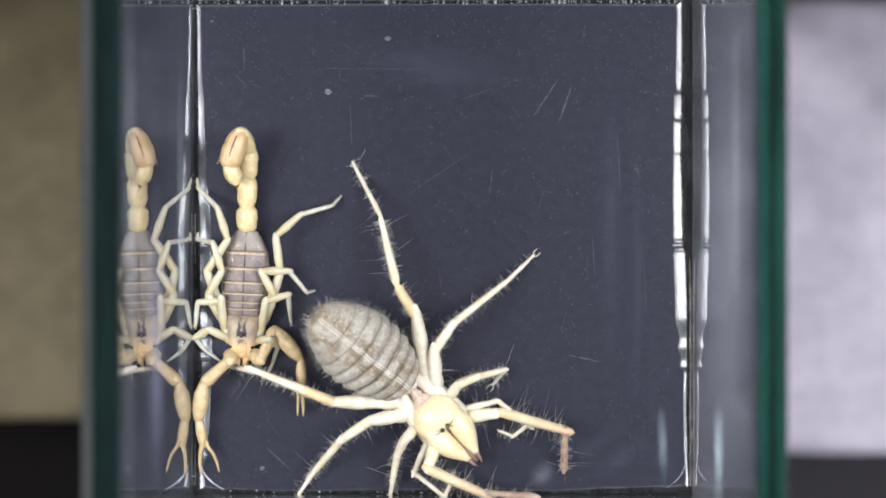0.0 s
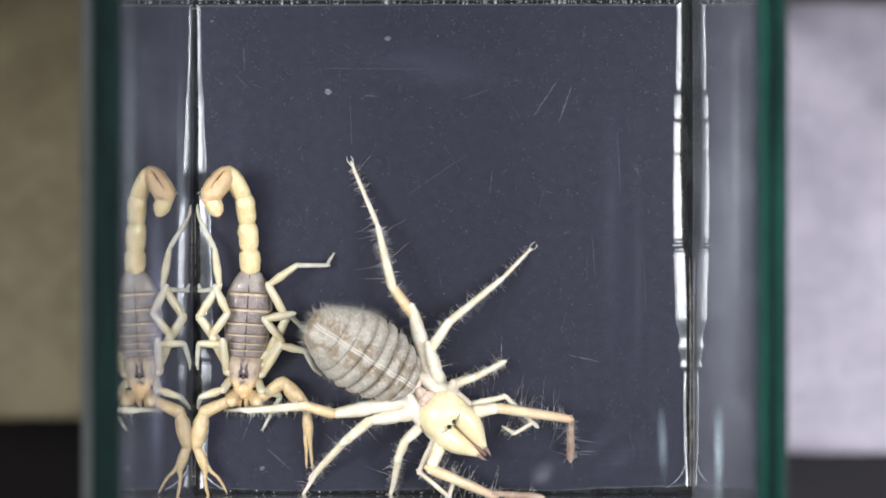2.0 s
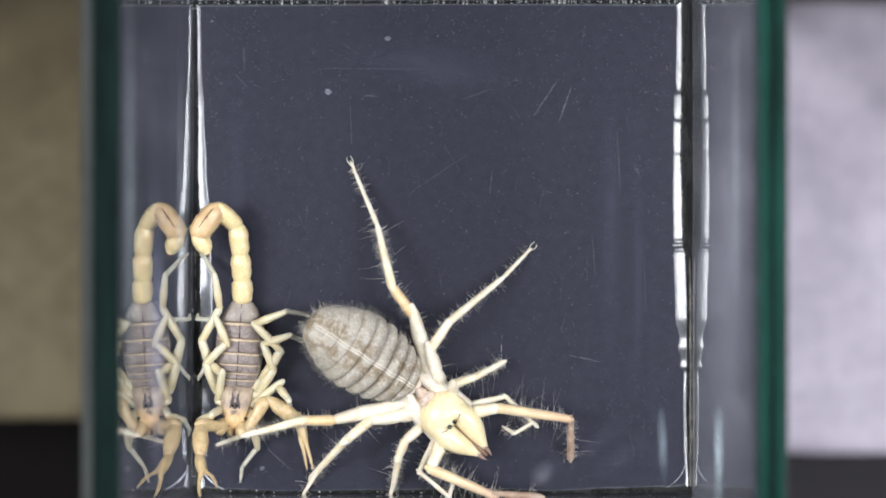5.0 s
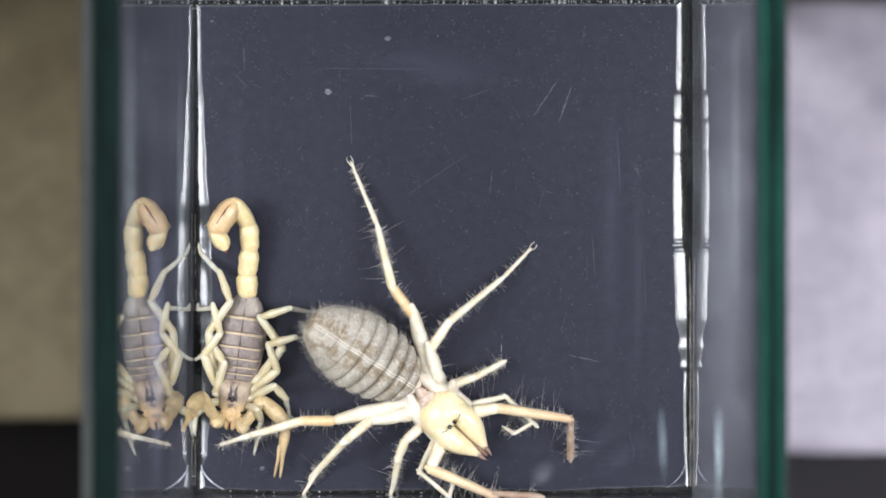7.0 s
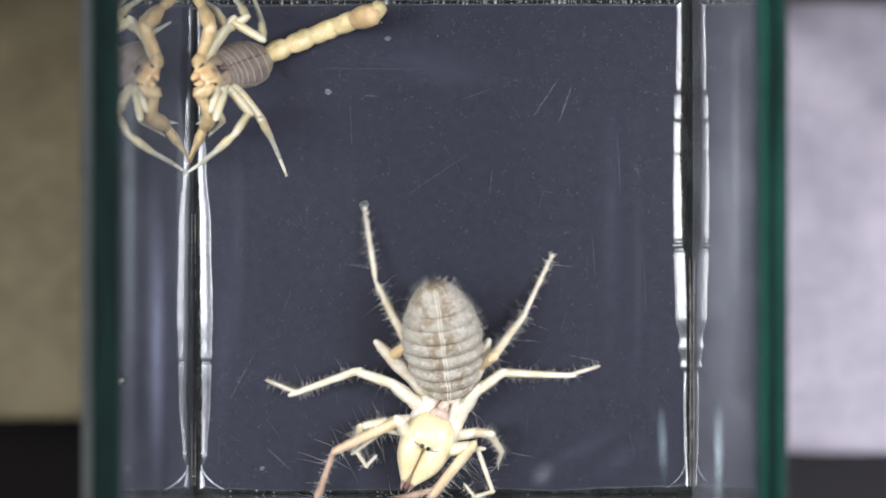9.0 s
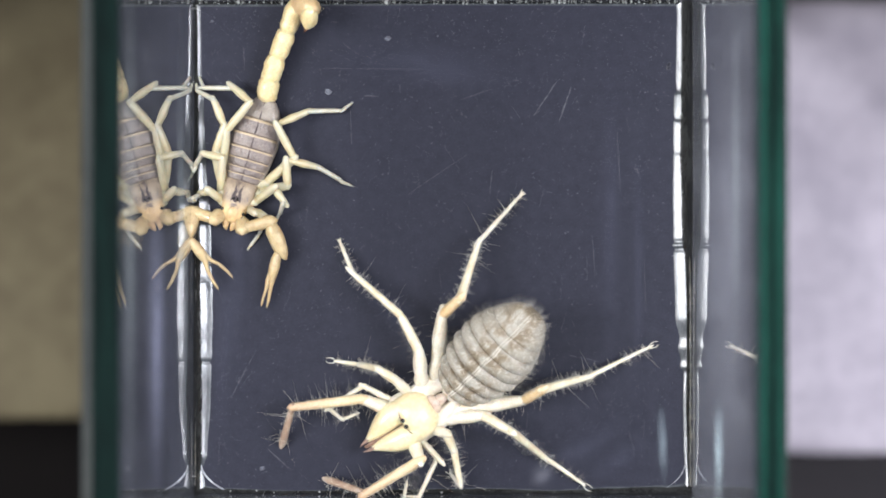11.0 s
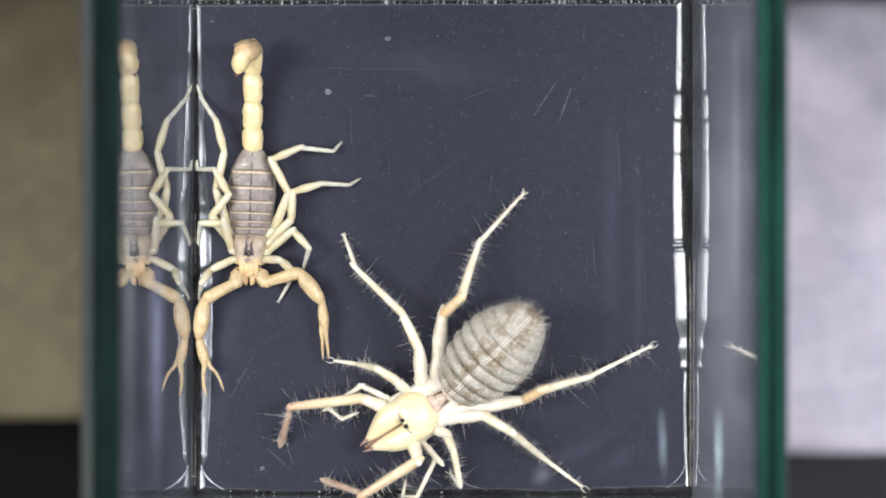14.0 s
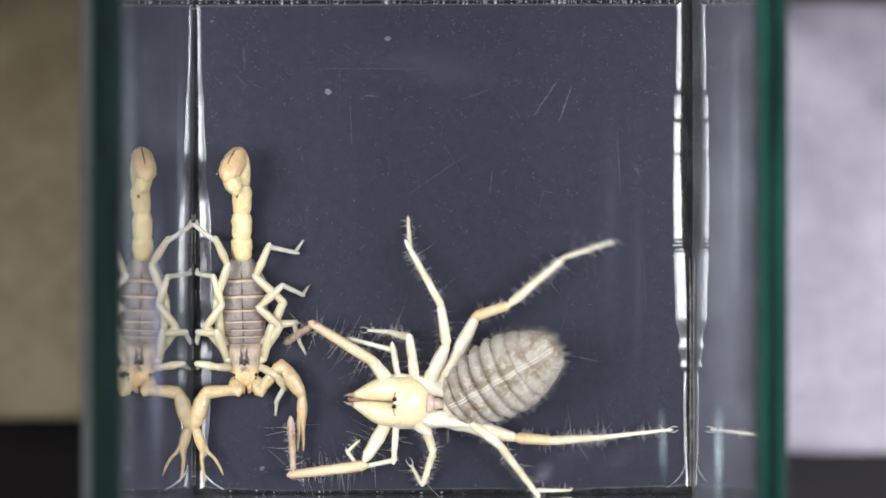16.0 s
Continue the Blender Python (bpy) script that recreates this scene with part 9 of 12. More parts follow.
    walk(scorpion_parts["R43"], rows((0, -25.28, -6.43, 5.25, 0, 27, -130), (0.5, -23.28, -3.07, 4.85, 0, 15.9, -142.5), (1, -28.65, -7.59, 6.65, -0, 46.9, -122.3), (1.5, -25.07, -9.28, 3.74, -0, 15, -145.4), (2, -25.65, -8.31, 4.05, 0, 17.3, -147.3), (2.5, -25.8, -8.51, 4.1, -0, 15.2, -149.2), (3, -26.93, -8.35, 5.18, -0, 24.5, -144.4), (3.5, -24.07, -6.49, 4.2, 0, 21.5, -128.2), (4, -26.01, -5.54, 7.7, -0, 44.5, -142.6), (6.3, -25.18, -6.04, 6.3, -0, 36.6, -135.6), (6.5, -25.18, -6.04, 6.3, -0, 36.6, -135.6), (7, -24.54, -6.39, 4.55, 0, 23, -126.1), (7.5, -24.13, -6.31, 3.85, 0, 17.8, -122.8), (7.8, -23.55, -7.74, 6.3, -0, 39.6, -86.9), (8, -24.35, -8.91, 5.6, 0, 26, -89.2), (8.35, -24.35, -8.91, 5.6, 0, 26, -89.2), (8.5, -16.48, -10.24, 8.66, -0, 35, -131.7), (8.7, -13.52, -6.31, 11.64, 0, 51.9, -111.2), (8.8, -13.75, -4.1, 11.09, -11.61, 42.79, -120.94), (9, -11.08, -4.75, 12.28, -5.47, 13.12, -135.58), (9.2, -13.18, -1.62, 14.7, 0, 11.1, -150.8), (10.25, -17.3, -4.98, 9.45, 10.2, 17.1, -110.6), (11.3, -21.42, -8.35, 4.2, 22, 15.1, -69.7), (12, -21.42, -8.35, 4.2, -0, 15.1, -69.7), (12.5, -25.75, -8.74, 4.9, -0, 26, -128.5), (13, -26.45, -8.08, 4.9, 0, 26.3, -142.8), (14, -26.45, -8.08, 4.9, 0, 26.3, -142.8), (14.5, -21.76, -3.42, 5.95, 0, 38.8, -128.7), (15, -25.77, -4.83, 5.25, 0, 36.9, -158.3), (15.3, -21.01, -4.77, 4.9, 0, 28.5, -118.6), (15.5, -24.77, -5.03, 6.3, -0, 36.1, -128.1), (15.8, -24.15, -5.01, 4.9, 0, 20.1, -127.7), (16, -24.15, -5.01, 4.9, 0, 20.1, -127.7)))
    walk(scorpion_parts["R44"], rows((0, -29.26, -11.16, 2.1, 0, 30, -162.9), (0.5, -28.97, -7.43, 2.79, 0, 43.1, -164.3), (1, -31.1, -11.46, 1.75, -0, 23.6, -168), (1.5, -31.37, -13.55, 1.69, 0, 15.3, -162.6), (2, -32.07, -12.36, 1.69, -0, 15.3, -164.8), (2.5, -32.26, -12.31, 2.04, 0, 21.1, -163.2), (3, -32.47, -12.3, 2.08, -0, 22.5, -162.3), (3.5, -27.95, -11.4, 1.74, -0, 22.7, -148.1), (4, -29.69, -8.35, 3.15, 0, 60.6, -112.9), (6.3, -28.89, -9.66, 2.45, 0, 37.6, -141.7), (6.5, -28.89, -9.66, 2.45, 0, 37.6, -141.7), (7, -28.46, -11.74, 1.73, 0, 22.5, -155.7), (7.5, -27.71, -11.82, 1.73, 0, 22.5, -151.8), (7.8, -23.27, -12.8, 2.1, -0, 29.7, -84.1), (8, -24.25, -15.36, 2.45, 0, 37.3, -120.4), (8.35, -24.25, -15.36, 2.45, 0, 37.3, -120.4), (8.5, -20.6, -14.98, 4.59, -0, -15.2, -117.7), (8.7, -15.06, -10.29, 6.19, 0, 42.9, -114.6), (8.8, -16.41, -8.53, 6.31, -10.19, 38.98, -124.06), (9, -16.14, -9.72, 10.62, -5.97, 16, -132.79), (9.2, -19.37, -5.09, 13.3, 0, 12.8, -146.2), (11.3, -19.17, -14.42, 2.45, -0, 37.2, -135.6), (12, -19.17, -14.42, 2.45, -0, 37.2, -135.6), (12.5, -29.79, -13.82, 1.74, -0, 22.8, -147.2), (13, -31.61, -11.97, 1.72, -0, 22, -157.6), (14, -31.61, -11.97, 1.72, -0, 22, -157.6), (14.5, -25.07, -7.51, 1.73, -0, 22.5, -160.8), (15, -31.59, -6.98, 1, -0, 4.2, -173.3), (15.3, -23.48, -9.29, 2.1, 0, 33.2, -160.2), (15.5, -28.03, -9.19, 2.45, 0, 36.4, -154.5), (15.8, -27.66, -9.54, 2.8, 0, 45.6, -163.9), (16, -27.66, -9.54, 2.8, 0, 45.6, -163.9)))
    walk(scorpion_parts["PL0"], rows((0, 6.2, 2.4, 2.9, -0, -29.7, 53.1), (0.5, 6.2, 2.4, 2.9, 0, -42.7, 40.5), (1, 6.2, 2.4, 2.9, 0, -22.2, 49.6), (1.5, 6.2, 2.4, 2.9, -0, -35.4, 18.8), (2, 6.2, 2.4, 2.9, 0, -49.7, 40), (2.5, 6.2, 2.4, 2.9, 0, -49.7, 40), (3, 6.2, 2.4, 2.9, 0, -59.7, 51.3), (3.25, 6.2, 2.4, 2.9, 6.5, -46.1, 9.6), (3.5, 6.2, 2.4, 2.9, -0, -32.9, -22.8), (4, 6.2, 2.4, 2.9, -0, -53, -50.8), (6.3, 6.22, 2.43, 2.9, 0, -45.79, 41.79), (6.5, 6.22, 2.43, 2.9, 0, -45.79, 41.79), (7, 6.2, 2.4, 2.9, 0, -35.1, 20.9), (7.5, 6.2, 2.4, 2.9, 0, -69.4, -15), (7.8, 6.2, 2.4, 2.9, 0, -70.5, 3.4), (8, 6.2, 2.4, 2.9, -0, -60, 43), (8.35, 6.2, 2.4, 2.9, -0, -60, 43), (8.4, 6.12, 2.4, 2.92, -19.7, -45.6, 103), (8.45, 6.04, 2.39, 2.94, -15.4, -27.3, 144.5), (8.5, 5.96, 2.39, 2.97, 0, -15.5, -177.1), (8.7, 6.13, 2.52, 2.92, 0, -9, 122.4), (8.8, 5.15, 3.15, 1.41, 0, 49.03, 144.7), (8.9, 6.02, 2.54, 2.4, 0, 64.22, 144.5), (9, 6.11, 2.46, 3.29, 0, 70.11, -23.79), (9.2, 6.2, 2.4, 2.9, 0, -5.2, -11.1), (11.3, 6.2, 2.4, 2.9, 0, -35.4, 20.9), (12, 6.2, 2.4, 2.9, 0, -35.4, 20.9), (12.5, 6.2, 2.4, 2.9, -0, -19.8, 28.2), (13, 6.2, 2.4, 2.9, 0, -19.8, 32.9), (14, 6.2, 2.4, 2.9, 0, -19.8, 32.9), (14.5, 6.2, 2.4, 2.9, -0, -19.9, 32.6), (15, 6.2, 2.4, 2.9, 0, -31, 40.5), (15.3, 6.2, 2.4, 2.9, 0, -32.2, 54.7), (15.5, 6.2, 2.4, 2.9, 0, -34.2, 36.9), (15.8, 6.2, 2.4, 2.9, 0, -22.6, 18.7), (16, 6.2, 2.4, 2.9, 0, -22.6, 18.7)))
    walk(scorpion_parts["PL1"], rows((0, 7.35, 4.32, 4.2, 0, -0, 156), (0.5, 7.21, 3.68, 4.53, 0, 2.6, 161.4), (1, 7.71, 4.18, 3.85, 0, -12.9, 124.7), (1.5, 7.9, 3.08, 4.2, 0, -2.8, 113), (2, 7.2, 3.38, 4.55, 0, -0, 128), (2.5, 7.16, 3.44, 4.55, 0, -0, 129.6), (3, 6.93, 3.31, 4.9, 0, 3.1, 133), (3.5, 8.04, 1.68, 4.2, 0, -2.8, 98.3), (4, 6.64, 2.15, 4.52, 0, 2.3, 115.8), (6.3, 7.37, 4, 5.16, 0, 4.27, 171.54), (6.5, 7.37, 4, 5.16, 0, 4.27, 171.54), (7, 7.77, 3.15, 4.2, 0, -0, 151.8), (7.5, 6.83, 2.22, 4.89, -0, 5.6, 172.3), (7.8, 6.91, 2.44, 4.9, 0, 3.1, 140.7), (8, 7.05, 3.19, 4.9, -0, 3.1, 140.6), (8.35, 7.05, 3.19, 4.9, -0, 3.1, 140.6), (8.5, 2.47, 2.36, 3.93, 0, -12.3, 142.7), (8.6, 3.42, 3.83, 3.69, -6.8, -29.8, 109.2), (8.7, 4.36, 5.3, 3.45, 0, -47.6, 68.8), (8.8, 2.38, 5.1, -2.49, 10.42, -35.77, 60.46), (8.9, 4.68, 3.5, -1, 1.28, -4.51, 93.58), (9, 6.98, 2.08, 0.66, 9.77, 27.19, 124.65), (9.2, 9.27, 1.8, 3.19, -0, 46.8, 60), (10.25, 8.59, 2.43, 3.69, 7.8, 21.7, 94.6), (11.3, 7.91, 3.05, 4.2, 0, -3, 123.5), (12, 7.91, 3.05, 4.2, 0, -3, 123.5), (12.5, 8.45, 4.19, 3.87, 0, -2.5, 97), (13, 8.28, 4.22, 3.87, 0, -2.6, 108.7), (14, 8.28, 4.22, 3.87, 0, -2.6, 108.7), (14.5, 7.98, 4.17, 3.87, -0, -2.5, 140.6), (15, 7.48, 4.08, 4.2, 0, -0, 143.2), (15.3, 7.17, 4.18, 4.2, 0, -0, 156.1), (15.5, 7.5, 3.72, 4.2, 0, -0, 143.1), (15.8, 8.17, 3.31, 3.86, 0, -2.7, 136.4), (16, 8.17, 3.31, 3.86, 0, -2.7, 136.4)))
    walk(scorpion_parts["PL2"], rows((0, 0.95, 7.47, 4.2, 0, -0, 43.1), (0.5, 0.24, 6.03, 4.2, 0, -0, 52), (1, 4.25, 9.19, 5.25, 0, 11.1, 33.9), (1.5, 5.13, 9.6, 4.55, -0, 5.1, 21.8), (2, 2.83, 8.98, 4.55, -0, 5, 41.6), (2.5, 2.58, 8.97, 4.55, -0, 5, 41.6), (3, 2.64, 8.03, 4.54, 0, 4.8, 44.9), (3.5, 7.02, 8.66, 4.55, 0, -0, 36.3), (4, 3.25, 9.17, 4.2, 0, -0, 37.4), (6.3, -0.05, 5.21, 4.6, 0, 2.04, 83.21), (6.5, -0.05, 5.21, 4.6, 0, 2.04, 83.21), (7, 1.44, 6.55, 4.2, 0, -2.7, 52.6), (7.5, -0.17, 3.17, 4.2, 0, -8.6, 95.4), (7.8, 1.94, 6.65, 4.55, 0, 2.4, 46.6), (8, 2.08, 7.4, 4.55, 0, 2.4, 46.5), (8.35, 2.08, 7.4, 4.55, 0, 2.4, 46.5), (8.5, -3.15, 6.63, 5.47, 0, 69.3, 45.2), (8.7, 5.99, 9.51, 8.39, -0, 77.7, 50.1), (8.75, 6.14, 9.62, 7.91, 2.4, 76.3, 97.1), (8.8, 5.14, 9.96, 1.53, 25.55, 67.45, 161), (9, 3.77, 6.72, -2.22, 4.4, 50.54, 176.43), (9.2, 11.59, 5.81, -1.76, -0, 62.8, 168.6), (9.9, 9.14, 6.74, 0.35, -25.6, 42.9, 106), (10.6, 6.68, 7.67, 2.45, -19.5, 18.6, 67.3), (11.3, 4.23, 8.61, 4.55, 0, 2.6, 29.1), (12, 4.23, 8.61, 4.55, 0, 2.6, 29.1), (12.5, 7.79, 11.86, 4.2, 0, -0, 34.6), (13, 5.92, 11.23, 4.2, 0, -0, 39.1), (14, 5.92, 11.23, 4.2, 0, -0, 39.1), (14.5, 2.14, 8.97, 4.2, 0, -0, 52.7), (15, 1.51, 8.54, 4.2, -0, 2.6, 57.4), (15.3, 0.55, 7.12, 4.2, 0, -0, 51.9), (15.5, 1.99, 8.28, 4.2, 0, -0, 31.9), (15.8, 2.92, 8.31, 4.2, 0, -0, 30.7), (16, 2.92, 8.31, 4.2, 0, -0, 30.7)))
    walk(scorpion_parts["PL3"], rows((0, 7.26, 13.27, 4.19, 0, 6.3, 1.4), (0.5, 5.4, 12.36, 4.18, 0, 6.2, -7.2), (1, 11.16, 13.34, 3.8, -0, 2.8, 9.2), (1.5, 12.71, 12.52, 3.82, 0, 4.6, 3.6), (2, 9.41, 14.32, 3.8, -0, 4.4, 5.7), (2.5, 9.35, 14.32, 3.79, -0, 4.2, 5.7), (3, 9.13, 13.92, 3.8, -0, 4.4, 5.7), (3.5, 13.09, 13.12, 4.55, -0, 12, 16.3), (4, 9.66, 14.07, 4.2, 0, 6.8, 19.6), (6.3, 1.04, 13.47, 4.31, 0, -3.61, 12.24), (6.5, 1.04, 13.47, 4.31, 0, -3.61, 12.24), (7, 5.96, 12.46, 4.55, 0, 8.8, -2.5), (7.5, -0.82, 10.11, 5.25, 0, 17.7, -6.8), (7.8, 7.64, 12.69, 4.2, -0, 6.7, 15.7), (8, 7.79, 13.43, 4.2, 0, 6.5, 15.7), (8.35, 7.79, 13.43, 4.2, 0, 6.5, 15.7), (8.5, -1.12, 8.67, -2.11, 0, -10.1, -23.9), (8.6, 2.99, 9.75, -0.85, 13.2, 18.7, -65.1), (8.7, 7.11, 10.84, 0.41, 0, 48.5, -114.9), (8.75, 5.9, 10.96, 0.02, 9.2, 58, -159.8), (8.8, 2.21, 10.98, -5.93, 20.03, 61.1, 154.78), (9, -1.25, 7.03, -8.33, 24.58, 67.46, 118.97), (9.2, 7.99, 6.54, -8.9, 0, 73.5, 73.6), (10.25, 9.63, 9.41, -2.37, -15.6, 38.7, 25), (11.3, 11.28, 12.29, 4.16, 0, 6, -3.6), (12, 11.28, 12.29, 4.16, 0, 6, -3.6), (12.5, 14.79, 16.68, 4.2, 0, 6.6, 19.4), (13, 12.63, 16.44, 4.16, -0, 6.1, 5.4), (14, 12.63, 16.44, 4.16, -0, 6.1, 5.4), (14.5, 7.76, 15.36, 4.12, 0, 5.7, -0.2), (15, 6.34, 14.64, 3.79, 0, 4.3, -26.3), (15.3, 5.8, 13.06, 4.15, -0, 6, -40.8), (15.5, 9.26, 12.8, 4.2, 0, 6.7, -8.4), (15.8, 9.93, 12.42, 4.19, 0, 6.4, -4.1), (16, 9.93, 12.42, 4.19, 0, 6.4, -4.1)))
    walk(scorpion_parts["PR0"], rows((0, 6.2, -2.4, 2.9, 0, -47.1, 8.2), (0.5, 6.2, -2.4, 2.9, 0, -36.6, 15.5), (1, 6.2, -2.4, 2.9, -0, -34, -5.9), (1.5, 6.2, -2.4, 2.9, 0, -50.3, 6.8), (2, 6.2, -2.4, 2.9, 0, -49.2, 5.3), (2.5, 6.2, -2.4, 2.9, 0, -33.5, -3.7), (3, 6.2, -2.4, 2.9, 0, -45.7, 5), (3.5, 6.2, -2.4, 2.9, 0, -49.3, 33.5), (3.75, 6.2, -2.4, 2.9, -17.1, -62.7, -7.4), (4, 6.2, -2.4, 2.9, -0, -78.2, -78.9), (5.15, 6.2, -2.4, 2.9, -18.9, -48.9, -17.3), (6.3, 6.2, -2.4, 2.9, 0, -22.7, 15.3), (6.5, 6.2, -2.4, 2.9, 0, -22.7, 15.3), (7, 6.2, -2.4, 2.9, 0, -52.9, -9), (7.17, 6.2, -2.4, 2.9, 8, -55.9, 38.1), (7.33, 6.2, -2.4, 2.9, 9.4, -61.4, 90.5), (7.5, 6.2, -2.4, 2.9, 0, -65, 152.5), (7.6, 6.2, -2.4, 2.9, 5.4, -66.4, -156.3), (7.7, 6.2, -2.4, 2.9, 6, -68.9, -100.7), (7.8, 6.2, -2.4, 2.9, 0, -70.5, -39), (8, 6.2, -2.4, 2.9, 0, -69.6, 23.9), (8.35, 6.2, -2.4, 2.9, 0, -69.6, 23.9), (8.4, 6.2, -2.4, 2.9, 35.9, -28.8, -26.6), (8.45, 6.2, -2.4, 2.89, 32.4, 16.7, -47.4), (8.5, 6.2, -2.41, 2.89, -0, 55, -89), (8.6, 6.15, -2.44, 2.93, -10.7, 14.2, -119.4), (8.7, 6.1, -2.48, 2.96, -0, -26.2, -144.4), (8.8, 5.11, -2.85, 2, 0, 37.22, -157.38), (9, 5.41, -2.8, 3.23, 0, 1.84, -153.78), (9.2, 5.59, -2.8, 3.66, 0, -46, -146.9), (9.9, 5.79, -2.67, 3.41, -1.8, -44.6, -102.4), (10.6, 6, -2.53, 3.15, -1.7, -42.8, -59.2), (11.3, 6.2, -2.4, 2.9, 0, -41.4, -17.1), (12, 6.2, -2.4, 2.9, 0, -41.4, -17.1), (12.5, 6.2, -2.4, 2.9, 0, -30.6, -4.6), (13, 6.2, -2.4, 2.9, -0, -21.2, -5.2), (14, 6.2, -2.4, 2.9, -0, -21.2, -5.2), (14.5, 6.2, -2.4, 2.9, -0, -52.8, 33.9), (15, 6.2, -2.4, 2.9, -0, -60.4, 39.9), (15.3, 6.2, -2.4, 2.9, 0, -19.7, 19.1), (15.5, 6.2, -2.4, 2.9, 0, -49.9, 17.4), (15.8, 6.2, -2.4, 2.9, 0, -32.1, 17.1), (16, 6.2, -2.4, 2.9, 0, -32.1, 17.1)))
    walk(scorpion_parts["PR1"], rows((0, 8.08, -2.54, 4.57, 0, -2.5, -44.8), (0.5, 8.23, -2.22, 4.24, 0, -5.1, -39.7), (1, 8.12, -2.6, 4.2, 0, -3.1, -71.9), (1.5, 7.56, -2.24, 4.55, 0, 6.5, -75.6), (2, 7.62, -2.27, 4.55, -0, -0, -62.7), (2.5, 8.16, -2.53, 4.2, 0, -3.1, -62.9), (3, 7.94, -2.51, 4.5, 0, -5.74, -86.93), (3.5, 7.43, -2.05, 5, 0, -24.45, -144.16), (4, 6.2, -2.92, 5, 0, -66.16, -95.19), (6.3, 8.37, -1.91, 4, 0, -26.73, -106.65), (6.5, 8.37, -1.91, 4, 0, -26.73, -106.65), (7, 6.6, -3.28, 5, 0, -36.79, -145.84), (7.5, 5.28, -2.05, 5.01, 0, -71.52, -110.78), (7.8, 6.75, -2.83, 5, 0, -56.64, -104.21), (8, 6.95, -2.32, 5, 0, -53.26, -107.23), (8.35, 6.95, -2.32, 5, 0, -53.26, -107.23), (8.43, 6.24, -3.25, 2.68, -4.2, -3, -131.2), (8.5, 5.6, -4.4, 0.45, 0, -16.5, -166.1), (8.6, 4.63, -4.31, 2.45, 5.5, -27.3, -120.9), (8.7, 3.66, -4.22, 4.44, 0, -38.4, -70.7), (8.8, 1.67, -4.29, -0.83, -13.53, -36.35, -74.12), (9, 2.02, -4.47, 3.11, -15.33, -57.37, -93.68), (9.1, 3.45, -4.01, 6.37, 4, -59.5, -68.2), (9.2, 3.11, -4.41, 6.72, 0, -65.1, -24.4), (10.25, 5.55, -3.68, 5.64, 14.6, -24.2, -65.9), (11.3, 7.99, -2.95, 4.55, 0, 15.2, -95.2), (12, 7.99, -2.95, 4.55, 0, 15.2, -95.2), (12.5, 8.39, -2.58, 4.2, -0, -0, -74.8), (13, 8.85, -2.97, 3.89, 0, -5.1, -59.6), (14, 8.85, -2.97, 3.89, 0, -5.1, -59.6), (14.5, 7.33, -1.9, 4.56, 0, -2.7, -64.7), (15, 7.87, -2.43, 4.9, -0, -0, -43.6), (15.3, 8.71, -1.53, 3.85, -0, -5.7, -51.5), (15.5, 7.57, -2.19, 4.55, -0, -0, -77.3), (15.8, 8.19, -1.88, 4.2, -0, -2.8, -87), (16, 8.19, -1.88, 4.2, -0, -2.8, -87)))
    walk(scorpion_parts["PR2"], rows((0, 13.4, -7.83, 4.9, 0, 5.1, -5.5), (0.5, 13.94, -6.96, 4.9, 0, 4.9, 0.6), (1, 10.12, -8.7, 4.55, 0, 2.6, -8.3), (1.5, 9.09, -8.17, 3.85, 0, -16.4, -6.8), (2, 10.72, -8.29, 4.55, 0, 2.6, -8.1), (2.5, 11.09, -8.26, 4.55, 0, 2.6, -9), (3, 8.31, -9.46, 5.2, 0, -50.8, 1.68), (3.5, 2.26, -5.78, 7.9, 0, -28.81, -6.09), (4, 5.94, -5.74, 11.4, 0, -35.45, -1.58), (6.3, 6.58, -7.9, 7.15, 0, -45.03, 21.79), (6.5, 6.58, -7.9, 7.15, 0, -45.03, 21.79), (7, 1.96, -6.43, 9.19, 0, -70.19, -11.5), (7.5, 4.49, -4.12, 11.65, 0, -61.51, 11.53), (7.8, 5.8, -6.56, 10.86, 0, -54.67, 17.62), (8, 5.71, -6.32, 10.6, 0, -52.38, 18.67), (8.35, 5.71, -6.32, 10.6, 0, -52.38, 18.67), (8.4, 3.62, -7.21, 3.45, -9.1, -15.7, -21.8), (8.45, 1.03, -6.7, 3.05, -10, -29.3, -59.7), (8.5, -1.56, -6.19, 2.65, 0, -40.2, -103.7), (8.6, 1.89, -7.61, 5.55, -1.6, 4.6, -99.9), (8.7, 5.33, -9.02, 8.46, 0, 49.5, -95.9), (8.8, 3.15, -9.52, 3.18, -13.54, 50.65, -123.15), (9, 1.75, -8.01, 8.55, -5.31, 16.16, -137.5), (9.2, 5.45, -5.59, 12.49, 0, 9.8, -147.4), (9.9, 6.14, -6.42, 9.38, 7.3, 4.2, -94.6), (10.6, 6.83, -7.25, 6.26, 7.3, -5, -42.7), (11.3, 7.52, -8.08, 3.15, -0, -10.6, 10.2), (12, 7.52, -8.08, 3.15, -0, -10.6, 10.2), (12.5, 9.97, -8.39, 4.2, 0, -2.5, -7.9), (13, 12.88, -9.37, 4.54, 0, 2.3, -6.4), (14, 12.88, -9.37, 4.54, 0, 2.3, -6.4), (14.5, 10.42, -8.43, 4.9, -0, 8.1, -20.2), (15, 14.14, -8.15, 4.88, 0, 2.2, -17.5), (15.3, 13.08, -6.98, 4.55, -0, 2.4, -11.1), (15.5, 9.41, -9.27, 4.55, -0, -0, -7.6), (15.8, 8.55, -8.95, 4.55, -0, 2.6, -18), (16, 8.55, -8.95, 4.55, -0, 2.6, -18)))
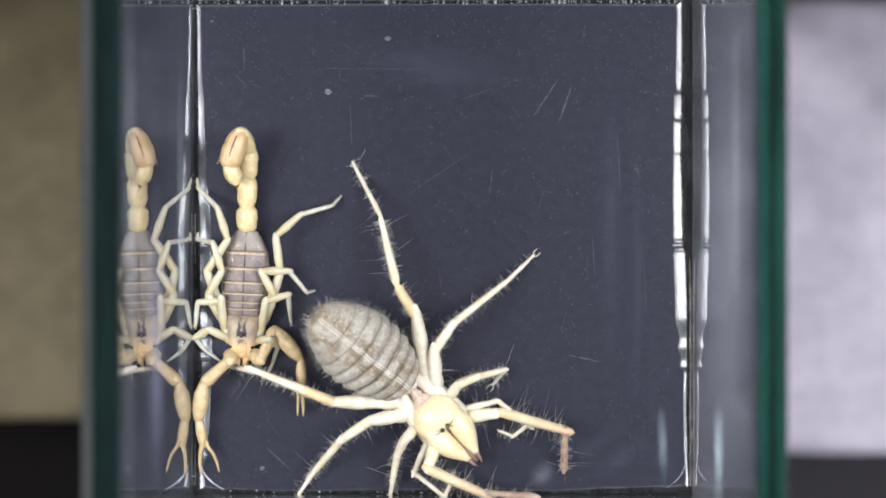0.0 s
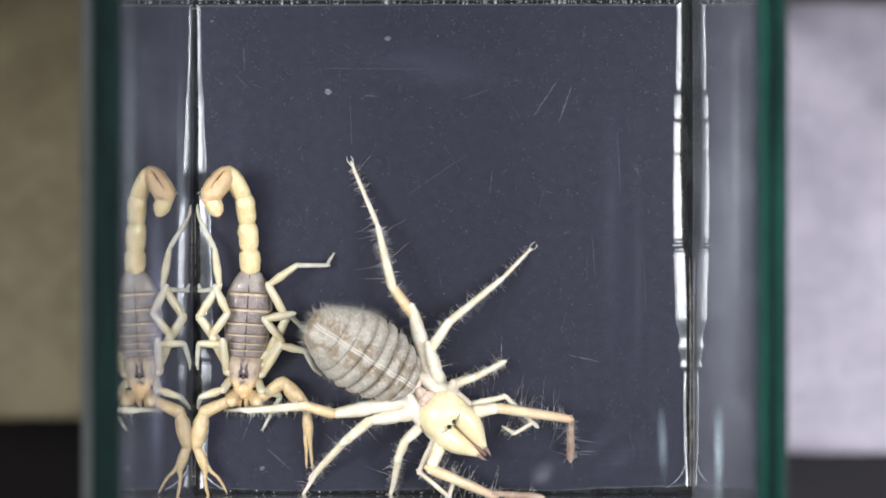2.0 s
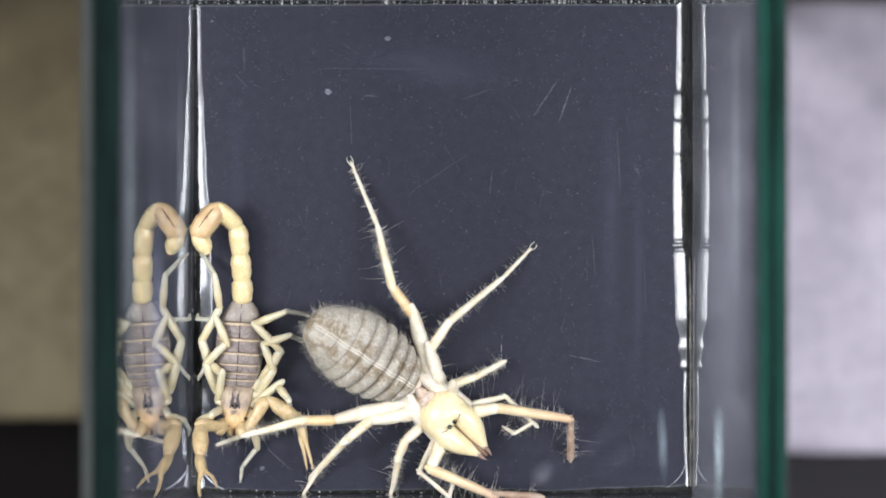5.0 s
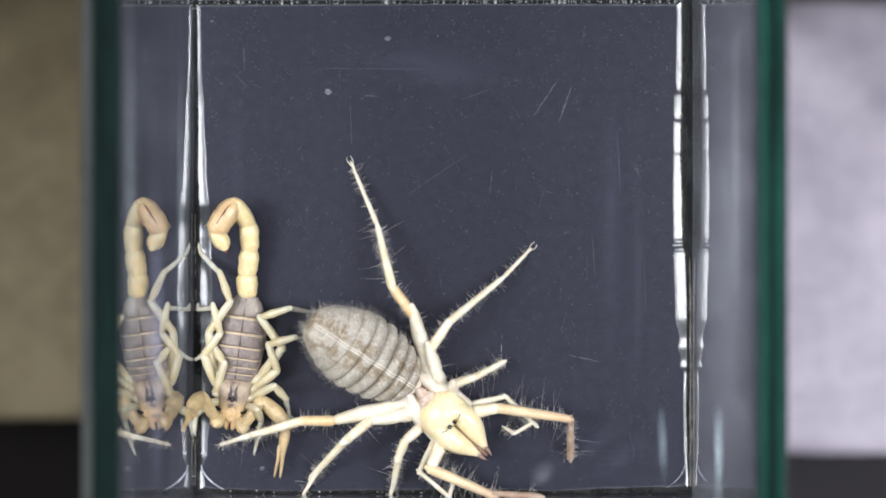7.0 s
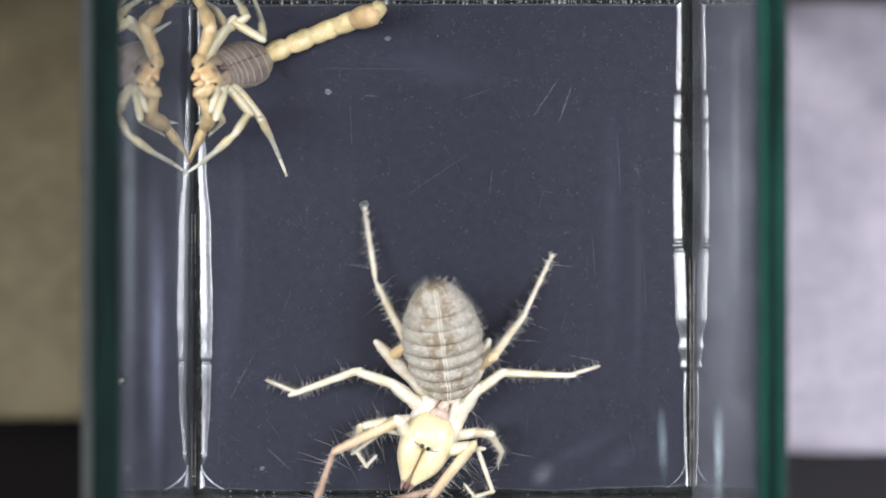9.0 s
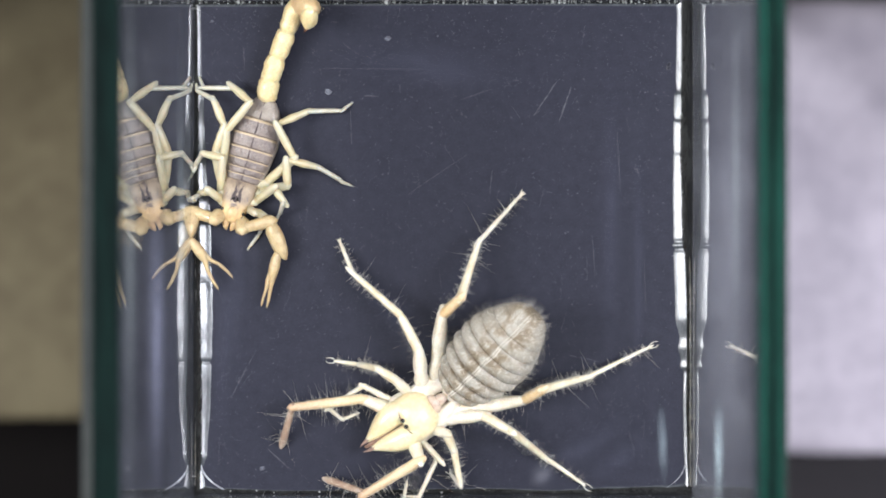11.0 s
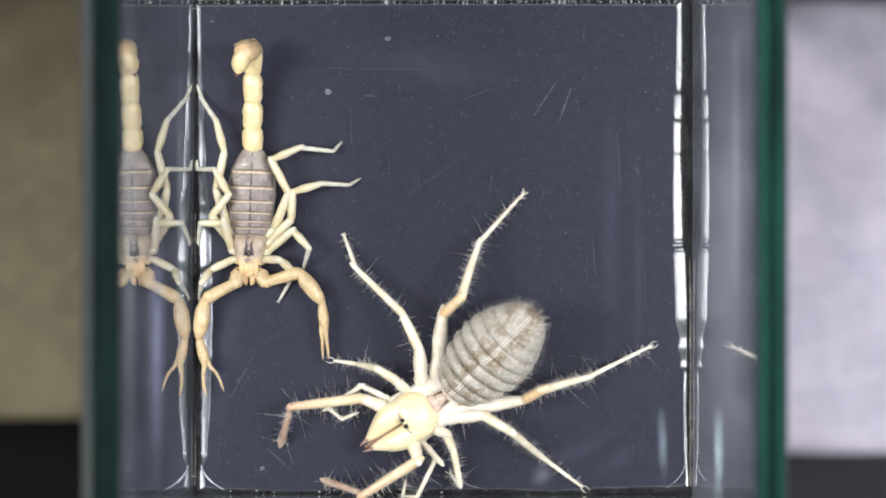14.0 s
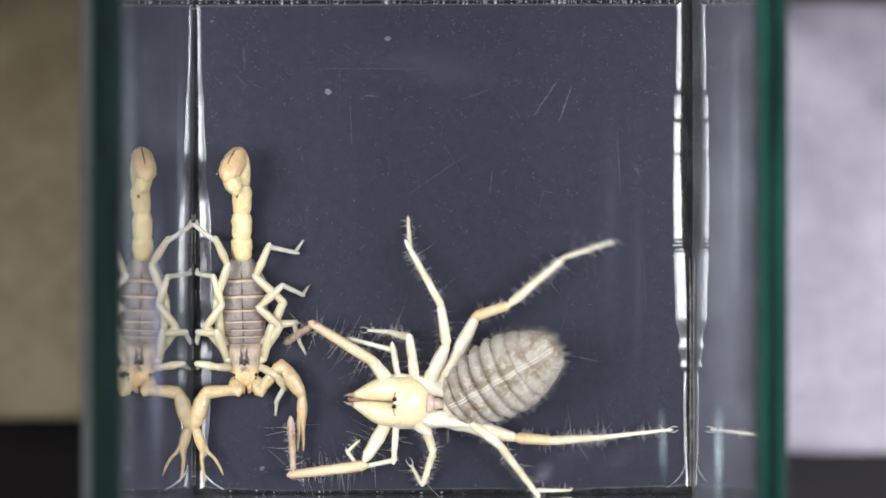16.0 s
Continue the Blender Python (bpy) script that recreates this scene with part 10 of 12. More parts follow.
    walk(scorpion_parts["PR3"], rows((0, 21.23, -8.56, 4.19, 0, 6.4, 13.1), (0.5, 22.26, -6.82, 4.18, 0, 6.2, 16.6), (1, 17.62, -9.79, 4.2, -0, 7.7, 25.2), (1.5, 16.19, -9.02, 5.95, 0, 34, 19.6), (2, 18.27, -9.37, 4.2, -0, 7.3, 25.3), (2.5, 18.65, -9.47, 4.2, 0, 7.4, 27), (3, 13.49, -9.31, 11.55, 0, -45.37, 21), (3.5, 9.4, -6.54, 11.84, 0, -68.32, 21.01), (4, 12.62, -5.92, 16.15, 0, -46.75, 21.29), (6.3, 11.96, -5.75, 12.96, 0, -61.51, 40.4), (6.5, 11.96, -5.75, 12.96, 0, -61.51, 40.4), (7, 4.68, -6.98, 16.89, 0, -78.81, 49.72), (7.5, 8.32, -3.34, 18.85, 0, -49.15, 31.93), (7.8, 10.33, -5.12, 17.55, 0, -38, 33.15), (8, 10.45, -4.71, 17.1, 0, -38.3, 31.78), (8.35, 10.45, -4.71, 17.1, 0, -38.3, 31.78), (8.4, 7.91, -7.99, 5.69, 14.5, 28.7, 16.5), (8.45, 2.43, -10.14, 6.82, 19.4, 48.5, -16), (8.5, -3.05, -12.3, 7.96, 0, 65.9, -68.1), (8.7, 4.78, -14.32, 2.23, 0, 43.4, -109.8), (8.8, 0.31, -13.87, -3.16, -8.7, 40.46, -132.26), (9, -4.12, -13.37, 6.25, -6.41, 22.32, -131.99), (9.2, -1.46, -10.01, 11.07, 0, 20.1, -149.6), (9.9, 3.99, -8.92, 8.9, -4, 17.5, 152.2), (10.6, 9.44, -7.83, 6.72, -4, 12.9, 95.4), (11.3, 14.9, -6.75, 4.55, -0, 10.5, 39.4), (12, 14.9, -6.75, 4.55, -0, 10.5, 39.4), (12.5, 17.96, -9.49, 4.55, 0, 13.1, 20.8), (13, 21.44, -10.28, 4.19, 0, 6.3, 17), (14, 21.44, -10.28, 4.19, 0, 6.3, 17), (14.5, 17.36, -10.96, 3.85, 0, 4.8, 6.9), (15, 22.56, -10.72, 4.52, -0, 7.8, 8.8), (15.3, 21.15, -8.57, 4.2, 0, 6.7, 19.5), (15.5, 17.79, -10.38, 4.55, -0, 8.5, 21.9), (15.8, 15.94, -11.35, 4.2, 0, 7.5, 17.5), (16, 15.94, -11.35, 4.2, 0, 7.5, 17.5)))
    walk(spider, rows((0, -5.12, -32.41, 0, 0, 0, -47.7), (0.5, -5.12, -32.41, 0, 0, 0, -47.7), (1, -4.39, -32.16, 0, 0, 0, -45.3), (1.5, -4.05, -32.01, 0, 0, 0, -44.1), (3, -4.05, -32.01, 0, 0, 0, -44.1), (3.5, -4.02, -32.04, 0, 0, 0, -43.8), (4, -3.99, -32.07, 0, 0, 0, -43.6), (7.5, -3.99, -32.07, 0, 0, 0, -43.6), (7.7, -2.52, -31.91, 0, 0, 0, -63.5), (8, -2.12, -32.53, 0, 0, 0, -84.3), (8.5, 1.69, -34.02, 0, 0, 0, -90.7), (8.8, 0.69, -34.26, 0, 0, 0, -105.1), (9, -0.19, -35.25, 0, 0, 0, -115.1), (9.2, -0.05, -35.03, 0, 0, 0, -123), (11.3, -1.2, -33.18, 0, 0, 0, -147.5), (15.2, -1.2, -33.18, 0, 0, 0, -147.5), (15.3, -1.36, -33.2, 0, 0, 0, -148.5), (15.5, -1.62, -34.43, 0, 0, 0, -177.6), (15.8, -1.73, -34.19, 0, 0, 0, 180), (16, -1.99, -33.71, 0, 0, 0, 177.2)))
    walk(spider_parts["LP0"], rows((0, 9.28, 3.22, 3.49, 0, -10.5, 56.5), (0.5, 9.28, 3.22, 3.49, 0, -10.5, 56.5), (1, 9, 2.8, 3.4, 0, -25.9, 58.4), (1.5, 9, 2.8, 3.4, 0, -31.1, 57.8), (3, 9, 2.8, 3.4, 0, -31.1, 57.8), (3.5, 9, 2.8, 3.4, 0, -31.2, 57.6), (4, 9, 2.8, 3.4, -0, -31.4, 57.5), (7.5, 9, 2.8, 3.4, -0, -31.4, 57.5), (7.7, 8.87, 3.06, 3.6, -0, -35.4, 117), (8, 8.79, 3.09, 3.59, 0, -27.8, 125.6), (8.5, 8.97, 2.83, 3.43, 0, -32.7, 127.2), (8.8, 8.97, 2.85, 3.43, 0, -30.1, 120.6), (9, 8.91, 2.91, 3.49, 0, -31.9, 128.6), (9.2, 8.82, 3.08, 3.48, -0, -12.9, 122.1), (11.3, 9, 2.8, 3.4, 0, -50.3, 78.9), (15.2, 9, 2.8, 3.4, 0, -50.3, 78.9), (15.3, 9, 2.8, 3.4, 0, -52.7, 83.9), (15.5, 9, 2.8, 3.4, -0, -36.8, 59.6), (15.8, 9.97, 4.25, 3.71, -0, -10, 56.1), (16, 9.93, 4.6, 3.74, -0, -9.6, 62.5)))
    walk(spider_parts["LP1"], rows((0, 14.52, 11.14, 5.25, 0, -9.8, 32.6), (0.5, 14.52, 11.14, 5.25, 0, -9.8, 32.6), (1, 13.49, 9.9, 7.36, 0, -1.3, 35.2), (1.5, 13.42, 9.55, 8.04, 0, 1.2, 35.3), (3, 13.42, 9.55, 8.04, 0, 1.2, 35.3), (3.5, 13.41, 9.49, 8.04, 0, 1.2, 35), (4, 13.41, 9.44, 8.04, 0, 1.2, 34.8), (7.5, 13.41, 9.44, 8.04, 0, 1.2, 34.8), (7.7, 5.35, 9.96, 9.1, 0, 25.4, 9.3), (8, 3.88, 9.96, 8.05, 0, 17.2, -2.1), (8.5, 4.3, 8.99, 8.4, 0, 3.7, -15.5), (8.8, 4.91, 9.72, 8.05, 0, 3.5, -20.9), (9, 3.98, 9.08, 8.4, -0, 11.5, -12.7), (9.2, 3.91, 10.92, 5.6, 0, -3.3, -16.3), (11.3, 10.07, 8.3, 10.15, 0, 11.3, 0.8), (15.2, 10.07, 8.3, 10.15, 0, 11.3, 0.8), (15.3, 9.57, 8.18, 10.5, 0, 14.9, 0.3), (15.5, 12.62, 8.97, 8.75, 0, 4.1, -1.9), (15.8, 15.96, 13.18, 5.6, 0, -1.5, 6.6), (16, 15.03, 14.4, 5.6, 0, -1.3, 9.8)))
    walk(spider_parts["LP2"], rows((0, 26.44, 18.77, 7.7, -0, 35.8, -41.8), (0.5, 26.44, 18.77, 7.7, -0, 35.8, -41.8), (1, 26.27, 18.93, 7.7, -0, 35.9, -43.2), (1.5, 26.27, 18.63, 7.7, 0, 35.9, -43.5), (3, 26.27, 18.63, 7.7, 0, 35.9, -43.5), (3.5, 26.3, 18.53, 7.7, 0, 35.9, -43.7), (4, 26.34, 18.42, 7.7, 0, 35.9, -44), (7.5, 26.34, 18.42, 7.7, 0, 35.9, -44), (7.7, 14.82, 11.5, 4.55, 0, -1.9, -50.2), (8, 14.05, 9.6, 4.9, -0, -0, -43.8), (8.5, 14.83, 6.07, 7.7, -0, 40.2, -25), (8.8, 15.63, 5.63, 7.35, -0, 32.1, -46.3), (9, 15.73, 6.45, 5.95, -0, 10.2, -48.6), (9.2, 15.59, 7.5, 6.3, 0, 11.9, -51.7), (11.3, 24.12, 8.5, 7.35, 0, 34.7, -45.9), (15.2, 24.12, 8.5, 7.35, 0, 34.7, -45.9), (15.3, 22.7, 8.27, 7, 0, 27.2, -51.5), (15.5, 27.39, 8.49, 7.7, 0, 38.5, -78.3), (15.8, 29.51, 14.76, 5.95, 0, 5.9, -84.6), (16, 29.71, 16.94, 5.95, -0, 5.8, -83.3)))
    walk(spider_parts["RP0"], rows((0, 9, -2.8, 3.4, 0, -41.4, -59.7), (0.5, 9, -2.8, 3.4, 0, -41.4, -59.7), (1, 9.02, -2.84, 3.43, -0, -35.3, -65.4), (1.5, 9.02, -2.84, 3.43, -0, -30.2, -68.5), (3, 9.02, -2.84, 3.43, -0, -30.2, -68.5), (3.5, 9.02, -2.85, 3.43, -0, -30.1, -69.2), (4, 9.02, -2.85, 3.43, 0, -30.1, -69.9), (7.5, 9.02, -2.85, 3.43, 0, -30.1, -69.9), (7.6, 8.84, -2.9, 3.56, 25.5, -42.5, -111.6), (7.7, 8.65, -2.94, 3.68, 55.9, -36.8, -157.6), (8, 8.87, -2.89, 3.51, 0, -36.7, -145.5), (8.5, 8.75, -3.09, 3.62, -0, -29.9, -130.8), (8.8, 9, -2.8, 3.4, 0, -41.5, -123), (9, 9, -2.8, 3.4, 0, -45.7, -124.4), (9.2, 9, -2.8, 3.4, 0, -55.4, -112.1), (11.3, 9, -2.8, 3.4, 0, -28.3, -56.5), (15.2, 9, -2.8, 3.4, 0, -28.3, -56.5), (15.3, 9, -2.8, 3.4, 0, 20.6, -54.3), (15.5, 9.09, -2.95, 3.46, 0, -17.7, -58.3), (15.8, 9, -2.8, 3.4, 0, -31, -55.6), (16, 9, -2.8, 3.4, 0, -33.9, -52.4)))
    walk(spider_parts["RP1"], rows((0, 12.46, -8.73, 9.45, 0, 16.9, 21.4), (0.5, 12.46, -8.73, 9.45, 0, 16.9, 21.4), (1, 12.14, -9.66, 8.75, 0, 13.5, 20.3), (1.5, 11.93, -10.25, 8.05, 0, 10.5, 19.7), (3, 11.93, -10.25, 8.05, 0, 10.5, 19.7), (3.5, 11.84, -10.29, 8.05, 0, 10.5, 19.4), (4, 11.76, -10.34, 8.05, 0, 10.5, 19.2), (7.5, 11.76, -10.34, 8.05, 0, 10.5, 19.2), (7.6, 6.65, -8.11, 8.75, 4.4, 23.4, -13.9), (7.7, 1.53, -5.88, 9.45, 0, 36.4, -50.5), (8, 2.71, -7.12, 9.1, 0, 23.5, -47.3), (8.5, 3.33, -9.38, 8.4, 0, 21.9, -51), (8.8, 5.27, -8.54, 9.45, 0, 16.9, -47.1), (9, 6.01, -7.94, 9.36, 0, 11.2, -38.5), (9.2, 7.22, -7.39, 10.48, 0, 15.7, -33.5), (11.3, 13.44, -9.48, 7.7, -0, -0, -25.6), (15.2, 13.44, -9.48, 7.7, -0, -0, -25.6), (15.3, 13.75, -9.4, 0.35, -0, -49.5, -32.2), (15.5, 13.76, -10.52, 6.3, 0, -4.3, -24.1), (15.8, 13.37, -9.18, 8.05, -0, -0, -28.5), (16, 13.53, -8.69, 8.4, 0, 1.3, -28.9)))
    walk(spider_parts["RP2"], rows((0, 24.7, -3.71, 5.58, 0, 1.5, 43.2), (0.5, 24.7, -3.71, 5.58, 0, 1.5, 43.2), (1, 24.69, -4.9, 5.59, 0, 1.6, 40.6), (1.5, 24.58, -5.64, 5.59, -0, 1.6, 39.3), (3, 24.58, -5.64, 5.59, -0, 1.6, 39.3), (3.5, 24.51, -5.74, 5.59, 0, 1.6, 39.1), (4, 24.44, -5.84, 5.59, 0, 1.6, 38.9), (7.5, 24.44, -5.84, 5.59, 0, 1.6, 38.9), (7.7, 6.66, -12.1, 3.5, 0, -7.3, 6.8), (8, 9.87, -14.83, 4.55, 0, -1.7, 6.3), (8.5, 9.6, -16.87, 4.56, 0, -3.2, -4.9), (8.8, 13.92, -17.84, 5.6, 0, 3.5, 5.5), (9, 18.15, -17.58, 6.3, 0, 7, 5.5), (9.2, 19.62, -15.59, 6.3, 0, 9.2, 12.2), (11.3, 27.35, -16.13, 7.7, 0, 35.9, 39.4), (15.2, 27.35, -16.13, 7.7, 0, 35.9, 39.4), (15.3, 20.06, -13.38, 9.1, 0, 35.8, 22.8), (15.5, 26.62, -16.28, 7.35, 0, 25.6, 47), (15.8, 26.25, -16.17, 8.05, -0, 43.1, 29.2), (16, 26.8, -16, 8.05, 0, 45.6, 34.3)))
    walk(spider_parts["L10"], rows((0, 8.03, 4.45, 3.02, -0, -18.3, 62.3), (0.5, 8.03, 4.45, 3.02, -0, -18.3, 62.3), (1, 8.15, 4.66, 3.09, 0, -17.4, 59.8), (1.5, 8.12, 4.59, 3.07, 0, -17.7, 58.2), (3, 8.12, 4.59, 3.07, 0, -17.7, 58.2), (3.5, 8.11, 4.58, 3.07, 0, -17.7, 58), (4, 8.1, 4.56, 3.06, 0, -17.8, 57.8), (7.5, 8.1, 4.56, 3.06, 0, -17.8, 57.8), (7.7, 8, 4.4, 3, 0, -25, 76.1), (8, 8.17, 5.01, 3.16, -0, -14.3, 74.6), (8.5, 8, 4.4, 3, 0, -19.3, 84.6), (8.8, 8, 4.4, 3, 0, -22.9, 102), (9, 8, 4.4, 3, 0, -24.5, 121.5), (9.2, 8, 4.4, 3, 0, -19.5, 122.5), (11.3, 8, 4.4, 3, -0, -34.1, 102.8), (15.2, 8, 4.4, 3, -0, -34.1, 102.8), (15.3, 8, 4.4, 3, -0, -33.1, 105.3), (15.5, 8, 4.4, 3, -0, -21.1, 97.9), (15.8, 8, 4.4, 3, 0, -23.9, 90.6), (16, 8, 4.4, 3, -0, -21.6, 89.7)))
    walk(spider_parts["L11"], rows((0, 12.14, 12.28, 5.95, 0, 7.1, 8.9), (0.5, 12.14, 12.28, 5.95, 0, 7.1, 8.9), (1, 12.75, 12.55, 5.95, 0, 9.7, 1.7), (1.5, 12.88, 12.28, 5.95, -0, 9.6, -0.1), (3, 12.88, 12.28, 5.95, -0, 9.6, -0.1), (3.5, 12.88, 12.22, 5.95, 0, 9.6, -0.4), (4, 12.89, 12.17, 5.95, -0, 9.6, -0.6), (7.5, 12.89, 12.17, 5.95, -0, 9.6, -0.6), (7.7, 10.4, 11.41, 6.25, 0, 3.6, 11.5), (8, 10.91, 14.25, 5.59, 0, 4, -2.1), (8.5, 8.8, 12.78, 5.95, 0, 6.3, 12.1), (8.8, 6.38, 12.05, 6.3, 0, 4.2, 38.2), (9, 4.33, 10.67, 6.29, 0, 4, 44.8), (9.2, 3.56, 11.43, 5.95, -0, 6.2, 45.7), (11.3, 6.75, 10.2, 6.99, 0, 6.2, 31.9), (15.2, 6.75, 10.2, 6.99, 0, 6.2, 31.9), (15.3, 6.44, 10.37, 6.99, -0, 6.2, 32.8), (15.5, 7.21, 12.08, 5.88, 0, 13.9, 20), (15.8, 7.92, 11.85, 6.3, 0, 2.1, 15.6), (16, 8.04, 12.74, 6.3, 0, 10, 15.8)))
    walk(spider_parts["L12"], rows((0, 20.45, 13.59, 4.9, 0, 18.1, -92.5), (0.5, 20.45, 13.59, 4.9, 0, 18.1, -92.5), (1, 20.97, 12.79, 4.55, 0, -0, -102.7), (1.5, 21.18, 12.21, 4.55, 0, -0, -104.7), (3, 21.18, 12.21, 4.55, 0, -0, -104.7), (3.5, 21.18, 12.12, 4.55, 0, -0, -104.9), (4, 21.19, 12.03, 4.55, 0, -0, -105.1), (7.5, 21.19, 12.03, 4.55, 0, -0, -105.1), (7.7, 20.5, 13.42, 5.59, 0, 8.5, -78), (8, 20.69, 13.86, 4.9, -0, 4.2, -71.9), (8.5, 18.17, 14.72, 4.89, 0, 8.4, -64.9), (8.8, 13.82, 17.89, 5.6, -0, 33.2, -39.1), (9, 11.24, 17.54, 5.6, -0, 22.6, -44.3), (9.2, 10.26, 18.28, 4.9, 0, 8.6, -48), (11.3, 14.93, 15.28, 5.95, 0, 40.1, -25.7), (15.2, 14.93, 15.28, 5.95, 0, 40.1, -25.7), (15.3, 14.54, 15.59, 5.95, 0, 40.1, -24.8), (15.4, 15.39, 15.48, 4.72, -7.9, 3.1, -45.1), (15.5, 16.24, 15.37, 3.5, -2.6, -34.4, -63.8), (15.65, 16.58, 14.87, 4.72, 0.2, 2, -68.8), (15.8, 16.93, 14.37, 5.95, 0, 38.4, -73), (16, 15.66, 14.89, 4.9, 0, 18.5, -49.4)))
    walk(spider_parts["L13"], rows((0, 20.26, 9.31, 3.5, 0, 11.4, -154.2), (0.5, 20.26, 9.31, 3.5, 0, 11.4, -154.2), (1, 19.94, 8.24, 4.55, -0, 36.4, -161.3), (1.5, 19.98, 7.65, 4.55, 0, 36.9, -165.9), (3, 19.98, 7.65, 4.55, 0, 36.9, -165.9), (3.5, 19.97, 7.56, 4.55, 0, 36.9, -166.1), (4, 19.96, 7.48, 4.55, 0, 36.9, -166.4), (7.5, 19.96, 7.48, 4.55, 0, 36.9, -166.4), (7.7, 21.47, 8.87, 4.9, 0, 45.8, -157.6), (8, 22.15, 9.41, 4.55, 0, 31.1, -146.3), (8.5, 20.15, 10.5, 4.2, 0, 23.4, -144.7), (8.8, 16.72, 15.53, 3.15, 0, -0, -119.9), (9, 14.23, 14.57, 3.84, 0, 11.2, -115.9), (9.2, 13.35, 14.85, 4.2, -0, 17.3, -118.4), (11.3, 17.84, 13.75, 3.14, 0, 5.3, -133.7), (15.2, 17.84, 13.75, 3.14, 0, 5.3, -133.7), (15.3, 17.47, 14.11, 3.14, -0, 5.3, -132.8), (15.4, 17.65, 13.13, 4.53, 4.2, 42.8, -123.2), (15.5, 17.82, 12.15, 5.92, 45, 76.4, -78.2), (15.65, 17.89, 11.57, 4.53, 2.6, 40.3, -125.1), (15.8, 17.96, 10.99, 3.15, -1, 0, -135), (16, 18.38, 11.72, 3.5, 0, 5.8, -132.4)))
    walk(spider_parts["R10"], rows((0, 8, -4.4, 3, 0, -22.1, -65.6), (0.5, 8, -4.4, 3, 0, -22.1, -65.6), (1, 8, -4.4, 3, -0, -21.8, -68.5), (1.5, 8, -4.4, 3, 0, -21, -71.6), (3, 8, -4.4, 3, 0, -21, -71.6), (3.5, 8, -4.4, 3, 0, -20.9, -72.3), (4, 8, -4.4, 3, 0, -20.9, -73), (7.5, 8, -4.4, 3, 0, -20.9, -73), (7.7, 8, -4.4, 3, 0, -36.9, -98.2), (8, 8, -4.4, 3, 0, -36.9, -88.8), (8.5, 8, -4.4, 3, 0, -22.1, -82.2), (8.8, 8, -4.4, 3, 0, -29.2, -83.5), (9, 8, -4.4, 3, 0, -41.5, -81.2), (9.2, 8, -4.4, 3, -0, -41.7, -87.1), (11.3, 8, -4.4, 3, 0, -21.6, -60.8), (15.2, 8, -4.4, 3, 0, -21.6, -60.8), (15.3, 8, -4.4, 3, -0, -22.1, -59.6), (15.5, 8, -4.4, 3, 0, -23.1, -87.1), (15.8, 8, -4.4, 3, 0, -23.5, -82.2), (16, 8, -4.4, 3, 0, -27.6, -79.2)))
    walk(spider_parts["R11"], rows((0, 11.35, -11.8, 6.3, 0, 15.8, 7.4), (0.5, 11.35, -11.8, 6.3, 0, 15.8, 7.4), (1, 11.02, -12.09, 6.3, 0, 11.5, 3.2), (1.5, 10.72, -12.58, 6.3, 0, 11.4, 2.5), (3, 10.72, -12.58, 6.3, 0, 11.4, 2.5), (3.5, 10.62, -12.62, 6.3, -0, 11.4, 2.3), (4, 10.52, -12.66, 6.3, 0, 11.4, 2), (7.5, 10.52, -12.66, 6.3, 0, 11.4, 2), (7.7, 7.17, -10.13, 7.35, 0, 11.2, -24.5), (8, 8.12, -10.19, 7.35, 0, 25.8, -15.8), (8.5, 9.11, -12.45, 6.3, 0, 2.1, -6.9), (8.8, 8.8, -10.9, 6.64, -0, 4.1, -11.4), (9, 8.82, -9.65, 7.7, 0, 21.3, -26.4), (9.2, 8.26, -9.68, 7.7, 0, 11.1, -17.2), (11.3, 12.07, -11.68, 6.3, -0, 4.5, 0.7), (15.2, 12.07, -11.68, 6.3, -0, 4.5, 0.7), (15.3, 12.12, -11.42, 6.3, 0, 4.5, 1.7), (15.5, 8.44, -12.15, 6.3, -0, -0, -11.1), (15.8, 9.03, -11.91, 6.3, -0, -2.1, -12.7), (16, 9.37, -11.27, 6.65, 0, 4.1, -11.7)))
    walk(spider_parts["R12"], rows((0, 19.96, -10.68, 3.85, -0, -18.4, 115.1), (0.5, 19.96, -10.68, 3.85, -0, -18.4, 115.1), (1, 19.62, -11.61, 4.55, -0, -8.8, 117.6), (1.5, 19.41, -12.2, 4.55, 0, -8.7, 118.4), (3, 19.41, -12.2, 4.55, 0, -8.7, 118.4), (3.5, 19.31, -12.28, 4.55, -0, -8.7, 118.1), (4, 19.22, -12.35, 4.55, 0, -8.7, 117.9), (7.5, 19.22, -12.35, 4.55, 0, -8.7, 117.9), (7.6, 17.22, -13.07, 5.07, -6.8, 31.7, 86.7), (7.7, 15.21, -13.79, 5.59, -54.7, 55.4, 22.3), (7.85, 15.5, -13.08, 4.55, -54.3, 15.9, 22.9), (8, 15.79, -12.36, 3.5, -54.3, -23.7, 23.3), (8.25, 17.1, -12.97, 4.72, -55.5, 15.9, 39.8), (8.5, 18.41, -13.58, 5.95, -39.6, 53.6, 65.9), (8.8, 18.27, -12.82, 5.95, -0, 50.9, 69.1), (9, 16.05, -13.24, 4.55, 0, 22.9, 56.2), (9.2, 16.8, -12.31, 5.95, -0, 24.4, 71), (11.3, 20.97, -11.57, 5.6, 0, 27.9, 105.4), (15.2, 20.97, -11.57, 5.6, 0, 27.9, 105.4), (15.3, 21.01, -11.16, 5.6, -0, 27.9, 106.4), (15.5, 17.93, -14.02, 6.3, 0, 39, 67.8), (15.8, 18.37, -14.01, 6.65, 0, 63.8, 49.4), (16, 18.81, -13.22, 5.95, 0, 61.5, 56.5)))
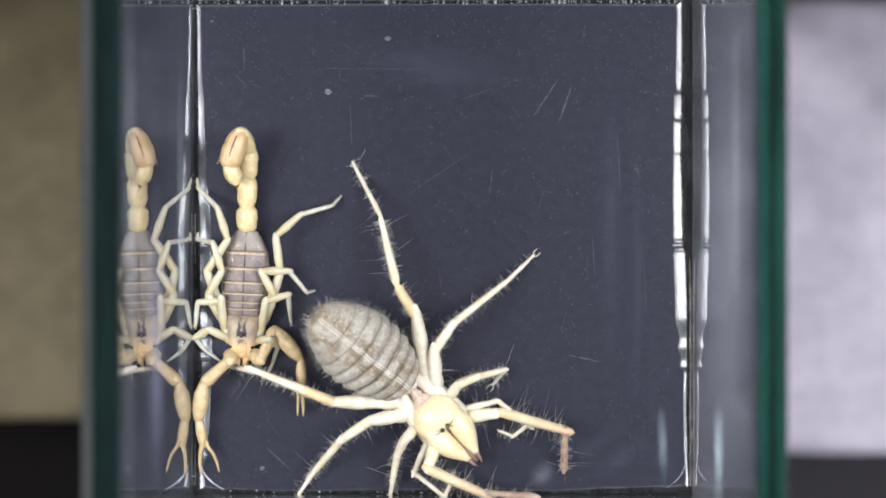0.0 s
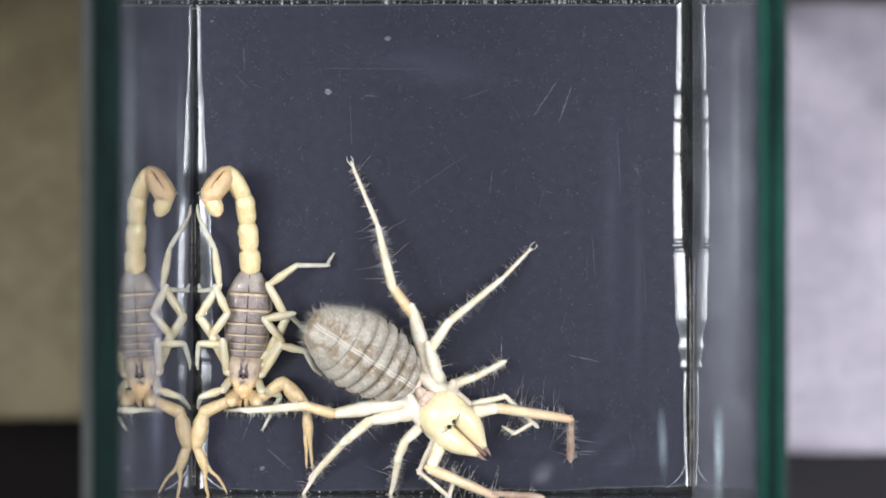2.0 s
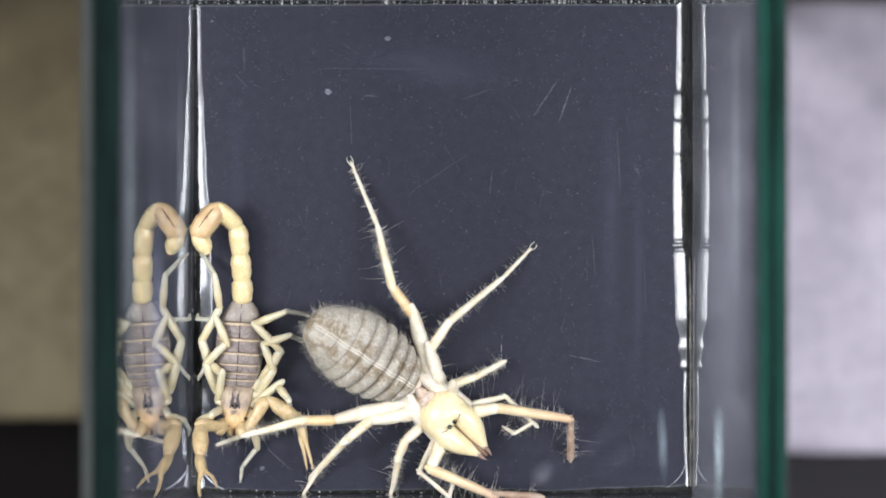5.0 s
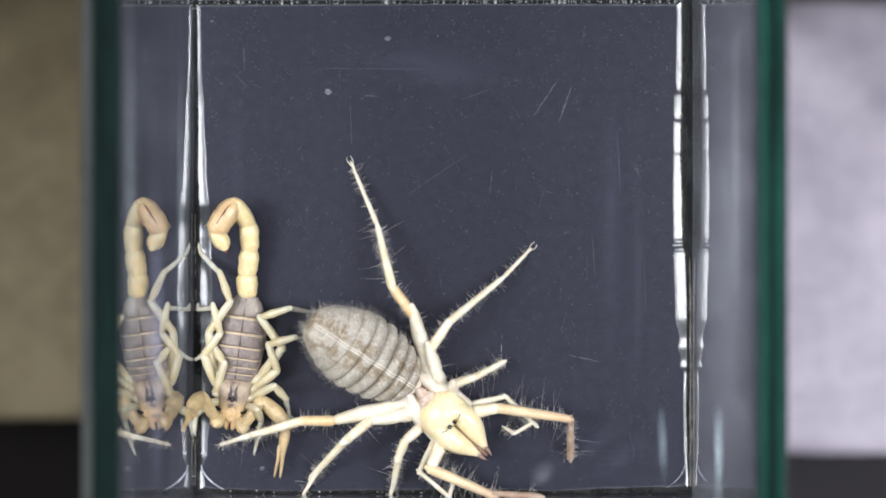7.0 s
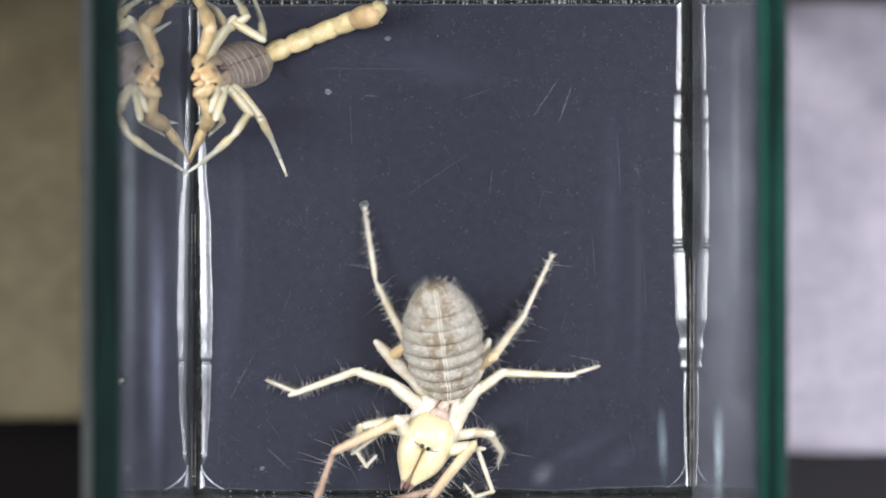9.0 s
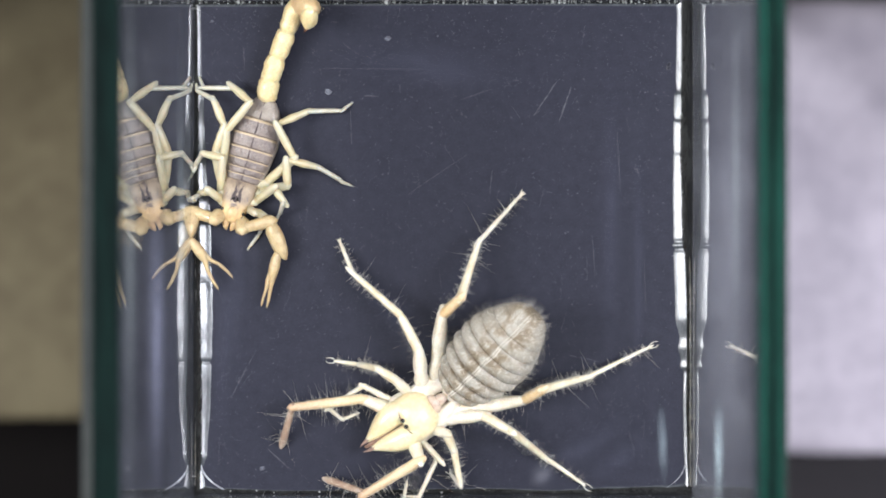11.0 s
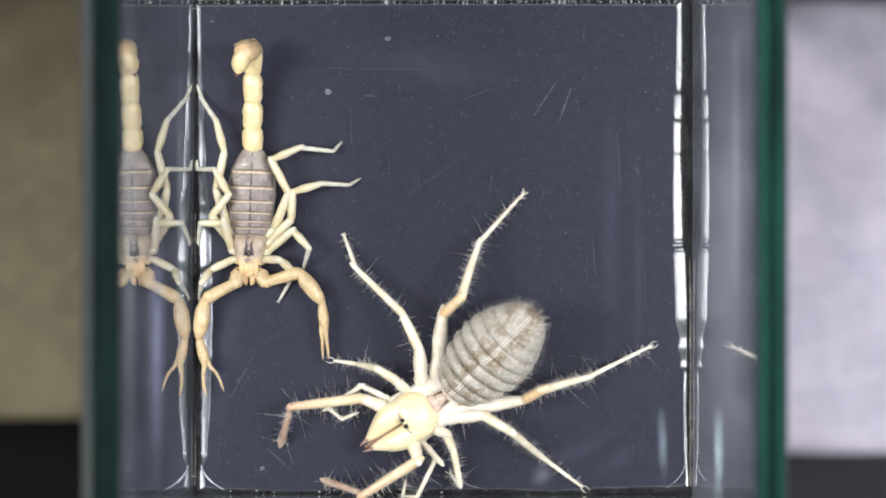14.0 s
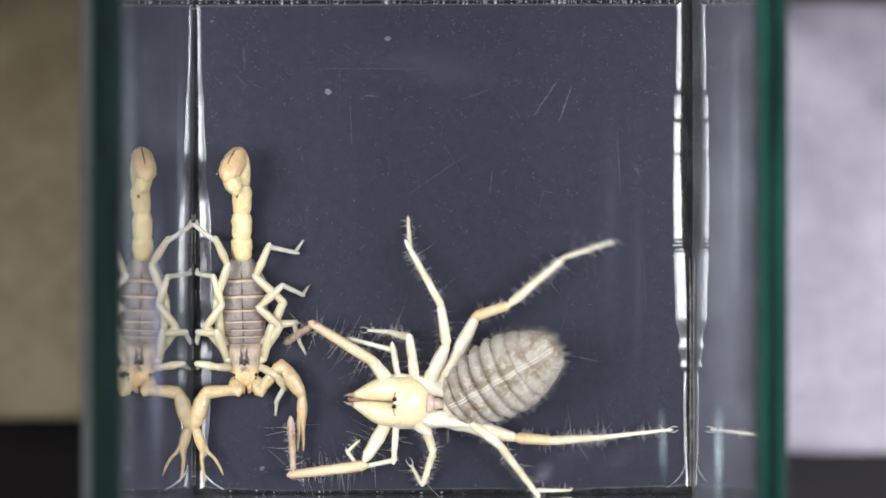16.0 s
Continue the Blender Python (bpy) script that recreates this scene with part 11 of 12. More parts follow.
    walk(spider_parts["R13"], rows((0, 18.17, -6.86, 5.25, 0, 70.9, 138.7), (0.5, 18.17, -6.86, 5.25, 0, 70.9, 138.7), (1, 17.53, -7.62, 5.25, 0, 65.5, 156.2), (1.5, 17.23, -8.16, 5.25, 0, 63.1, 157.5), (3, 17.23, -8.16, 5.25, 0, 63.1, 157.5), (3.5, 17.15, -8.23, 5.25, 0, 63.1, 157.3), (4, 17.07, -8.3, 5.25, 0, 63.1, 157), (7.5, 17.07, -8.3, 5.25, 0, 63.1, 157), (7.57, 17.27, -9.8, 4.08, -37.5, 30.4, 108.9), (7.63, 17.46, -11.29, 2.92, -41.3, -9.8, 88.9), (7.7, 17.66, -12.79, 1.75, -27.5, -48.5, 62.5), (7.85, 18.55, -11.79, 3.5, -37.1, 3.6, 84.7), (8, 19.45, -10.79, 5.25, -22.8, 55, 110.7), (8.25, 19.45, -11.01, 3.85, -5.6, 22.9, 136.8), (8.5, 19.46, -11.23, 2.45, -4, -11.7, 151.7), (8.8, 19.28, -10.16, 2.45, 0, -24.5, 146.7), (9, 18.35, -9.8, 2.8, 0, -18.7, 161.1), (9.1, 18.2, -9.24, 3.5, -0, 19.1, 155), (9.2, 18.05, -8.67, 4.2, -6.8, 56.6, 144.6), (11.3, 19.69, -7.7, 3.48, 0, 5, 169.1), (15.2, 19.69, -7.7, 3.48, 0, 5, 169.1), (15.3, 19.67, -7.31, 3.48, -0, 5, 170), (15.5, 19.23, -10.82, 3.5, 0, 25.2, 156.3), (15.8, 19.52, -12.45, 2.8, 0, -0, 125.8), (16, 19.96, -11.48, 2.1, -0, -30.2, 152.5)))
    walk(spider_parts["L20"], rows((0, 4.4, 4.4, 3.6, 0, -48.7, 102.6), (0.5, 4.4, 4.4, 3.6, 0, -48.7, 102.6), (1, 4.4, 4.4, 3.6, 0, -57.6, 119.3), (1.5, 4.4, 4.4, 3.6, 0, -62.4, 128.6), (3, 4.4, 4.4, 3.6, 0, -62.4, 128.6), (3.5, 4.4, 4.4, 3.6, 0, -62.4, 129), (4, 4.4, 4.4, 3.6, 0, -62.4, 129.5), (7.5, 4.4, 4.4, 3.6, 0, -62.4, 129.5), (7.7, 4.4, 4.4, 3.6, 0, -21.4, 100.2), (8, 4.4, 4.4, 3.6, 0, -46.3, 106.2), (8.5, 4.4, 4.4, 3.6, -0, -53.1, 120.4), (8.8, 4.39, 4.43, 3.63, -0, -40.9, 118.4), (9, 4.4, 4.4, 3.6, 0, -22.1, 127.1), (9.2, 4.4, 4.4, 3.6, 0, -49.2, 143.6), (11.3, 4.4, 4.4, 3.6, 0, -54.1, 134.6), (15.2, 4.4, 4.4, 3.6, 0, -54.1, 134.6), (15.3, 4.4, 4.4, 3.6, 0, -50.1, 135.8), (15.5, 4.4, 4.4, 3.6, 0, -57.3, 161.1), (15.8, 4.4, 4.4, 3.6, 0, -61.4, 158.6), (16, 4.4, 4.4, 3.6, 0, -51.3, 154.5)))
    walk(spider_parts["L21"], rows((0, 3.48, 8.52, 8.4, 0, 26, 67.3), (0.5, 3.48, 8.52, 8.4, 0, 26, 67.3), (1, 2.91, 7.06, 8.4, 0, 20.3, 61.8), (1.5, 2.72, 6.5, 8.75, -0, 24, 60.3), (3, 2.72, 6.5, 8.75, -0, 24, 60.3), (3.5, 2.71, 6.49, 8.75, 0, 24, 60.1), (4, 2.69, 6.48, 8.75, 0, 24, 59.8), (7.5, 2.69, 6.48, 8.75, 0, 24, 59.8), (7.7, 3.34, 10.31, 5.95, 0, -37.3, 70.7), (7.85, 3.23, 9.56, 7.17, -3.2, -2, 80.7), (8, 3.12, 8.81, 8.4, -0, 33.3, 90.5), (8.5, 2.44, 7.74, 8.75, 0, 48.1, 84.8), (8.8, 1.95, 8.92, 8.05, 0, 36.1, 91.7), (8.9, 1.43, 8.97, 7, 2.7, -7.9, 101.8), (9, 0.91, 9.01, 5.95, -4.4, -51.5, 115), (9.1, 0.99, 7.94, 7.17, -0, -10, 107), (9.2, 1.07, 6.86, 8.4, -1.2, 31.6, 101.3), (11.3, 1.96, 6.87, 8.4, 0, 28.7, 78.2), (15.2, 1.96, 6.87, 8.4, 0, 28.7, 78.2), (15.3, 1.73, 7, 8.05, 0, 28.7, 79.1), (15.5, 1.57, 5.55, 7.99, 0, 14.2, 119.5), (15.8, 1.9, 5.54, 8.31, 0, 25.9, 107.9), (16, 1.16, 5.99, 8.03, 0, 23.4, 109.9)))
    walk(spider_parts["L22"], rows((0, 5.14, 12.49, 6.3, 0, 32.2, 59.2), (0.5, 5.14, 12.49, 6.3, 0, 32.2, 59.2), (1, 5.14, 11.23, 6.65, 0, 22.2, 68), (1.5, 5.08, 10.65, 6.63, 0, 20.9, 70.5), (3, 5.08, 10.65, 6.63, 0, 20.9, 70.5), (3.5, 5.08, 10.63, 6.63, 0, 20.9, 70.3), (4, 5.08, 10.61, 6.63, 0, 20.9, 70), (7.5, 5.08, 10.61, 6.63, 0, 20.9, 70), (7.7, 4.55, 13.78, 8.75, 0, 53.4, 41), (8, 3.08, 12.54, 5.95, 0, 28, 42), (8.5, 2.73, 10.87, 5.25, -0, 16.3, 44.9), (8.8, 1.84, 12.75, 5.25, -0, 27.4, 43.2), (9, -0.27, 11.53, 9.45, -0, 47.1, 54.6), (9.2, 0.29, 10.76, 5.95, 0, 22.8, 61.1), (11.3, 2.98, 11.51, 5.88, -0, 14.6, 68.1), (15.2, 2.98, 11.51, 5.88, -0, 14.6, 68.1), (15.3, 2.65, 11.6, 5.55, 0, 12.3, 69.1), (15.5, -1.03, 10.57, 6.46, -0, 23.7, 90), (15.8, 0.49, 10.72, 5.74, 0, 20.6, 82), (16, -0.36, 10.96, 5.77, 0, 21.1, 75.6)))
    walk(spider_parts["L23"], rows((0, 8.27, 17.74, 2.45, 0, 23.3, -79.5), (0.5, 8.27, 17.74, 2.45, 0, 23.3, -79.5), (1, 7.72, 17.6, 3.85, 0, 44.7, -87.8), (1.5, 7.52, 17.53, 3.85, 0, 46.4, -92.4), (3, 7.52, 17.53, 3.85, 0, 46.4, -92.4), (3.5, 7.55, 17.5, 3.85, 0, 46.4, -92.6), (4, 7.57, 17.47, 3.85, 0, 46.4, -92.8), (7.5, 7.57, 17.47, 3.85, 0, 46.4, -92.8), (7.7, 7.89, 16.65, 2.79, 0, 27.6, -81.8), (8, 7.5, 16.51, 2.8, 0, 33.4, -61), (8.5, 7.82, 15.93, 3.15, 0, 33, -75.6), (8.8, 6.83, 17.09, 1.69, -0, 11.9, -73.5), (8.9, 4.79, 16.43, 2.77, 14.5, 37.2, -40.2), (9, 2.75, 15.77, 3.85, 50.8, 47.1, 11.7), (9.2, 3.5, 16.59, 3.15, 0, 39, -29.7), (11.3, 5.89, 18.66, 3.79, -0, 42.6, -81.3), (15.2, 5.89, 18.66, 3.79, -0, 42.6, -81.3), (15.3, 5.44, 18.82, 3.79, 0, 42.6, -80.4), (15.5, -0.86, 17.91, 3.03, 0, 24.6, -49.1), (15.8, 1.77, 18.15, 2.67, 0, 19.5, -59.3), (16, 1.78, 18.07, 2.66, -0, 19.1, -57.2)))
    walk(spider_parts["R20"], rows((0, 4.4, -4.4, 3.6, 0, -49.4, -87.9), (0.5, 4.4, -4.4, 3.6, 0, -49.4, -87.9), (1, 4.4, -4.4, 3.6, 0, -42.4, -94.2), (1.5, 4.4, -4.41, 3.61, 0, -37.4, -97.2), (3, 4.4, -4.41, 3.61, 0, -37.4, -97.2), (3.5, 4.4, -4.42, 3.61, 0, -37.3, -98.1), (4, 4.4, -4.43, 3.62, 0, -37.1, -98.9), (7.5, 4.4, -4.43, 3.62, 0, -37.1, -98.9), (7.7, 4.43, -4.51, 3.63, 0, -16.7, -72.7), (8, 4.4, -4.4, 3.6, 0, -20.8, -41.3), (8.5, 4.58, -4.72, 3.76, 0, -23.9, -60.2), (8.8, 4.8, -4.88, 3.85, 0, -22.2, -50.3), (9, 4.41, -4.42, 3.62, 0, -37.2, -65.6), (9.2, 4.4, -4.4, 3.6, 0, -47.7, -88.6), (11.3, 4.4, -4.4, 3.6, 0, -44.8, -81.7), (15.2, 4.4, -4.4, 3.6, 0, -44.8, -81.7), (15.3, 4.4, -4.4, 3.6, 0, -45.8, -81.4), (15.5, 4.42, -4.89, 3.71, -0, -12.3, -87.5), (15.8, 4.41, -4.5, 3.64, 0, -19.8, -86.1), (16, 4.4, -4.4, 3.6, -0, -32.8, -83.1)))
    walk(spider_parts["R21"], rows((0, 4.55, -8.52, 8.4, 0, 36.9, -67.2), (0.5, 4.55, -8.52, 8.4, 0, 36.9, -67.2), (1, 4.04, -9.25, 8.05, 0, 22.8, -66.3), (1.5, 3.73, -9.72, 7.7, -0, 18.7, -67.6), (3, 3.73, -9.72, 7.7, -0, 18.7, -67.6), (3.5, 3.64, -9.73, 7.7, 0, 18.7, -67.8), (4, 3.56, -9.75, 7.7, 0, 18.7, -68), (7.5, 3.56, -9.75, 7.7, 0, 18.7, -68), (7.7, 6.38, -10.77, 5.6, 0, -38.9, -78.2), (8, 9.05, -8.49, 5.95, 0, -39, -57.3), (8.5, 7.97, -10.63, 6.71, 0, -10.4, -58), (8.8, 9.49, -10.66, 6.75, 0, -9.4, -59), (9, 7.01, -9.85, 7.77, 0, -6.2, -54.5), (9.2, 4.52, -8.56, 8.04, 0, 3.7, -80.8), (11.3, 5.05, -8.83, 8.05, -0, 12.8, -63.4), (15.2, 5.05, -8.83, 8.05, -0, 12.8, -63.4), (15.3, 5.05, -8.69, 8.05, 0, 12.8, -62.4), (15.5, 4.73, -11.93, 5.25, 0, -41.6, -81.9), (15.8, 4.85, -10.91, 5.95, 0, -32, -76.6), (16, 5.03, -9.64, 7, -0, -8.6, -78.3)))
    walk(spider_parts["R22"], rows((0, 6, -11.96, 5.6, -0, 27.5, -52.9), (0.5, 6, -11.96, 5.6, -0, 27.5, -52.9), (1, 5.72, -13.08, 6.3, 0, 37.1, -55.3), (1.5, 5.31, -13.54, 6.3, 0, 37.1, -56.5), (3, 5.31, -13.54, 6.3, 0, 37.1, -56.5), (3.5, 5.21, -13.56, 6.3, 0, 37.1, -56.8), (4, 5.11, -13.58, 6.3, -0, 37.1, -57), (7.5, 5.11, -13.58, 6.3, -0, 37.1, -57), (7.7, 7.1, -14.17, 8.38, 0, 49.8, -29.4), (8, 10.92, -11.4, 8.75, 0, 54.6, -12.4), (8.5, 10.84, -15.2, 7.7, 0, 46.7, 2.2), (8.8, 12.43, -15.57, 7.7, -0, 41.2, 12.3), (9, 10.38, -14.57, 8.4, 0, 54.3, 9.1), (9.2, 5.36, -13.76, 7.7, -0, 45.4, -17.4), (11.3, 7.12, -12.97, 7, 0, 53.2, -40.2), (15.2, 7.12, -12.97, 7, 0, 53.2, -40.2), (15.3, 7.19, -12.79, 7, 0, 53.2, -39.3), (15.5, 5.23, -15.44, 8.4, 0, 55.2, -19.8), (15.8, 5.76, -14.72, 8.4, -0, 55.8, -12.5), (16, 5.97, -14.18, 7.7, -0, 52.8, -9.4)))
    walk(spider_parts["R23"], rows((0, 9.65, -16.78, 2.45, 0, 23.5, -52.2), (0.5, 9.65, -16.78, 2.45, 0, 23.5, -52.2), (1, 8.88, -17.65, 2.1, 0, 19, -59.7), (1.5, 8.37, -18.17, 2.1, -0, 19, -61), (3, 8.37, -18.17, 2.1, -0, 19, -61), (3.5, 8.25, -18.21, 2.1, 0, 19, -61.2), (4, 8.13, -18.24, 2.1, 0, 19, -61.4), (7.5, 8.13, -18.24, 2.1, 0, 19, -61.4), (7.7, 11.64, -16.65, 2.39, -0, 21.3, -6.3), (8, 15.3, -12.36, 2.45, 0, 23, 10.8), (8.5, 15.78, -15.01, 2.45, 0, 28.8, 28.5), (8.8, 17.12, -14.55, 3.5, 0, 53.3, 61.4), (9, 14.1, -13.97, 3.15, 0, 43.2, 4.7), (9.2, 10.32, -15.31, 2.44, -0, 22.7, -17.5), (11.3, 11.08, -16.33, 1.01, -0, 3.4, -40.7), (15.2, 11.08, -16.33, 1.01, -0, 3.4, -40.7), (15.3, 11.2, -16.08, 1.01, 0, 3.4, -39.7), (15.5, 9.67, -16.96, 2.03, 0, 11.8, -6.1), (15.8, 10.27, -15.69, 2.03, 0, 11.7, -6.5), (16, 10.63, -14.92, 1.7, 0, 12.3, -1.1)))
    walk(spider_parts["L30"], rows((0, 1.4, 3.8, 4, 0, -23, 141), (0.5, 1.4, 3.8, 4, 0, -23, 141), (1, 1.4, 3.8, 4, -0, -22.8, 149.4), (1.5, 1.4, 3.8, 4, 0, -23.2, 150.5), (3, 1.4, 3.8, 4, 0, -23.2, 150.5), (3.5, 1.4, 3.8, 4, 0, -23.1, 150.4), (4, 1.4, 3.8, 4, 0, -23.1, 150.3), (7.5, 1.4, 3.8, 4, 0, -23.1, 150.3), (7.7, 1.4, 3.8, 4, 0, -20, 154), (8, 1.4, 3.8, 4, 0, -27.2, 161.7), (8.5, 1.4, 3.8, 4, 0, -37.2, -174.9), (8.8, 1.4, 3.8, 4, -0, -32.6, 179.2), (9, 1.4, 3.8, 4, 0, -26.2, 173.6), (9.2, 1.4, 3.8, 4, -0, -27.2, 165.5), (11.3, 1.4, 3.8, 4, 0, -20, 154.1), (15.2, 1.4, 3.8, 4, 0, -20, 154.1), (15.3, 1.4, 3.8, 4, 0, -19.6, 155.1), (15.5, 1.4, 3.8, 4, -0, -19.2, -175.8), (15.8, 1.4, 3.8, 4, 0, -21.3, -177.9), (16, 1.39, 3.8, 4, -0, -18.7, -178.6)))
    walk(spider_parts["L31"], rows((0, -5.37, 9.27, 7.7, 0, -2.7, 102.8), (0.5, -5.37, 9.27, 7.7, 0, -2.7, 102.8), (1, -6.17, 8.28, 7.7, 0, -2.7, 99), (1.5, -6.13, 8.06, 7.7, 0, -2.7, 99.1), (3, -6.13, 8.06, 7.7, 0, -2.7, 99.1), (3.5, -6.14, 8.08, 7.7, 0, -2.7, 98.9), (4, -6.15, 8.11, 7.7, 0, -2.7, 98.6), (7.5, -6.15, 8.11, 7.7, 0, -2.7, 98.6), (7.7, -6.01, 7.42, 7, -0, -29.3, 134.2), (8, -6.09, 6.28, 8.05, 0, -0, 138.2), (8.5, -4.83, 3.25, 8.75, 0, -2.9, 158.8), (8.8, -4.94, 3.89, 8.05, 0, -25.3, 160.1), (9, -6.78, 4.71, 8.05, 0, -0, 150.2), (9.2, -6.63, 6.11, 8.05, 0, -0, 140.5), (11.3, -6.88, 7.82, 7.35, -0, -19.4, 118.1), (15.2, -6.88, 7.82, 7.35, -0, -19.4, 118.1), (15.3, -7.15, 7.77, 7.35, 0, -19.4, 119), (15.5, -8.21, 3.1, 7.35, 0, -23.1, 138.7), (15.8, -8.26, 3.6, 7.73, 0, -7.2, 140.8), (16, -8.58, 3.61, 7.36, -0, -7.5, 143.9)))
    walk(spider_parts["L32"], rows((0, -7.03, 16.59, 8.05, 0, 16.3, 85.3), (0.5, -7.03, 16.59, 8.05, 0, 16.3, 85.3), (1, -7.34, 15.66, 8.05, 0, 15.7, 84.2), (1.5, -7.31, 15.55, 8.03, 0, 15.6, 83), (3, -7.31, 15.55, 8.03, 0, 15.6, 83), (3.5, -7.29, 15.58, 8.03, 0, 15.6, 82.8), (4, -7.27, 15.61, 8.03, -0, 15.6, 82.6), (7.5, -7.27, 15.61, 8.03, -0, 15.6, 82.6), (7.7, -9.93, 11.44, 10.15, 0, 22.2, 105.2), (8, -11.97, 11.54, 8.05, 0, 15.6, 115.9), (8.5, -11.25, 5.73, 9.1, 0, 26.5, 94.2), (8.8, -10.5, 5.91, 10.85, 0, 35.2, 94.9), (9, -13.27, 8.43, 8.05, 0, 12.4, 111.8), (9.2, -13.16, 11.48, 8.05, 0, 13.1, 116.4), (11.3, -10.16, 13.97, 9.8, 0, 41.3, 105.2), (15.2, -10.16, 13.97, 9.8, 0, 41.3, 105.2), (15.3, -10.53, 13.86, 9.8, 0, 41.3, 106.1), (15.5, -13.13, 7.43, 10.15, -0, 35, 125.1), (15.8, -14.55, 8.72, 8.75, -0, 20.5, 125.8), (16, -14.99, 8.29, 8.4, 0, 19.9, 128.9)))
    walk(spider_parts["L33"], rows((0, -5.85, 30.88, 3.85, 0, 21.2, 90.8), (0.5, -5.85, 30.88, 3.85, 0, 21.2, 90.8), (1, -5.82, 30.61, 3.81, 0, 20, 89.7), (1.5, -5.49, 30.56, 3.81, -0, 20, 89.7), (3, -5.49, 30.56, 3.81, -0, 20, 89.7), (3.5, -5.41, 30.59, 3.81, 0, 20, 89.4), (4, -5.33, 30.61, 3.81, -0, 20, 89.2), (7.5, -5.33, 30.61, 3.81, -0, 20, 89.2), (7.7, -13.54, 24.68, 4.55, 0, 29.8, 110.9), (8, -18, 23.99, 4.2, -0, 24.5, 130), (8.5, -12.06, 16.91, 3.5, 0, 19.7, 118), (8.8, -11.39, 16.28, 3.5, 0, 19.6, 120.3), (9, -18.58, 21.69, 4.9, 0, 34.2, 128.6), (9.2, -19.84, 24.94, 4.55, 0, 29.9, 135.2), (11.3, -13.24, 24.72, 1.31, 0, 3.3, 110.7), (15.2, -13.24, 24.72, 1.31, 0, 3.3, 110.7), (15.3, -13.79, 24.56, 1.31, 0, 3.3, 111.7), (15.5, -18.88, 15.6, 3.15, 0, 20.4, 144.8), (15.8, -21.7, 18.61, 4.2, -0, 27.9, 176), (16, -22.87, 18.06, 3.85, -0, 24.6, 179.3)))
    walk(spider_parts["R30"], rows((0, 1.4, -3.8, 4, 0, -22.7, -123.9), (0.5, 1.4, -3.8, 4, 0, -22.7, -123.9), (1, 1.4, -3.8, 4, 0, -18.9, -125.9), (1.5, 1.34, -3.88, 4.03, 0, -16.4, -126.6), (3, 1.34, -3.88, 4.03, 0, -16.4, -126.6), (3.5, 1.33, -3.89, 4.03, 0, -16.3, -127.1), (4, 1.32, -3.91, 4.04, 0, -16.2, -127.6), (7.5, 1.32, -3.91, 4.04, 0, -16.2, -127.6), (7.7, 1.35, -3.91, 4.02, 0, -8.6, -112.2), (8, 1.4, -3.8, 4, 0, -16.7, -94.4), (8.5, 1.36, -4.53, 4.19, 0, -14.5, -93.4), (8.8, 1.4, -3.8, 4, -0, -34.5, -98.4), (9, 1.4, -3.8, 4, 0, -23.2, -105.1), (9.2, 1.4, -3.8, 4, 0, -26.1, -98.3), (11.3, 1.4, -3.8, 4, -0, -24.7, -118.4), (15.2, 1.4, -3.8, 4, -0, -24.7, -118.4), (15.3, 1.4, -3.8, 4, 0, -24.7, -116.6), (15.5, 1.4, -3.8, 4, 0, -21.5, -95.9), (15.8, 1.4, -3.8, 4, -0, -18.7, -102.4), (16, 1.37, -3.88, 4.03, 0, -20.4, -111.1)))
    walk(spider_parts["R31"], rows((0, -3.53, -11.15, 7.7, 0, -16.4, -99.7), (0.5, -3.53, -11.15, 7.7, 0, -16.4, -99.7), (1, -4.33, -11.71, 7.35, -0, -23, -97.2), (1.5, -4.7, -12, 7, 0, -26, -97.9), (3, -4.7, -12, 7, 0, -26, -97.9), (3.5, -4.79, -11.98, 7, 0, -26, -98.2), (4, -4.89, -11.96, 7, -0, -26, -98.4), (7.5, -4.89, -11.96, 7, -0, -26, -98.4), (7.7, -2.6, -13.6, 5.6, 0, -55.2, -94.7), (8, 0.64, -13.79, 7, 0, -18.8, -82.5), (8.5, 0.72, -15.37, 7, 0, -10.2, -73.8), (8.8, 0.32, -11.15, 9.1, 0, 26.5, -113), (9, -0.83, -12.41, 7.71, -0, -2.4, -84.5), (9.2, 0.56, -12.5, 8.05, -0, -0, -56.9), (11.3, -2.84, -11.97, 8.05, 0, -0, -97.7), (15.2, -2.84, -11.97, 8.05, 0, -0, -97.7), (15.3, -2.54, -11.95, 8.05, 0, -0, -91.3), (15.5, 0.55, -13.5, 7.7, -0, -0, -72.7), (15.8, -0.72, -13.5, 7.35, 0, -5, -92.7), (16, -2.12, -13.47, 7.72, -0, -2.3, -79.1)))
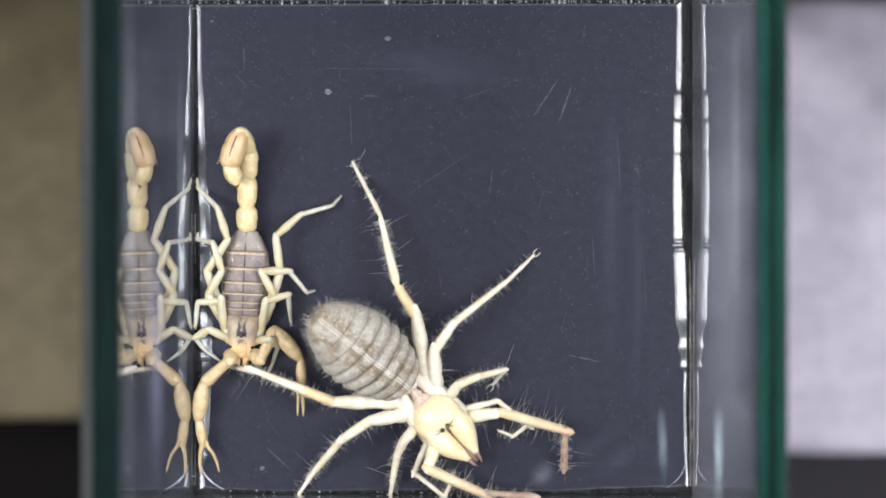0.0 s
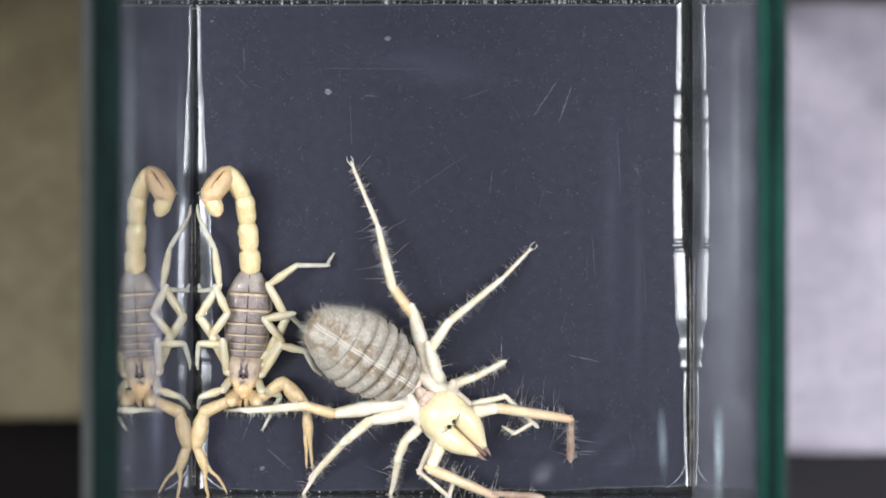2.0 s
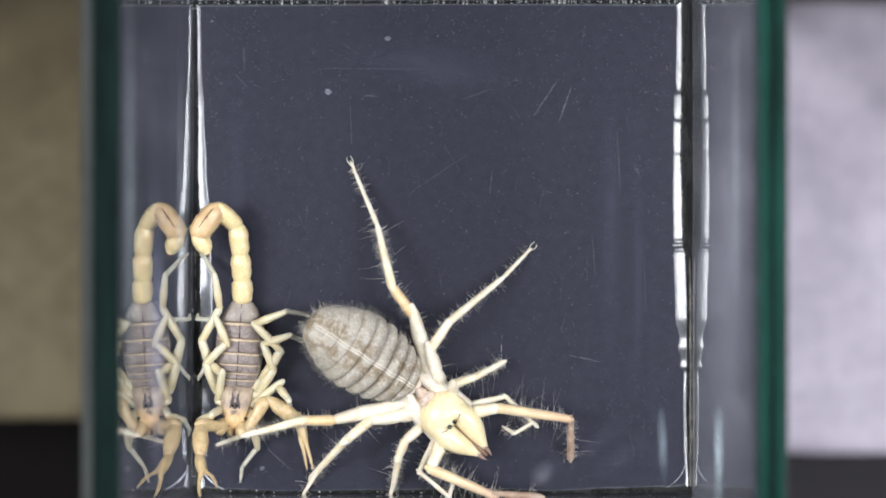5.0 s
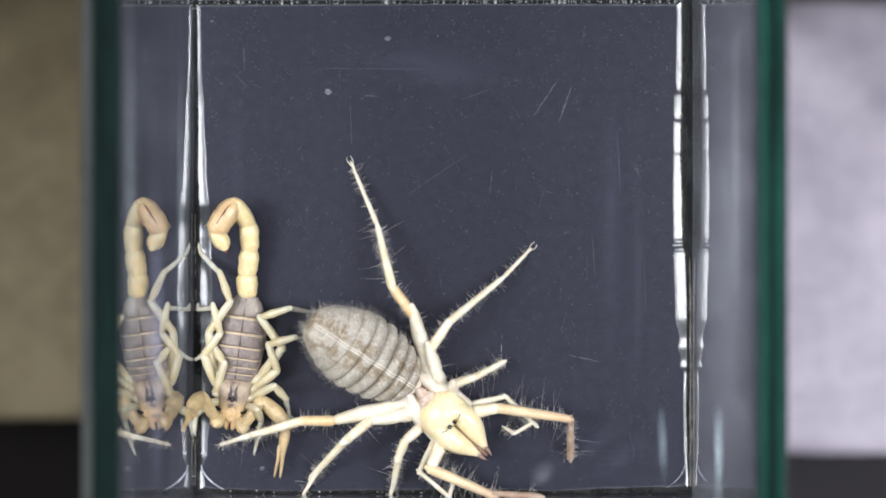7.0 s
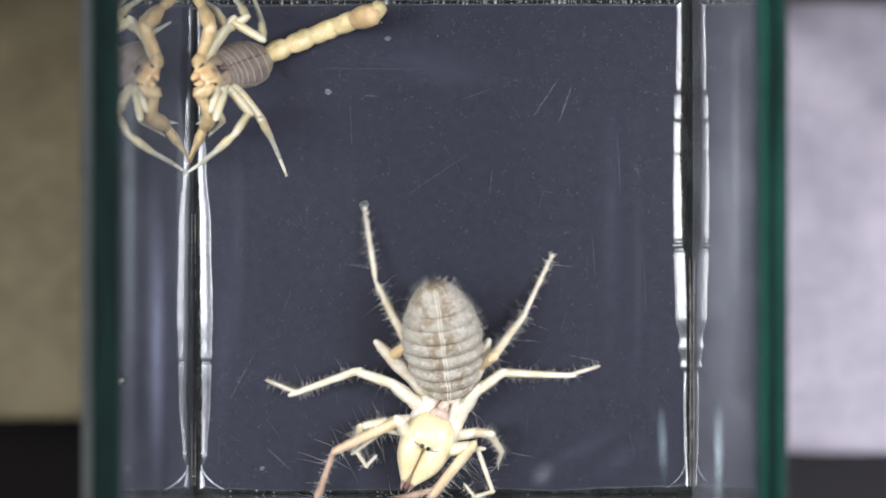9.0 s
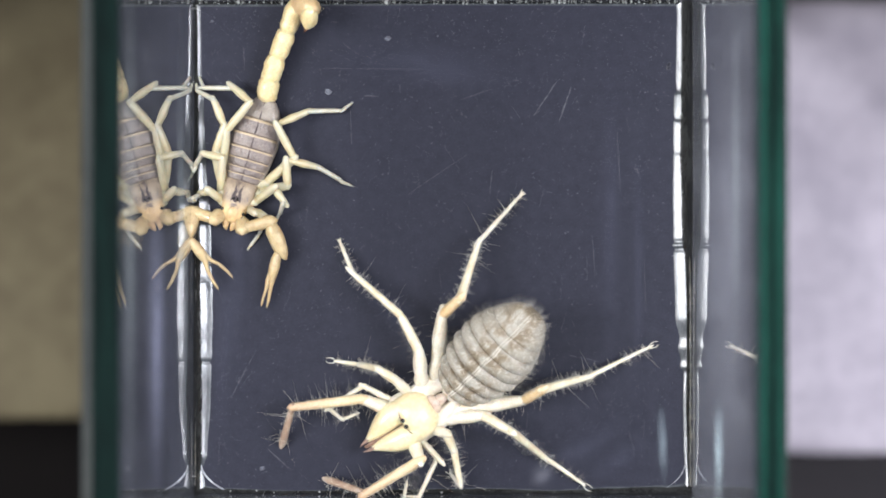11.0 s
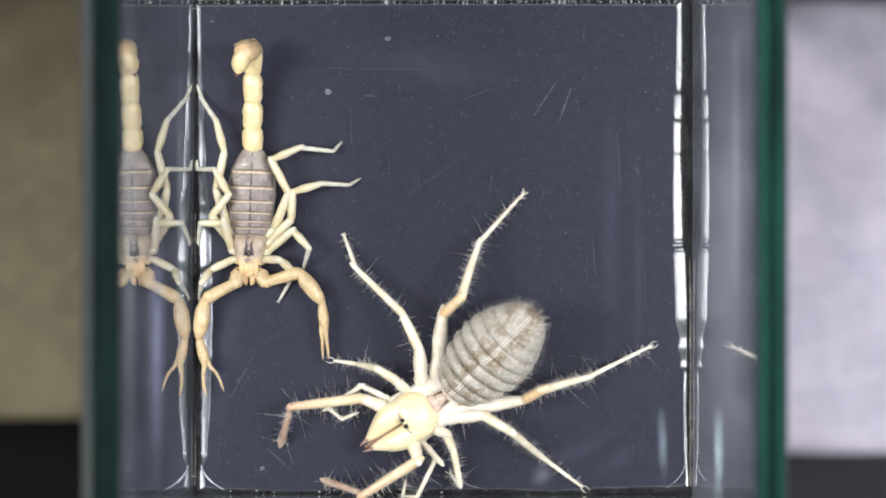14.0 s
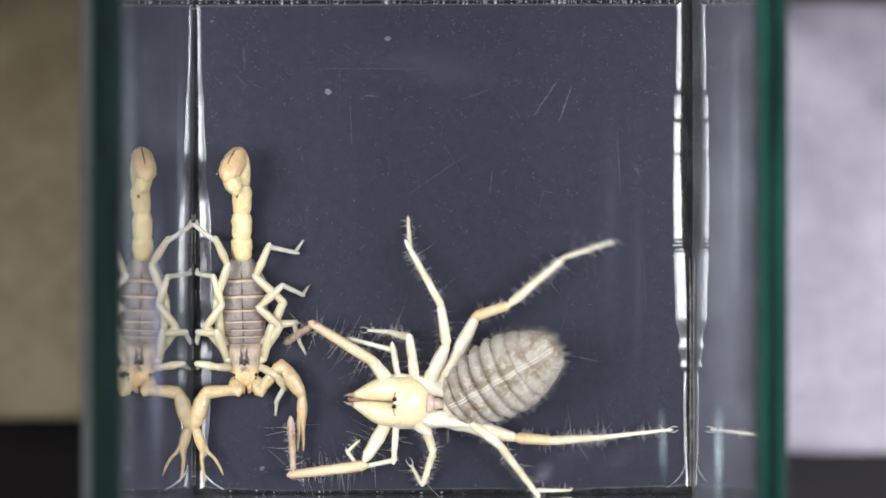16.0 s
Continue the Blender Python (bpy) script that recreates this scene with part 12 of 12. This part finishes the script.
    walk(spider_parts["R32"], rows((0, -4.73, -18.16, 9.8, 0, 36.6, -82.4), (0.5, -4.73, -18.16, 9.8, 0, 36.6, -82.4), (1, -5.16, -18.24, 10.15, 0, 36.7, -86.9), (1.5, -5.59, -18.39, 10.15, 0, 36.7, -88.1), (3, -5.59, -18.39, 10.15, 0, 36.7, -88.1), (3.5, -5.71, -18.37, 10.15, 0, 36.7, -88.3), (4, -5.83, -18.35, 10.15, -0, 36.7, -88.6), (7.5, -5.83, -18.35, 10.15, -0, 36.7, -88.6), (7.7, -2.86, -17.35, 10.8, 0, 23.6, -71.9), (8, 1.44, -19.91, 9.1, 0, 17.2, -51.9), (8.5, 2.9, -22.87, 8.4, 0, 18.2, -40), (8.8, -1.88, -16.32, 6.3, -0, 8, -71.9), (9, -0.04, -20.56, 8.05, 0, 12.6, -44.4), (9.2, 5.59, -19.85, 7.98, 0, 9.9, -26.1), (11.3, -3.96, -20.24, 8.05, 0, 13.9, -76), (15.2, -3.96, -20.24, 8.05, 0, 13.9, -76), (15.3, -2.72, -20.17, 8.05, 0, 16.6, -72), (15.5, 3.21, -21.57, 7.66, -0, 11.4, -33), (15.8, -1.08, -21.47, 8.04, 0, 10.4, -61.9), (16, -0.55, -21.63, 8.05, 0, 11.3, -58.1)))
    walk(spider_parts["R33"], rows((0, -3.49, -27.5, 2.8, 0, 17, -77.2), (0.5, -3.49, -27.5, 2.8, 0, 17, -77.2), (1, -4.65, -27.61, 3.15, 0, 20.3, -77.6), (1.5, -5.28, -27.77, 3.15, 0, 20.5, -78), (3, -5.28, -27.77, 3.15, 0, 20.5, -78), (3.5, -5.43, -27.75, 3.15, 0, 20.5, -78.3), (4, -5.59, -27.72, 3.15, -0, 20.5, -78.5), (7.5, -5.59, -27.72, 3.15, -0, 20.5, -78.5), (7.7, 1.58, -30.96, 4.55, 0, 29.9, -109.5), (8, 9.84, -30.6, 4.9, 0, 34.4, -110.7), (8.5, 12.7, -31.07, 4.2, -0, 27.1, -73.1), (8.8, 2.78, -30.57, 4.2, 0, 24.3, -101.6), (9, 10.01, -30.4, 4.9, -0, 33.9, -83.2), (9.2, 19.65, -26.72, 5.25, 0, 35.9, -63.6), (11.3, -0.54, -33.99, 4.55, -0, 29.7, -100.5), (15.2, -0.54, -33.99, 4.55, -0, 29.7, -100.5), (15.3, 1.61, -33.57, 3.84, 0, 20.5, -104.7), (15.5, 16.13, -29.94, 4.55, 0, 26.5, -64.6), (15.8, 6.1, -34.93, 5.25, -0, 38, -86.3), (16, 6.85, -33.54, 5.25, 0, 38, -82.5)))
    walk(spider_parts["L40"], rows((0, -1.5, 3.4, 4.2, 0, -15, 145.9), (0.5, -1.5, 3.4, 4.2, 0, -15, 145.9), (1, -1.5, 3.4, 4.2, 0, -15.2, 147), (1.5, -1.5, 3.4, 4.2, 0, -15, 147.7), (3, -1.5, 3.4, 4.2, 0, -15, 147.7), (3.5, -1.5, 3.4, 4.2, 0, -15, 147.5), (4, -1.5, 3.4, 4.2, -0, -15, 147.3), (7.5, -1.5, 3.4, 4.2, -0, -15, 147.3), (7.7, -1.5, 3.4, 4.2, 0, -16, 162.5), (8, -1.5, 3.4, 4.2, -0, -11.2, 172.8), (8.5, -1.5, 3.4, 4.2, -0, -19.6, 171.7), (8.8, -1.5, 3.4, 4.2, 0, -43.6, 179.6), (9, -1.5, 3.4, 4.2, 0, -15, -177.6), (9.2, -1.5, 3.4, 4.2, 0, -10.4, 166.7), (11.3, -1.5, 3.4, 4.2, -0, -8.7, 156.2), (15.2, -1.5, 3.4, 4.2, -0, -8.7, 156.2), (15.3, -1.56, 3.43, 4.21, 0, -8.6, 157.3), (15.5, -1.96, 3.4, 4.28, 0, -9.3, -179.7), (15.8, -1.5, 3.4, 4.2, 0, -13, 176.6), (16, -2.13, 3.51, 4.34, 0, -12.6, 170.2)))
    walk(spider_parts["L41"], rows((0, -13.72, 11.49, 8.05, 0, -0, 169.3), (0.5, -13.79, 11.49, 8.05, 0, -0, 170.7), (1, -13.79, 11.17, 8.07, 0, -2.4, 172.4), (1.5, -13.86, 11.1, 8.06, 0, -2.5, 170.8), (3, -13.86, 11.1, 8.06, 0, -2.5, 170.8), (3.5, -13.86, 11.15, 8.06, -0, -2.5, 170.6), (4, -13.86, 11.21, 8.06, 0, -2.5, 170.4), (7.5, -13.86, 11.21, 8.06, 0, -2.5, 170.4), (7.7, -14.28, 7.44, 8.05, 0, -2.8, 173.4), (8, -13.79, 4.94, 6.65, 0, -64.1, -154.4), (8.5, -13.15, 5.1, 8.4, -0, -5.5, 166.1), (8.65, -11, 4.28, 9.8, 0.6, 33.3, 168.3), (8.8, -8.85, 3.45, 11.2, 6.6, 72.1, 175.5), (8.87, -9.89, 3.29, 9.8, -4.7, 32.3, 162), (8.93, -10.93, 3.12, 8.4, -5.6, -7.9, 157.9), (9, -11.97, 2.96, 7, -3, -48.1, 152.6), (9.2, -16.4, 6.93, 7, -0, -41, -167.7), (11.3, -16.21, 9.88, 6.65, -0, -45.1, -177.9), (15.2, -16.21, 9.88, 6.65, -0, -45.1, -177.9), (15.3, -16.51, 9.68, 6.65, -0, -45.1, -177), (15.5, -18.53, 3.31, 7, 0, -40.9, -159.9), (15.8, -16.66, 4.3, 7.7, 0, -25, -177.3), (16, -18.6, 6.32, 8.08, 0, -10.4, 179.4)))
    walk(spider_parts["L42"], rows((0, -22.22, 13.39, 7.93, 0, 7.6, 151.5), (0.5, -22.39, 13.21, 7.93, 0, 7.6, 151.5), (1, -21.82, 12.35, 8.35, 0, 12.4, 148.8), (1.5, -21.49, 12.33, 8.4, -0, 14.3, 148.2), (3, -21.49, 12.33, 8.4, -0, 14.3, 148.2), (3.5, -21.48, 12.42, 8.4, 0, 14.3, 148), (4, -21.48, 12.5, 8.4, -0, 14.3, 147.8), (7.5, -21.48, 12.5, 8.4, -0, 14.3, 147.8), (7.7, -21.62, 8.34, 8.35, 0, 12.5, 161.3), (8, -16.24, 3.77, 12.25, 0, 35.8, 165.5), (8.5, -20.18, 6.84, 9.1, -0, 22.9, -178.3), (8.8, -10.77, 3.6, 5.25, 0, -5.2, 166.5), (9, -15.6, 4.84, 11.55, 0, 33.5, 166.2), (9.2, -21.13, 5.9, 11.2, 0, 32.6, 156.7), (11.3, -20.73, 9.72, 11.2, -0, 33.9, 159.6), (15.2, -20.73, 9.72, 11.2, -0, 33.9, 159.6), (15.3, -21.04, 9.44, 11.2, -0, 33.9, 160.6), (15.5, -23.08, 1.65, 11.2, 0, 32.9, -173.3), (15.8, -22.67, 4.02, 10.5, 0, 34.5, 171), (16, -26.11, 6.4, 9.45, 0, 31.2, -177.2)))
    walk(spider_parts["L43"], rows((0, -35.33, 20.5, 5.95, 0, 24.7, 165.9), (0.5, -35.5, 20.32, 5.95, 0, 24.5, 165.7), (1, -33.82, 19.62, 5.25, 0, 18, 159.3), (1.5, -33.12, 19.54, 4.9, 0, 16, 157.5), (3, -33.12, 19.54, 4.9, 0, 16, 157.5), (3.5, -33.09, 19.67, 4.9, -0, 16, 157.3), (4, -33.05, 19.81, 4.9, 0, 16, 157), (7.5, -33.05, 19.81, 4.9, 0, 16, 157), (7.7, -34.9, 12.84, 5.25, 0, 17.7, 173.5), (8, -26.69, 6.47, 4.52, 0, 14.4, 171.5), (8.5, -32.28, 6.42, 4.08, 0, 12.4, -172.7), (8.8, -22.02, 6.3, 6.3, 0, 29.4, -174.4), (9, -25.89, 7.37, 4.55, 0, 16.6, 178.8), (9.2, -31.53, 10.32, 4.12, -0, 12.7, 165.9), (11.3, -30.77, 13.38, 4.14, 0, 12.8, 172.5), (15.2, -30.77, 13.38, 4.14, 0, 12.8, 172.5), (15.3, -31.13, 12.94, 4.14, -0, 12.8, 173.5), (15.5, -33.31, 0.44, 4.55, 0, 16, -163.7), (15.8, -32.23, 5.53, 3.85, 0, 11.9, -179.2), (16, -36.95, 5.78, 3.33, -0, 9.3, -171.9)))
    walk(spider_parts["R40"], rows((0, -1.5, -3.4, 4.2, -0, -13.1, -133.6), (0.5, -1.5, -3.4, 4.2, -0, -13.1, -133.6), (1, -1.5, -3.41, 4.2, 0, -12.4, -128.5), (1.5, -1.64, -3.58, 4.25, 0, -12, -127.4), (3, -1.64, -3.58, 4.25, 0, -12, -127.4), (3.5, -1.65, -3.61, 4.25, -0, -10.8, -126.1), (4, -1.7, -3.68, 4.27, 0, -11.9, -124.5), (7, -1.71, -3.72, 4.28, -0, -11.8, -123.3), (7.5, -1.71, -3.72, 4.28, -0, -11.8, -123.3), (7.7, -1.5, -3.4, 4.2, 0, -8, -110.6), (8, -1.5, -3.4, 4.2, 0, -12.9, -93.9), (8.5, -1.5, -3.4, 4.2, 0, -13.8, -110.3), (8.8, -1.5, -3.4, 4.2, 0, -13.4, -100.2), (9, -1.5, -3.4, 4.2, 0, -11.2, -111), (9.2, -1.5, -3.4, 4.2, 0, -12.8, -115.2), (11.3, -1.5, -3.4, 4.2, 0, -10.4, -129), (15.2, -1.5, -3.4, 4.2, 0, -10.4, -129), (15.3, -1.5, -3.4, 4.2, 0, -10.4, -128.4), (15.5, -1.5, -3.4, 4.2, 0, -13.1, -100.3), (15.8, -1.5, -3.4, 4.2, 0, -14.1, -105.6), (16, -1.79, -4.09, 4.35, 0, -11.3, -112.7)))
    walk(spider_parts["R41"], rows((0, -11.89, -14.33, 7.7, 0, -17.9, -156), (0.5, -11.89, -14.33, 7.7, 0, -17.9, -156), (1, -11.43, -15.88, 7.7, -0, -24.6, -149.8), (1.5, -11.47, -16.42, 7.7, 0, -15.8, -150), (2, -11.47, -16.42, 7.7, 0, -21.5, -153.9), (3, -11.47, -16.42, 7.7, 0, -21.7, -151.8), (3.5, -11.24, -16.77, 7.35, 0, -23.5, -144.7), (4, -10.93, -17.13, 7.7, 0, -18.4, -137), (7, -10.68, -17.4, 7.7, 0, -11.9, -137.5), (7.5, -10.68, -17.4, 7.7, 0, -11.9, -137.5), (7.6, -8.72, -17.4, 7, 17.8, -48.3, -170.5), (7.7, -6.76, -17.4, 6.3, 83.8, -57.1, 111.2), (8, -2.44, -17.17, 7.35, 0, -22.9, 163.1), (8.5, -5.95, -15.43, 7.35, -0, -23, 129.3), (8.8, -3.84, -16.41, 7.35, 0, -22.6, 179.5), (9, -5.95, -15, 6.65, -0, -38.8, 152.5), (9.2, -7.41, -15.93, 7.35, 0, -26.9, -164.7), (11.3, -11.07, -15.24, 7, 0, -30, -168.7), (15.2, -11.07, -15.24, 7, 0, -30, -168.7), (15.3, -10.96, -15.36, 7, 0, -30, -167.7), (15.5, -4.2, -18.21, 7.7, -0, -15.3, -133.1), (15.8, -5.63, -18.14, 8.05, 0, -5.7, -136.9), (16, -8.29, -19.55, 7.7, 0, -5.3, -158)))
    walk(spider_parts["R42"], rows((0, -17.84, -16.98, 9.8, 0, 14.6, -152.5), (0.5, -17.84, -16.98, 9.8, 0, 14.6, -152.5), (1, -16.71, -18.96, 10.5, 0, 22.3, -137.5), (1.5, -16.82, -19.51, 9.45, 0, 11.1, -134.9), (2, -17.07, -19.16, 10.15, 0, 18.9, -129.3), (3, -16.9, -19.34, 10.15, -0, 18.9, -130), (3.5, -15.83, -20.03, 9.8, 0, 13.5, -127.8), (4, -15.56, -21.44, 9.8, -0, 17.1, -122.8), (7, -15.57, -21.88, 9.1, -0, 8.1, -120), (7.5, -15.57, -21.88, 9.1, -0, 8.1, -120), (7.7, -7.99, -14.23, 11.55, 0, 32.5, -129.8), (8, -8.03, -15.75, 9.73, 0, 15.2, -98.1), (8.5, -9.84, -11.15, 9.69, 0, 19.4, -144.4), (8.8, -9.71, -16.43, 9.78, 0, 15.6, -92.3), (9, -10.8, -13.58, 10.16, 0, 18.9, -126.9), (9.2, -12.86, -17.49, 10.11, -0, 15.4, -137.8), (11.3, -16.42, -16.31, 10.15, 0, 21.2, -141.2), (15.2, -16.42, -16.31, 10.15, 0, 21.2, -141.2), (15.3, -16.29, -16.51, 10.15, 0, 21.2, -140.3), (15.5, -8.56, -22.86, 9.45, 0, 18, -105.2), (15.8, -10.76, -22.94, 8.75, 0, 14, -93), (16, -15.99, -23.06, 8.29, 0, 6.2, -137.1)))
    walk(spider_parts["R43"], rows((0, -27.37, -21.95, 7, 0, 44.3, -139), (0.5, -27.37, -21.95, 7, 0, 44.3, -139), (1, -24.26, -25.88, 6.3, 0, 36, -137.3), (1.5, -25.66, -28.39, 7, 0, 39.5, -135.3), (2, -23.56, -27.07, 6.65, -0, 39.6, -131.7), (3, -23.47, -27.16, 6.65, -0, 39.6, -131.7), (3.5, -23.87, -30.37, 6.65, 0, 35.2, -118.4), (4, -21.71, -31, 6.3, 0, 33, -114), (7, -21.74, -32.58, 7.35, 0, 45.3, -115.4), (7.5, -21.74, -32.58, 7.35, 0, 45.3, -115.4), (7.7, -15.03, -22.68, 4.55, -0, 15.2, -145.2), (8, -9.99, -29.52, 5.95, 0, 24.9, -120.9), (8.5, -21.85, -19.34, 4.66, 0, 14.1, -164.1), (8.8, -10.25, -30.09, 5.95, 0, 27.8, -134.2), (9, -20.26, -25.64, 4.97, 0, 15.2, -145.5), (9.2, -23.07, -26.74, 6.3, 0, 30.8, -160.2), (11.3, -26.27, -24.22, 5.25, 0, 19.1, -164.5), (15.2, -26.27, -24.22, 5.25, 0, 19.1, -164.5), (15.3, -26.01, -24.58, 5.25, 0, 19.1, -163.5), (15.5, -11.94, -35.32, 5.25, 0, 22, -128.7), (15.8, -11.42, -35.55, 5.6, 0, 24.5, -123.2), (16, -27.04, -33.33, 6.65, 0, 31.1, -160)))
    walk(spider_parts["A"], rows((0, -4, 0, 6, 0, 29.9, 7.8), (0.5, -4, 0, 6, 0, 29.8, 8.2), (1, -4, 0, 6, -0, 28.2, 9.3), (1.5, -4, 0, 6, -0, 27.5, 9.7), (3, -4, 0, 6, -0, 27.5, 9.7), (3.5, -4, 0, 6, -0, 27.1, 9.5), (4, -4, 0, 6, 0, 26.5, 9.4), (7.5, -4, 0, 6, 0, 26.5, 9.4), (7.7, -4, 0, 6, 0, 32.2, 25), (8, -4, 0, 6, 0, 37.7, 33), (8.5, -4, 0, 6, 0, 34.7, 26), (8.8, -4, 0, 6, 0, 34.7, 31), (9, -4, 0, 6, 0, 29.9, 31.9), (9.2, -4, 0, 6, -0, 34.6, 29.5), (11.3, -4, 0, 6, 0, 28.8, 13), (15.2, -4, 0, 6, 0, 28.8, 13), (15.3, -4, 0, 6, -0, 25.9, 13.9), (15.5, -4, 0, 6, 0, 0.5, 41.1), (15.8, -4, 0, 6, 0, 1, 38.2), (16, -4, 0, 6, 0, 23.2, 33.5)))


motions()
